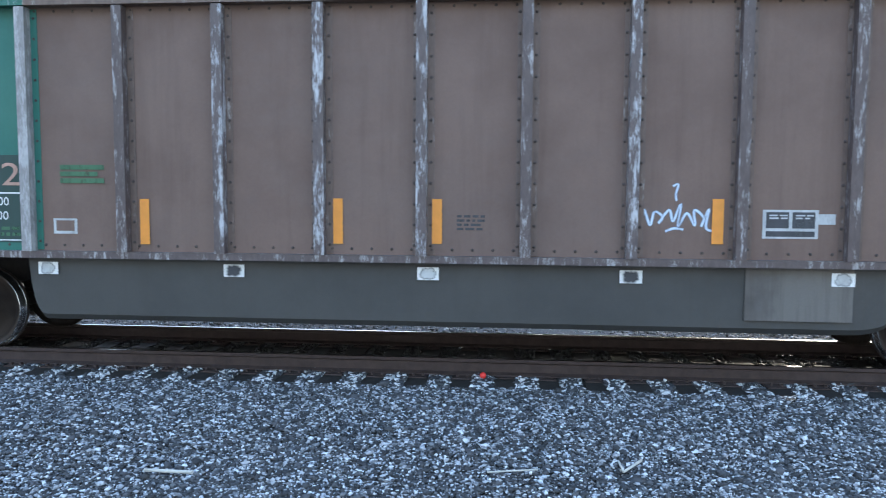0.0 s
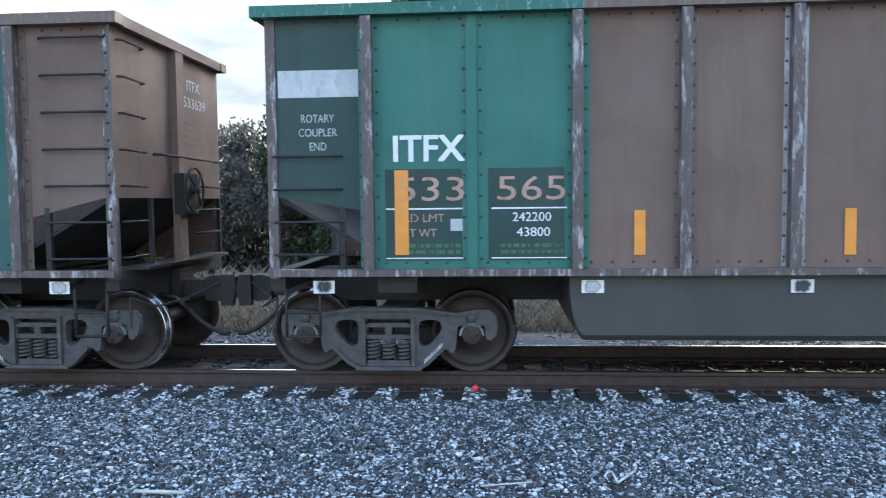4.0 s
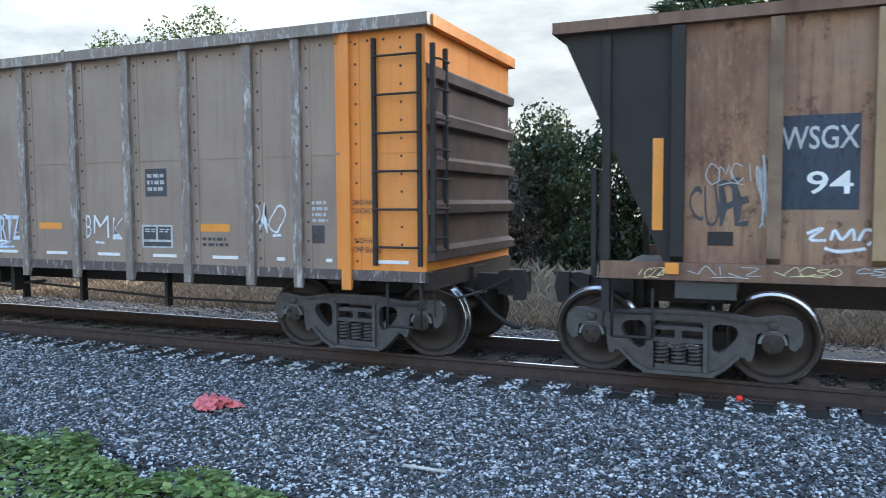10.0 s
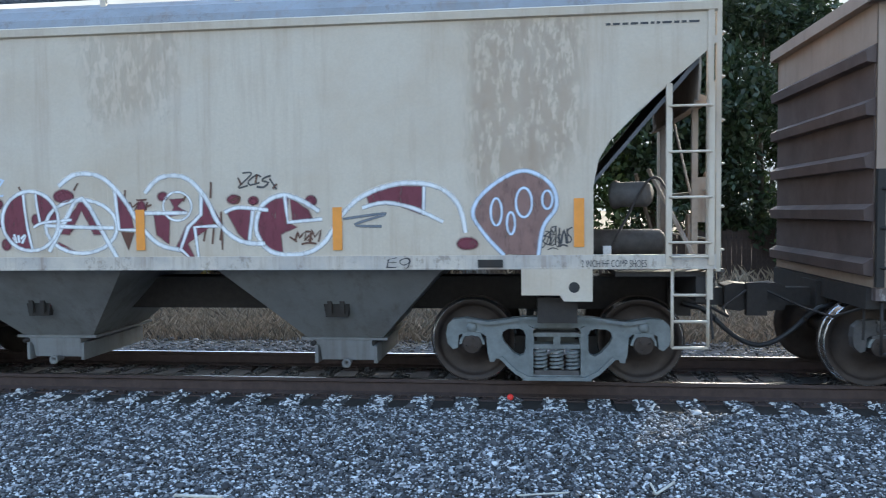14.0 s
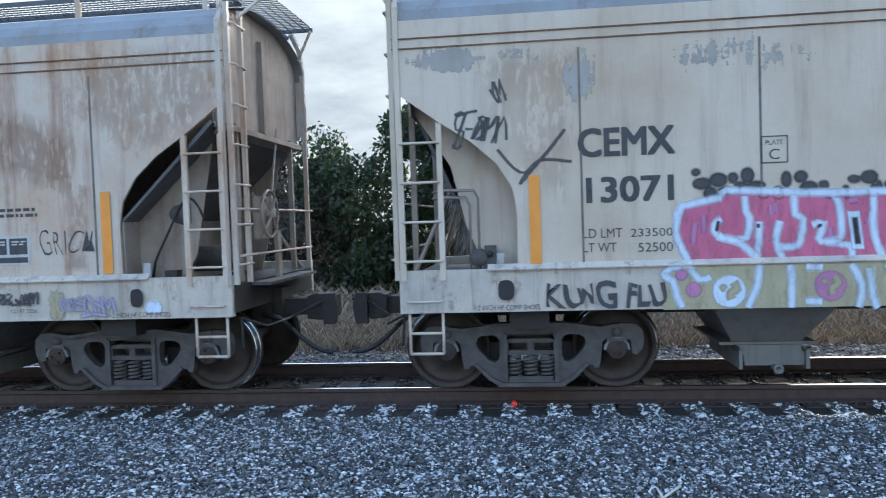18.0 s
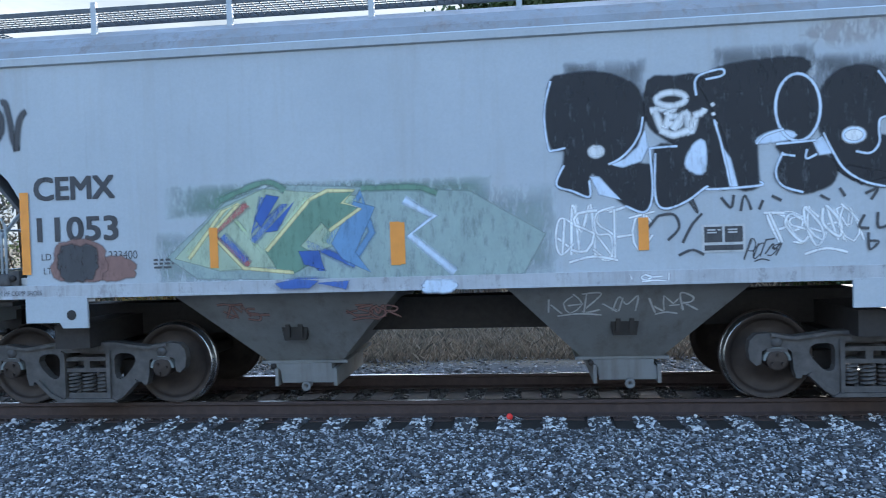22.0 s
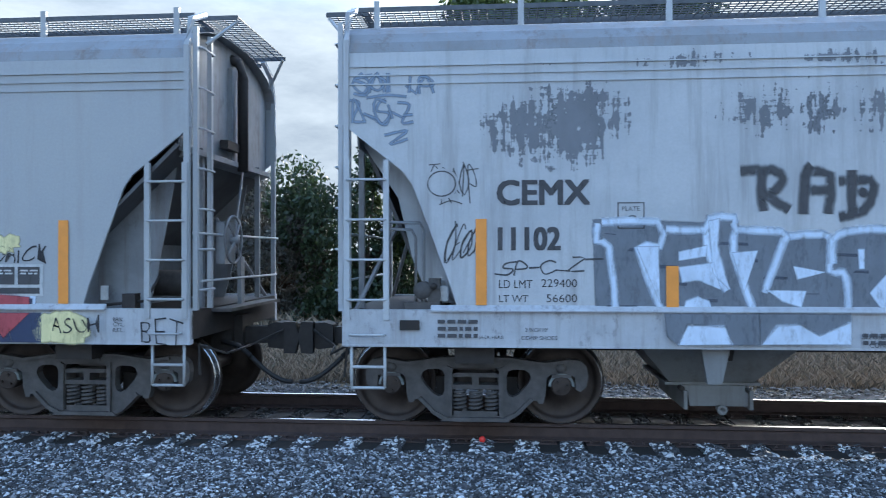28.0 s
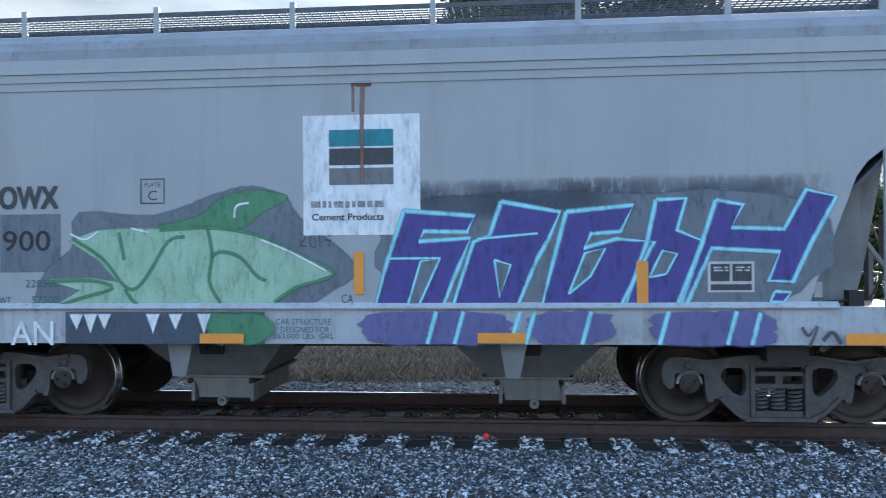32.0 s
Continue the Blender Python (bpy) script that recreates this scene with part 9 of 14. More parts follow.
write(HOP_H, 'hMilele', 6.17, 7.12, 1.31, 1.66, CHARCOAL, hop_surf, bold=-0.015, shear=0.2)
scrawl(HOP_H, 6.16, 7.26, 1.08, 1.28, 8, 0.014, CHARCOAL, sill_surf, 54, 1)
write(HOP_H, '52400', 5.33, 6.04, 1.03, 1.21, CHARCOAL, sill_surf, bold=0.0)
plate_c(HOP_H, 3.46, 3.71, 2.25, 2.49, hop_surf)
bars(HOP_H, 7.63, 8.73, 2.03, 2.15, 2, CHARCOAL, hop_surf, 12)
write(HOP_H, 'CLOSE AND LOCK HATCH', 5.12, 5.79, 1.59, 1.64, CHARCOAL, hop_surf)
write(HOP_H, 'BEFORE MOVING CAR', 5.28, 5.86, 1.51, 1.56, CHARCOAL, hop_surf)
scrawl(HOP_H, 3.98, 4.94, 1.50, 1.95, 10, 0.008, CHARCOAL, hop_surf, 55, 3)
spray(HOP_H, [(5.01, 1.93), (5.23, 1.89), (5.30, 1.35)], 0.035, RUSTP, hop_surf)
spray(HOP_H, [(5.14, 1.94), (5.16, 1.65)], 0.03, RUSTP, hop_surf)
scrawl(HOP_H, 3.41, 3.83, 1.76, 2.07, 7, 0.018, CHARCOAL, hop_surf, 56, 2)
patch(HOP_H, 'yellow_label', 7.19, 7.43, 1.52, 1.65, YELLOWDIM, hop_surf, lift=0.006)
bars(HOP_H, 7.20, 7.42, 1.53, 1.64, 3, CHARCOAL, hop_surf, 4)
patch(HOP_H, 'yellow_label', 3.55, 3.86, 1.53, 1.65, YELLOWDIM, hop_surf, lift=0.006)
scrawl(HOP_H, 7.32, 7.57, 1.01, 1.22, 6, 0.02, CHARCOAL, sill_surf, 57, 2)
spray(HOP_H, [(7.63, 1.10), (7.72, 1.20), (7.81, 1.10), (7.72, 1.00), (7.63, 1.10)], 0.014, NAVYP, sill_surf, smooth=1)
scrawl(HOP_H, 8.24, 8.71, 1.10, 1.23, 8, 0.02, CHARCOAL, sill_surf, 58, 2)
patch(HOP_H, 'graffiti_fill', 8.86, 9.00, 0.95, 1.22, YELLOWDIM, sill_surf, wobble=0.2, seed=3)
scrawl(HOP_H, 9.00, 9.58, 0.97, 1.21, 9, 0.03, LAVENDER, sill_surf, 59, 2)
write(HOP_H, '2 INCH HF COMP SHOES', 9.55, 10.20, 0.94, 0.99, CHARCOAL, sill_surf)
write(HOP_H, 'CU FT 3256', 8.39, 8.69, 1.01, 1.05, CHARCOAL, sill_surf)
patch(HOP_H, 'slot', 7.97, 8.20, 1.07, 1.14, SOOT, sill_surf, lift=0.012)
patch(HOP_H, 'slot', 9.80, 9.88, 1.08, 1.21, BLACK, sill_surf, lift=0.02, wobble=0.03)
scrawl(HOP_H, 4.26, 4.86, 0.96, 1.21, 8, 0.014, TEALP, sill_surf, 60, 2)
bars(HOP_H, 4.85, 6.31, 1.07, 1.14, 2, ORANGE_TXT, sill_surf, 14)
patch(HOP_H, 'light_patch', 9.94, 10.09, 0.99, 1.09, SPRAY_BLUE, sill_surf, wobble=0.1, seed=2)
write(HOP_I, 'CEMX', 1.30, 2.20, 2.33, 2.57, CHARCOAL, hop_surf, thick=0.011)
write(HOP_I, '11053', 1.32, 2.22, 1.89, 2.14, CHARCOAL, hop_surf, thick=0.011)
write(HOP_I, 'LD', 1.35, 1.46, 1.69, 1.76, CHARCOAL, hop_surf)
write(HOP_I, '233400', 2.11, 2.43, 1.68, 1.77, CHARCOAL, hop_surf)
write(HOP_I, 'LT', 1.37, 1.46, 1.54, 1.61, CHARCOAL, hop_surf)
tag(HOP_I, [[(0.52, 3.44), (0.61, 3.41), (0.69, 3.37), (0.72, 3.27), (0.71, 3.07)], [(0.56, 3.17), (0.54, 3.24), (0.57, 3.33), (0.64, 3.40), (0.76, 3.43), (0.83, 3.46), (0.89, 3.43), (0.91, 3.30), (0.91, 3.13), (0.87, 2.99)], [(0.67, 3.22), (0.78, 3.28), (0.88, 3.30), (0.95, 3.25), (0.96, 3.13), (0.93, 3.03), (0.86, 2.98), (0.80, 2.97), (0.75, 3.03)], [(0.96, 3.39), (1.00, 3.39), (1.03, 3.32), (1.06, 3.15), (1.08, 2.98), (1.12, 2.87)], [(1.12, 2.87), (1.13, 3.01), (1.16, 3.18), (1.21, 3.26), (1.25, 3.28)]], 0.05, CHARCOAL, hop_surf, 0.006, 'black handwritten tag', 3)
tag(HOP_I, [[(0.58, 3.05), (0.64, 2.99), (0.68, 3.00)], [(0.74, 2.94), (0.78, 2.91), (0.83, 2.80), (0.86, 2.77)], [(0.76, 2.87), (0.85, 2.92)]], 0.025, CHARCOAL, hop_surf, 0.006, '', 3)
scrawl(HOP_I, 0.60, 0.88, 2.83, 3.03, 5, 0.025, CHARCOAL, hop_surf, 61, 1)
patch(HOP_I, 'brown_patch', 1.48, 2.08, 1.47, 1.88, RUSTDIM, hop_surf, lift=0.007, wobble=0.1, seed=4)
patch(HOP_I, 'brown_patch', 1.54, 1.97, 1.47, 1.83, CHARCOAL, hop_surf, lift=0.009, wobble=0.1, seed=5)
patch(HOP_I, 'brown_patch', 1.89, 2.38, 1.47, 1.70, RUSTDIM, hop_surf, lift=0.006, wobble=0.15, seed=6)
strip(HOP_I, 1.13, 1.23, 1.54, 2.42, hop_surf)
strip(HOP_I, 3.23, 3.32, 1.56, 1.98, hop_surf)
strip(HOP_I, 5.14, 5.24, 1.54, 1.98, hop_surf)
bars(HOP_I, 2.61, 2.83, 1.56, 1.68, 3, CHARCOAL, hop_surf, 4)
write(HOP_I, '2 INCH HF COMP SHOES', 0.72, 1.36, 1.32, 1.37, CHARCOAL, sill_surf)
fill(HOP_I, [(2.77, 1.68), (3.42, 2.23), (3.95, 2.39), (4.85, 2.33), (5.96, 2.25), (6.69, 1.81), (6.47, 1.43), (5.38, 1.38), (4.25, 1.42), (3.09, 1.46)], SAGEP, hop_surf, 0.004, 'graffiti_fill', 'faded green and yellow graffiti')
fill(HOP_I, [(2.86, 1.67), (3.35, 2.15), (3.83, 2.35), (4.79, 2.25), (4.84, 1.88), (4.43, 1.73), (4.03, 1.57), (3.33, 1.54)], LIMEDIM, hop_surf, 0.006, 'graffiti_fill', '')
spray(HOP_I, [(3.65, 2.21), (3.26, 1.90), (3.65, 1.58)], 0.06, REDP, hop_surf, smooth=1)
spray(HOP_I, [(3.37, 1.89), (3.62, 1.62)], 0.06, BLUEDK, hop_surf, smooth=1)
spray(HOP_I, [(3.83, 2.27), (3.69, 1.93), (4.05, 2.20), (3.69, 1.82)], 0.06, BLUEDK, hop_surf, smooth=1)
spray(HOP_I, [(2.98, 1.70), (3.47, 2.11), (3.80, 1.70), (4.28, 2.25), (4.04, 1.80), (4.74, 2.23), (4.38, 1.90)], 0.05, LIMEP, hop_surf, smooth=1)
spray(HOP_I, [(3.92, 1.69), (4.27, 2.02), (4.68, 2.23), (4.44, 1.79)], 0.05, SAGEDK, hop_surf, smooth=1)
spray(HOP_I, [(4.03, 1.69), (4.26, 1.62), (4.42, 1.50), (4.27, 1.79), (4.77, 1.55)], 0.06, BLUEDK, hop_surf, smooth=1)
spray(HOP_I, [(3.96, 1.36), (4.25, 1.40), (4.65, 1.35)], 0.06, BLUEDK, hop_surf)
spray(HOP_I, [(4.49, 1.78), (4.85, 2.28), (4.95, 1.88), (4.71, 1.55)], 0.06, BLUEP, hop_surf, smooth=1)
spray(HOP_I, [(5.29, 2.20), (5.59, 2.02), (5.34, 1.84), (5.79, 1.45)], 0.06, SPRAY_BLUE, hop_surf, smooth=1)
spray(HOP_I, [(4.85, 2.33), (5.41, 2.32), (5.63, 2.25)], 0.05, SAGEDK, hop_surf)
spray(HOP_I, [(3.36, 2.26), (3.83, 2.43), (4.06, 2.34)], 0.05, SAGEDK, hop_surf)
fill(HOP_I, [(3.84, 1.72), (4.14, 2.02), (4.32, 2.24), (4.50, 2.31), (4.77, 2.30), (4.64, 2.19), (4.82, 2.12), (4.51, 1.92), (4.43, 2.01), (4.19, 1.76), (4.39, 1.64), (4.12, 1.49), (3.95, 1.54)], SAGEDK, hop_surf, 0.0075, 'graffiti_fill', '')
spray(HOP_I, [(3.84, 1.72), (4.32, 2.24), (4.50, 2.32), (4.78, 2.31), (4.65, 2.19), (4.84, 2.13), (4.51, 1.91)], 0.03, YELLOWP, hop_surf, smooth=1, lift=0.009)
spray(HOP_I, [(3.00, 1.66), (3.38, 2.14), (3.56, 2.22), (3.25, 1.91), (3.59, 1.55), (4.12, 1.49)], 0.03, YELLOWP, hop_surf, smooth=1, lift=0.009)
fill(HOP_I, [(3.86, 2.29), (3.98, 2.27), (3.79, 1.98), (3.74, 2.06)], BLUEDK, hop_surf, 0.009, 'graffiti_fill', '')
fill(HOP_I, [(4.15, 2.22), (3.84, 1.92), (3.96, 1.94)], BLUEDK, hop_surf, 0.009, 'graffiti_fill', '')
fill(HOP_I, [(4.19, 1.70), (4.39, 1.70), (4.44, 1.52), (4.24, 1.58)], BLUEDK, hop_surf, 0.009, 'graffiti_fill', '')
fill(HOP_I, [(4.78, 2.19), (4.98, 2.13), (4.76, 1.68), (4.92, 1.48), (4.64, 1.63), (4.54, 1.78)], BLUEP, hop_surf, 0.0065, 'graffiti_fill', '')
fill(HOP_I, [(3.95, 1.38), (4.18, 1.42), (4.38, 1.40), (4.29, 1.34), (4.00, 1.34)], BLUEDK, sill_surf, 0.03, 'graffiti_fill', '')
fill(HOP_I, [(4.38, 1.38), (4.70, 1.39), (4.67, 1.32)], BLUEDK, sill_surf, 0.03, 'graffiti_fill', '')
patch(HOP_I, 'graffiti_fill', 5.48, 5.79, 1.27, 1.37, SPRAY_BLUE, sill_surf, lift=0.03, wobble=0.15)
scrawl(HOP_I, 4.55, 5.15, 0.95, 1.15, 7, 0.02, RUSTDIM, bay_surf, 161, 2)
scrawl(HOP_I, 3.2, 3.75, 0.95, 1.15, 7, 0.02, RUSTDIM, bay_surf, 162, 2)
scrawl(HOP_I, 6.7, 7.6, 0.95, 1.18, 9, 0.018, OFFWHITE, bay_surf, 163, 2)
scrawl(HOP_I, 7.75, 8.2, 0.95, 1.18, 5, 0.018, OFFWHITE, bay_surf, 164, 2)
mist(HOP_I, 2.74, 5.00, 2.07, 2.44, SAGEDK, hop_surf)
mist(HOP_I, 4.59, 6.21, 2.08, 2.42, SAGEDK, hop_surf)
mist(HOP_I, 5.57, 6.84, 1.24, 2.33, SAGEP, hop_surf)
mist(HOP_I, 2.62, 3.48, 1.35, 1.96, SAGEP, hop_surf)
fill(HOP_I, rounded([(6.79, 3.31), (6.95, 3.36), (7.22, 3.37), (7.50, 3.29), (7.64, 3.15), (7.69, 2.95), (7.65, 2.73), (7.55, 2.57), (7.35, 2.46), (7.75, 2.44), (7.75, 2.16), (7.70, 2.03), (7.63, 2.00), (7.49, 2.07), (7.31, 2.24), (7.18, 2.40), (7.13, 2.32), (7.14, 2.16), (6.97, 2.22), (6.83, 2.29), (6.90, 2.48), (6.91, 2.63), (6.79, 2.66), (6.74, 2.95)]), INKP, hop_surf, 0.007, 'graffiti_fill', 'big black bubble letters with pale outline')
fill(HOP_I, rounded([(7.73, 3.26), (7.98, 3.29), (8.21, 3.29), (8.29, 3.10), (8.43, 2.71), (8.46, 2.22), (8.27, 2.22), (8.00, 2.05), (7.85, 2.03), (7.77, 2.14), (7.78, 2.61), (7.96, 2.64), (7.72, 2.85)]), INKP, hop_surf, 0.0075, 'graffiti_fill', '')
fill(HOP_I, rounded([(8.21, 3.23), (8.40, 3.35), (8.76, 3.40), (9.11, 3.41), (9.23, 3.32), (9.01, 3.15), (8.93, 2.97), (8.95, 2.74), (8.79, 2.69), (8.73, 2.62), (8.73, 2.35), (8.73, 2.21), (8.55, 2.20), (8.48, 2.54), (8.41, 2.78), (8.27, 3.10)]), INKP, hop_surf, 0.008, 'graffiti_fill', '')
fill(HOP_I, rounded([(8.93, 2.60), (9.27, 2.61), (9.30, 2.51), (9.44, 2.40), (9.43, 2.24), (9.30, 2.16), (9.13, 2.13), (8.97, 2.20), (8.90, 2.32), (8.97, 2.49)]), INKP, hop_surf, 0.0085, 'graffiti_fill', '')
blob(HOP_I, 8.91, 9.32, 2.62, 3.26, INKP, SPRAY_BLUE, hop_surf, 0.022, 0.009)
fill(HOP_I, rounded([(9.33, 3.05), (9.44, 3.23), (9.65, 3.30), (9.83, 3.26), (9.94, 3.10), (9.97, 2.85), (9.85, 2.80), (9.83, 2.68), (9.90, 2.63), (10.24, 2.62), (10.39, 2.53), (10.34, 2.35), (10.16, 2.20), (9.90, 2.16), (9.68, 2.21), (9.49, 2.33), (9.40, 2.51), (9.32, 2.71)]), INKP, hop_surf, 0.0075, 'graffiti_fill', '')
fill(HOP_I, rounded([(8.07, 2.45), (8.13, 2.37), (8.24, 2.37), (8.24, 2.65), (8.14, 2.61)]), SPRAY_BLUE, hop_surf, 0.01, 'graffiti_fill', '')
fill(HOP_I, [(8.42, 2.59), (8.48, 2.22), (8.54, 2.21), (8.47, 2.48)], SPRAY_BLUE, hop_surf, 0.01, 'graffiti_fill', '')
fill(HOP_I, [(7.69, 2.79), (7.63, 2.63), (7.50, 2.51), (7.36, 2.47), (7.47, 2.45), (7.64, 2.50), (7.70, 2.62)], SPRAY_BLUE, hop_surf, 0.01, 'graffiti_fill', '')
fill(HOP_I, [(7.16, 2.35), (7.23, 2.34), (7.43, 2.13), (7.24, 2.19)], SPRAY_BLUE, hop_surf, 0.01, 'graffiti_fill', '')
fill(HOP_I, rounded([(8.73, 2.62), (8.81, 2.69), (8.97, 2.72), (9.09, 2.68), (8.97, 2.64)]), SPRAY_BLUE, hop_surf, 0.01, 'graffiti_fill', '')
fill(HOP_I, [(9.26, 2.60), (9.33, 2.65), (9.41, 2.50), (9.31, 2.49)], SPRAY_BLUE, hop_surf, 0.01, 'graffiti_fill', '')
fill(HOP_I, [(9.99, 2.27), (9.57, 2.36), (9.47, 2.33), (9.68, 2.20)], INKP, hop_surf, 0.0079, 'graffiti_fill', '')
tag(HOP_I, [[(6.79, 3.31), (6.72, 3.01), (6.75, 2.66), (6.81, 2.63), (6.92, 2.65)], [(6.90, 2.48), (6.82, 2.29), (6.98, 2.22), (7.14, 2.16), (7.14, 2.32)], [(7.67, 2.92), (7.64, 2.77), (7.56, 2.63), (7.44, 2.52), (7.33, 2.47)], [(7.48, 2.06), (7.64, 1.99), (7.72, 2.05), (7.75, 2.24), (7.73, 2.57), (7.75, 2.61), (7.99, 2.62)], [(7.78, 2.56), (7.77, 2.15), (7.85, 2.02), (8.06, 2.08), (8.26, 2.22), (8.28, 2.19), (8.75, 2.21), (8.75, 2.25)], [(8.18, 3.10), (8.17, 3.23), (8.23, 3.30), (8.42, 3.34), (8.43, 3.28), (8.27, 3.25)], [(8.34, 2.86), (8.40, 2.63), (8.48, 2.22)], [(8.73, 2.61), (8.81, 2.69), (8.98, 2.74)], [(8.91, 2.60), (9.27, 2.62)], [(8.97, 2.52), (8.90, 2.34), (8.96, 2.20), (9.15, 2.13)], [(9.34, 2.69), (9.42, 2.51), (9.53, 2.33), (9.71, 2.21), (9.89, 2.16)], [(9.84, 3.25), (9.94, 3.08), (9.97, 2.85), (9.86, 2.80), (9.84, 2.71), (9.84, 2.57), (9.76, 2.48), (9.63, 2.50)], [(9.19, 2.54), (9.18, 2.45), (9.28, 2.49)], [(8.96, 2.50), (9.08, 2.48)]], 0.018, SPRAY_BLUE, hop_surf, 0.012, '', 5)
blob(HOP_I, 7.15, 7.28, 2.55, 2.65, SPRAY_WHITE, SPRAY_WHITE, hop_surf, 0.01, 0.012)
blob(HOP_I, 9.52, 9.71, 2.59, 2.72, SPRAY_WHITE, SPRAY_BLUE, hop_surf, 0.02, 0.012)
blob(HOP_I, 7.80, 8.08, 3.01, 3.14, None, SPRAY_WHITE, hop_surf, 0.045, 0.0135)
tag(HOP_I, [[(7.74, 2.97), (7.86, 2.99), (7.97, 2.98), (7.88, 2.92)], [(7.79, 2.96), (7.86, 2.78), (7.92, 2.92)], [(7.92, 2.91), (8.02, 2.90), (8.00, 2.82), (7.91, 2.84)], [(7.95, 2.78), (8.08, 2.94), (8.11, 2.74), (8.17, 2.89)], [(8.15, 2.90), (8.24, 2.94), (8.26, 2.97)], [(7.83, 2.78), (7.96, 2.73), (8.10, 2.77)]], 0.05, SPRAY_WHITE, hop_surf, 0.0135, '', 5)
tag(HOP_I, [[(8.32, 3.02), (8.34, 2.99)], [(8.33, 2.93), (8.34, 2.90)], [(8.35, 2.83), (8.36, 2.81)]], 0.03, SPRAY_WHITE, hop_surf, 0.0135, '', 1)
fill(HOP_I, rounded([(9.98, 2.90), (10.24, 2.91), (10.60, 2.90), (10.58, 2.75), (10.63, 2.64), (10.54, 2.55), (10.41, 2.56), (10.34, 2.62), (10.23, 2.58), (10.11, 2.62), (10.00, 2.69)]), SPRAY_WHITE, hop_surf, 0.012, 'graffiti_fill', '')
tag(HOP_I, [[(10.22, 2.79), (10.11, 2.79), (10.17, 2.72), (10.07, 2.66)], [(10.35, 2.79), (10.25, 2.76), (10.32, 2.71), (10.28, 2.68)], [(10.54, 2.75), (10.44, 2.74), (10.50, 2.68), (10.42, 2.64)]], 0.02, INKP, hop_surf, 0.014, '', 5)
tag(HOP_I, [[(8.09, 2.09), (8.17, 1.97), (8.12, 2.10)], [(8.39, 2.11), (8.48, 2.01), (8.51, 2.13)], [(8.57, 1.97), (8.61, 2.12), (8.67, 1.98)], [(8.78, 2.07), (8.74, 1.98)], [(8.86, 2.11), (8.95, 2.06)], [(7.79, 1.95), (7.94, 1.96), (7.99, 1.83), (7.88, 1.71)], [(7.69, 1.83), (7.79, 1.95)], [(8.02, 1.68), (8.11, 1.85), (8.21, 1.96)], [(7.98, 1.56), (8.11, 1.61), (8.22, 1.56)], [(9.30, 2.10), (9.39, 2.05)], [(9.48, 2.16), (9.53, 2.08)], [(9.71, 2.10), (9.82, 2.14), (9.76, 2.04)], [(9.70, 1.90), (9.65, 1.79), (9.74, 1.77)], [(9.82, 1.92), (9.82, 1.78), (9.90, 1.79)], [(9.96, 1.91), (10.04, 1.92)], [(10.00, 1.91), (10.01, 1.78)], [(9.73, 1.73), (9.74, 1.57), (9.82, 1.64), (9.74, 1.65)], [(9.91, 1.71), (9.92, 1.58), (10.00, 1.59)], [(10.15, 1.71), (10.07, 1.69), (10.14, 1.63), (10.06, 1.58)]], 0.02, CHARCOAL, hop_surf, 0.006, '', 5)
mist(HOP_I, 6.89, 7.73, 3.09, 3.50, CHARCOAL, hop_surf)
mist(HOP_I, 8.32, 9.31, 3.11, 3.57, CHARCOAL, hop_surf)
mist(HOP_I, 9.24, 10.05, 3.02, 3.45, CHARCOAL, hop_surf)
tag(HOP_I, [[(10.18, 3.22), (10.09, 3.26), (10.00, 3.26), (9.96, 3.18), (10.05, 3.07), (10.23, 3.00), (10.43, 2.97), (10.42, 3.10), (10.32, 3.25), (10.22, 3.31)], [(10.40, 3.21), (10.42, 3.31), (10.46, 3.32), (10.49, 3.21), (10.55, 3.09)], [(10.54, 3.20), (10.49, 3.24), (10.50, 3.34), (10.56, 3.40), (10.65, 3.35), (10.75, 3.20)], [(10.54, 3.20), (10.68, 3.25)], [(10.67, 3.41), (10.72, 3.46), (10.84, 3.47), (10.89, 3.41), (10.84, 3.33), (10.73, 3.33), (10.89, 3.21)], [(10.94, 3.57), (10.98, 3.51), (11.02, 3.45)], [(11.03, 3.38), (11.05, 3.37)], [(10.74, 3.31), (10.87, 3.33), (11.07, 3.33), (10.97, 3.23), (10.92, 3.17), (11.07, 3.18)], [(10.51, 2.97), (10.64, 3.06), (10.80, 3.14)], [(10.67, 3.02), (10.79, 3.08), (10.68, 2.99), (10.76, 2.91)]], 0.045, CHARCOAL, hop_surf, 0.006, 'black handwritten tag', 3)
spray(HOP_I, [(10.45, 3.01), (10.81, 3.11), (10.50, 2.92)], 0.03, CHARCOAL, hop_surf)
strip(HOP_I, 10.22, 10.33, 1.55, 2.37, hop_surf)
strip(HOP_I, 7.60, 7.70, 1.62, 1.94, hop_surf)
strip(HOP_I, 5.19, 5.29, 1.55, 1.97, hop_surf)
data_panel(HOP_I, 8.20, 8.61, 1.58, 1.85, hop_surf)
scrawl(HOP_I, 6.80, 7.74, 1.54, 2.07, 9, 0.022, SPRAY_WHITE, hop_surf, 65, 3)
scrawl(HOP_I, 8.86, 9.64, 1.56, 2.07, 9, 0.022, SPRAY_WHITE, hop_surf, 67, 3)
scrawl(HOP_I, 8.62, 8.91, 1.49, 1.71, 7, 0.01, CHARCOAL, hop_surf, 70, 2)
write(HOP_I, '2 INCH HF COMP SHOES', 10.05, 10.74, 1.31, 1.37, CHARCOAL, sill_surf)
scrawl(HOP_I, 7.50, 7.95, 1.32, 1.40, 7, 0.016, SPRAY_WHITE, sill_surf, 71, 1)
bars(HOP_I, 10.38, 11.20, 3.72, 3.81, 2, CHARCOAL, hop_surf, 6)
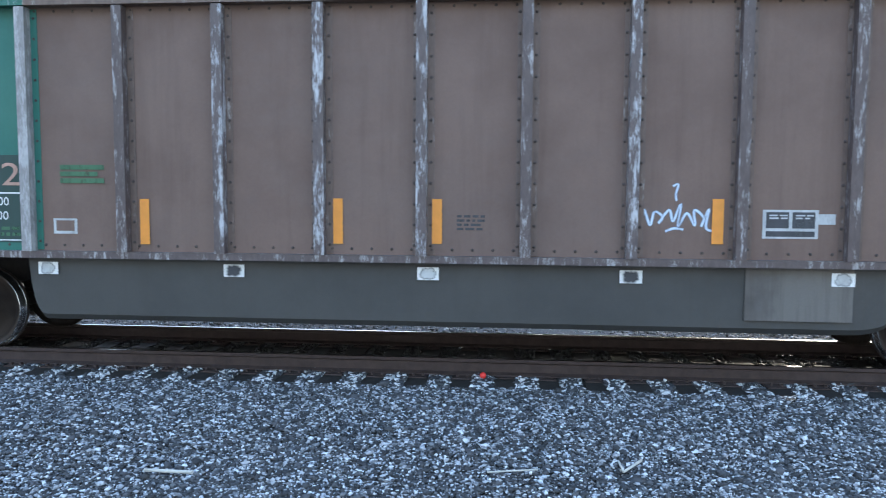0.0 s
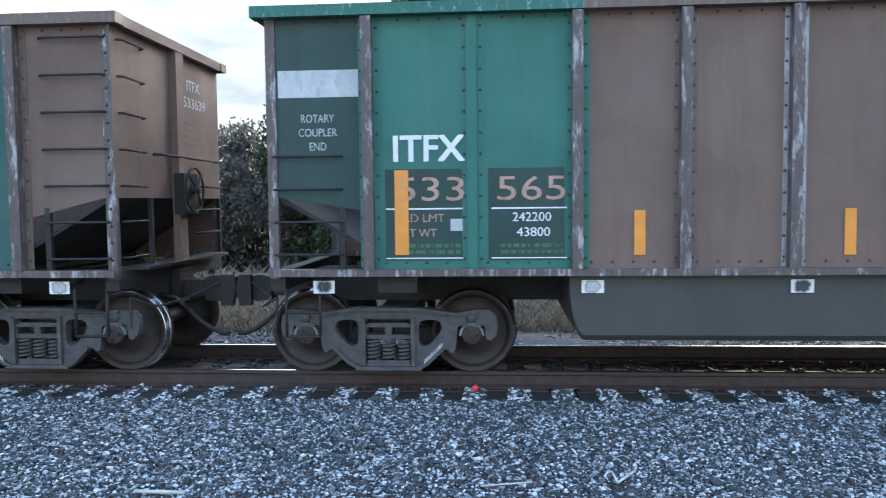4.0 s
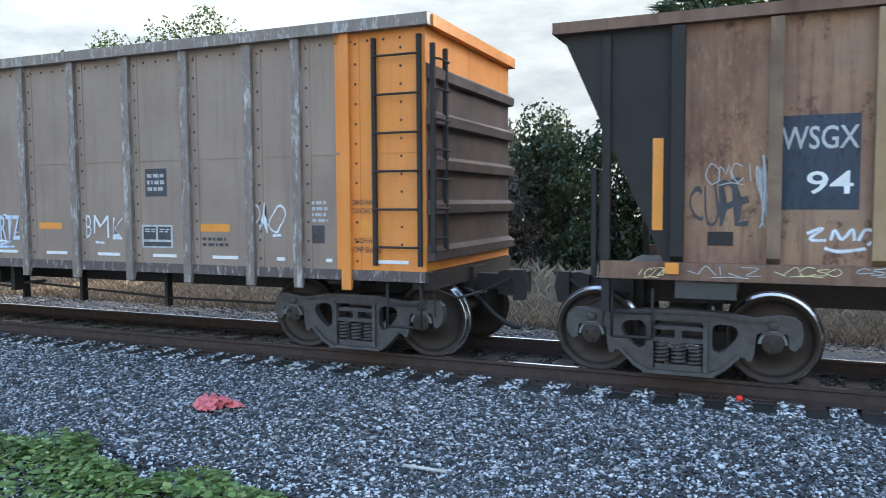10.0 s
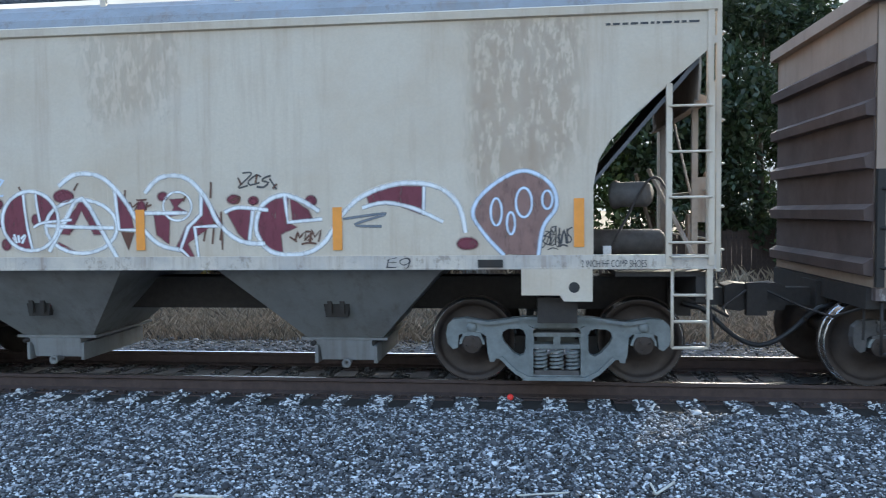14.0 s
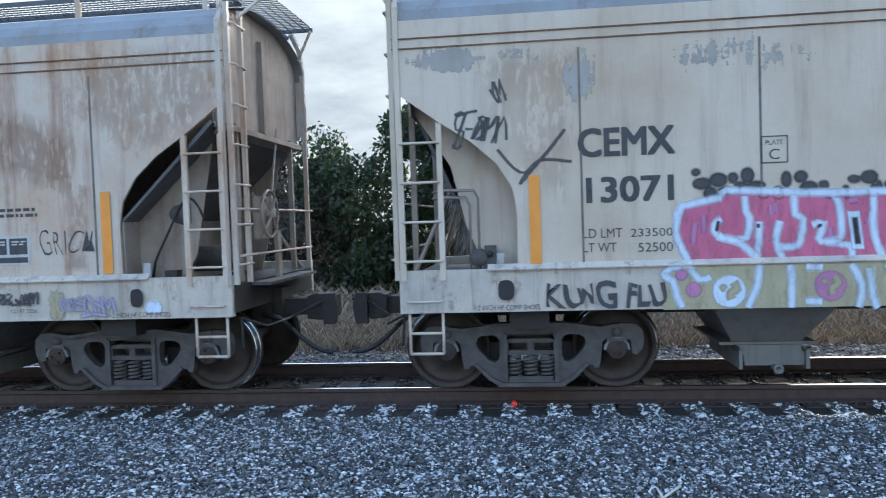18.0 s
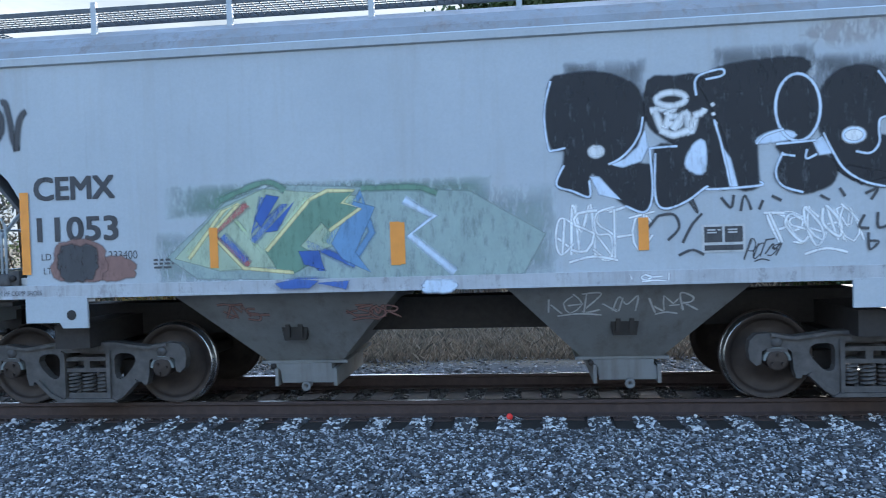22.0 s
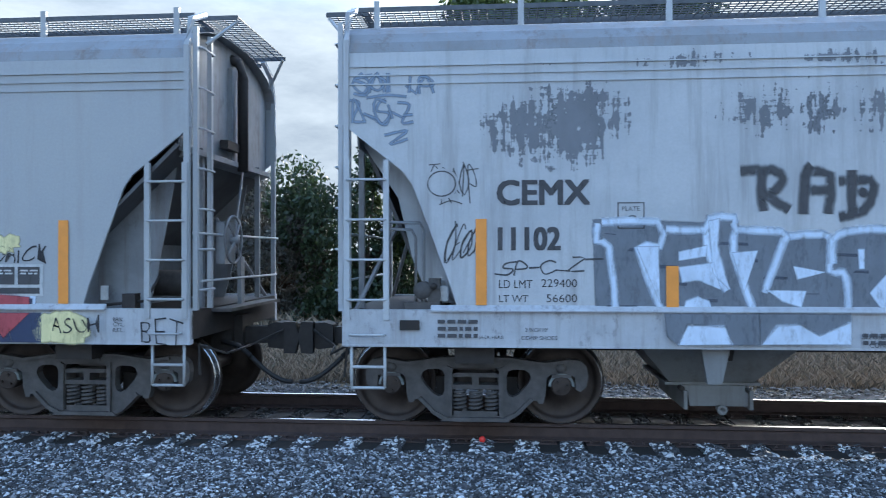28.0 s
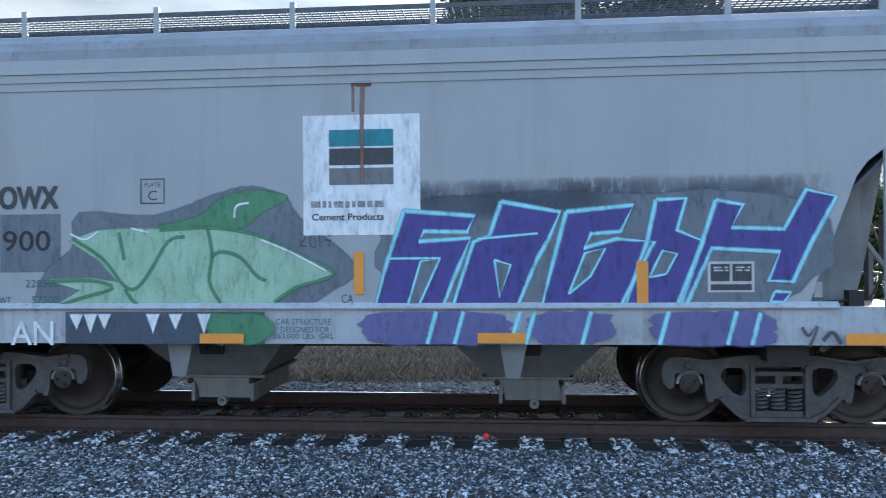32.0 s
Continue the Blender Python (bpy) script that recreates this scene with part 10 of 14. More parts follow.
stain(HOP_I, [(9.2, 3.62), (9.4, 3.72), (9.75, 3.7), (9.93, 3.76), (9.85, 3.6), (9.5, 3.54)], TANSTAIN, hop_surf, 0.09, 0.75)
write(HOP_J, 'GBRX', 1.97, 2.86, 2.49, 2.71, CHARCOAL, hop_surf, thick=0.012)
write(HOP_J, '83210', 2.00, 2.90, 2.03, 2.25, CHARCOAL, hop_surf, thick=0.012)
plate_c(HOP_J, 3.63, 3.88, 2.22, 2.46, hop_surf)
fill(HOP_J, [(4.85, 1.40), (4.84, 1.71), (5.00, 1.98), (5.29, 2.14), (5.92, 2.16), (6.77, 2.15), (7.20, 2.06), (7.45, 1.82), (7.54, 1.40)], CHALKB, hop_surf, 0.005, 'graffiti_fill', 'pale filled bubble letters with thick black outline')
fill(HOP_J, rounded([(6.17, 2.09), (6.72, 2.08), (6.69, 1.88), (6.59, 1.81), (6.19, 1.83)]), SANDP, hop_surf, 0.006, 'graffiti_fill', '')
fill(HOP_J, rounded([(6.75, 2.05), (6.99, 2.06), (7.36, 1.96), (7.54, 1.69), (7.59, 1.43), (7.16, 1.41), (6.62, 1.61), (6.65, 1.82)]), SANDP, hop_surf, 0.006, 'graffiti_fill', '')
fill(HOP_J, rounded([(5.04, 1.95), (5.26, 2.10), (5.52, 2.11), (5.52, 1.88), (5.26, 1.83), (5.20, 1.54), (4.99, 1.48)]), SANDP, hop_surf, 0.006, 'graffiti_fill', '')
spray(HOP_J, [(4.85, 1.42), (4.83, 1.71), (5.00, 2.00), (5.29, 2.16), (5.92, 2.18), (6.77, 2.18), (7.22, 2.09), (7.47, 1.84), (7.56, 1.42)], 0.16, INKP, hop_surf, lift=0.008)
spray(HOP_J, [(5.75, 1.80), (5.87, 1.81), (5.96, 1.94), (6.00, 2.09)], 0.045, INKP, hop_surf, lift=0.009)
spray(HOP_J, [(5.90, 1.52), (5.94, 1.68), (6.00, 1.78), (6.13, 1.81), (6.38, 1.80), (6.59, 1.79), (6.68, 1.85), (6.74, 2.08)], 0.05, INKP, hop_surf, lift=0.009)
spray(HOP_J, [(6.35, 1.80), (6.51, 1.72), (6.62, 1.58), (6.72, 1.42)], 0.03, INKP, hop_surf, lift=0.009)
spray(HOP_J, [(5.56, 1.45), (5.87, 1.45), (6.18, 1.43), (6.50, 1.43)], 0.04, INKP, hop_surf, lift=0.009)
spray(HOP_J, [(6.62, 1.58), (6.92, 1.56), (7.29, 1.52), (7.60, 1.46)], 0.055, INKP, hop_surf, lift=0.009)
spray(HOP_J, [(7.07, 2.06), (7.04, 1.76), (7.04, 1.57), (7.08, 1.41)], 0.08, INKP, hop_surf, lift=0.009)
blob(HOP_J, 6.88, 7.30, 1.38, 1.85, None, INKP, hop_surf, 0.055, 0.01)
spray(HOP_J, [(5.13, 1.87), (5.26, 1.89), (5.52, 1.86), (5.54, 1.65), (5.46, 1.56), (5.20, 1.53)], 0.05, INKP, hop_surf, lift=0.009)
patch(HOP_J, 'graffiti_fill', 4.88, 7.50, 0.95, 1.31, CHALKB, sill_surf, lift=0.035)
fill(HOP_J, rounded([(6.76, 1.26), (7.00, 1.28), (7.00, 1.00), (6.76, 0.99), (6.63, 1.12)]), SANDP, sill_surf, 0.04, 'graffiti_fill', '')
fill(HOP_J, rounded([(7.06, 1.26), (7.51, 1.26), (7.43, 1.01), (7.07, 0.99)]), SANDP, sill_surf, 0.04, 'graffiti_fill', '')
spray(HOP_J, [(4.83, 1.32), (4.85, 1.13), (4.92, 0.99), (5.10, 0.95), (5.27, 1.00)], 0.12, INKP, sill_surf, lift=0.05)
spray(HOP_J, [(6.18, 1.26), (6.14, 1.15)], 0.03, INKP, sill_surf, lift=0.05)
spray(HOP_J, [(6.65, 1.28), (6.58, 1.13)], 0.03, INKP, sill_surf, lift=0.05)
fill(HOP_J, [(5.73, 0.96), (5.83, 1.07), (5.93, 1.11), (6.02, 1.07), (6.14, 0.96)], INKP, sill_surf, 0.05, 'graffiti_fill', '')
fill(HOP_J, [(6.35, 0.96), (6.48, 1.03), (6.54, 1.13), (6.62, 1.12), (6.66, 1.04), (6.78, 0.96)], INKP, sill_surf, 0.05, 'graffiti_fill', '')
spray(HOP_J, [(7.02, 1.28), (6.98, 0.96)], 0.05, INKP, sill_surf, lift=0.05)
spray(HOP_J, [(7.62, 1.29), (7.54, 1.11), (7.45, 0.96)], 0.16, INKP, sill_surf, lift=0.05)
fill(HOP_J, rounded([(2.97, 2.15), (3.17, 2.31), (3.35, 2.32), (3.41, 2.17), (3.36, 1.96), (3.16, 1.81), (3.04, 1.75), (2.95, 1.81), (3.17, 1.90), (3.30, 1.96), (3.30, 2.18), (3.17, 2.22), (2.97, 2.11)]), LEADP, hop_surf, 0.006, 'graffiti_fill', '')
fill(HOP_J, rounded([(2.76, 1.62), (2.98, 1.67), (3.16, 1.78), (3.35, 1.81), (3.50, 1.73), (3.56, 1.42), (3.40, 1.42), (3.41, 1.55), (3.32, 1.65), (3.16, 1.67), (2.98, 1.55), (2.79, 1.53)]), LEADP, hop_surf, 0.0065, 'graffiti_fill', '')
fill(HOP_J, rounded([(3.17, 1.55), (3.25, 1.64), (3.33, 1.63), (3.41, 1.52), (3.42, 1.43), (3.19, 1.43)]), MAROONP, hop_surf, 0.0068, 'graffiti_fill', '')
spray(HOP_J, [(2.97, 2.18), (3.11, 2.28), (3.26, 2.33), (3.36, 2.27), (3.39, 2.11), (3.35, 1.98), (3.16, 1.84), (3.01, 1.74), (2.91, 1.80), (2.88, 1.88), (2.93, 1.91)], 0.085, INKP, hop_surf, lift=0.009)
spray(HOP_J, [(2.78, 1.55), (2.95, 1.56), (3.10, 1.65), (3.25, 1.67), (3.38, 1.63), (3.43, 1.49)], 0.06, INKP, hop_surf, lift=0.009)
spray(HOP_J, [(3.35, 1.81), (3.50, 1.75), (3.58, 1.58), (3.62, 1.42)], 0.07, INKP, hop_surf, lift=0.0092)
fill(HOP_J, [(3.45, 2.05), (3.47, 2.20), (3.55, 2.31), (3.64, 2.35), (3.78, 2.29), (3.91, 2.17), (4.00, 1.96), (4.05, 1.70), (4.13, 1.44), (3.62, 1.44), (3.53, 1.61), (3.46, 1.82)], INKP, hop_surf, 0.007, 'graffiti_fill', '')
fill(HOP_J, rounded([(3.56, 1.98), (3.60, 2.12), (3.70, 2.16), (3.82, 2.10), (3.92, 1.95), (3.98, 1.75), (3.97, 1.59), (3.94, 1.50), (3.84, 1.54), (3.75, 1.54), (3.66, 1.58), (3.60, 1.73), (3.56, 1.85)]), LEADP, hop_surf, 0.0095, 'graffiti_fill', '')
fill(HOP_J, rounded([(3.62, 1.96), (3.65, 2.08), (3.71, 2.11), (3.79, 2.04), (3.82, 1.88), (3.80, 1.73), (3.71, 1.74), (3.64, 1.82)]), INKP, hop_surf, 0.012, 'graffiti_fill', '')
fill(HOP_J, rounded([(3.95, 2.10), (4.13, 2.12), (4.34, 2.06), (4.48, 1.91), (4.49, 1.76), (4.37, 1.65), (4.25, 1.56), (4.34, 1.55), (4.58, 1.59), (4.70, 1.46), (4.37, 1.44), (4.13, 1.43), (4.06, 1.64), (4.03, 1.88)]), LEADP, hop_surf, 0.0075, 'graffiti_fill', '')
spray(HOP_J, [(3.93, 2.12), (4.05, 2.19), (4.25, 2.18), (4.43, 2.10), (4.56, 1.94), (4.60, 1.82), (4.50, 1.72), (4.34, 1.61), (4.25, 1.55)], 0.125, INKP, hop_surf, lift=0.009)
spray(HOP_J, [(4.38, 1.62), (4.54, 1.62), (4.67, 1.53), (4.75, 1.44)], 0.075, INKP, hop_surf, lift=0.009)
spray(HOP_J, [(4.36, 1.98), (4.25, 2.04), (4.15, 2.02), (4.10, 1.95), (4.18, 1.89), (4.34, 1.87), (4.44, 1.82), (4.38, 1.75), (4.25, 1.76), (4.16, 1.81)], 0.05, INKP, hop_surf, lift=0.013)
tag(HOP_J, [[(4.12, 2.10), (4.19, 1.94), (4.26, 1.74)], [(4.24, 2.11), (4.29, 1.94), (4.32, 1.75)]], 0.028, INKP, hop_surf, 0.0145, '', 3)
fill(HOP_J, rounded([(2.31, 1.66), (2.43, 1.78), (2.61, 1.80), (2.72, 1.66), (2.72, 1.45), (2.36, 1.43), (2.29, 1.54)]), LEADP, hop_surf, 0.006, 'graffiti_fill', '')
spray(HOP_J, [(2.30, 1.66), (2.46, 1.78), (2.61, 1.80), (2.71, 1.72), (2.74, 1.58), (2.67, 1.43)], 0.075, INKP, hop_surf, lift=0.009)
spray(HOP_J, [(2.30, 1.67), (2.46, 1.81), (2.54, 1.94), (2.60, 2.02)], 0.07, INKP, hop_surf, lift=0.0095)
spray(HOP_J, [(1.54, 2.21), (1.53, 2.03), (1.58, 1.80), (1.63, 1.56), (1.66, 1.38)], 0.1, INKP, hop_surf, lift=0.008)
spray(HOP_J, [(1.30, 2.03), (1.34, 1.79), (1.38, 1.56), (1.38, 1.38)], 0.1, INKP, hop_surf, lift=0.008)
fill(HOP_J, rounded([(2.27, 1.25), (2.76, 1.25), (2.75, 1.11), (2.51, 1.07), (2.30, 1.10)]), CHALKB, sill_surf, 0.035, 'graffiti_fill', '')
fill(HOP_J, rounded([(3.19, 1.23), (3.25, 1.30), (3.48, 1.29), (3.47, 1.17), (3.34, 1.06), (3.19, 1.07)]), CHALKB, sill_surf, 0.035, 'graffiti_fill', '')
fill(HOP_J, rounded([(3.58, 1.21), (3.69, 1.26), (4.09, 1.28), (4.02, 1.15), (3.87, 1.06), (3.68, 1.07)]), CHALKB, sill_surf, 0.035, 'graffiti_fill', '')
fill(HOP_J, rounded([(4.18, 1.30), (4.28, 1.17), (4.33, 1.07), (4.24, 1.01), (4.09, 1.01), (4.04, 1.08), (4.17, 1.24)]), CHALKB, sill_surf, 0.035, 'graffiti_fill', '')
fill(HOP_J, rounded([(4.39, 1.24), (4.69, 1.29), (4.76, 1.19), (4.72, 1.07), (4.57, 1.01), (4.39, 1.04)]), CHALKB, sill_surf, 0.035, 'graffiti_fill', '')
spray(HOP_J, [(2.27, 1.13), (2.33, 1.10), (2.45, 1.06)], 0.04, INKP, sill_surf, lift=0.05)
spray(HOP_J, [(3.52, 1.25), (3.58, 1.12), (3.66, 0.97)], 0.12, INKP, sill_surf, lift=0.05)
spray(HOP_J, [(4.13, 1.27), (4.03, 1.12), (3.92, 1.04)], 0.08, INKP, sill_surf, lift=0.0505)
spray(HOP_J, [(4.26, 1.29), (4.34, 1.16), (4.37, 1.04), (4.30, 0.98), (4.09, 0.97)], 0.08, INKP, sill_surf, lift=0.051)
spray(HOP_J, [(4.37, 0.98), (4.63, 0.99), (4.73, 1.09), (4.78, 1.25)], 0.045, INKP, sill_surf, lift=0.0515)
fill(HOP_J, [(4.57, 1.26), (4.59, 1.21), (4.68, 1.26)], INKP, sill_surf, 0.05, 'graffiti_fill', '')
fill(HOP_J, [(2.91, 1.21), (3.13, 1.21), (3.14, 1.07), (2.92, 1.05)], INKP, sill_surf, 0.045, 'graffiti_fill', '')
blob(HOP_J, 3.69, 3.90, 1.10, 1.25, None, INKP, sill_surf, 0.022, 0.05)
spray(HOP_J, [(3.84, 1.21), (3.78, 1.22), (3.75, 1.18), (3.78, 1.14), (3.84, 1.14)], 0.022, INKP, sill_surf, lift=0.052)
tag(HOP_J, [[(2.45, 1.23), (2.53, 1.18), (2.49, 1.09)], [(2.62, 1.25), (2.56, 1.18), (2.59, 1.11)], [(3.31, 1.26), (3.36, 1.16), (3.44, 1.26)]], 0.022, CHARCOAL, sill_surf, 0.05, '', 2)
strip(HOP_J, 1.76, 2.55, 0.97, 1.08, sill_surf)
strip(HOP_J, 3.65, 4.09, 0.99, 1.09, sill_surf)
strip(HOP_J, 5.49, 5.93, 0.98, 1.08, sill_surf)
strip(HOP_J, 7.15, 7.61, 0.98, 1.08, sill_surf)
strip(HOP_J, 8.93, 9.89, 0.96, 1.06, sill_surf)
tag(HOP_J, [[(9.03, 1.91), (9.00, 1.85), (8.96, 1.79), (9.01, 1.75), (9.12, 1.69), (9.08, 1.65), (8.93, 1.62), (8.82, 1.66), (8.85, 1.69), (9.01, 1.70), (9.13, 1.68)], [(9.15, 1.66), (9.20, 1.85), (9.24, 1.64)], [(9.14, 1.71), (9.27, 1.71)], [(9.42, 1.84), (9.30, 1.82), (9.29, 1.65), (9.42, 1.65)], [(9.29, 1.75), (9.40, 1.75)], [(9.46, 1.64), (9.48, 1.90), (9.55, 1.77), (9.61, 1.85), (9.63, 1.64)], [(9.77, 1.84), (9.65, 1.83), (9.66, 1.65), (9.78, 1.66)], [(9.65, 1.75), (9.75, 1.76)], [(8.93, 1.57), (9.15, 1.60), (9.47, 1.59), (9.58, 1.57)], [(9.26, 2.00), (9.23, 1.96), (9.28, 1.93), (9.31, 1.99), (9.25, 2.01)]], 0.032, TEALDARKP, hop_surf, 0.006, 'dark teal handwritten tag', 3)
spray(HOP_J, [(8.69, 1.80), (8.77, 1.79), (8.86, 1.78)], 0.035, TEALDARKP, hop_surf)
write(HOP_J, 'CARBOLINE 875 HS DTM EPOXY', 7.84, 8.98, 2.11, 2.16, CHARCOAL, hop_surf)
write(HOP_J, 'APPLIED PARAGOULD 08-2005', 7.84, 8.93, 2.03, 2.08, CHARCOAL, hop_surf)
mist(HOP_J, 7.68, 9.13, 1.35, 2.05, CHALKB, hop_surf)
patch(HOP_J, 'dark_mark', 8.55, 8.63, 1.55, 1.84, CHARCOAL, hop_surf, lift=0.006)
spray(HOP_J, [(7.44, 2.07), (7.61, 2.15), (7.77, 2.12), (7.83, 2.24)], 0.03, CHARCOAL, hop_surf)
spray(HOP_J, [(7.39, 2.18), (7.52, 2.40), (7.61, 2.18)], 0.03, CHARCOAL, hop_surf)
spray(HOP_J, [(7.61, 2.04), (7.88, 2.04), (8.08, 1.99)], 0.03, CHARCOAL, hop_surf)
spray(HOP_J, [(7.05, 2.51), (7.08, 2.23), (7.27, 2.26), (7.30, 2.37)], 0.02, CHARCOAL, hop_surf)
patch(HOP_J, 'slot', 8.12, 8.39, 1.08, 1.15, SOOT, sill_surf, lift=0.012)
spray(HOP_J, [(7.81, 1.15), (7.90, 1.25), (7.99, 1.15), (7.90, 1.06), (7.81, 1.15)], 0.014, NAVYP, sill_surf, smooth=1)
bars(HOP_J, 8.59, 9.06, 1.02, 1.22, 3, CHARCOAL, sill_surf, 9)
tag(HOP_J, [[(9.36, 1.22), (9.41, 1.13), (9.48, 1.23), (9.50, 1.12), (9.57, 1.22), (9.53, 1.13), (9.65, 1.15), (9.71, 1.24), (9.69, 1.12), (9.83, 1.09)], [(9.86, 1.14), (9.91, 1.18), (9.95, 1.09)]], 0.03, TEALP, sill_surf, 0.012, 'teal tag', 3)
scrawl(HOP_J, 10.15, 10.6, 1.08, 1.25, 6, 0.025, TEALP, sill_surf, 12, 1)
BAREGREY = flaking("bare_grey_metal", (0.17, 0.18, 0.2))
FADEDGREY = flaking("faded_grey_metal", (0.37, 0.35, 0.325))
for x0, x1, z0, z1, core in ((1.35, 2.95, 2.45, 3.62, -0.12), (1.95, 2.85, 2.5, 3.6, -0.25), (3.6, 5.1, 2.75, 3.7, -0.14), (4.3, 4.9, 2.75, 3.62, -0.2), (5.0, 7.0, 2.55, 3.65, -0.25), (6.5, 8.4, 2.5, 3.65, -0.25),
                             (8.6, 10.0, 2.5, 3.62, -0.26), (0.3, 10.9, 3.58, 3.84, 0.02)):
    flaked(HOP_K, x0, x1, z0, z1, BAREGREY, hop_surf, core)
for x0, x1, z0, z1, core in ((0.1, 0.95, 3.28, 3.6, -0.25), (1.0, 1.55, 3.3, 3.6, -0.15), (1.65, 2.1, 2.85, 3.55, -0.15), (2.6, 4.4, 3.05, 3.6, -0.02)):
    flaked(HOP_G, x0, x1, z0, z1, FADEDGREY, hop_surf, core)
write(HOP_K, 'CEMX', 1.57, 2.47, 2.32, 2.56, CHARCOAL, hop_surf, thick=0.011)
write(HOP_K, '11102', 1.58, 2.18, 1.87, 2.09, CHARCOAL, hop_surf, thick=0.011)
write(HOP_K, 'LD LMT', 1.58, 1.91, 1.49, 1.57, CHARCOAL, hop_surf)
write(HOP_K, '229400', 2.00, 2.35, 1.50, 1.58, CHARCOAL, hop_surf)
write(HOP_K, 'LT WT', 1.58, 1.87, 1.35, 1.42, CHARCOAL, hop_surf)
write(HOP_K, '56600', 2.05, 2.35, 1.35, 1.43, CHARCOAL, hop_surf)
strip(HOP_K, 1.35, 1.46, 1.32, 2.18, hop_surf)
plate_c(HOP_K, 2.75, 3.00, 2.08, 2.33, hop_surf)
scrawl(HOP_K, 0.12, 0.94, 3.42, 3.66, 9, 0.022, BLUESLATE, hop_surf, 75, 2)
scrawl(HOP_K, 0.09, 0.72, 3.14, 3.4, 8, 0.022, BLUESLATE, hop_surf, 79, 2)
spray(HOP_K, [(0.43, 3.03), (0.66, 3.07), (0.49, 2.94), (0.67, 2.99)], 0.022, BLUESLATE, hop_surf)
blob(HOP_K, 0.87, 1.15, 2.41, 2.66, GREY_PATCHY, CHARCOAL, hop_surf, 0.01, 0.007)
scrawl(HOP_K, 0.91, 1.37, 2.34, 2.74, 8, 0.008, CHARCOAL, hop_surf, 76, 2)
scrawl(HOP_K, 1.07, 1.37, 1.72, 2.17, 7, 0.01, CHARCOAL, hop_surf, 77, 2)
scrawl(HOP_K, 1.59, 2.56, 1.60, 1.80, 12, 0.012, CHARCOAL, hop_surf, 78, 1)
fill(HOP_K, [(2.51, 2.16), (3.12, 2.14), (3.60, 2.12), (3.61, 2.19), (3.86, 2.20), (3.90, 2.08), (4.31, 2.06), (4.36, 2.01), (4.68, 2.04), (4.79, 1.98), (4.90, 2.06), (5.18, 2.08), (5.45, 2.06), (5.57, 1.73), (5.57, 1.29), (2.54, 1.27)], SLATEP, hop_surf, 0.004, 'graffiti_fill', 'grey block letters with pale blue outline')
fill(HOP_K, [(5.54, 2.04), (5.66, 2.12), (5.84, 2.17), (5.89, 1.96), (6.04, 2.11), (6.29, 2.14), (6.37, 2.05), (6.67, 2.18), (7.10, 2.20), (7.64, 2.17), (7.65, 1.93), (7.45, 1.79), (7.96, 1.57), (8.10, 1.46), (8.10, 1.30), (5.54, 1.29)], BLUESLATE, hop_surf, 0.0045, 'graffiti_fill', 'blue-grey block letters with dark outline')
spray(HOP_K, [(2.55, 2.13), (2.54, 1.95), (2.66, 1.90), (2.72, 1.30)], 0.055, SPRAY_BLUE, hop_surf, lift=0.009, smooth=2)
spray(HOP_K, [(2.59, 2.14), (3.13, 2.14), (3.15, 1.90), (2.94, 1.89), (3.16, 1.28)], 0.055, SPRAY_BLUE, hop_surf, lift=0.009, smooth=2)
spray(HOP_K, [(3.21, 2.07), (3.58, 2.06), (3.63, 2.17), (3.86, 2.18), (3.88, 2.06), (4.31, 2.04), (4.30, 1.89), (4.14, 1.45)], 0.055, SPRAY_BLUE, hop_surf, lift=0.009, smooth=2)
spray(HOP_K, [(3.60, 2.06), (3.60, 1.90), (3.69, 1.62), (3.79, 1.47)], 0.055, SPRAY_BLUE, hop_surf, lift=0.009, smooth=2)
spray(HOP_K, [(3.88, 2.06), (3.85, 1.84), (4.06, 1.22)], 0.055, SPRAY_BLUE, hop_surf, lift=0.009, smooth=2)
spray(HOP_K, [(4.31, 1.90), (4.36, 1.99), (4.68, 2.01), (4.76, 1.93), (4.75, 1.66), (4.87, 1.65), (4.91, 1.53), (4.92, 1.29)], 0.055, SPRAY_BLUE, hop_surf, lift=0.009, smooth=2)
spray(HOP_K, [(4.78, 1.73), (4.78, 1.96), (4.93, 2.04), (5.18, 2.06), (5.43, 2.01), (5.41, 1.74), (5.46, 1.59)], 0.055, SPRAY_BLUE, hop_surf, lift=0.009, smooth=2)
spray(HOP_K, [(5.60, 2.08), (5.71, 2.11), (5.82, 2.13)], 0.055, SPRAY_BLUE, hop_surf, lift=0.009, smooth=2)
spray(HOP_K, [(6.70, 1.87), (6.96, 1.88), (7.01, 1.30)], 0.055, SPRAY_BLUE, hop_surf, lift=0.009, smooth=2)
spray(HOP_K, [(7.13, 2.14), (7.13, 1.35)], 0.055, SPRAY_BLUE, hop_surf, lift=0.009, smooth=2)
spray(HOP_K, [(6.40, 2.05), (6.70, 2.14), (7.09, 2.16)], 0.055, SPRAY_BLUE, hop_surf, lift=0.009, smooth=2)
spray(HOP_K, [(7.17, 2.14), (7.61, 2.14), (7.62, 1.96), (7.40, 1.82), (7.96, 1.54)], 0.055, SPRAY_BLUE, hop_surf, lift=0.009, smooth=2)
fill(HOP_K, [(2.94, 1.89), (3.13, 1.89), (3.15, 1.36)], SPRAY_BLUE, hop_surf, 0.0095, 'graffiti_fill', '')
fill(HOP_K, [(3.34, 1.84), (3.59, 1.90), (3.58, 1.81), (3.34, 1.77)], SPRAY_BLUE, hop_surf, 0.0095, 'graffiti_fill', '')
fill(HOP_K, [(3.34, 1.69), (3.65, 1.73), (3.72, 1.49), (3.53, 1.58), (3.37, 1.56)], SPRAY_BLUE, hop_surf, 0.0095, 'graffiti_fill', '')
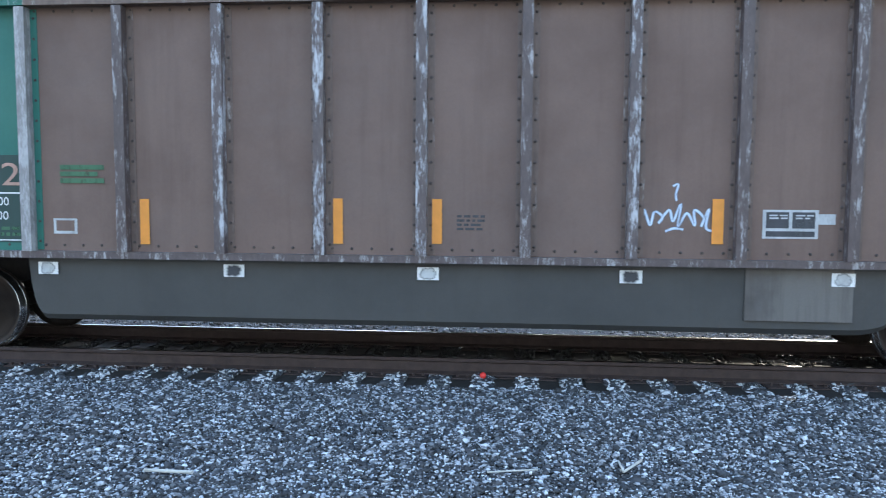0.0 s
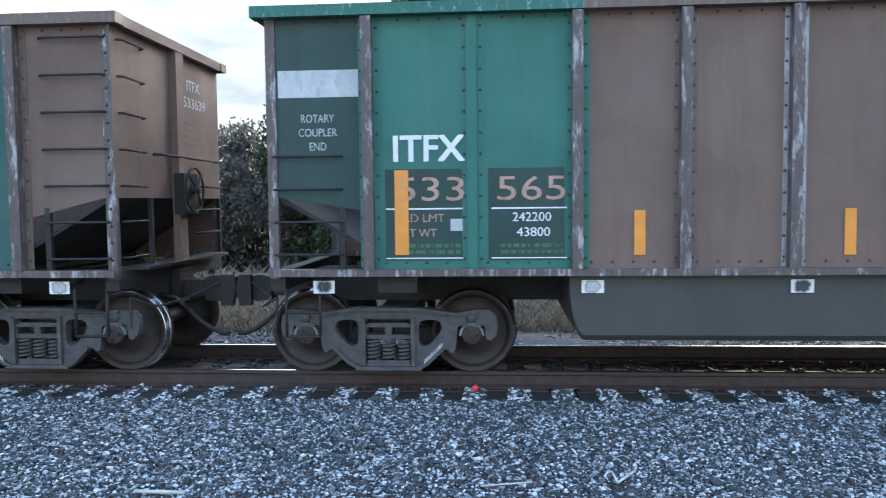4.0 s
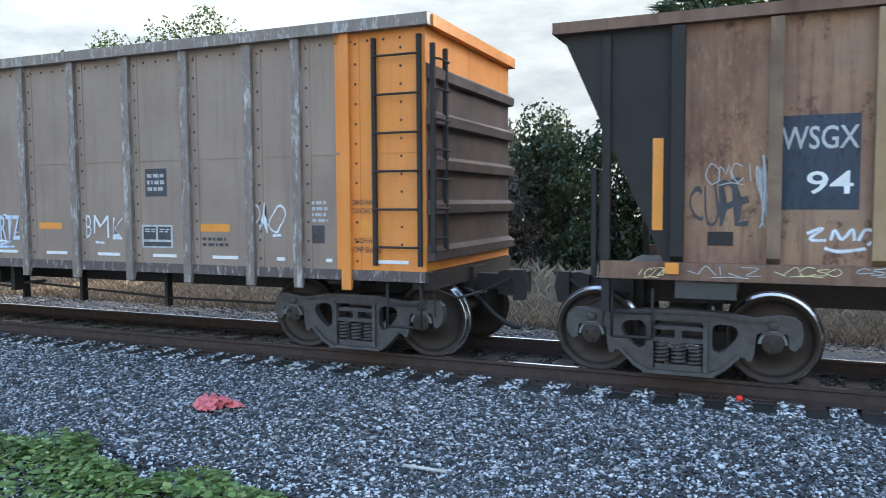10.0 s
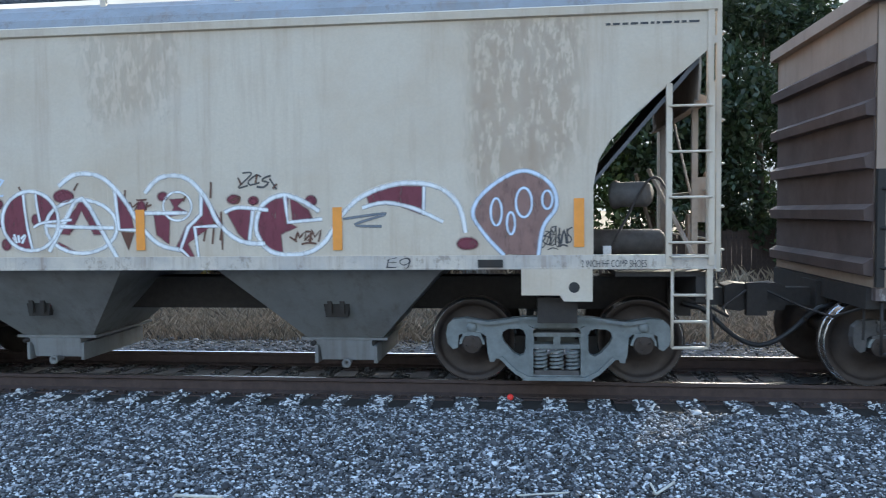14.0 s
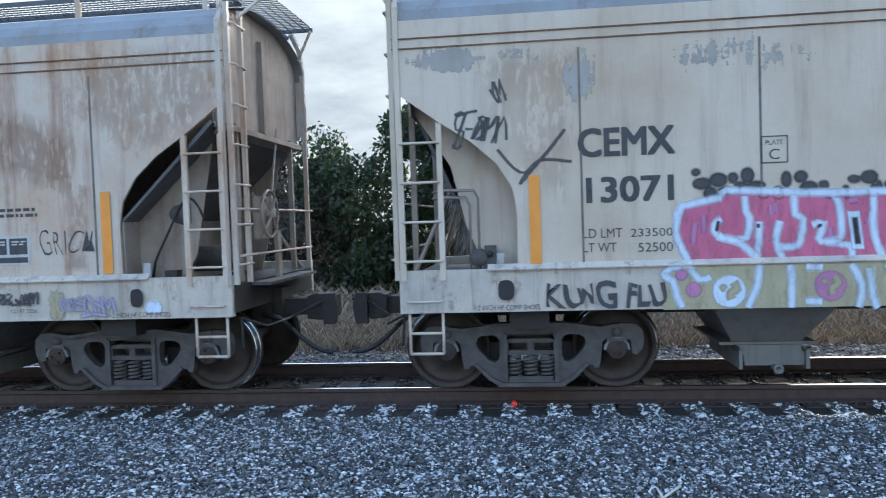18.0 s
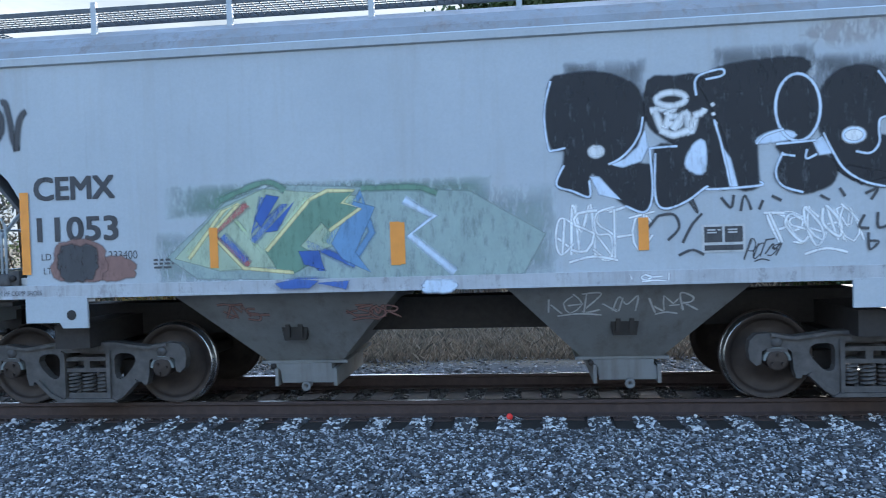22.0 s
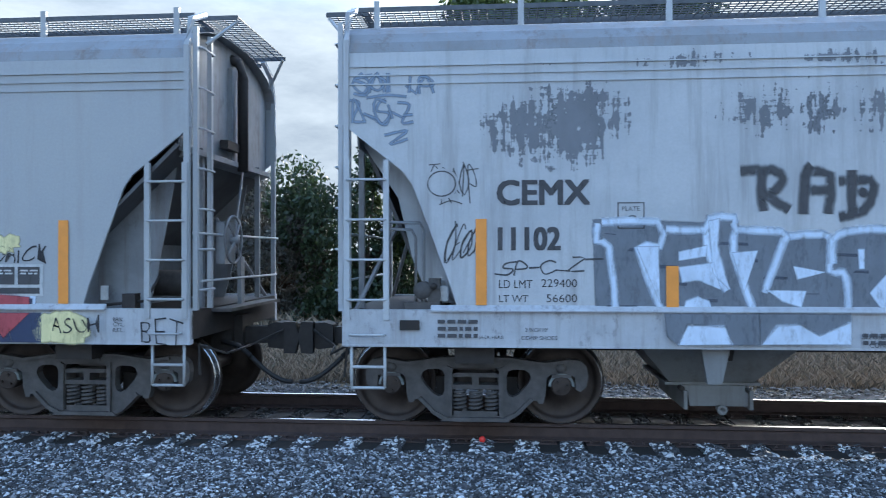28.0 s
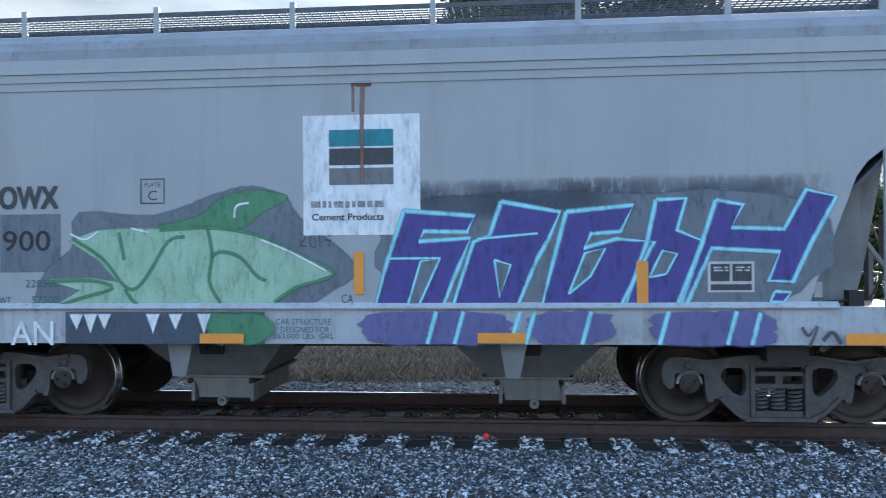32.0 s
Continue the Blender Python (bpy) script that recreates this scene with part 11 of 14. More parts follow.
fill(HOP_K, [(3.38, 1.28), (3.41, 1.36), (3.51, 1.40), (3.61, 1.36), (3.65, 1.28)], SPRAY_BLUE, hop_surf, 0.0095, 'graffiti_fill', '')
fill(HOP_K, [(3.85, 1.83), (4.07, 1.85), (3.95, 1.47)], SPRAY_BLUE, hop_surf, 0.0095, 'graffiti_fill', '')
fill(HOP_K, [(4.42, 1.70), (4.70, 1.65), (4.45, 1.59)], SPRAY_BLUE, hop_surf, 0.0095, 'graffiti_fill', '')
fill(HOP_K, [(4.17, 1.47), (4.52, 1.46), (4.48, 1.32), (4.31, 1.38)], SPRAY_BLUE, hop_surf, 0.0095, 'graffiti_fill', '')
fill(HOP_K, [(5.02, 1.86), (5.06, 1.86), (5.06, 1.69), (5.03, 1.69)], SPRAY_BLUE, hop_surf, 0.0095, 'graffiti_fill', '')
fill(HOP_K, [(3.63, 2.14), (3.71, 2.16), (3.69, 1.90), (3.76, 1.62), (3.82, 1.48), (3.67, 1.64)], SPRAY_BLUE, hop_surf, 0.0095, 'graffiti_fill', '')
fill(HOP_K, [(5.13, 1.45), (5.27, 1.61), (5.54, 1.56), (5.53, 1.52), (5.34, 1.55), (5.27, 1.41), (5.53, 1.38), (5.53, 1.30), (5.24, 1.29)], SPRAY_BLUE, hop_surf, 0.01, 'graffiti_fill', '')
fill(HOP_K, [(5.45, 2.01), (5.51, 2.07), (5.57, 1.68), (5.52, 1.62)], SPRAY_BLUE, hop_surf, 0.01, 'graffiti_fill', '')
fill(HOP_K, [(5.93, 2.08), (6.00, 2.09), (6.06, 1.98), (5.98, 1.88), (5.92, 1.92)], SPRAY_BLUE, hop_surf, 0.01, 'graffiti_fill', '')
fill(HOP_K, [(5.88, 1.68), (6.12, 1.73), (6.34, 1.48), (6.07, 1.30), (6.01, 1.32), (6.19, 1.48), (5.90, 1.56)], SPRAY_BLUE, hop_surf, 0.01, 'graffiti_fill', '')
fill(HOP_K, [(6.37, 1.30), (6.62, 1.51), (6.83, 1.61), (6.83, 1.30)], SPRAY_BLUE, hop_surf, 0.01, 'graffiti_fill', '')
fill(HOP_K, [(6.37, 1.67), (6.68, 1.74), (6.83, 1.84), (6.83, 1.77), (6.62, 1.68)], SPRAY_BLUE, hop_surf, 0.01, 'graffiti_fill', '')
fill(HOP_K, [(7.16, 1.57), (7.56, 1.41), (7.17, 1.38)], SPRAY_BLUE, hop_surf, 0.01, 'graffiti_fill', '')
spray(HOP_K, [(5.46, 2.06), (5.66, 2.13), (5.84, 2.17), (5.87, 1.97), (5.91, 1.94), (5.96, 2.09), (6.13, 2.15), (6.32, 2.15), (6.37, 2.07), (6.67, 2.19), (7.10, 2.21), (7.16, 2.17), (7.65, 2.18), (7.67, 1.94), (7.49, 1.80)], 0.032, CHARCOAL, hop_surf, lift=0.0112, smooth=2)
spray(HOP_K, [(2.62, 2.03), (2.73, 2.02)], 0.006, SLATEDK, hop_surf, lift=0.0082)
spray(HOP_K, [(2.84, 1.86), (3.02, 1.85)], 0.006, SLATEDK, hop_surf, lift=0.0082)
spray(HOP_K, [(3.06, 1.69), (3.32, 1.69)], 0.006, SLATEDK, hop_surf, lift=0.0082)
spray(HOP_K, [(3.27, 1.53), (3.41, 1.52)], 0.006, SLATEDK, hop_surf, lift=0.0082)
spray(HOP_K, [(3.49, 1.36), (3.70, 1.36)], 0.006, SLATEDK, hop_surf, lift=0.0082)
spray(HOP_K, [(3.70, 1.92), (3.99, 1.91)], 0.006, SLATEDK, hop_surf, lift=0.0082)
spray(HOP_K, [(3.92, 1.75), (4.08, 1.75)], 0.006, SLATEDK, hop_surf, lift=0.0082)
spray(HOP_K, [(4.13, 1.59), (4.36, 1.58)], 0.006, SLATEDK, hop_surf, lift=0.0082)
spray(HOP_K, [(4.34, 1.42), (4.45, 1.42)], 0.006, SLATEDK, hop_surf, lift=0.0082)
spray(HOP_K, [(4.55, 1.97), (4.74, 1.97)], 0.006, SLATEDK, hop_surf, lift=0.0082)
spray(HOP_K, [(4.76, 1.81), (5.02, 1.80)], 0.006, SLATEDK, hop_surf, lift=0.0082)
spray(HOP_K, [(4.97, 1.65), (5.11, 1.64)], 0.006, SLATEDK, hop_surf, lift=0.0082)
spray(HOP_K, [(5.18, 1.48), (5.39, 1.48)], 0.006, SLATEDK, hop_surf, lift=0.0082)
spray(HOP_K, [(2.63, 1.31), (2.93, 1.30)], 0.006, SLATEDK, hop_surf, lift=0.0082)
spray(HOP_K, [(2.85, 1.87), (3.02, 1.86)], 0.006, SLATEDK, hop_surf, lift=0.0082)
spray(HOP_K, [(3.06, 1.70), (3.32, 1.69)], 0.006, SLATEDK, hop_surf, lift=0.0082)
spray(HOP_K, [(3.28, 1.53), (3.41, 1.53)], 0.006, SLATEDK, hop_surf, lift=0.0082)
spray(HOP_K, [(3.50, 1.37), (3.70, 1.36)], 0.006, SLATEDK, hop_surf, lift=0.0082)
spray(HOP_K, [(3.71, 1.92), (3.99, 1.92)], 0.006, SLATEDK, hop_surf, lift=0.0082)
spray(HOP_K, [(3.92, 1.76), (4.08, 1.75)], 0.006, SLATEDK, hop_surf, lift=0.0082)
spray(HOP_K, [(4.13, 1.59), (4.36, 1.59)], 0.006, SLATEDK, hop_surf, lift=0.0082)
spray(HOP_K, [(4.35, 1.43), (4.45, 1.42)], 0.006, SLATEDK, hop_surf, lift=0.0082)
spray(HOP_K, [(4.56, 1.98), (4.74, 1.97)], 0.006, SLATEDK, hop_surf, lift=0.0082)
spray(HOP_K, [(4.77, 1.82), (5.02, 1.81)], 0.006, SLATEDK, hop_surf, lift=0.0082)
spray(HOP_K, [(4.97, 1.65), (5.11, 1.65)], 0.006, SLATEDK, hop_surf, lift=0.0082)
spray(HOP_K, [(5.18, 1.49), (5.39, 1.48)], 0.006, SLATEDK, hop_surf, lift=0.0082)
spray(HOP_K, [(2.64, 1.31), (2.93, 1.31)], 0.006, SLATEDK, hop_surf, lift=0.0082)
spray(HOP_K, [(2.85, 1.87), (3.02, 1.87)], 0.006, SLATEDK, hop_surf, lift=0.0082)
spray(HOP_K, [(3.07, 1.70), (3.32, 1.70)], 0.006, SLATEDK, hop_surf, lift=0.0082)
spray(HOP_K, [(3.29, 1.54), (3.41, 1.53)], 0.006, SLATEDK, hop_surf, lift=0.0082)
spray(HOP_K, [(3.50, 1.37), (3.70, 1.37)], 0.006, SLATEDK, hop_surf, lift=0.0082)
spray(HOP_K, [(3.72, 1.93), (3.99, 1.92)], 0.006, SLATEDK, hop_surf, lift=0.0082)
spray(HOP_K, [(3.93, 1.76), (4.08, 1.76)], 0.006, SLATEDK, hop_surf, lift=0.0082)
spray(HOP_K, [(4.14, 1.60), (4.36, 1.59)], 0.006, SLATEDK, hop_surf, lift=0.0082)
spray(HOP_K, [(4.35, 1.44), (4.45, 1.43)], 0.006, SLATEDK, hop_surf, lift=0.0082)
spray(HOP_K, [(4.56, 1.98), (4.74, 1.98)], 0.006, SLATEDK, hop_surf, lift=0.0082)
spray(HOP_K, [(4.77, 1.82), (5.02, 1.82)], 0.006, SLATEDK, hop_surf, lift=0.0082)
spray(HOP_K, [(4.98, 1.66), (5.11, 1.65)], 0.006, SLATEDK, hop_surf, lift=0.0082)
spray(HOP_K, [(5.19, 1.50), (5.39, 1.49)], 0.006, SLATEDK, hop_surf, lift=0.0082)
spray(HOP_K, [(2.64, 1.32), (2.93, 1.31)], 0.006, SLATEDK, hop_surf, lift=0.0082)
spray(HOP_K, [(2.86, 1.88), (3.02, 1.87)], 0.006, SLATEDK, hop_surf, lift=0.0082)
spray(HOP_K, [(3.08, 1.71), (3.32, 1.70)], 0.006, SLATEDK, hop_surf, lift=0.0082)
spray(HOP_K, [(3.29, 1.54), (3.41, 1.54)], 0.006, SLATEDK, hop_surf, lift=0.0082)
spray(HOP_K, [(3.51, 1.38), (3.70, 1.38)], 0.006, SLATEDK, hop_surf, lift=0.0082)
spray(HOP_K, [(3.72, 1.93), (3.99, 1.93)], 0.006, SLATEDK, hop_surf, lift=0.0082)
spray(HOP_K, [(3.93, 1.77), (4.08, 1.76)], 0.006, SLATEDK, hop_surf, lift=0.0082)
spray(HOP_K, [(4.15, 1.60), (4.36, 1.60)], 0.006, SLATEDK, hop_surf, lift=0.0082)
spray(HOP_K, [(4.36, 1.44), (4.65, 1.44)], 0.006, SLATEDK, hop_surf, lift=0.0082)
spray(HOP_K, [(4.57, 1.99), (4.74, 1.98)], 0.006, SLATEDK, hop_surf, lift=0.0082)
spray(HOP_K, [(4.78, 1.83), (5.02, 1.82)], 0.006, SLATEDK, hop_surf, lift=0.0082)
spray(HOP_K, [(4.99, 1.66), (5.11, 1.66)], 0.006, SLATEDK, hop_surf, lift=0.0082)
spray(HOP_K, [(5.19, 1.50), (5.39, 1.50)], 0.006, SLATEDK, hop_surf, lift=0.0082)
spray(HOP_K, [(2.65, 1.32), (2.93, 1.32)], 0.006, SLATEDK, hop_surf, lift=0.0082)
spray(HOP_K, [(2.87, 1.88), (3.02, 1.88)], 0.006, SLATEDK, hop_surf, lift=0.0082)
spray(HOP_K, [(3.08, 1.72), (3.32, 1.71)], 0.006, SLATEDK, hop_surf, lift=0.0082)
spray(HOP_K, [(3.30, 1.55), (3.41, 1.54)], 0.006, SLATEDK, hop_surf, lift=0.0082)
spray(HOP_K, [(3.51, 1.39), (3.70, 1.38)], 0.006, SLATEDK, hop_surf, lift=0.0082)
spray(HOP_K, [(3.73, 1.94), (3.99, 1.93)], 0.006, SLATEDK, hop_surf, lift=0.0082)
spray(HOP_K, [(3.94, 1.78), (4.08, 1.77)], 0.006, SLATEDK, hop_surf, lift=0.0082)
spray(HOP_K, [(4.15, 1.61), (4.36, 1.60)], 0.006, SLATEDK, hop_surf, lift=0.0082)
spray(HOP_K, [(5.63, 1.90), (5.72, 1.89)], 0.006, SPRAY_BLUE, hop_surf, lift=0.0082)
spray(HOP_K, [(5.89, 1.73), (6.04, 1.72)], 0.006, SPRAY_BLUE, hop_surf, lift=0.0082)
spray(HOP_K, [(6.15, 1.55), (6.35, 1.55)], 0.006, SPRAY_BLUE, hop_surf, lift=0.0082)
spray(HOP_K, [(6.40, 1.38), (6.51, 1.38)], 0.006, SPRAY_BLUE, hop_surf, lift=0.0082)
spray(HOP_K, [(6.66, 1.79), (6.82, 1.78)], 0.006, SPRAY_BLUE, hop_surf, lift=0.0082)
spray(HOP_K, [(6.91, 1.62), (7.14, 1.61)], 0.006, SPRAY_BLUE, hop_surf, lift=0.0082)
spray(HOP_K, [(7.17, 1.45), (7.29, 1.44)], 0.006, SPRAY_BLUE, hop_surf, lift=0.0082)
spray(HOP_K, [(7.42, 1.85), (7.60, 1.84)], 0.006, SPRAY_BLUE, hop_surf, lift=0.0082)
spray(HOP_K, [(7.67, 1.68), (7.90, 1.68)], 0.006, SPRAY_BLUE, hop_surf, lift=0.0082)
spray(HOP_K, [(5.64, 1.50), (5.78, 1.50)], 0.006, SPRAY_BLUE, hop_surf, lift=0.0082)
spray(HOP_K, [(5.90, 1.33), (6.10, 1.33)], 0.006, SPRAY_BLUE, hop_surf, lift=0.0082)
spray(HOP_K, [(6.16, 1.74), (6.26, 1.73)], 0.006, SPRAY_BLUE, hop_surf, lift=0.0082)
spray(HOP_K, [(6.42, 1.57), (6.57, 1.56)], 0.006, SPRAY_BLUE, hop_surf, lift=0.0082)
spray(HOP_K, [(6.68, 1.40), (6.89, 1.39)], 0.006, SPRAY_BLUE, hop_surf, lift=0.0082)
spray(HOP_K, [(6.93, 1.80), (7.04, 1.79)], 0.006, SPRAY_BLUE, hop_surf, lift=0.0082)
spray(HOP_K, [(7.18, 1.63), (7.35, 1.62)], 0.006, SPRAY_BLUE, hop_surf, lift=0.0082)
spray(HOP_K, [(7.44, 1.46), (7.66, 1.46)], 0.006, SPRAY_BLUE, hop_surf, lift=0.0082)
spray(HOP_K, [(7.69, 1.86), (7.81, 1.86)], 0.006, SPRAY_BLUE, hop_surf, lift=0.0082)
spray(HOP_K, [(5.66, 1.69), (5.85, 1.68)], 0.006, SPRAY_BLUE, hop_surf, lift=0.0082)
spray(HOP_K, [(5.92, 1.52), (6.17, 1.51)], 0.006, SPRAY_BLUE, hop_surf, lift=0.0082)
spray(HOP_K, [(6.18, 1.34), (6.32, 1.34)], 0.006, SPRAY_BLUE, hop_surf, lift=0.0082)
spray(HOP_K, [(6.44, 1.75), (6.64, 1.74)], 0.006, SPRAY_BLUE, hop_surf, lift=0.0082)
spray(HOP_K, [(6.69, 1.58), (6.79, 1.57)], 0.006, SPRAY_BLUE, hop_surf, lift=0.0082)
spray(HOP_K, [(6.95, 1.41), (7.10, 1.40)], 0.006, SPRAY_BLUE, hop_surf, lift=0.0082)
spray(HOP_K, [(7.20, 1.81), (7.41, 1.80)], 0.006, SPRAY_BLUE, hop_surf, lift=0.0082)
spray(HOP_K, [(7.45, 1.64), (7.56, 1.64)], 0.006, SPRAY_BLUE, hop_surf, lift=0.0082)
spray(HOP_K, [(7.70, 1.47), (7.87, 1.47)], 0.006, SPRAY_BLUE, hop_surf, lift=0.0082)
spray(HOP_K, [(5.68, 1.87), (5.92, 1.87)], 0.006, SPRAY_BLUE, hop_surf, lift=0.0082)
spray(HOP_K, [(5.94, 1.70), (6.07, 1.69)], 0.006, SPRAY_BLUE, hop_surf, lift=0.0082)
spray(HOP_K, [(6.20, 1.53), (6.39, 1.52)], 0.006, SPRAY_BLUE, hop_surf, lift=0.0082)
strip(HOP_K, 3.21, 3.33, 1.28, 1.71, hop_surf)
spray(HOP_K, [(3.92, 2.63), (4.22, 2.64), (4.32, 2.55), (4.25, 2.44), (4.13, 2.41)], 0.075, CHARCOAL, hop_surf, lift=0.006, smooth=2)
spray(HOP_K, [(4.13, 2.64), (4.12, 2.44), (4.14, 2.24)], 0.075, CHARCOAL, hop_surf, lift=0.006, smooth=2)
spray(HOP_K, [(4.13, 2.41), (4.38, 2.25)], 0.075, CHARCOAL, hop_surf, lift=0.006, smooth=2)
spray(HOP_K, [(4.51, 2.21), (4.53, 2.58), (4.59, 2.68)], 0.075, CHARCOAL, hop_surf, lift=0.006, smooth=2)
spray(HOP_K, [(4.53, 2.61), (4.76, 2.59), (4.74, 2.21)], 0.075, CHARCOAL, hop_surf, lift=0.006, smooth=2)
spray(HOP_K, [(4.53, 2.44), (4.74, 2.44)], 0.075, CHARCOAL, hop_surf, lift=0.006, smooth=2)
spray(HOP_K, [(4.84, 2.52), (5.13, 2.53), (5.15, 2.40), (5.07, 2.24), (4.84, 2.18)], 0.075, CHARCOAL, hop_surf, lift=0.006, smooth=2)
spray(HOP_K, [(4.96, 2.63), (4.96, 2.21)], 0.075, CHARCOAL, hop_surf, lift=0.006, smooth=2)
spray(HOP_K, [(5.32, 2.56), (5.60, 2.54)], 0.075, CHARCOAL, hop_surf, lift=0.006, smooth=2)
spray(HOP_K, [(5.46, 2.54), (5.46, 2.26)], 0.075, CHARCOAL, hop_surf, lift=0.006, smooth=2)
spray(HOP_K, [(5.32, 2.25), (5.62, 2.26)], 0.075, CHARCOAL, hop_surf, lift=0.006, smooth=2)
spray(HOP_K, [(5.79, 2.58), (5.79, 2.23)], 0.075, CHARCOAL, hop_surf, lift=0.006, smooth=2)
spray(HOP_K, [(6.07, 2.62), (5.81, 2.40), (6.10, 2.37)], 0.075, CHARCOAL, hop_surf, lift=0.006, smooth=2)
spray(HOP_K, [(6.40, 2.55), (6.48, 2.43), (6.62, 2.65)], 0.075, CHARCOAL, hop_surf, lift=0.006, smooth=2)
spray(HOP_K, [(6.48, 2.43), (6.43, 2.23)], 0.075, CHARCOAL, hop_surf, lift=0.006, smooth=2)
spray(HOP_K, [(6.73, 2.31), (6.82, 2.67), (6.94, 2.33)], 0.075, CHARCOAL, hop_surf, lift=0.006, smooth=2)
spray(HOP_K, [(6.77, 2.42), (6.92, 2.42)], 0.075, CHARCOAL, hop_surf, lift=0.006, smooth=2)
spray(HOP_K, [(6.97, 2.56), (7.29, 2.57)], 0.075, CHARCOAL, hop_surf, lift=0.006, smooth=2)
spray(HOP_K, [(7.13, 2.56), (7.12, 2.31)], 0.075, CHARCOAL, hop_surf, lift=0.006, smooth=2)
spray(HOP_K, [(7.59, 2.53), (7.37, 2.50), (7.40, 2.42), (7.61, 2.40), (7.59, 2.28), (7.29, 2.27)], 0.075, CHARCOAL, hop_surf, lift=0.006, smooth=2)
blob(HOP_K, 5.44, 5.51, 2.61, 2.67, CHARCOAL, CHARCOAL, hop_surf, 0.01, 0.007)
blob(HOP_K, 6.23, 6.30, 2.37, 2.43, CHARCOAL, CHARCOAL, hop_surf, 0.01, 0.007)
blob(HOP_K, 5.03, 5.09, 2.38, 2.45, CHARCOAL, CHARCOAL, hop_surf, 0.01, 0.007)
fill(HOP_K, [(3.19, 1.24), (4.06, 1.24), (4.07, 0.96), (3.82, 0.96), (3.77, 1.13), (3.39, 1.16), (3.31, 0.95), (3.22, 1.04)], SLATEP, sill_surf, 0.034, 'graffiti_fill', '')
fill(HOP_K, [(3.31, 0.95), (3.41, 1.12), (3.74, 1.13), (3.82, 0.96)], SPRAY_BLUE, sill_surf, 0.034, 'graffiti_fill', '')
fill(HOP_K, [(4.08, 1.24), (4.91, 1.24), (4.91, 1.19), (4.63, 1.06), (4.45, 1.17), (4.24, 1.15), (4.10, 0.97)], SLATEP, sill_surf, 0.034, 'graffiti_fill', '')
fill(HOP_K, [(4.10, 0.96), (4.24, 1.14), (4.43, 1.15), (4.63, 1.04), (4.91, 1.18), (4.91, 0.97)], SPRAY_BLUE, sill_surf, 0.034, 'graffiti_fill', '')
fill(HOP_K, [(5.71, 1.25), (8.15, 1.26), (8.15, 0.99), (5.71, 0.97)], BLUESLATE, sill_surf, 0.033, 'graffiti_fill', '')
write(HOP_K, 'BEFORE UNLOADING', 5.03, 5.65, 1.01, 1.06, CHARCOAL, sill_surf)
write(HOP_K, 'COMPARTMENT', 5.10, 5.55, 0.93, 0.98, CHARCOAL, sill_surf)
bars(HOP_K, 3.51, 4.05, 0.97, 1.04, 2, CHARCOAL, sill_surf, 17)
spray(HOP_K, [(5.96, 1.17), (6.07, 0.98)], 0.03, SPRAY_BLUE, sill_surf, lift=0.045)
spray(HOP_K, [(6.31, 1.16), (6.84, 1.16)], 0.04, SPRAY_BLUE, sill_surf, lift=0.045)
spray(HOP_K, [(7.03, 1.26), (7.07, 0.99)], 0.03, SPRAY_BLUE, sill_surf, lift=0.045)
write(HOP_K, '2 INCH HF', 1.84, 2.06, 1.06, 1.10, CHARCOAL, sill_surf)
write(HOP_K, 'COMP SHOES', 1.80, 2.15, 0.98, 1.02, CHARCOAL, sill_surf)
write(HOP_K, 'JACK HERE', 1.38, 1.62, 0.98, 1.02, CHARCOAL, sill_surf)
bars(HOP_K, 0.97, 1.37, 0.98, 1.19, 3, CHARCOAL, sill_surf, 5)
patch(HOP_K, 'slot', 0.59, 0.79, 1.07, 1.17, SOOT, sill_surf, lift=0.012)
spray(HOP_K, [(7.90, 2.59), (7.92, 2.35)], 0.075, CHARCOAL, hop_surf, lift=0.006, smooth=2)
spray(HOP_K, [(8.16, 2.50), (8.02, 2.47), (7.99, 2.28), (8.13, 2.24), (8.16, 2.36), (8.02, 2.36)], 0.075, CHARCOAL, hop_surf, lift=0.006, smooth=2)
blob(HOP_K, 7.76, 7.82, 2.33, 2.39, CHARCOAL, CHARCOAL, hop_surf, 0.01, 0.007)
blob(HOP_K, 8.28, 8.35, 2.33, 2.40, CHARCOAL, CHARCOAL, hop_surf, 0.01, 0.007)
write(HOP_K, '1 0', 8.17, 8.54, 0.95, 1.17, SPRAY_WHITE, sill_surf, lift=0.05)
spray(HOP_K, [(7.61, 1.17), (8.57, 1.18), (8.57, 0.93)], 0.025, SPRAY_BLUE, sill_surf, smooth=1)
strip(HOP_K, 5.57, 5.67, 1.27, 1.72, hop_surf)
strip(HOP_K, 7.83, 7.92, 1.30, 1.72, hop_surf)
strip(HOP_K, 9.69, 9.79, 1.29, 2.18, hop_surf)
data_panel(HOP_K, 9.04, 9.61, 1.36, 1.66, hop_surf)
write(HOP_K, 'SLEK', 8.99, 10.60, 0.93, 1.19, CHARCOAL, sill_surf, bold=-0.02, shear=-0.2)
spray(HOP_K, [(10.60, 1.00), (10.81, 1.11), (10.97, 0.95), (11.27, 0.98)], 0.02, CHARCOAL, sill_surf)
blob(HOP_K, 8.20, 8.78, 1.64, 2.20, None, CHARCOAL, hop_surf, 0.012, 0.007)
scrawl(HOP_K, 8.25, 8.73, 1.74, 2.14, 7, 0.012, CHARCOAL, hop_surf, 80, 2)
scrawl(HOP_K, 9.04, 9.62, 1.72, 2.09, 9, 0.008, CHARCOAL, hop_surf, 81, 2)
write(HOP_K, 'SKINIT', 8.51, 8.84, 1.52, 1.62, CHARCOAL, hop_surf, bold=-0.03)
write(HOP_K, 'CONTOUR', 8.56, 8.96, 1.36, 1.46, CHARCOAL, hop_surf, bold=-0.03)
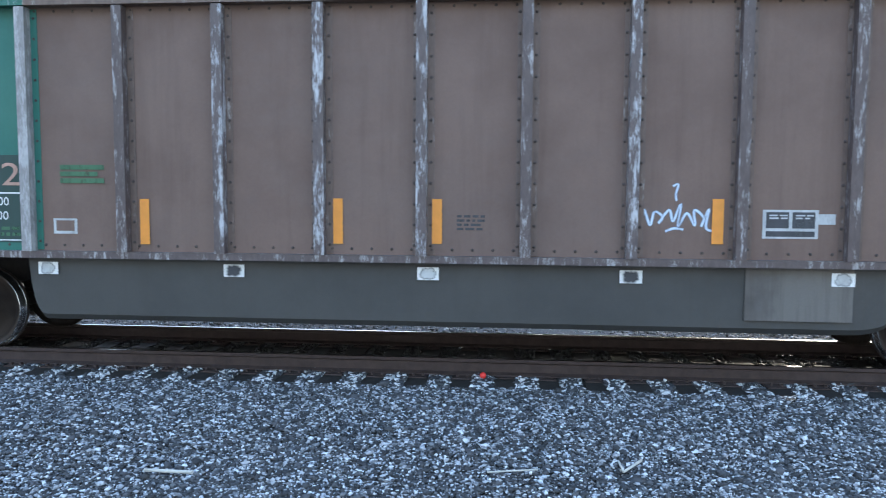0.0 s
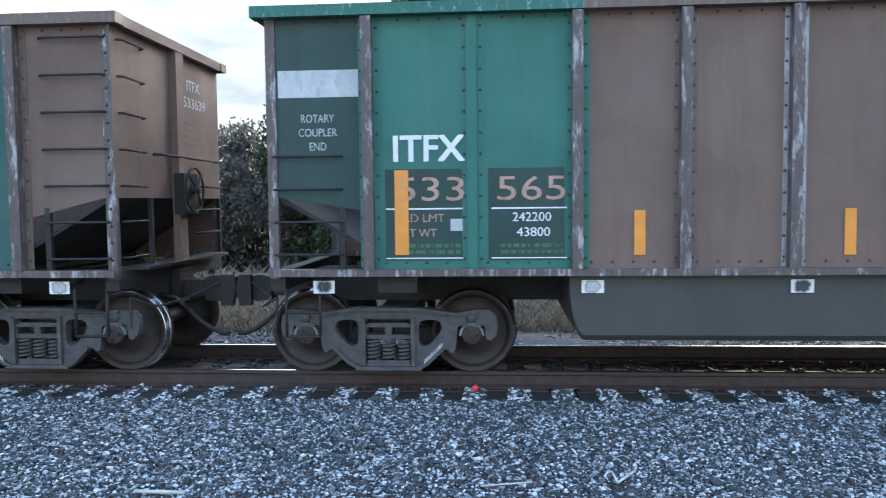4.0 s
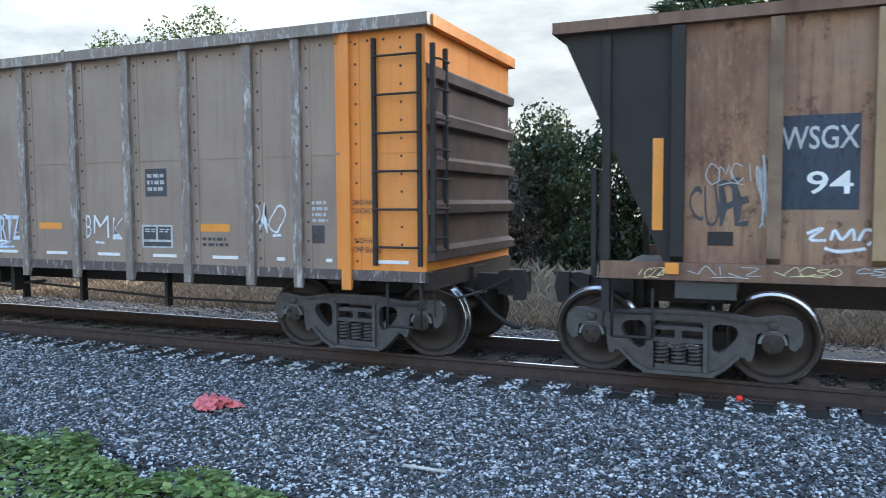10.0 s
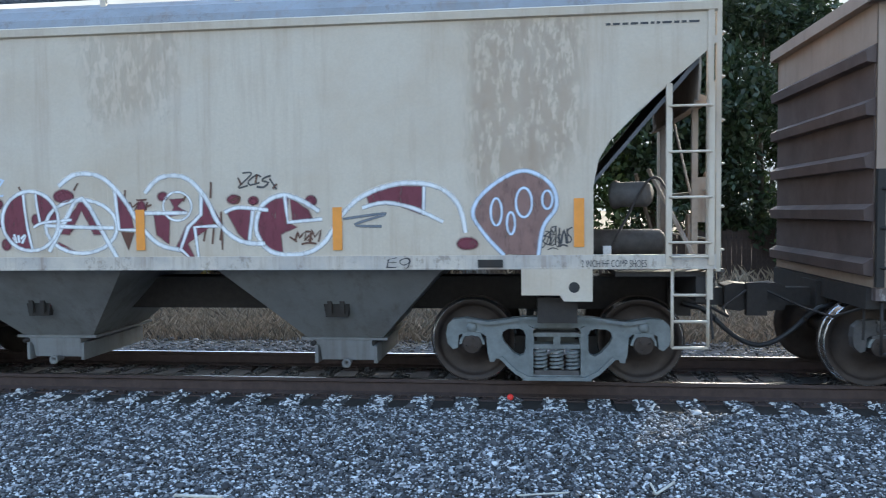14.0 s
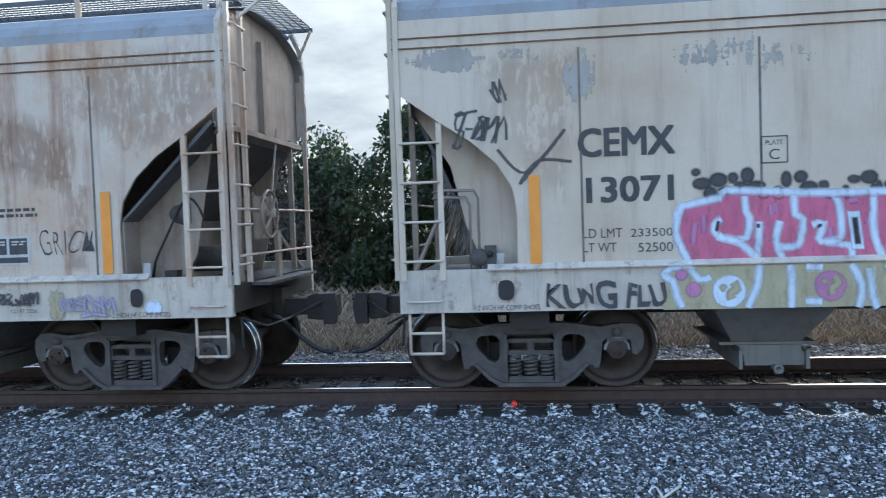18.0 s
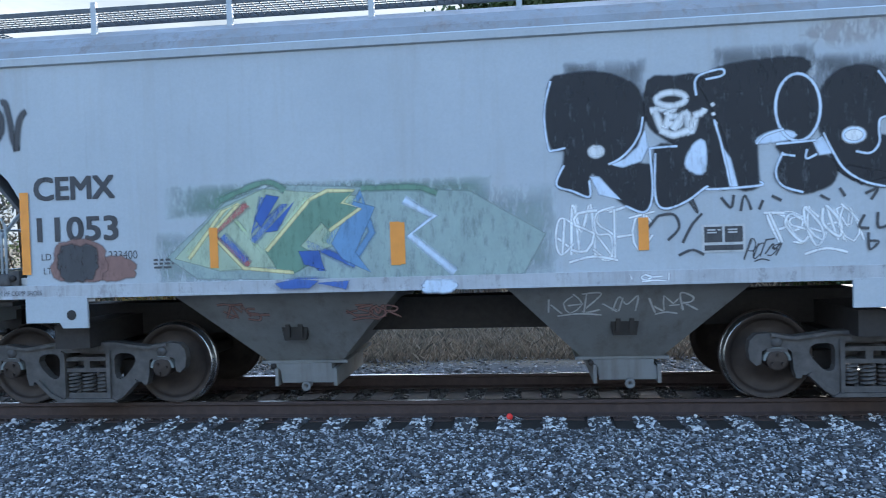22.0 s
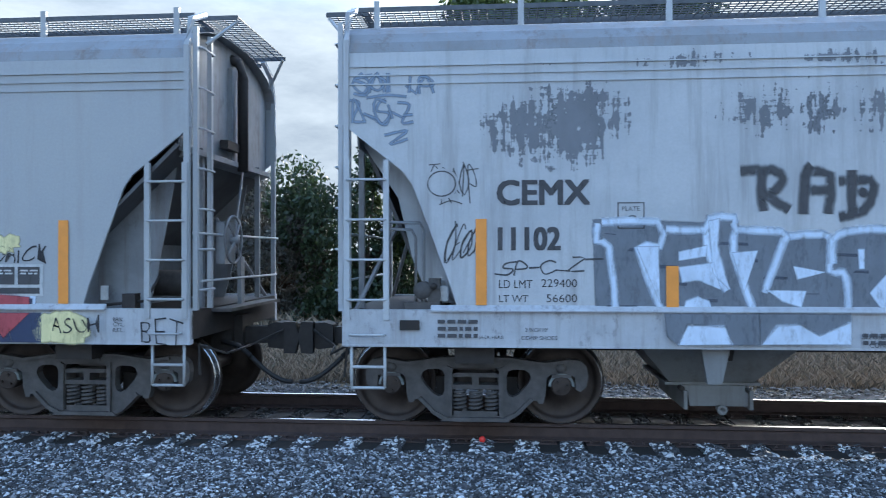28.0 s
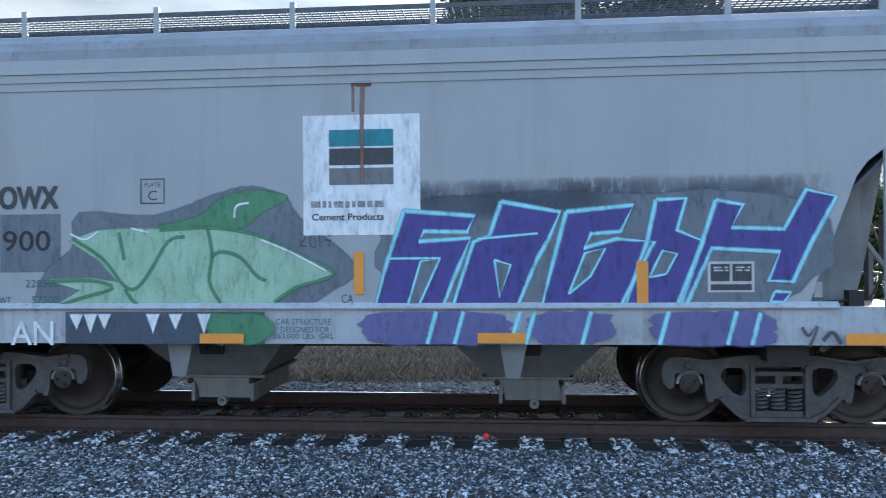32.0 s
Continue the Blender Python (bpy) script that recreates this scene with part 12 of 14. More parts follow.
blob(HOP_K, 7.64, 7.75, 2.02, 2.12, CHARCOAL, CHARCOAL, hop_surf, 0.01, 0.007)
blob(HOP_K, 7.71, 7.84, 1.88, 2.00, CHARCOAL, CHARCOAL, hop_surf, 0.01, 0.007)
bars(HOP_K, 5.04, 5.66, 0.94, 1.08, 2, CHARCOAL, sill_surf, 3)
patch(HOP_K, 'slot', 8.58, 8.84, 1.02, 1.11, SOOT, sill_surf, lift=0.012)
write(HOP_L, 'NRLX', 1.54, 2.31, 2.29, 2.52, CHARCOAL, hop_surf, thick=0.011)
write(HOP_L, '32578', 1.54, 2.35, 1.86, 2.08, CHARCOAL, hop_surf, thick=0.011)
write(HOP_L, 'LD LMT', 1.53, 1.89, 1.49, 1.57, CHARCOAL, hop_surf)
write(HOP_L, '228200', 2.00, 2.38, 1.49, 1.57, CHARCOAL, hop_surf)
write(HOP_L, 'LT WT', 1.53, 1.85, 1.34, 1.42, CHARCOAL, hop_surf)
write(HOP_L, '57800', 2.06, 2.38, 1.34, 1.42, CHARCOAL, hop_surf)
strip(HOP_L, 1.29, 1.40, 1.32, 2.21, hop_surf)
write(HOP_L, 'THIS IS', 2.34, 3.46, 2.86, 3.19, CHARCOAL, hop_surf, bold=-0.02, shear=-0.1)
write(HOP_L, 'WHY WE', 2.39, 3.57, 2.55, 2.83, CHARCOAL, hop_surf, bold=-0.02)
write(HOP_L, 'HOT', 2.67, 3.24, 2.22, 2.52, CHARCOAL, hop_surf, bold=-0.02)
tag(HOP_L, [[(2.43, 1.82), (2.51, 2.02), (2.57, 1.92), (2.73, 1.89), (2.88, 1.95), (3.00, 2.01), (3.09, 1.94), (3.06, 1.77), (2.91, 1.59)], [(2.66, 1.82), (2.82, 1.86)], [(2.79, 1.89), (2.82, 1.59)], [(2.63, 1.66), (2.73, 1.74), (2.69, 1.62), (2.79, 1.65)], [(2.48, 1.54), (2.69, 1.61), (2.97, 1.56), (2.75, 1.45), (2.66, 1.36), (2.61, 1.57)], [(3.09, 1.80), (3.66, 1.91), (3.74, 1.85), (3.70, 1.56)], [(3.16, 2.00), (3.44, 2.09), (3.48, 1.85)], [(3.60, 1.97), (3.63, 2.14), (3.69, 2.16), (3.81, 2.10), (3.99, 2.08), (4.20, 2.17)]], 0.013, CHARCOAL, hop_surf, 0.006, 'looping black outline sketch', 4)
tag(HOP_L, [[(3.21, 1.65), (3.39, 1.62), (3.57, 1.56), (3.72, 1.59), (3.87, 1.53), (3.99, 1.30)], [(3.21, 1.56), (3.33, 1.50), (3.57, 1.59)], [(3.92, 1.88), (4.00, 1.64)], [(3.96, 1.83), (4.29, 1.92), (4.70, 1.94), (4.64, 2.16), (4.32, 2.08)], [(4.26, 2.04), (4.32, 1.92), (5.17, 1.99)], [(3.99, 1.83), (4.23, 1.73), (4.40, 1.62), (4.55, 1.47)], [(3.90, 1.53), (4.11, 1.58), (4.35, 1.56), (4.17, 1.49), (4.14, 1.42), (3.90, 1.53)], [(4.46, 1.54), (4.67, 1.50)], [(2.94, 1.36), (3.09, 1.45)]], 0.013, CHARCOAL, hop_surf, 0.006, '', 4)
tag(HOP_L, [[(2.88, 1.82), (3.39, 1.80), (3.50, 1.71), (3.44, 1.36)], [(3.57, 1.80), (3.99, 1.79), (4.14, 1.65), (4.17, 1.42)], [(4.26, 1.79), (4.64, 1.79)], [(4.28, 1.76), (4.29, 1.42)], [(3.72, 1.53), (3.78, 1.33), (4.05, 1.30)]], 0.05, GREYDK, hop_surf, 0.0045, '', 4)
tag(HOP_L, [[(4.79, 1.77), (4.84, 1.59)], [(4.87, 1.79), (4.80, 1.67), (4.89, 1.58)], [(4.94, 1.79), (4.98, 1.66)], [(5.02, 1.76), (5.00, 1.67), (5.12, 1.70)], [(5.10, 1.79), (5.12, 1.64)], [(4.96, 1.58), (5.11, 1.60)]], 0.028, NAVYP, hop_surf, 0.008, '', 3)
tag(HOP_L, [[(2.63, 1.22), (2.71, 1.23)], [(2.85, 1.22), (3.04, 1.06), (3.19, 1.22), (3.34, 1.10), (3.64, 1.04), (3.82, 1.19)], [(3.73, 1.16), (3.91, 1.07), (4.06, 1.10)]], 0.013, CHARCOAL, sill_surf, 0.01, '', 4)
tag(HOP_L, [[(4.07, 1.19), (4.15, 0.99), (4.21, 1.16), (4.28, 0.99), (4.31, 1.19)], [(4.44, 1.19), (4.37, 1.13), (4.47, 1.07), (4.37, 1.00)], [(4.53, 1.19), (4.56, 0.97), (4.68, 1.02)]], 0.035, NAVYP, sill_surf, 0.01, '', 3)
scrawl(HOP_L, 1.49, 2.05, 1.62, 1.78, 9, 0.01, CHARCOAL, hop_surf, 87, 1)
write(HOP_L, 'LIFT HERE', 0.89, 1.15, 0.97, 1.01, CHARCOAL, sill_surf)
write(HOP_L, 'JACK HERE', 1.36, 1.65, 0.96, 1.00, CHARCOAL, sill_surf)
write(HOP_L, '2 INCH HF', 1.99, 2.24, 1.07, 1.12, CHARCOAL, sill_surf)
write(HOP_L, 'COMP SHOES', 1.94, 2.29, 1.00, 1.04, CHARCOAL, sill_surf)
patch(HOP_L, 'slot', 0.62, 0.84, 1.05, 1.18, SOOT, sill_surf, lift=0.012)
blob(HOP_L, 3.61, 4.37, 2.12, 3.24, REDDIM, SPRAY_BLUE, hop_surf, 0.035, 0.007)
spray(HOP_L, [(3.64, 3.30), (3.64, 3.01), (3.74, 2.92), (3.93, 3.00), (4.06, 3.21), (3.97, 3.41), (3.94, 3.21), (4.01, 2.71), (3.69, 2.46), (3.49, 2.13)], 0.03, SPRAY_BLUE, hop_surf, lift=0.011)
spray(HOP_L, [(3.47, 2.84), (3.99, 2.68)], 0.03, SPRAY_BLUE, hop_surf, lift=0.011)
spray(HOP_L, [(3.62, 2.68), (3.90, 2.86)], 0.03, SPRAY_BLUE, hop_surf, lift=0.011)
spray(HOP_L, [(4.00, 2.93), (4.45, 2.55)], 0.03, SPRAY_BLUE, hop_surf, lift=0.011)
spray(HOP_L, [(4.02, 2.59), (4.47, 2.96)], 0.03, SPRAY_BLUE, hop_surf, lift=0.011)
spray(HOP_L, [(3.68, 2.38), (3.99, 2.48), (4.30, 2.37), (4.54, 2.28)], 0.03, SPRAY_BLUE, hop_surf, lift=0.011)
fill(HOP_L, rounded([(4.33, 3.08), (4.52, 3.27), (4.65, 3.06), (4.79, 3.31), (4.93, 3.09), (5.15, 3.30), (5.18, 2.88), (5.22, 2.52), (5.08, 2.20), (4.84, 2.12), (4.53, 2.15), (4.37, 2.53)]), REDDIM, hop_surf, 0.006, 'graffiti_fill', '')
spray(HOP_L, [(4.33, 3.08), (4.52, 3.27), (4.65, 3.06), (4.79, 3.31), (4.93, 3.09), (5.15, 3.30), (5.18, 2.88), (5.22, 2.52), (5.08, 2.20), (4.84, 2.12), (4.53, 2.15), (4.37, 2.53)], 0.035, SPRAY_BLUE, hop_surf, 0.008, closed=True, smooth=4)
spray(HOP_L, [(4.57, 2.92), (4.85, 3.00), (5.15, 2.90), (5.12, 2.81), (4.68, 2.83), (4.64, 2.49)], 0.025, SPRAY_BLUE, hop_surf, lift=0.011, smooth=3)
spray(HOP_L, [(4.68, 2.81), (4.97, 2.80), (5.18, 2.57), (5.17, 2.28), (5.01, 2.15)], 0.025, SPRAY_BLUE, hop_surf, lift=0.011, smooth=3)
spray(HOP_L, [(4.74, 2.67), (4.85, 2.70), (4.88, 2.59), (4.74, 2.57), (4.98, 2.56)], 0.025, SPRAY_BLUE, hop_surf, lift=0.011, smooth=3)
spray(HOP_L, [(4.88, 2.62), (5.01, 2.66), (4.99, 2.55)], 0.025, SPRAY_BLUE, hop_surf, lift=0.011, smooth=3)
spray(HOP_L, [(4.68, 2.44), (4.91, 2.49), (4.71, 2.35), (4.96, 2.39), (4.78, 2.28), (5.01, 2.20)], 0.025, SPRAY_BLUE, hop_surf, lift=0.011, smooth=3)
fill(HOP_L, rounded([(5.27, 3.08), (5.42, 3.22), (5.63, 3.26), (5.86, 3.15), (5.96, 2.97), (5.97, 2.68), (5.74, 2.54), (5.44, 2.59), (5.30, 2.79)]), REDDIM, hop_surf, 0.006, 'graffiti_fill', '')
spray(HOP_L, [(5.27, 3.08), (5.42, 3.22), (5.63, 3.26), (5.86, 3.15), (5.96, 2.97), (5.97, 2.68), (5.74, 2.54), (5.44, 2.59), (5.30, 2.79)], 0.035, SPRAY_BLUE, hop_surf, 0.008, closed=True, smooth=4)
fill(HOP_L, rounded([(5.95, 3.16), (6.10, 3.24), (6.23, 3.18), (6.45, 3.02), (6.62, 2.97), (6.83, 3.04), (6.91, 3.17), (6.97, 2.73), (6.94, 2.67), (6.71, 2.66), (7.02, 2.44), (7.13, 2.25), (6.91, 2.18), (6.68, 2.17), (6.62, 2.06), (6.47, 2.18), (6.41, 2.11), (6.15, 2.10), (5.86, 2.10), (5.71, 2.28), (5.72, 2.51), (5.92, 2.65), (5.98, 2.85)]), REDDIM, hop_surf, 0.0065, 'graffiti_fill', '')
spray(HOP_L, [(5.95, 3.16), (6.10, 3.24), (6.23, 3.18), (6.45, 3.02), (6.62, 2.97), (6.83, 3.04), (6.91, 3.17), (6.97, 2.73), (6.94, 2.67), (6.71, 2.66), (7.02, 2.44), (7.13, 2.25), (6.91, 2.18), (6.68, 2.17), (6.62, 2.06), (6.47, 2.18), (6.41, 2.11), (6.15, 2.10), (5.86, 2.10), (5.71, 2.28), (5.72, 2.51), (5.92, 2.65), (5.98, 2.85)], 0.035, SPRAY_BLUE, hop_surf, 0.0085, closed=True, smooth=4)
spray(HOP_L, [(5.97, 2.59), (6.04, 2.65), (6.05, 2.56), (5.97, 2.59), (6.18, 2.42), (6.21, 2.11)], 0.03, SPRAY_BLUE, hop_surf, lift=0.011)
spray(HOP_L, [(6.33, 2.67), (6.48, 2.44), (6.44, 2.18)], 0.03, SPRAY_BLUE, hop_surf, lift=0.011)
spray(HOP_L, [(6.00, 2.97), (6.05, 2.76), (6.10, 3.08), (6.13, 2.78), (6.19, 3.03), (6.23, 2.76), (6.37, 2.70)], 0.03, SPRAY_BLUE, hop_surf, lift=0.011)
spray(HOP_L, [(6.33, 2.67), (6.68, 2.69), (6.92, 2.66)], 0.03, SPRAY_BLUE, hop_surf, lift=0.011)
spray(HOP_L, [(6.91, 3.05), (6.94, 3.25), (7.05, 3.36)], 0.03, SPRAY_BLUE, hop_surf, lift=0.011)
spray(HOP_L, [(5.26, 3.11), (5.40, 2.95)], 0.03, SPRAY_BLUE, hop_surf, lift=0.011)
scrawl(HOP_L, 5.42, 5.83, 2.90, 3.10, 6, 0.016, SPRAY_WHITE, hop_surf, 90, 1)
scrawl(HOP_L, 5.54, 5.71, 2.83, 2.94, 3, 0.016, SPRAY_WHITE, hop_surf, 91, 1)
write(HOP_L, 'YOU AINT', 7.54, 8.97, 2.82, 3.09, CHARCOAL, hop_surf, bold=-0.025)
write(HOP_L, 'CAUSE YOU', 7.38, 9.03, 2.51, 2.77, CHARCOAL, hop_surf, bold=-0.025)
write(HOP_L, 'NOT!', 7.77, 8.75, 2.13, 2.45, CHARCOAL, hop_surf, bold=-0.02)
write(HOP_L, 'UP.', 7.06, 7.34, 2.83, 3.09, REDDIM, hop_surf, bold=-0.02)
fill(HOP_L, [(5.14, 1.26), (5.17, 1.56), (5.46, 1.59), (5.53, 1.82), (5.68, 1.99), (5.89, 2.07), (6.09, 2.07), (6.21, 1.97), (6.36, 2.04), (6.56, 2.02), (6.76, 1.97), (6.91, 2.14), (7.20, 2.16), (7.26, 2.09), (7.21, 2.00), (7.65, 2.07), (8.22, 2.03), (8.51, 1.98), (8.53, 1.86), (8.76, 1.80), (8.75, 1.50), (8.94, 1.50), (9.48, 1.39), (9.47, 1.26)], SPRAY_BLUE, hop_surf, 0.004, 'graffiti_fill', '')
fill(HOP_L, [(5.19, 1.26), (5.21, 1.53), (5.49, 1.56), (5.57, 1.79), (5.71, 1.96), (5.90, 2.02), (6.08, 2.02), (6.20, 1.92), (6.37, 1.99), (6.56, 1.98), (6.74, 1.91), (6.94, 2.08), (7.15, 2.10), (7.14, 1.95), (7.65, 2.02), (8.20, 1.98), (8.47, 1.94), (8.48, 1.65), (8.72, 1.77), (8.72, 1.47), (8.94, 1.46), (9.44, 1.36), (9.44, 1.26)], NAVYP, hop_surf, 0.006, 'graffiti_fill', 'red block letters with navy outline')
fill(HOP_L, [(5.23, 1.52), (5.41, 1.54), (5.45, 1.28), (5.27, 1.28)], REDP, hop_surf, 0.009, 'graffiti_fill', '')
fill(HOP_L, [(5.53, 1.40), (5.59, 1.76), (5.74, 1.94), (5.92, 1.99), (6.09, 1.98), (6.16, 1.87), (6.09, 1.58), (5.78, 1.58), (5.74, 1.52), (5.71, 1.41)], REDP, hop_surf, 0.009, 'graffiti_fill', '')
fill(HOP_L, [(5.50, 1.28), (5.71, 1.37), (5.85, 1.48), (6.22, 1.49), (6.21, 1.44), (5.96, 1.28)], REDP, hop_surf, 0.009, 'graffiti_fill', '')
fill(HOP_L, [(6.21, 1.63), (6.27, 1.87), (6.38, 1.94), (6.62, 1.93), (6.71, 1.84), (6.77, 1.64), (6.77, 1.41), (6.61, 1.31), (6.26, 1.28), (6.26, 1.40), (6.42, 1.44), (6.49, 1.53), (6.35, 1.58)], REDP, hop_surf, 0.009, 'graffiti_fill', '')
fill(HOP_L, [(6.76, 1.80), (6.91, 2.03), (7.10, 2.07), (7.05, 1.92), (7.48, 1.97), (7.61, 1.95), (7.61, 1.88), (7.19, 1.81), (6.95, 1.71), (6.92, 1.65), (7.09, 1.54), (7.48, 1.44), (7.60, 1.36), (7.19, 1.32), (6.90, 1.50), (6.79, 1.72)], REDP, hop_surf, 0.009, 'graffiti_fill', '')
fill(HOP_L, [(7.66, 1.96), (8.13, 1.94), (8.15, 1.83), (7.82, 1.82), (7.65, 1.83)], REDP, hop_surf, 0.009, 'graffiti_fill', '')
fill(HOP_L, [(7.27, 1.70), (7.62, 1.80), (7.62, 1.72), (7.42, 1.60), (7.25, 1.62)], REDP, hop_surf, 0.009, 'graffiti_fill', '')
fill(HOP_L, [(7.36, 1.55), (7.76, 1.57), (7.71, 1.50), (7.48, 1.47)], REDP, hop_surf, 0.009, 'graffiti_fill', '')
fill(HOP_L, [(6.90, 1.28), (7.25, 1.31), (7.82, 1.42), (8.16, 1.41), (8.19, 1.28)], REDP, hop_surf, 0.009, 'graffiti_fill', '')
fill(HOP_L, [(8.24, 1.93), (8.41, 1.91), (8.41, 1.66), (8.68, 1.74), (8.66, 1.55), (8.45, 1.48), (8.83, 1.42), (9.41, 1.38), (9.41, 1.28), (8.25, 1.28)], REDP, hop_surf, 0.009, 'graffiti_fill', '')
fill(HOP_L, [(7.19, 1.64), (7.40, 1.72), (7.33, 1.57), (7.26, 1.59)], SPRAY_BLUE, hop_surf, 0.013, 'graffiti_fill', '')
fill(HOP_L, [(7.24, 1.63), (7.32, 1.66), (7.31, 1.59)], YELLOWP, hop_surf, 0.013, 'graffiti_fill', '')
fill(HOP_L, [(7.62, 1.43), (7.81, 1.69), (7.94, 1.70), (7.91, 1.57), (8.07, 1.56), (8.18, 1.82), (8.20, 1.44), (7.82, 1.48), (7.69, 1.41)], SPRAY_BLUE, hop_surf, 0.013, 'graffiti_fill', '')
fill(HOP_L, [(7.71, 1.54), (7.82, 1.65), (7.89, 1.64), (7.85, 1.56)], YELLOWP, hop_surf, 0.013, 'graffiti_fill', '')
fill(HOP_L, [(5.76, 1.38), (5.81, 1.53), (5.85, 1.38)], SPRAY_WHITE, hop_surf, 0.013, 'graffiti_fill', '')
fill(HOP_L, [(6.78, 1.37), (6.83, 1.44), (7.05, 1.34)], SPRAY_WHITE, hop_surf, 0.013, 'graffiti_fill', '')
fill(HOP_L, [(6.40, 1.47), (6.45, 1.44), (6.41, 1.49)], SPRAY_WHITE, hop_surf, 0.013, 'graffiti_fill', '')
patch(HOP_L, 'graffiti_fill', 5.21, 9.59, 0.92, 1.23, NAVYP, sill_surf, lift=0.034)
fill(HOP_L, [(5.27, 1.22), (6.10, 1.22), (5.69, 1.15), (5.30, 1.01)], REDP, sill_surf, 0.04, 'graffiti_fill', '')
fill(HOP_L, [(6.14, 1.22), (6.45, 1.22), (6.42, 1.01), (6.15, 0.96)], REDP, sill_surf, 0.04, 'graffiti_fill', '')
fill(HOP_L, [(6.53, 1.22), (7.02, 1.22), (6.85, 0.96)], REDP, sill_surf, 0.04, 'graffiti_fill', '')
fill(HOP_L, [(7.08, 1.22), (8.55, 1.22), (8.27, 0.96), (7.99, 1.08), (7.54, 1.10), (7.11, 1.00)], REDP, sill_surf, 0.04, 'graffiti_fill', '')
fill(HOP_L, [(8.93, 1.22), (9.45, 1.22), (9.18, 0.98)], REDP, sill_surf, 0.04, 'graffiti_fill', '')
fill(HOP_L, [(5.48, 0.92), (5.74, 1.04), (6.08, 1.12), (6.08, 0.92)], SPRAY_BLUE, sill_surf, 0.04, 'graffiti_fill', '')
fill(HOP_L, [(6.49, 1.08), (6.71, 0.92), (6.51, 0.92)], SPRAY_BLUE, sill_surf, 0.04, 'graffiti_fill', '')
fill(HOP_L, [(8.55, 1.21), (8.93, 0.93), (8.52, 0.93)], SPRAY_BLUE, sill_surf, 0.04, 'graffiti_fill', '')
fill(HOP_L, [(5.51, 0.92), (5.74, 1.00), (5.92, 1.02), (5.91, 0.92)], YELLOWP, sill_surf, 0.044, 'graffiti_fill', '')
patch(HOP_L, 'graffiti_fill', 4.72, 4.96, 1.65, 1.85, YELLOWP, hop_surf, wobble=0.3, seed=0, lift=0.005)
patch(HOP_L, 'graffiti_fill', 4.90, 5.17, 1.33, 1.59, YELLOWP, hop_surf, wobble=0.3, seed=1, lift=0.005)
patch(HOP_L, 'graffiti_fill', 5.26, 5.50, 1.67, 1.93, YELLOWP, hop_surf, wobble=0.3, seed=2, lift=0.005)
patch(HOP_L, 'graffiti_fill', 8.72, 8.97, 1.69, 1.94, YELLOWP, hop_surf, wobble=0.3, seed=3, lift=0.005)
patch(HOP_L, 'graffiti_fill', 7.99, 8.24, 2.08, 2.15, YELLOWP, hop_surf, wobble=0.3, seed=4, lift=0.005)
patch(HOP_L, 'graffiti_fill', 8.94, 9.27, 1.86, 2.02, YELLOWP, hop_surf, wobble=0.3, seed=5, lift=0.005)
fill(HOP_L, [(7.19, 1.64), (7.48, 1.74), (7.42, 1.58)], SPRAY_BLUE, hop_surf, 0.014, 'graffiti_fill', '')
fill(HOP_L, [(7.71, 1.41), (8.24, 1.80), (8.21, 1.44)], SPRAY_BLUE, hop_surf, 0.014, 'graffiti_fill', '')
fill(HOP_L, [(7.76, 1.58), (8.10, 1.72), (8.05, 1.58)], YELLOWP, hop_surf, 0.015, 'graffiti_fill', '')
fill(HOP_L, [(6.79, 1.38), (6.88, 1.44), (7.05, 1.36)], SPRAY_WHITE, hop_surf, 0.014, 'graffiti_fill', '')
fill(HOP_L, [(5.76, 1.38), (5.82, 1.54), (5.87, 1.38)], SPRAY_WHITE, hop_surf, 0.014, 'graffiti_fill', '')
write(HOP_L, 'GRICK', 9.01, 9.62, 1.74, 1.92, INKP, hop_surf, bold=-0.01, shear=0.2)
data_panel(HOP_L, 8.98, 9.57, 1.40, 1.73, hop_surf)
strip(HOP_L, 3.10, 3.20, 1.32, 1.78, hop_surf)
strip(HOP_L, 4.67, 4.77, 1.32, 1.78, hop_surf)
strip(HOP_L, 6.50, 6.60, 1.33, 1.77, hop_surf)
strip(HOP_L, 8.26, 8.37, 1.33, 1.76, hop_surf)
strip(HOP_L, 9.74, 9.85, 1.32, 2.19, hop_surf)
patch(HOP_L, 'graffiti_fill', 9.54, 10.10, 0.93, 1.22, YELLOWP, sill_surf, wobble=0.12, seed=4, lift=0.034)
write(HOP_L, 'ASUH', 9.70, 10.23, 1.03, 1.19, INKP, sill_surf, bold=-0.01, lift=0.05)
write(HOP_L, 'BET', 10.63, 11.11, 0.91, 1.13, INKP, sill_surf, bold=-0.02)
write(HOP_L, 'BRK.', 10.35, 10.47, 1.14, 1.18, CHARCOAL, sill_surf)
write(HOP_L, 'CYL.', 10.35, 10.47, 1.09, 1.13, CHARCOAL, sill_surf)
write(HOP_L, 'REL.', 10.35, 10.47, 1.03, 1.07, CHARCOAL, sill_surf)
patch(HOP_L, 'slot', 8.55, 8.78, 1.02, 1.11, SOOT, sill_surf, lift=0.06)
plate_c(HOP_L, 3.36, 3.61, 2.37, 2.62, hop_surf)
patch(HOP_M, 'halo', 5.78, 10.14, 1.25, 2.39, SLATEP, hop_surf, lift=0.003, wobble=0.05, seed=5)
patch(HOP_M, 'sign_panel', 5.02, 6.22, 2.00, 3.22, SPRAY_WHITE, hop_surf, lift=0.005, label='white painted sign panel')
patch(HOP_M, 'sign_bar', 5.29, 5.95, 2.90, 3.07, TEALP2, hop_surf, lift=0.008)
patch(HOP_M, 'sign_bar', 5.29, 5.95, 2.71, 2.88, CHARCOAL, hop_surf, lift=0.008)
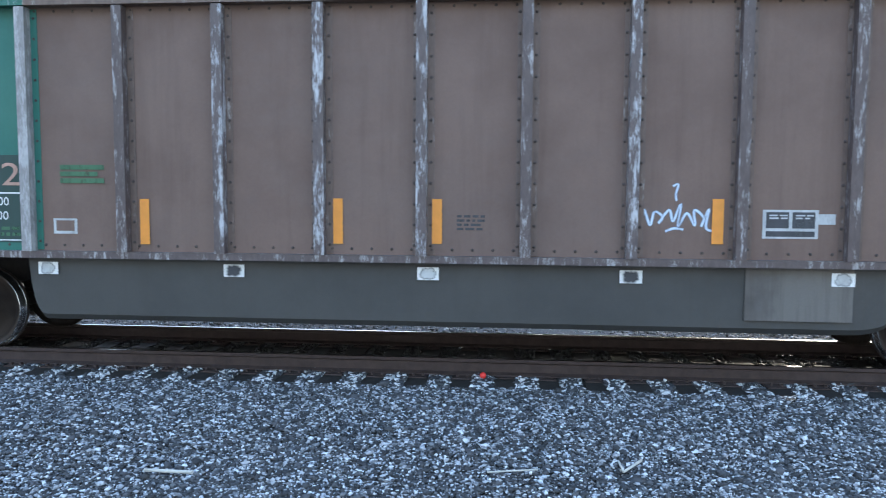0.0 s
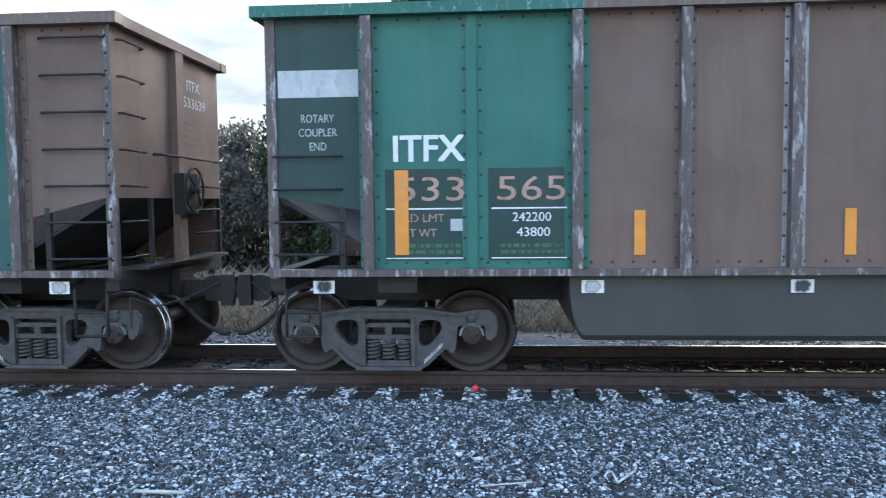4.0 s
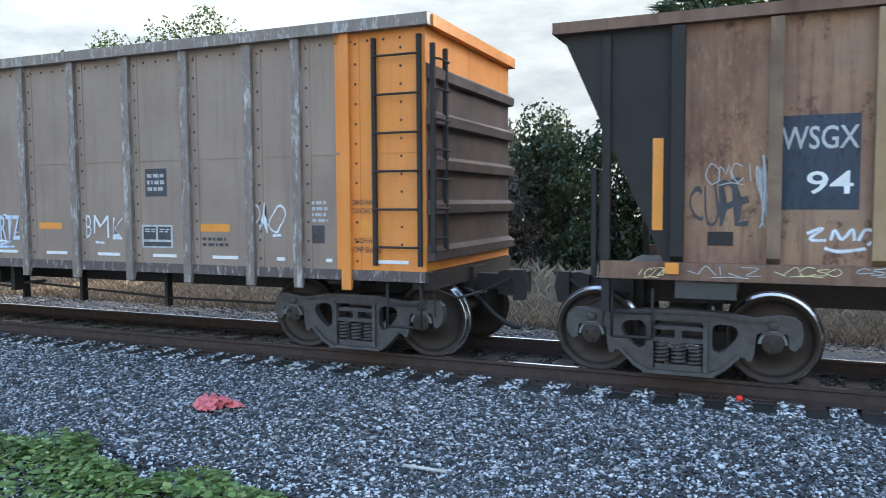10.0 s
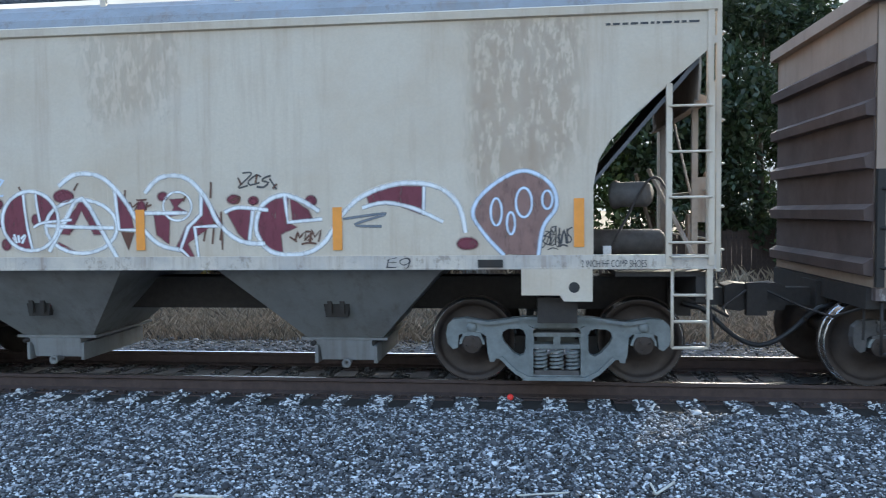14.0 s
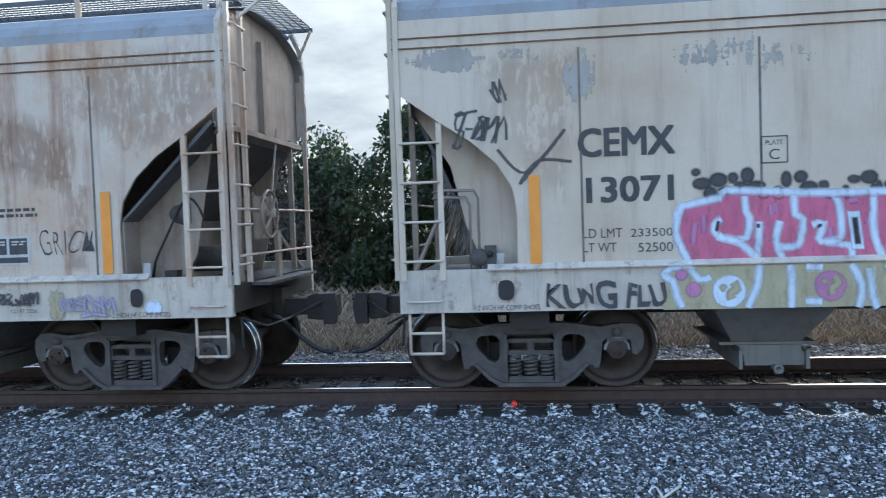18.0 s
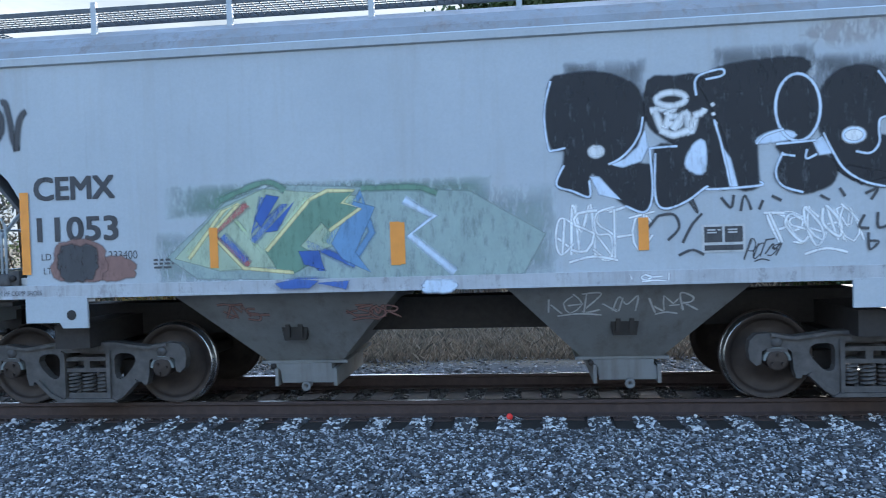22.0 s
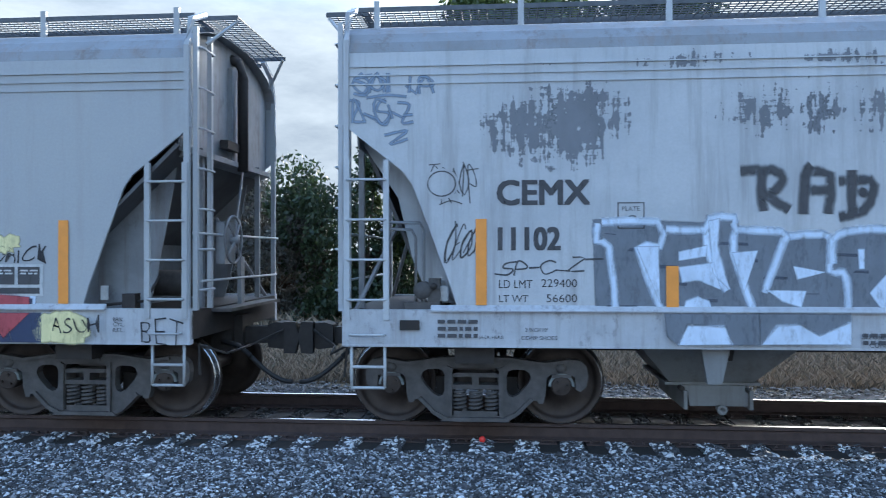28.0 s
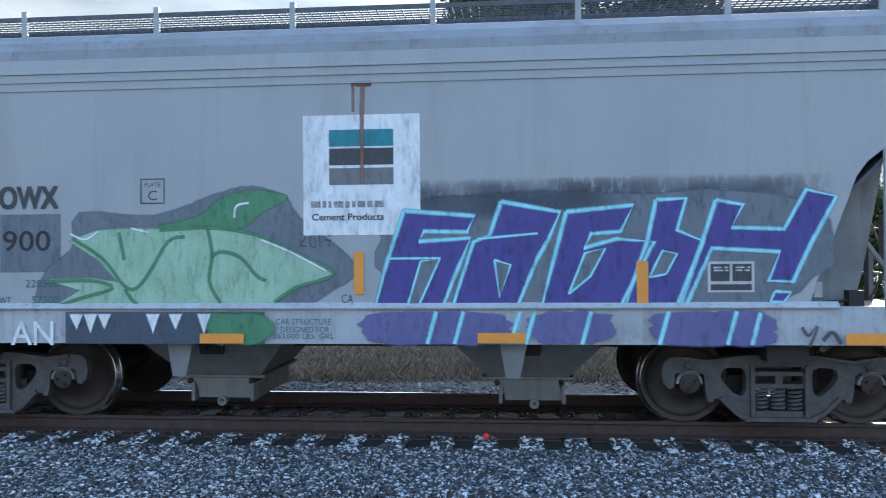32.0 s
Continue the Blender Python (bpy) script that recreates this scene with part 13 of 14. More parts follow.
patch(HOP_M, 'sign_bar', 5.29, 5.95, 2.51, 2.68, GREYDK, hop_surf, lift=0.008)
bars(HOP_M, 5.10, 5.87, 2.25, 2.37, 1, BLACK, hop_surf, 22)
write(HOP_M, 'Cement Products', 5.11, 5.85, 2.15, 2.22, BLACK, hop_surf, bold=0.02, lift=0.008)
fill(HOP_M, [(6.05, 2.24), (6.77, 2.18), (6.69, 2.02), (6.25, 2.03), (6.20, 1.93), (6.72, 1.96), (6.61, 1.69), (6.43, 1.25), (5.75, 1.25), (5.88, 1.73)], PURPLEP, hop_surf, 0.008, 'graffiti_fill', '')
spray(HOP_M, [(6.05, 2.24), (6.77, 2.18), (6.69, 2.02), (6.25, 2.03), (6.20, 1.93), (6.72, 1.96), (6.61, 1.69), (6.43, 1.25), (5.75, 1.25), (5.88, 1.73)], 0.035, CYANL, hop_surf, 0.01, closed=True, smooth=1)
fill(HOP_M, [(6.09, 1.30), (6.22, 1.73), (6.41, 1.75), (6.20, 1.29)], SLATEP, hop_surf, 0.012, 'graffiti_fill', '')
spray(HOP_M, [(6.09, 1.30), (6.22, 1.73), (6.41, 1.75), (6.20, 1.29)], 0.02, CYANL, hop_surf, 0.014, closed=True, smooth=1)
spray(HOP_M, [(5.90, 1.76), (6.42, 1.76)], 0.02, CYANL, hop_surf, lift=0.013)
fill(HOP_M, [(7.03, 2.32), (7.61, 2.21), (7.48, 1.91), (7.38, 1.74), (7.17, 1.24), (6.53, 1.24), (6.75, 1.92), (6.91, 1.98)], PURPLEP, hop_surf, 0.008, 'graffiti_fill', '')
spray(HOP_M, [(7.03, 2.32), (7.61, 2.21), (7.48, 1.91), (7.38, 1.74), (7.17, 1.24), (6.53, 1.24), (6.75, 1.92), (6.91, 1.98)], 0.035, CYANL, hop_surf, 0.01, closed=True, smooth=1)
fill(HOP_M, [(6.96, 1.74), (7.12, 1.69), (7.01, 1.37)], SLATEP, hop_surf, 0.012, 'graffiti_fill', '')
spray(HOP_M, [(6.96, 1.74), (7.12, 1.69), (7.01, 1.37)], 0.02, CYANL, hop_surf, 0.014, closed=True, smooth=1)
spray(HOP_M, [(6.79, 1.95), (7.39, 2.00)], 0.02, CYANL, hop_surf, lift=0.013)
fill(HOP_M, [(7.67, 2.21), (8.33, 2.27), (8.20, 2.01), (7.91, 1.99), (7.84, 1.85), (8.16, 1.94), (8.52, 1.91), (8.18, 1.25), (7.42, 1.25), (7.56, 1.80)], PURPLEP, hop_surf, 0.008, 'graffiti_fill', '')
spray(HOP_M, [(7.67, 2.21), (8.33, 2.27), (8.20, 2.01), (7.91, 1.99), (7.84, 1.85), (8.16, 1.94), (8.52, 1.91), (8.18, 1.25), (7.42, 1.25), (7.56, 1.80)], 0.035, CYANL, hop_surf, 0.01, closed=True, smooth=1)
fill(HOP_M, [(7.69, 1.40), (7.85, 1.80), (8.05, 1.85), (7.90, 1.57)], SLATEP, hop_surf, 0.012, 'graffiti_fill', '')
spray(HOP_M, [(7.69, 1.40), (7.85, 1.80), (8.05, 1.85), (7.90, 1.57)], 0.02, CYANL, hop_surf, 0.014, closed=True, smooth=1)
fill(HOP_M, [(8.54, 2.32), (8.83, 2.33), (8.74, 2.02), (8.99, 1.91), (8.73, 1.27), (8.23, 1.27), (8.45, 1.90)], PURPLEP, hop_surf, 0.008, 'graffiti_fill', '')
spray(HOP_M, [(8.54, 2.32), (8.83, 2.33), (8.74, 2.02), (8.99, 1.91), (8.73, 1.27), (8.23, 1.27), (8.45, 1.90)], 0.035, CYANL, hop_surf, 0.01, closed=True, smooth=1)
fill(HOP_M, [(8.47, 1.56), (8.60, 1.82), (8.74, 1.79), (8.63, 1.59)], SLATEP, hop_surf, 0.012, 'graffiti_fill', '')
spray(HOP_M, [(8.47, 1.56), (8.60, 1.82), (8.74, 1.79), (8.63, 1.59)], 0.02, CYANL, hop_surf, 0.014, closed=True, smooth=1)
fill(HOP_M, [(9.11, 2.31), (9.37, 2.26), (9.26, 2.04), (9.75, 2.02), (9.96, 2.40), (10.24, 2.33), (10.00, 1.88), (9.83, 1.51), (9.60, 1.52), (9.71, 1.80), (9.07, 1.84), (8.82, 1.28), (8.76, 1.28), (8.98, 1.90)], PURPLEP, hop_surf, 0.008, 'graffiti_fill', '')
spray(HOP_M, [(9.11, 2.31), (9.37, 2.26), (9.26, 2.04), (9.75, 2.02), (9.96, 2.40), (10.24, 2.33), (10.00, 1.88), (9.83, 1.51), (9.60, 1.52), (9.71, 1.80), (9.07, 1.84), (8.82, 1.28), (8.76, 1.28), (8.98, 1.90)], 0.035, CYANL, hop_surf, 0.01, closed=True, smooth=1)
fill(HOP_M, [(9.66, 1.42), (9.81, 1.41), (9.74, 1.31), (9.62, 1.32)], PURPLEP, hop_surf, 0.008, 'graffiti_fill', '')
spray(HOP_M, [(9.66, 1.42), (9.81, 1.41), (9.74, 1.31), (9.62, 1.32)], 0.03, CYANL, hop_surf, 0.01, closed=True, smooth=1)
mist(HOP_M, 5.69, 8.23, 2.11, 2.56, SLATEDK, hop_surf)
mist(HOP_M, 7.47, 10.24, 2.15, 2.57, SLATEDK, hop_surf)
patch(HOP_M, 'graffiti_fill', 5.62, 7.1, 0.91, 1.22, PURPDIM, sill_surf, lift=0.034, wobble=0.06, seed=8)
patch(HOP_M, 'graffiti_fill', 7.3, 8.1, 0.93, 1.22, PURPDIM, sill_surf, lift=0.034, wobble=0.12, seed=9)
patch(HOP_M, 'graffiti_fill', 8.5, 9.64, 0.91, 1.22, PURPDIM, sill_surf, lift=0.034, wobble=0.08, seed=10)
spray(HOP_M, [(6.38, 1.23), (6.29, 0.91)], 0.035, CYANL, sill_surf, lift=0.05)
spray(HOP_M, [(6.65, 1.23), (6.56, 0.91)], 0.035, CYANL, sill_surf, lift=0.05)
spray(HOP_M, [(7.21, 1.23), (7.11, 0.91)], 0.035, CYANL, sill_surf, lift=0.05)
spray(HOP_M, [(7.35, 1.23), (7.26, 0.91)], 0.035, CYANL, sill_surf, lift=0.05)
spray(HOP_M, [(7.90, 1.23), (7.81, 0.91)], 0.035, CYANL, sill_surf, lift=0.05)
spray(HOP_M, [(8.64, 1.23), (8.55, 0.91)], 0.035, CYANL, sill_surf, lift=0.05)
spray(HOP_M, [(9.28, 1.23), (9.19, 0.91)], 0.035, CYANL, sill_surf, lift=0.05)
spray(HOP_M, [(9.50, 1.22), (9.42, 0.91)], 0.035, CYANL, sill_surf, lift=0.05)
strip(HOP_M, 5.54, 5.64, 1.40, 1.83, hop_surf)
strip(HOP_M, 8.35, 8.46, 1.28, 1.72, hop_surf)
strip(HOP_M, 3.96, 4.42, 0.91, 1.01, sill_surf)
strip(HOP_M, 6.79, 7.26, 0.92, 1.02, sill_surf)
strip(HOP_M, 10.28, 10.74, 0.91, 1.02, sill_surf)
data_panel(HOP_M, 9.03, 9.47, 1.41, 1.71, hop_surf)
write(HOP_M, '2014', 4.99, 5.30, 1.88, 2.01, CHARCOAL, hop_surf, bold=-0.02)
write(HOP_M, 'CA', 5.41, 5.53, 1.31, 1.40, CHARCOAL, hop_surf)
write(HOP_M, 'CAR STRUCTURE', 4.75, 5.32, 1.10, 1.16, TEALP, sill_surf, lift=0.05)
write(HOP_M, 'DESIGNED FOR', 4.80, 5.30, 1.02, 1.08, TEALP, sill_surf, lift=0.05)
write(HOP_M, '263,000 LBS. GRL', 4.72, 5.35, 0.95, 1.01, TEALP, sill_surf, lift=0.05)
spray(HOP_M, [(9.88, 1.08), (9.94, 1.00), (10.02, 1.08), (9.95, 0.89)], 0.025, CHARCOAL, sill_surf, lift=0.05)
spray(HOP_M, [(10.07, 0.95), (10.16, 1.03), (10.24, 0.92)], 0.03, CHARCOAL, sill_surf, lift=0.05)
spray(HOP_M, [(5.52, 3.53), (5.73, 3.53)], 0.035, RUSTP, hop_surf, lift=0.0045)
spray(HOP_M, [(5.54, 3.52), (5.54, 3.25)], 0.02, RUSTDIM, hop_surf, lift=0.0045)
spray(HOP_M, [(5.64, 3.51), (5.63, 3.22), (5.63, 2.52)], 0.03, RUSTDIM, hop_surf, lift=0.0095)
patch(HOP_M, 'dark_patch', 1.75, 2.42, 1.64, 2.25, SLATEP, hop_surf, lift=0.003)
write(HOP_M, 'OWX', 1.75, 2.39, 2.31, 2.54, CHARCOAL, hop_surf, thick=0.011)
write(HOP_M, '900', 1.78, 2.31, 1.86, 2.08, BLACK, hop_surf, bold=0.008)
plate_c(HOP_M, 3.30, 3.55, 2.35, 2.60, hop_surf)
fill(HOP_M, rounded([(2.63, 2.25), (3.43, 2.21), (4.11, 2.43), (4.47, 2.50), (4.83, 2.39), (4.98, 2.17), (5.56, 1.69), (5.30, 1.44), (4.88, 1.25), (4.10, 1.22), (2.28, 1.23), (2.28, 1.66), (2.56, 1.89)]), SLATEP, hop_surf, 0.0035, 'graffiti_fill', '')
fill(HOP_M, rounded([(3.43, 2.08), (3.92, 2.20), (4.17, 2.39), (4.50, 2.46), (4.74, 2.43), (4.84, 2.38), (4.59, 2.25), (4.38, 2.10), (4.04, 2.04)]), FINGREEN, hop_surf, 0.005, 'graffiti_fill', '')
fill(HOP_M, [(2.53, 1.96), (2.81, 2.06), (3.13, 2.08), (3.50, 2.07), (3.80, 2.07), (4.05, 2.09), (4.53, 2.01), (4.94, 1.82), (5.33, 1.61), (4.94, 1.47), (4.70, 1.32), (4.22, 1.29), (3.49, 1.31), (2.50, 1.31), (2.32, 1.26), (2.64, 1.45), (2.26, 1.56), (2.81, 1.56), (3.06, 1.53), (2.88, 1.74)], LIMEG, hop_surf, 0.006, 'graffiti_fill', 'green fish-shaped graffiti')
tag(HOP_M, [[(2.55, 1.99), (2.88, 1.78), (3.11, 1.50), (3.25, 1.47), (3.40, 1.65), (3.59, 1.95), (3.77, 2.00)], [(3.06, 2.05), (3.12, 1.76)], [(4.01, 2.09), (4.06, 1.82), (4.03, 1.53), (4.15, 1.31)], [(4.05, 1.79), (4.16, 1.84), (4.36, 1.78), (4.52, 1.60), (4.63, 1.54)], [(3.12, 1.46), (3.20, 1.35), (3.28, 1.28)], [(2.26, 1.54), (2.75, 1.55), (2.99, 1.47), (2.62, 1.36), (2.32, 1.26)], [(3.50, 2.07), (4.05, 2.09), (4.53, 2.01), (4.94, 1.82), (5.33, 1.61), (4.94, 1.47), (4.71, 1.32)]], 0.026, FINGREEN, hop_surf, 0.009, '', 4)
tag(HOP_M, [[(4.30, 2.19), (4.32, 2.31), (4.45, 2.34)], [(2.53, 2.04), (2.69, 1.98), (2.83, 2.06)], [(4.58, 1.96), (4.89, 1.83), (5.25, 1.64)], [(3.19, 2.09), (3.38, 2.05)]], 0.02, SPRAY_WHITE, hop_surf, 0.011, '', 4)
fill(HOP_M, [(2.57, 1.20), (2.70, 1.20), (2.64, 1.06)], SPRAY_WHITE, sill_surf, 0.05, 'graffiti_fill', '')
fill(HOP_M, [(2.73, 1.20), (2.85, 1.20), (2.79, 1.02)], SPRAY_WHITE, sill_surf, 0.05, 'graffiti_fill', '')
fill(HOP_M, [(2.88, 1.20), (3.00, 1.20), (2.94, 1.06)], SPRAY_WHITE, sill_surf, 0.05, 'graffiti_fill', '')
fill(HOP_M, [(3.40, 1.20), (3.52, 1.20), (3.46, 1.02)], SPRAY_WHITE, sill_surf, 0.05, 'graffiti_fill', '')
fill(HOP_M, [(3.64, 1.20), (3.76, 1.20), (3.70, 1.06)], SPRAY_WHITE, sill_surf, 0.05, 'graffiti_fill', '')
fill(HOP_M, [(3.94, 1.20), (4.06, 1.20), (4.00, 1.02)], SPRAY_WHITE, sill_surf, 0.05, 'graffiti_fill', '')
patch(HOP_M, 'graffiti_fill', 2.51, 4.63, 0.90, 1.23, SLATEDK, sill_surf, lift=0.034)
patch(HOP_M, 'graffiti_fill', 4.03, 4.69, 0.92, 1.20, FINGREEN, sill_surf, lift=0.036, wobble=0.15)
write(HOP_M, 'AN', 1.89, 2.36, 0.88, 1.13, SPRAY_WHITE, sill_surf, bold=0.008)
write(HOP_M, '228500', 2.03, 2.40, 1.48, 1.56, TEALP, hop_surf)
write(HOP_M, '57500', 2.10, 2.40, 1.31, 1.39, TEALP, hop_surf)
write(HOP_M, 'WT', 1.74, 1.87, 1.31, 1.38, TEALP, hop_surf)

# ---- track and ground ----
def bed(x, y):
    """Height of the ground: ballast crown, shoulders, field."""
    a = abs(y)
    if y < 0:
        z = -0.2 if a < 1.4 else -0.2 - 0.03 * (a - 1.4) if a < 2.6 else -0.236 - 0.08 * min(a - 2.6, 2.5)
    else:
        z = -0.2 if a < 1.4 else -0.2 - 0.2 * min(a - 1.4, 1.4)
    return z


def ground():
    g = Geo()
    xs = [-1500, -400, -120, -40] + [-30 + 0.5 * k for k in range(101)] + [30, 60, 150, 500, 1500]
    ys = [-600, -150, -40, -20, -12, -9, -7.5] + [-6 + 0.3 * k for k in range(50)] + [10, 13, 18, 30, 60, 150, 500, 2500]
    for y in ys:
        for x in xs:
            z = bed(x, y)
            if abs(y) > 3:
                z += 0.05 * noise.noise((x * 0.35, y * 0.35, 0))
            g.v.append((x, y, z - 0.012))
    n = len(xs)
    for j in range(len(ys) - 1):
        for i in range(n - 1):
            g.face([j * n + i, j * n + i + 1, (j + 1) * n + i + 1, (j + 1) * n + i], True)
    m, nt, b = shader("ground_soil", 0.95)
    tc = nt.nodes.new("ShaderNodeTexCoord")
    sp = nt.nodes.new("ShaderNodeSeparateXYZ")
    nt.links.new(tc.outputs["Object"], sp.inputs[0])
    wob = noise_node(nt, 0.8, (1, 1, 1), 5)
    add = nt.nodes.new("ShaderNodeMath")
    add.operation = "MULTIPLY_ADD"
    nt.links.new(wob.outputs[0], add.inputs[0])
    add.inputs[1].default_value = 2.0
    nt.links.new(sp.outputs["Y"], add.inputs[2])
    far = ramp_node(nt, add.outputs[0], 4.6, 5.6)
    stone = noise_node(nt, 30, (1, 1, 1), 6, 0.7)
    gravel = mix_node(nt, ramp_node(nt, stone.outputs[0], 0.35, 0.68), (0.03, 0.03, 0.032), (0.12, 0.118, 0.115))
    straw = noise_node(nt, 9, (3, 1, 1), 6, 0.7)
    dry = mix_node(nt, ramp_node(nt, straw.outputs[0], 0.35, 0.7), (0.085, 0.062, 0.035), (0.2, 0.15, 0.085))
    nt.links.new(mix_node(nt, far, gravel, dry), b.inputs["Base Color"])
    bump_node(nt, b, stone.outputs[0], 0.6, 0.02)
    return thing("ground", g, m, "gravel railway ground turning to dry grass", "ground", kind="structure")


ground()


def track():
    t = tagged(new("railway_track"), "rusty rails on dark wooden ties", "railway track", kind="structure")
    prof = [(-0.0365, 0.0), (-0.037, -0.035), (-0.009, -0.05), (-0.009, -0.145), (-0.075, -0.165), (-0.075, -0.178), (0.075, -0.178), (0.075, -0.165), (0.009, -0.145), (0.009, -0.05), (0.037, -0.035), (0.0365, 0.0)]
    for s in (-1, 1):
        g = Geo()
        g.prism_x([(s * 0.755 + y, z - 0.001) for y, z in prof], -120, 90)
        r = part("rail", g, RAIL, t, "rusty steel rail")
        part("rail_head", Geo().prism_x([(s * 0.755 + y, z) for y, z in [(-0.034, -0.006), (-0.02, -0.0005), (0.0, 0.0025), (0.02, -0.0005), (0.034, -0.006)]], -120, 90), RAIL_TOP, r, "polished running surface")
    rnd = random.Random(5)
    meshes = []
    for k in range(4):
        g = Geo()
        g.box(-0.115, 0.115, -1.3, 1.3, -0.36, -0.188)
        for i, (x, y, z) in enumerate(g.v):
            g.v[i] = (x + rnd.uniform(-0.012, 0.012), y + rnd.uniform(-0.05, 0.05), z + rnd.uniform(-0.006, 0.004))
        meshes.append(g.mesh("tie", TIE))
    plate = Geo().box(-0.1, 0.1, -0.19, 0.19, -0.19, -0.176)
    for dx, dy in ((-0.05, -0.11), (0.05, 0.11), (0.06, -0.11)):
        plate.box(dx - 0.012, dx + 0.012, dy - 0.025, dy + 0.02, -0.18, -0.155)
    plate = plate.mesh("tie_plate", RAIL)
    for k in range(-52, 34):
        x = 0.236 + 0.4725 * k
        tie = part("tie", meshes[k % 4], TIE, t, "", pose(x + rnd.uniform(-0.02, 0.02), rnd.uniform(-0.05, 0.05), rnd.uniform(-0.012, 0.0), 0, 0, rnd.uniform(-1.2, 1.2)))
        for s in (-1, 1):
            part("tie_plate", plate, RAIL, tie, "", pose(0, s * 0.755, 0))


track()


def stones(name, count, area, size, seed, mat, label, height=0.0, cribs=False):
    """Loose crushed stones, each an uneven low lump of its own."""
    r = np.random.RandomState(seed)
    ring = [(math.cos(k * 1.2566 + 0.3), math.sin(k * 1.2566 + 0.3)) for k in range(5)]
    base = np.array([(0.12, 0.08, 0.85)] + [(c, q, (0.25, -0.05, 0.4, 0.05, 0.3)[k]) for k, (c, q) in enumerate(ring)] + [(0.0, 0.0, -0.8)])
    tris = np.array([(0, 1 + k, 1 + (k + 1) % 5) for k in range(5)] + [(6, 1 + (k + 1) % 5, 1 + k) for k in range(5)])
    x = r.uniform(area[0], area[1], count)
    y = r.uniform(area[2], area[3], count)
    if cribs:
        x = 0.4725 * np.floor(x / 0.4725) + np.clip(r.normal(0, 0.06, count), -0.11, 0.11)
    s = size * np.exp(r.normal(0, 0.28, count))
    z = np.array([bed(a, b) for a, b in zip(x, y)]) + r.uniform(-0.3, 0.55, count) * s + height
    ang = r.uniform(0, 6.28, count)
    jit = 1 + r.uniform(-0.42, 0.42, (count, 7, 3))
    v = base[None] * jit * s[:, None, None]
    v[:, :, 0] *= r.uniform(0.8, 1.5, count)[:, None]
    v[:, :, 2] *= r.uniform(0.55, 1.0, count)[:, None]
    tilt = r.uniform(-0.7, 0.7, count)
    ct, st = np.cos(tilt)[:, None], np.sin(tilt)[:, None]
    v[:, :, 1], v[:, :, 2] = v[:, :, 1] * ct - v[:, :, 2] * st, v[:, :, 1] * st + v[:, :, 2] * ct
    c, q = np.cos(ang)[:, None], np.sin(ang)[:, None]
    w = np.stack([v[:, :, 0] * c - v[:, :, 1] * q + x[:, None], v[:, :, 0] * q + v[:, :, 1] * c + y[:, None], v[:, :, 2] + z[:, None]], -1)
    f = (tris[None] + 7 * np.arange(count)[:, None, None]).reshape(-1, 3)
    me = bpy.data.meshes.new(name)
    me.vertices.add(count * 7)
    me.vertices.foreach_set("co", w.ravel())
    me.loops.add(len(f) * 3)
    me.loops.foreach_set("vertex_index", f.ravel().astype(np.int32))
    me.polygons.add(len(f))
    me.polygons.foreach_set("loop_start", np.arange(0, len(f) * 3, 3, dtype=np.int32))
    me.update(calc_edges=True)
    me.materials.append(mat)
    ob = new(name, me)
    return tagged(ob, label, "gravel", kind="stuff")


DARK_STONE = islands("dark_ballast_stone", [(0.03, 0.031, 0.034), (0.055, 0.056, 0.06), (0.085, 0.085, 0.09), (0.04, 0.04, 0.042), (0.13, 0.128, 0.125)], 0.75, True)
PALE_STONE = islands("pale_ballast_stone", [(0.38, 0.39, 0.41), (0.72, 0.74, 0.77), (0.22, 0.225, 0.235), (0.48, 0.49, 0.51), (0.15, 0.155, 0.16), (0.6, 0.61, 0.63)], 0.65, True)
BALLAST = islands("ballast_stone", [(0.035, 0.036, 0.04), (0.06, 0.062, 0.068), (0.1, 0.1, 0.105), (0.6, 0.61, 0.62), (0.045, 0.046, 0.05), (0.78, 0.79, 0.8), (0.06, 0.06, 0.065)], 0.7, True)
# grimy stones, darkened further for the shadow under the train
GRIMY_SHADED = islands("grimy_shaded_stone", [(0.02, 0.019, 0.018), (0.045, 0.043, 0.04), (0.03, 0.028, 0.027), (0.08, 0.078, 0.075)], 0.9)
stones("ballast", 72000, (-11, 6.5, -4.1, -1.3), 0.0165, 1, DARK_STONE, "crushed dark grey ballast stones beside the track")
stones("ballast", 80000, (-11, 6.5, -4.1, -1.3), 0.0128, 21, PALE_STONE, "crushed white ballast stones beside the track", 0.003)
stones("ballast", 24000, (-11, 6.5, -5.2, -4.05), 0.0175, 2, BALLAST, "sparser ballast stones at the foot of the shoulder")
stones("ballast", 14000, (-26, -11, -5.0, -1.32), 0.034, 3, BALLAST, "distant crushed ballast stones")
FAR_STONE = islands("dusty_ballast_stone", [(0.09, 0.08, 0.07), (0.2, 0.185, 0.17), (0.3, 0.28, 0.26), (0.06, 0.055, 0.05), (0.42, 0.4, 0.38)], 0.85)
stones("ballast", 18000, (-28, 12, 1.35, 4.8), 0.028, 4, FAR_STONE, "dusty grey ballast stones on the far shoulder")
stones("ballast", 30000, (-16, 9, -1.36, -0.66), 0.019, 11, BALLAST, "ballast stones heaped between the ties", 0.006, True)
stones("ballast", 9000, (-14, 9, -0.62, 1.4), 0.026, 12, GRIMY_SHADED, "grimy ballast stones between the rails", -0.005, True)

# ---- beyond the track: grass, fence, bushes, trees ----
DRY = islands("dry_grass_blade", [(0.14, 0.1, 0.065), (0.3, 0.22, 0.145), (0.4, 0.315, 0.225), (0.21, 0.16, 0.105), (0.1, 0.085, 0.06)], 0.85)


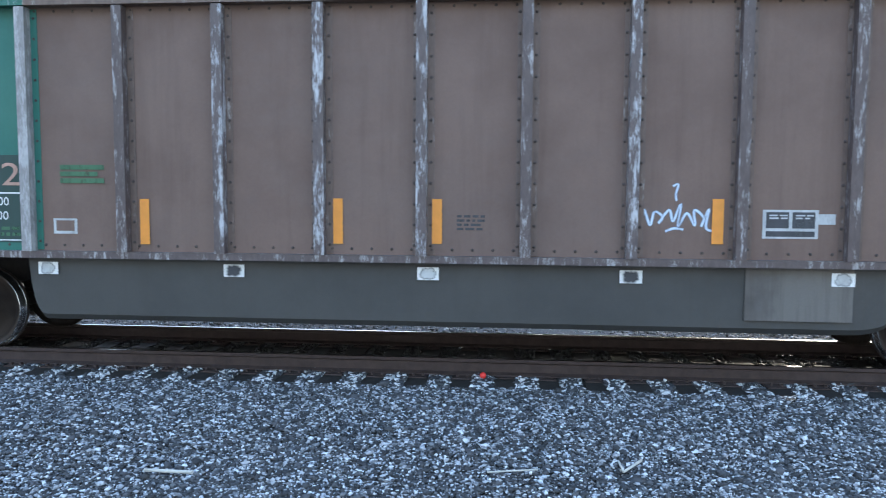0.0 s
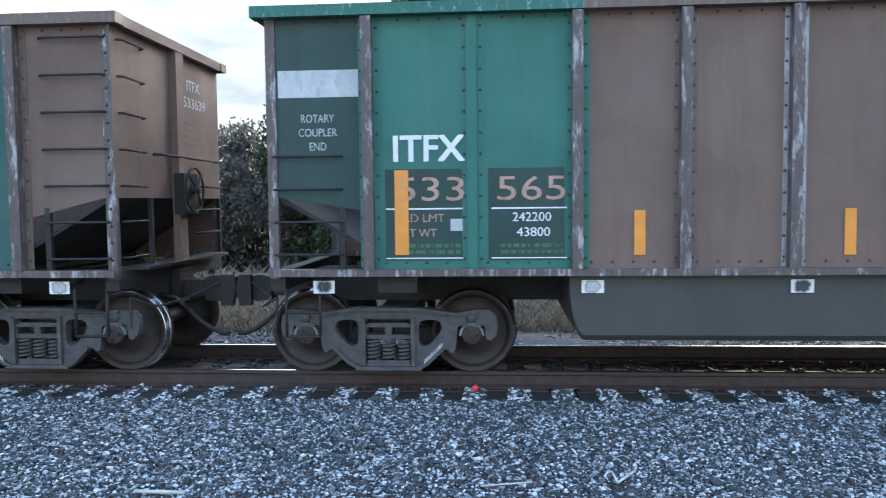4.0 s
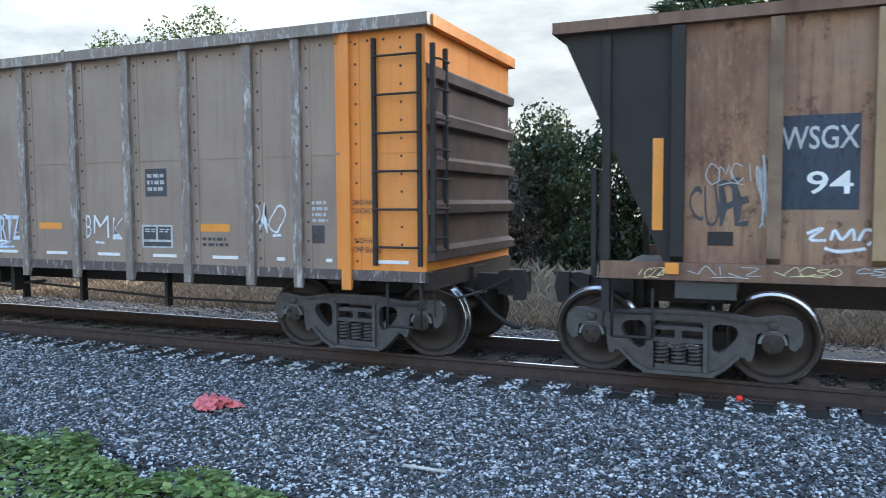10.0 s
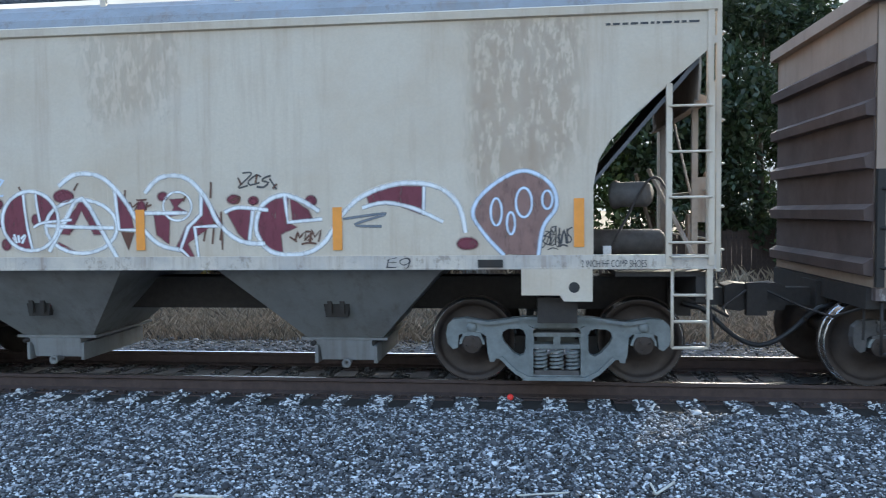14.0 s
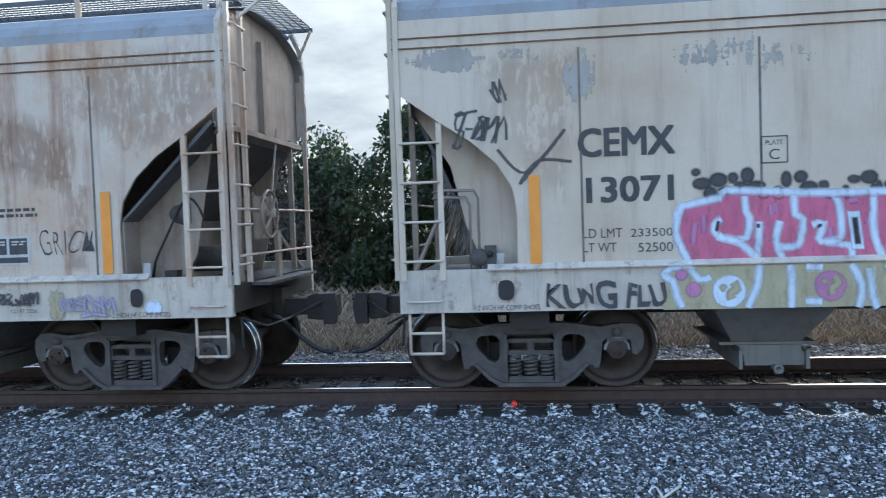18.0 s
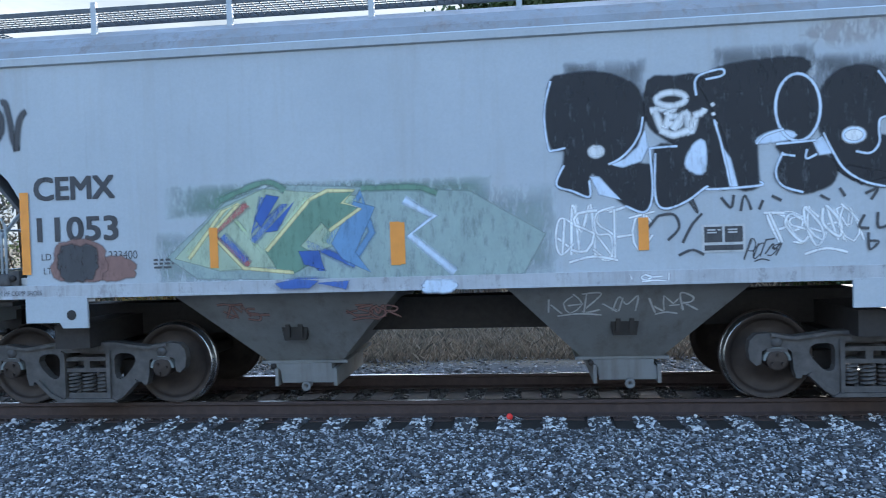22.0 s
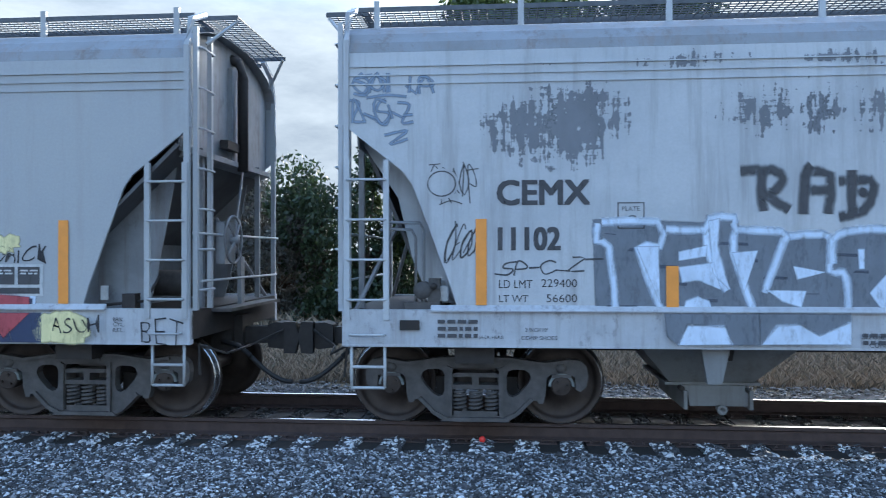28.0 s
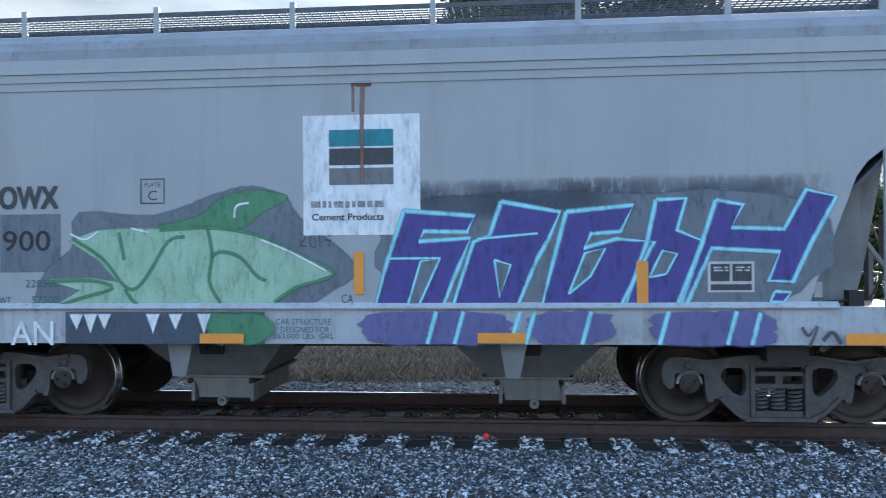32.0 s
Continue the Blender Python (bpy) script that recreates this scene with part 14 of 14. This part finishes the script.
def blades(name, count, area, h, mat, label, seed, category="grass"):
    r = np.random.RandomState(seed)
    x, y = r.uniform(area[0], area[1], count), area[2] + (area[3] - area[2]) * r.uniform(0, 1, count) ** 1.3
    hh = h * r.uniform(0.4, 1.3, count)
    a, w = r.uniform(0, 6.28, count), 0.003 + 0.005 * r.uniform(0, 1, count)
    lx, ly = r.normal(0, 0.45, count) * hh, r.normal(0, 0.45, count) * hh
    z = np.array([bed(p, q) for p, q in zip(x, y)]) - 0.03
    v = np.empty((count, 4, 3))
    v[:, 0] = np.stack([x - w * np.cos(a), y - w * np.sin(a), z], 1)
    v[:, 1] = np.stack([x + w * np.cos(a), y + w * np.sin(a), z], 1)
    v[:, 2] = np.stack([x + w * np.cos(a) * 0.7 + lx * 0.4, y + w * np.sin(a) * 0.7 + ly * 0.4, z + hh * 0.65], 1)
    v[:, 3] = np.stack([x + lx, y + ly, z + hh], 1)
    f = np.array([(0, 1, 2), (0, 2, 3)])[None] + 4 * np.arange(count)[:, None, None]
    me = bpy.data.meshes.new(name)
    me.from_pydata(v.reshape(-1, 3).tolist(), [], f.reshape(-1, 3).tolist())
    me.materials.append(mat)
    return tagged(new(name, me), label, category, kind="stuff")


blades("dry_grass", 60000, (-28, 14, 4.4, 9.0), 0.2, DRY, "dry straw-coloured grass behind the track", 3)
blades("dry_grass", 10500, (-34, 24, 9.0, 16.0), 0.5, DRY, "tall dry grass at the edge of the field", 4)


def leaf_cloud(centres, radii, n, size, seed, droop=0.2):
    """Many small leaves, gathered in uneven clumps."""
    r = np.random.RandomState(seed)
    k = r.randint(0, len(centres), n)
    c, rad = np.array(centres)[k], np.array(radii)[k]
    d = r.normal(0, 1, (n, 3))
    d /= np.linalg.norm(d, axis=1)[:, None]
    p = c + d * (rad * r.uniform(0.35, 1.0, n) ** 0.5)[:, None]
    p[:, 2] -= droop * rad * r.uniform(0, 1, n)
    u = r.normal(0, 1, (n, 3))
    u[:, 2] -= 0.4
    u /= np.linalg.norm(u, axis=1)[:, None]
    w = np.cross(u, r.normal(0, 1, (n, 3)))
    w /= np.linalg.norm(w, axis=1)[:, None]
    s = (size * r.uniform(0.6, 1.4, n))[:, None]
    v = np.stack([p, p + u * s * 0.5 + w * s * 0.26, p + u * s, p + u * s * 0.5 - w * s * 0.26], 1).reshape(-1, 3)
    return v.tolist(), (np.array([0, 1, 2, 3])[None] + 4 * np.arange(n)[:, None]).tolist()


BARK = plain("bark", (0.09, 0.065, 0.045), 0.9, 0, 0.5, 14, 0.5)
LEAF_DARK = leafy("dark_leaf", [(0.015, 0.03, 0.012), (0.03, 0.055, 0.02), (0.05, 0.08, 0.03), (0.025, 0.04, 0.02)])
LEAF_GREEN = leafy("green_leaf", [(0.03, 0.06, 0.015), (0.06, 0.1, 0.025), (0.1, 0.14, 0.04), (0.05, 0.08, 0.03)])
LEAF_GOLD = leafy("golden_leaf", [(0.2, 0.12, 0.02), (0.35, 0.2, 0.04), (0.12, 0.12, 0.03), (0.42, 0.28, 0.07)])
LEAF_GREY = leafy("grey_leaf", [(0.05, 0.055, 0.045), (0.09, 0.09, 0.08), (0.12, 0.11, 0.1), (0.06, 0.07, 0.05)])


def tree(x, y, height, spread, low, leaves, size, mat, seed, label, name="tree", trunk_r=0.16, clumps=26):
    r = random.Random(seed)
    base = bed(x, y) - 0.1
    t = tagged(new(name), label, "tree" if name == "tree" else "bush", "trees and bushes behind the track")
    t.location = (x, y, base)
    g = Geo()
    top = height * 0.75
    lean = r.uniform(-0.05, 0.05) * height
    n = 7
    pts = [(lean * (k / n) ** 2, 0.1 * math.sin(k), top * k / n) for k in range(n + 1)]
    k0 = len(g.v)
    for k in range(n):
        g.tube([pts[k], pts[k + 1]], trunk_r * (1 - 0.75 * k / n), 8)
    part("trunk", g, BARK, t)
    centres, radii = [], []
    for k in range(clumps):
        f = r.uniform(0, 1)
        z = low + (height - low) * f
        rr = spread * (0.35 + 0.75 * math.sin(math.pi * min(0.98, 0.12 + 0.8 * f))) * r.uniform(0.35, 1.0)
        a = r.uniform(0, 6.283)
        centres.append((rr * math.cos(a) + lean * f, rr * math.sin(a) * 0.8, z))
        radii.append(spread * r.uniform(0.22, 0.45))
    for k in range(min(9, clumps)):
        c = centres[k]
        zz = max(low * 0.6, c[2] - 0.35 * height)
        b = Vector((lean * (zz / top) ** 2, 0, min(zz, top * 0.95)))
        mid = b.lerp(Vector(c), 0.5) + Vector((0, 0, -0.1 * height * 0.3))
        part("limb", Geo().tube([b, mid, c], trunk_r * 0.28, 6), BARK, t)
    v, f = leaf_cloud(centres, radii, leaves, size, seed)
    me = bpy.data.meshes.new("crown")
    me.from_pydata(v, [], f)
    me.materials.append(mat)
    part("crown", me, mat, t)
    return t


def along(azimuth, y):
    """The x at depth y that lies this many degrees to the right of the way across the track, seen from the path."""
    return 0.25 + (y + 9.08) * math.tan(radians(azimuth))


tree(along(1.0, 16), 16, 11.5, 3.0, 2.0, 26000, 0.24, LEAF_GREEN, 1, "tall broadleaf tree with hanging dark foliage", trunk_r=0.25, clumps=64)
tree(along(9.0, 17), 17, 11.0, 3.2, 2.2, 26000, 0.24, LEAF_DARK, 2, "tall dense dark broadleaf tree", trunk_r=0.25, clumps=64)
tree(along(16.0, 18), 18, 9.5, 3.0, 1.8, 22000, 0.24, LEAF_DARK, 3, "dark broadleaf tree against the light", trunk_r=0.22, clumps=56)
tree(along(-7.6, 15.5), 15.5, 6.5, 1.5, 2.4, 9000, 0.18, LEAF_GREEN, 4, "slender leafy tree beside the palm", trunk_r=0.12, clumps=18)
for k, (az, y, h, sp, m, lab) in enumerate([
        (-10.5, 14, 5.6, 1.9, LEAF_DARK, "dense dark green bush by the fence"), (-13.5, 14.5, 5.0, 1.7, LEAF_DARK, "dense dark bush by the fence"),
        (-17.0, 15, 4.4, 1.9, LEAF_GREY, "greyish dry bush by the fence"), (-21.0, 15.5, 4.8, 2.0, LEAF_GREY, "grey-leaved tall bush by the fence"),
        (-26.0, 14, 6.0, 1.8, LEAF_GOLD, "golden autumn bush in sunlight"), (-30.0, 16, 5.4, 2.2, LEAF_DARK, "dark bush behind the fence"),
        (-35.5, 17, 8.2, 2.6, LEAF_GREY, "grey-green bush behind the fence"), (-41.0, 18, 10.2, 3.2, LEAF_GREEN, "bushy pale green tree against the sky"),
        (-46.0, 17, 9.4, 3.0, LEAF_GREEN, "leafy green tree against the sky"), (-51.0, 16, 6.4, 3.0, LEAF_GREY, "grey-green bush against the sky"),
        (20.5, 14, 4.4, 1.8, LEAF_GREEN, "sunlit green bush by the fence"), (25.0, 14.5, 4.0, 1.8, LEAF_GREEN, "low green bush by the fence"),
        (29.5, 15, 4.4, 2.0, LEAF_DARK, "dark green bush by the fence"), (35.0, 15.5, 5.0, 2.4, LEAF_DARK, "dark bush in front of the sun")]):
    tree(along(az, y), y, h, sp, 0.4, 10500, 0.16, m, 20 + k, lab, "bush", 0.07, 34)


def palm(x, y, height):
    r = random.Random(8)
    t = tagged(new("palm_tree"), "tall fan palm with a shaggy skirt of dead fronds", "palm tree")
    t.location = (x, y, bed(x, y) - 0.1)
    part("trunk", Geo().tube([(0, 0, 0), (0.03, 0, height * 0.5), (0.1, 0, height)], 0.26, 12), BARK, t)
    g = Geo()
    for k in range(6500):
        z = 1.0 + (height - 1.0) * r.random() ** 0.85
        a = r.uniform(0, 6.283)
        f = (z - 1.0) / (height - 1.0)
        q = (0.42 + 0.5 * f + 0.12 * math.sin(9 * f + 3 * math.sin(a))) * r.uniform(0.6, 1.1)
        l = r.uniform(0.5, 1.2) * (0.6 + 0.4 * f)
        p = Vector((q * math.cos(a), q * math.sin(a), z))
        e = p + Vector((0.12 * math.cos(a) + r.gauss(0, 0.16), 0.12 * math.sin(a), -l))
        w = Vector((-math.sin(a), math.cos(a), 0)) * r.uniform(0.012, 0.035)
        g.flat([tuple(p - w), tuple(p + w), tuple(e)])
    part("dead_fronds", g, islands("dead_frond", [(0.08, 0.068, 0.058), (0.15, 0.13, 0.112), (0.22, 0.195, 0.17), (0.06, 0.055, 0.05)], 0.9), t, "grey-brown skirt of dead fronds")
    for k in range(34):
        a, el = r.uniform(0, 6.283), r.uniform(-0.9, 1.1)
        d = Vector((math.cos(a) * math.cos(el), math.sin(a) * math.cos(el), math.sin(el)))
        hub = Vector((0.1, 0, height)) + d * 0.9
        g = Geo().tube([(0.1, 0, height - 0.1), tuple(hub)], 0.02, 4)
        side = d.cross(Vector((0, 0, 1))).normalized()
        up = side.cross(d)
        for j in range(18):
            b = -1.25 + 2.5 * j / 17
            f = d * math.cos(b) + side * math.sin(b)
            e = hub + f * 0.85 + Vector((0, 0, -0.18 * abs(b)))
            w = (side * math.cos(b) - d * math.sin(b)) * 0.03
            m = hub + f * 0.4
            g.flat([tuple(hub), tuple(m - w), tuple(e), tuple(m + w)])
        part("frond", g, LEAF_DARK, t)


palm(along(-4.4, 12.4), 12.4, 7.4)


def fence():
    t = tagged(new("board_fence"), "weathered dark wooden board fence behind the grass", "fence")
    wood = plain("fence_wood", (0.075, 0.05, 0.04), 0.9, 0, 0.5, 6, 0.3)
    r = random.Random(2)
    boards = [Geo().box(-0.075, 0.075, -0.012, 0.012, 0, 1.62 + 0.03 * k).mesh("board", wood) for k in range(3)]
    for k in range(170):
        x = -15 + 0.158 * k
        part("board", boards[k % 3], wood, t, "", pose(x, 16.6 + r.uniform(-0.01, 0.01), -0.5, 0, r.uniform(-0.5, 0.5), 0))
    for z in (-0.1, 0.8):
        part("fence_rail", Geo().box(-15.1, 12, 16.63, 16.68, z, z + 0.09), wood, t)
    for k in range(12):
        part("fence_post", Geo().box(-15 + 2.4 * k - 0.05, -15 + 2.4 * k + 0.05, 16.68, 16.78, -0.5, 1.2), wood, t)


fence()

# ---- near the camera: creepers, cloth, sticks ----
IVY = leafy("creeper_leaf", [(0.05, 0.1, 0.018), (0.12, 0.21, 0.035), (0.2, 0.31, 0.07), (0.32, 0.43, 0.14), (0.07, 0.13, 0.025), (0.24, 0.28, 0.08)])


def creeper():
    r = np.random.RandomState(4)
    g = Geo()
    for k in range(9500):
        x = r.uniform(-9.5, -1.7)
        edge = -4.3 - 0.16 * (x + 5.0) * (1 if x > -5 else 0.15) + 0.18 * math.sin(x * 3.1) + 0.1 * math.sin(x * 7.7)
        y = edge - abs(r.normal(0, 0.55))
        h = 0.04 + 0.2 * r.random() * min(1.0, (edge - y) * 3 + 0.15)
        s = r.uniform(0.022, 0.066)
        a = r.uniform(0, 6.283)
        c = Vector((x, y, bed(x, y) + h))
        u = Vector((math.cos(a), math.sin(a), r.uniform(-0.5, 0.3))).normalized()
        w = u.cross(Vector((r.normal(0, 0.35), r.normal(0, 0.35), 1))).normalized()
        pts = [c, c + u * s * 0.3 + w * s * 0.5, c + u * s * 0.9 + w * s * 0.36, c + u * s * 1.35, c + u * s * 0.9 - w * s * 0.36, c + u * s * 0.3 - w * s * 0.5]
        g.flat([tuple(p) for p in pts])
    return tagged(thing("creeper", g, IVY, "low bright green creeper spreading over the gravel", "plant"), kind="stuff")


creeper()


def cloth():
    m = plain("red_cloth", (0.78, 0.2, 0.2), 0.85, 0, 0.3, 16, 0.3)
    g = Geo()
    n = 64
    for j in range(n):
        for i in range(n):
            u, v = i / (n - 1) * 2 - 1, j / (n - 1) * 2 - 1
            f = max(abs(u), abs(v)) / max(1e-6, math.hypot(u, v))
            u, v = u * f, v * f
            a = math.atan2(v, u)
            q = 1 - math.hypot(u, v)
            rim = 1 + 0.22 * math.sin(3 * a + 1) + 0.14 * math.sin(5 * a + 2.2) + 0.06 * math.sin(11 * a)
            w = 2.2 * noise.noise((u * 1.6, v * 1.6, 9)) + 0.5 * noise.noise((u * 4, v * 4, 3))
            fold = abs(math.sin(4.6 * u - 3.0 * v + 3.2 * w)) ** 0.8 + 0.5 * abs(math.sin(3.0 * u + 6.2 * v - 3.0 * w))
            lean = 0.03 * math.sin(2 * (3.4 * u - 2.4 * v + 2.6 * w))
            g.v.append((0.225 * u * rim + 1.4 * lean, 0.17 * v * rim - 1.4 * lean, 0.004 + 0.03 * max(q, 0) ** 0.5 + 0.08 * fold * min(1.0, 0.35 + 1.6 * q) * (0.55 + 0.9 * abs(noise.noise((u * 2.6, v * 2.6, 5))))))
    for j in range(n - 1):
        for i in range(n - 1):
            g.face([j * n + i, j * n + i + 1, (j + 1) * n + i + 1, (j + 1) * n + i], True)
    thing("cloth", g, m, "crumpled pinkish red cloth lying on the ballast", "cloth", pose(-5.02, -2.9, bed(0, -2.9) + 0.01, 0, 0, 15))


cloth()
STICKM = plain("bleached_stick", (0.6, 0.57, 0.5), 0.8, 0, 0.3, 20, 0.1)


def stick(pts, r, label):
    thing("stick", Geo().tube(pts, r, 6), STICKM, label, "stick")


zb = bed(0, -3.4) + 0.045
stick([(1.13, -3.36, zb), (1.14, -3.44, zb + 0.02), (1.30, -3.26, zb + 0.05)], 0.011, "pale forked stick lying on the ballast")
stick([(1.14, -3.44, zb + 0.02), (1.12, -3.30, zb + 0.05)], 0.009, "short pale twig on the ballast")
stick([(0.12, -3.5, zb), (0.5, -3.46, zb + 0.02)], 0.007, "thin pale stick on the ballast")
stick([(-2.45, -3.72, zb), (-2.05, -3.78, zb + 0.02)], 0.014, "bleached stick lying on the ballast")
stick([(-5.15, -4.0, zb - 0.03), (-4.95, -4.05, zb)], 0.014, "pale stick at the edge of the creeper")
mk = plain("red_plastic", (0.85, 0.05, 0.04), 0.5, 0, 0.1, 20, 0.02)
thing("marker_cap", Geo().lathe([(-0.03, 0.0), (-0.03, 0.03), (0.0, 0.036), (0.03, 0.03), (0.03, 0.0)], (0, 0, 0), 12), mk, "small red plastic marker on the ballast", "marker", pose(0.0, -0.93, -0.148))


def motions():
    rolled = dict(ROLLED)
    ts = [t for t, _ in ROLLED]
    way = lambda t: float(np.interp(t, ts, [s for _, s in ROLLED]))
    for car, x in cars:
        walk(car, [(t, pose(x + s, 0, 0)) for t, s in ROLLED])
    for wheel, w, car in wheels:
        x = dict((c.name, v) for c, v in cars)[car.name] + wheel.parent.location.x + w
        rows, turn = [], 0.0
        t = 0.0
        while t < 32.0:
            near = -15 < x + way(t) < 9
            rows.append((t, pose(w, 0, AXLE_R, 0, math.degrees(turn))))
            dt = 0.1 if near else 1.0
            if not near and -15 < x + way(min(t + 1.0, 32)) < 9:
                dt = 0.1
            if near or dt < 0.5:
                turn += (way(min(t + dt, 32)) - way(t)) / AXLE_R
            t = round(t + dt, 3)
        rows.append((32.0, pose(w, 0, AXLE_R, 0, math.degrees(turn))))
        walk(wheel, rows)


motions()
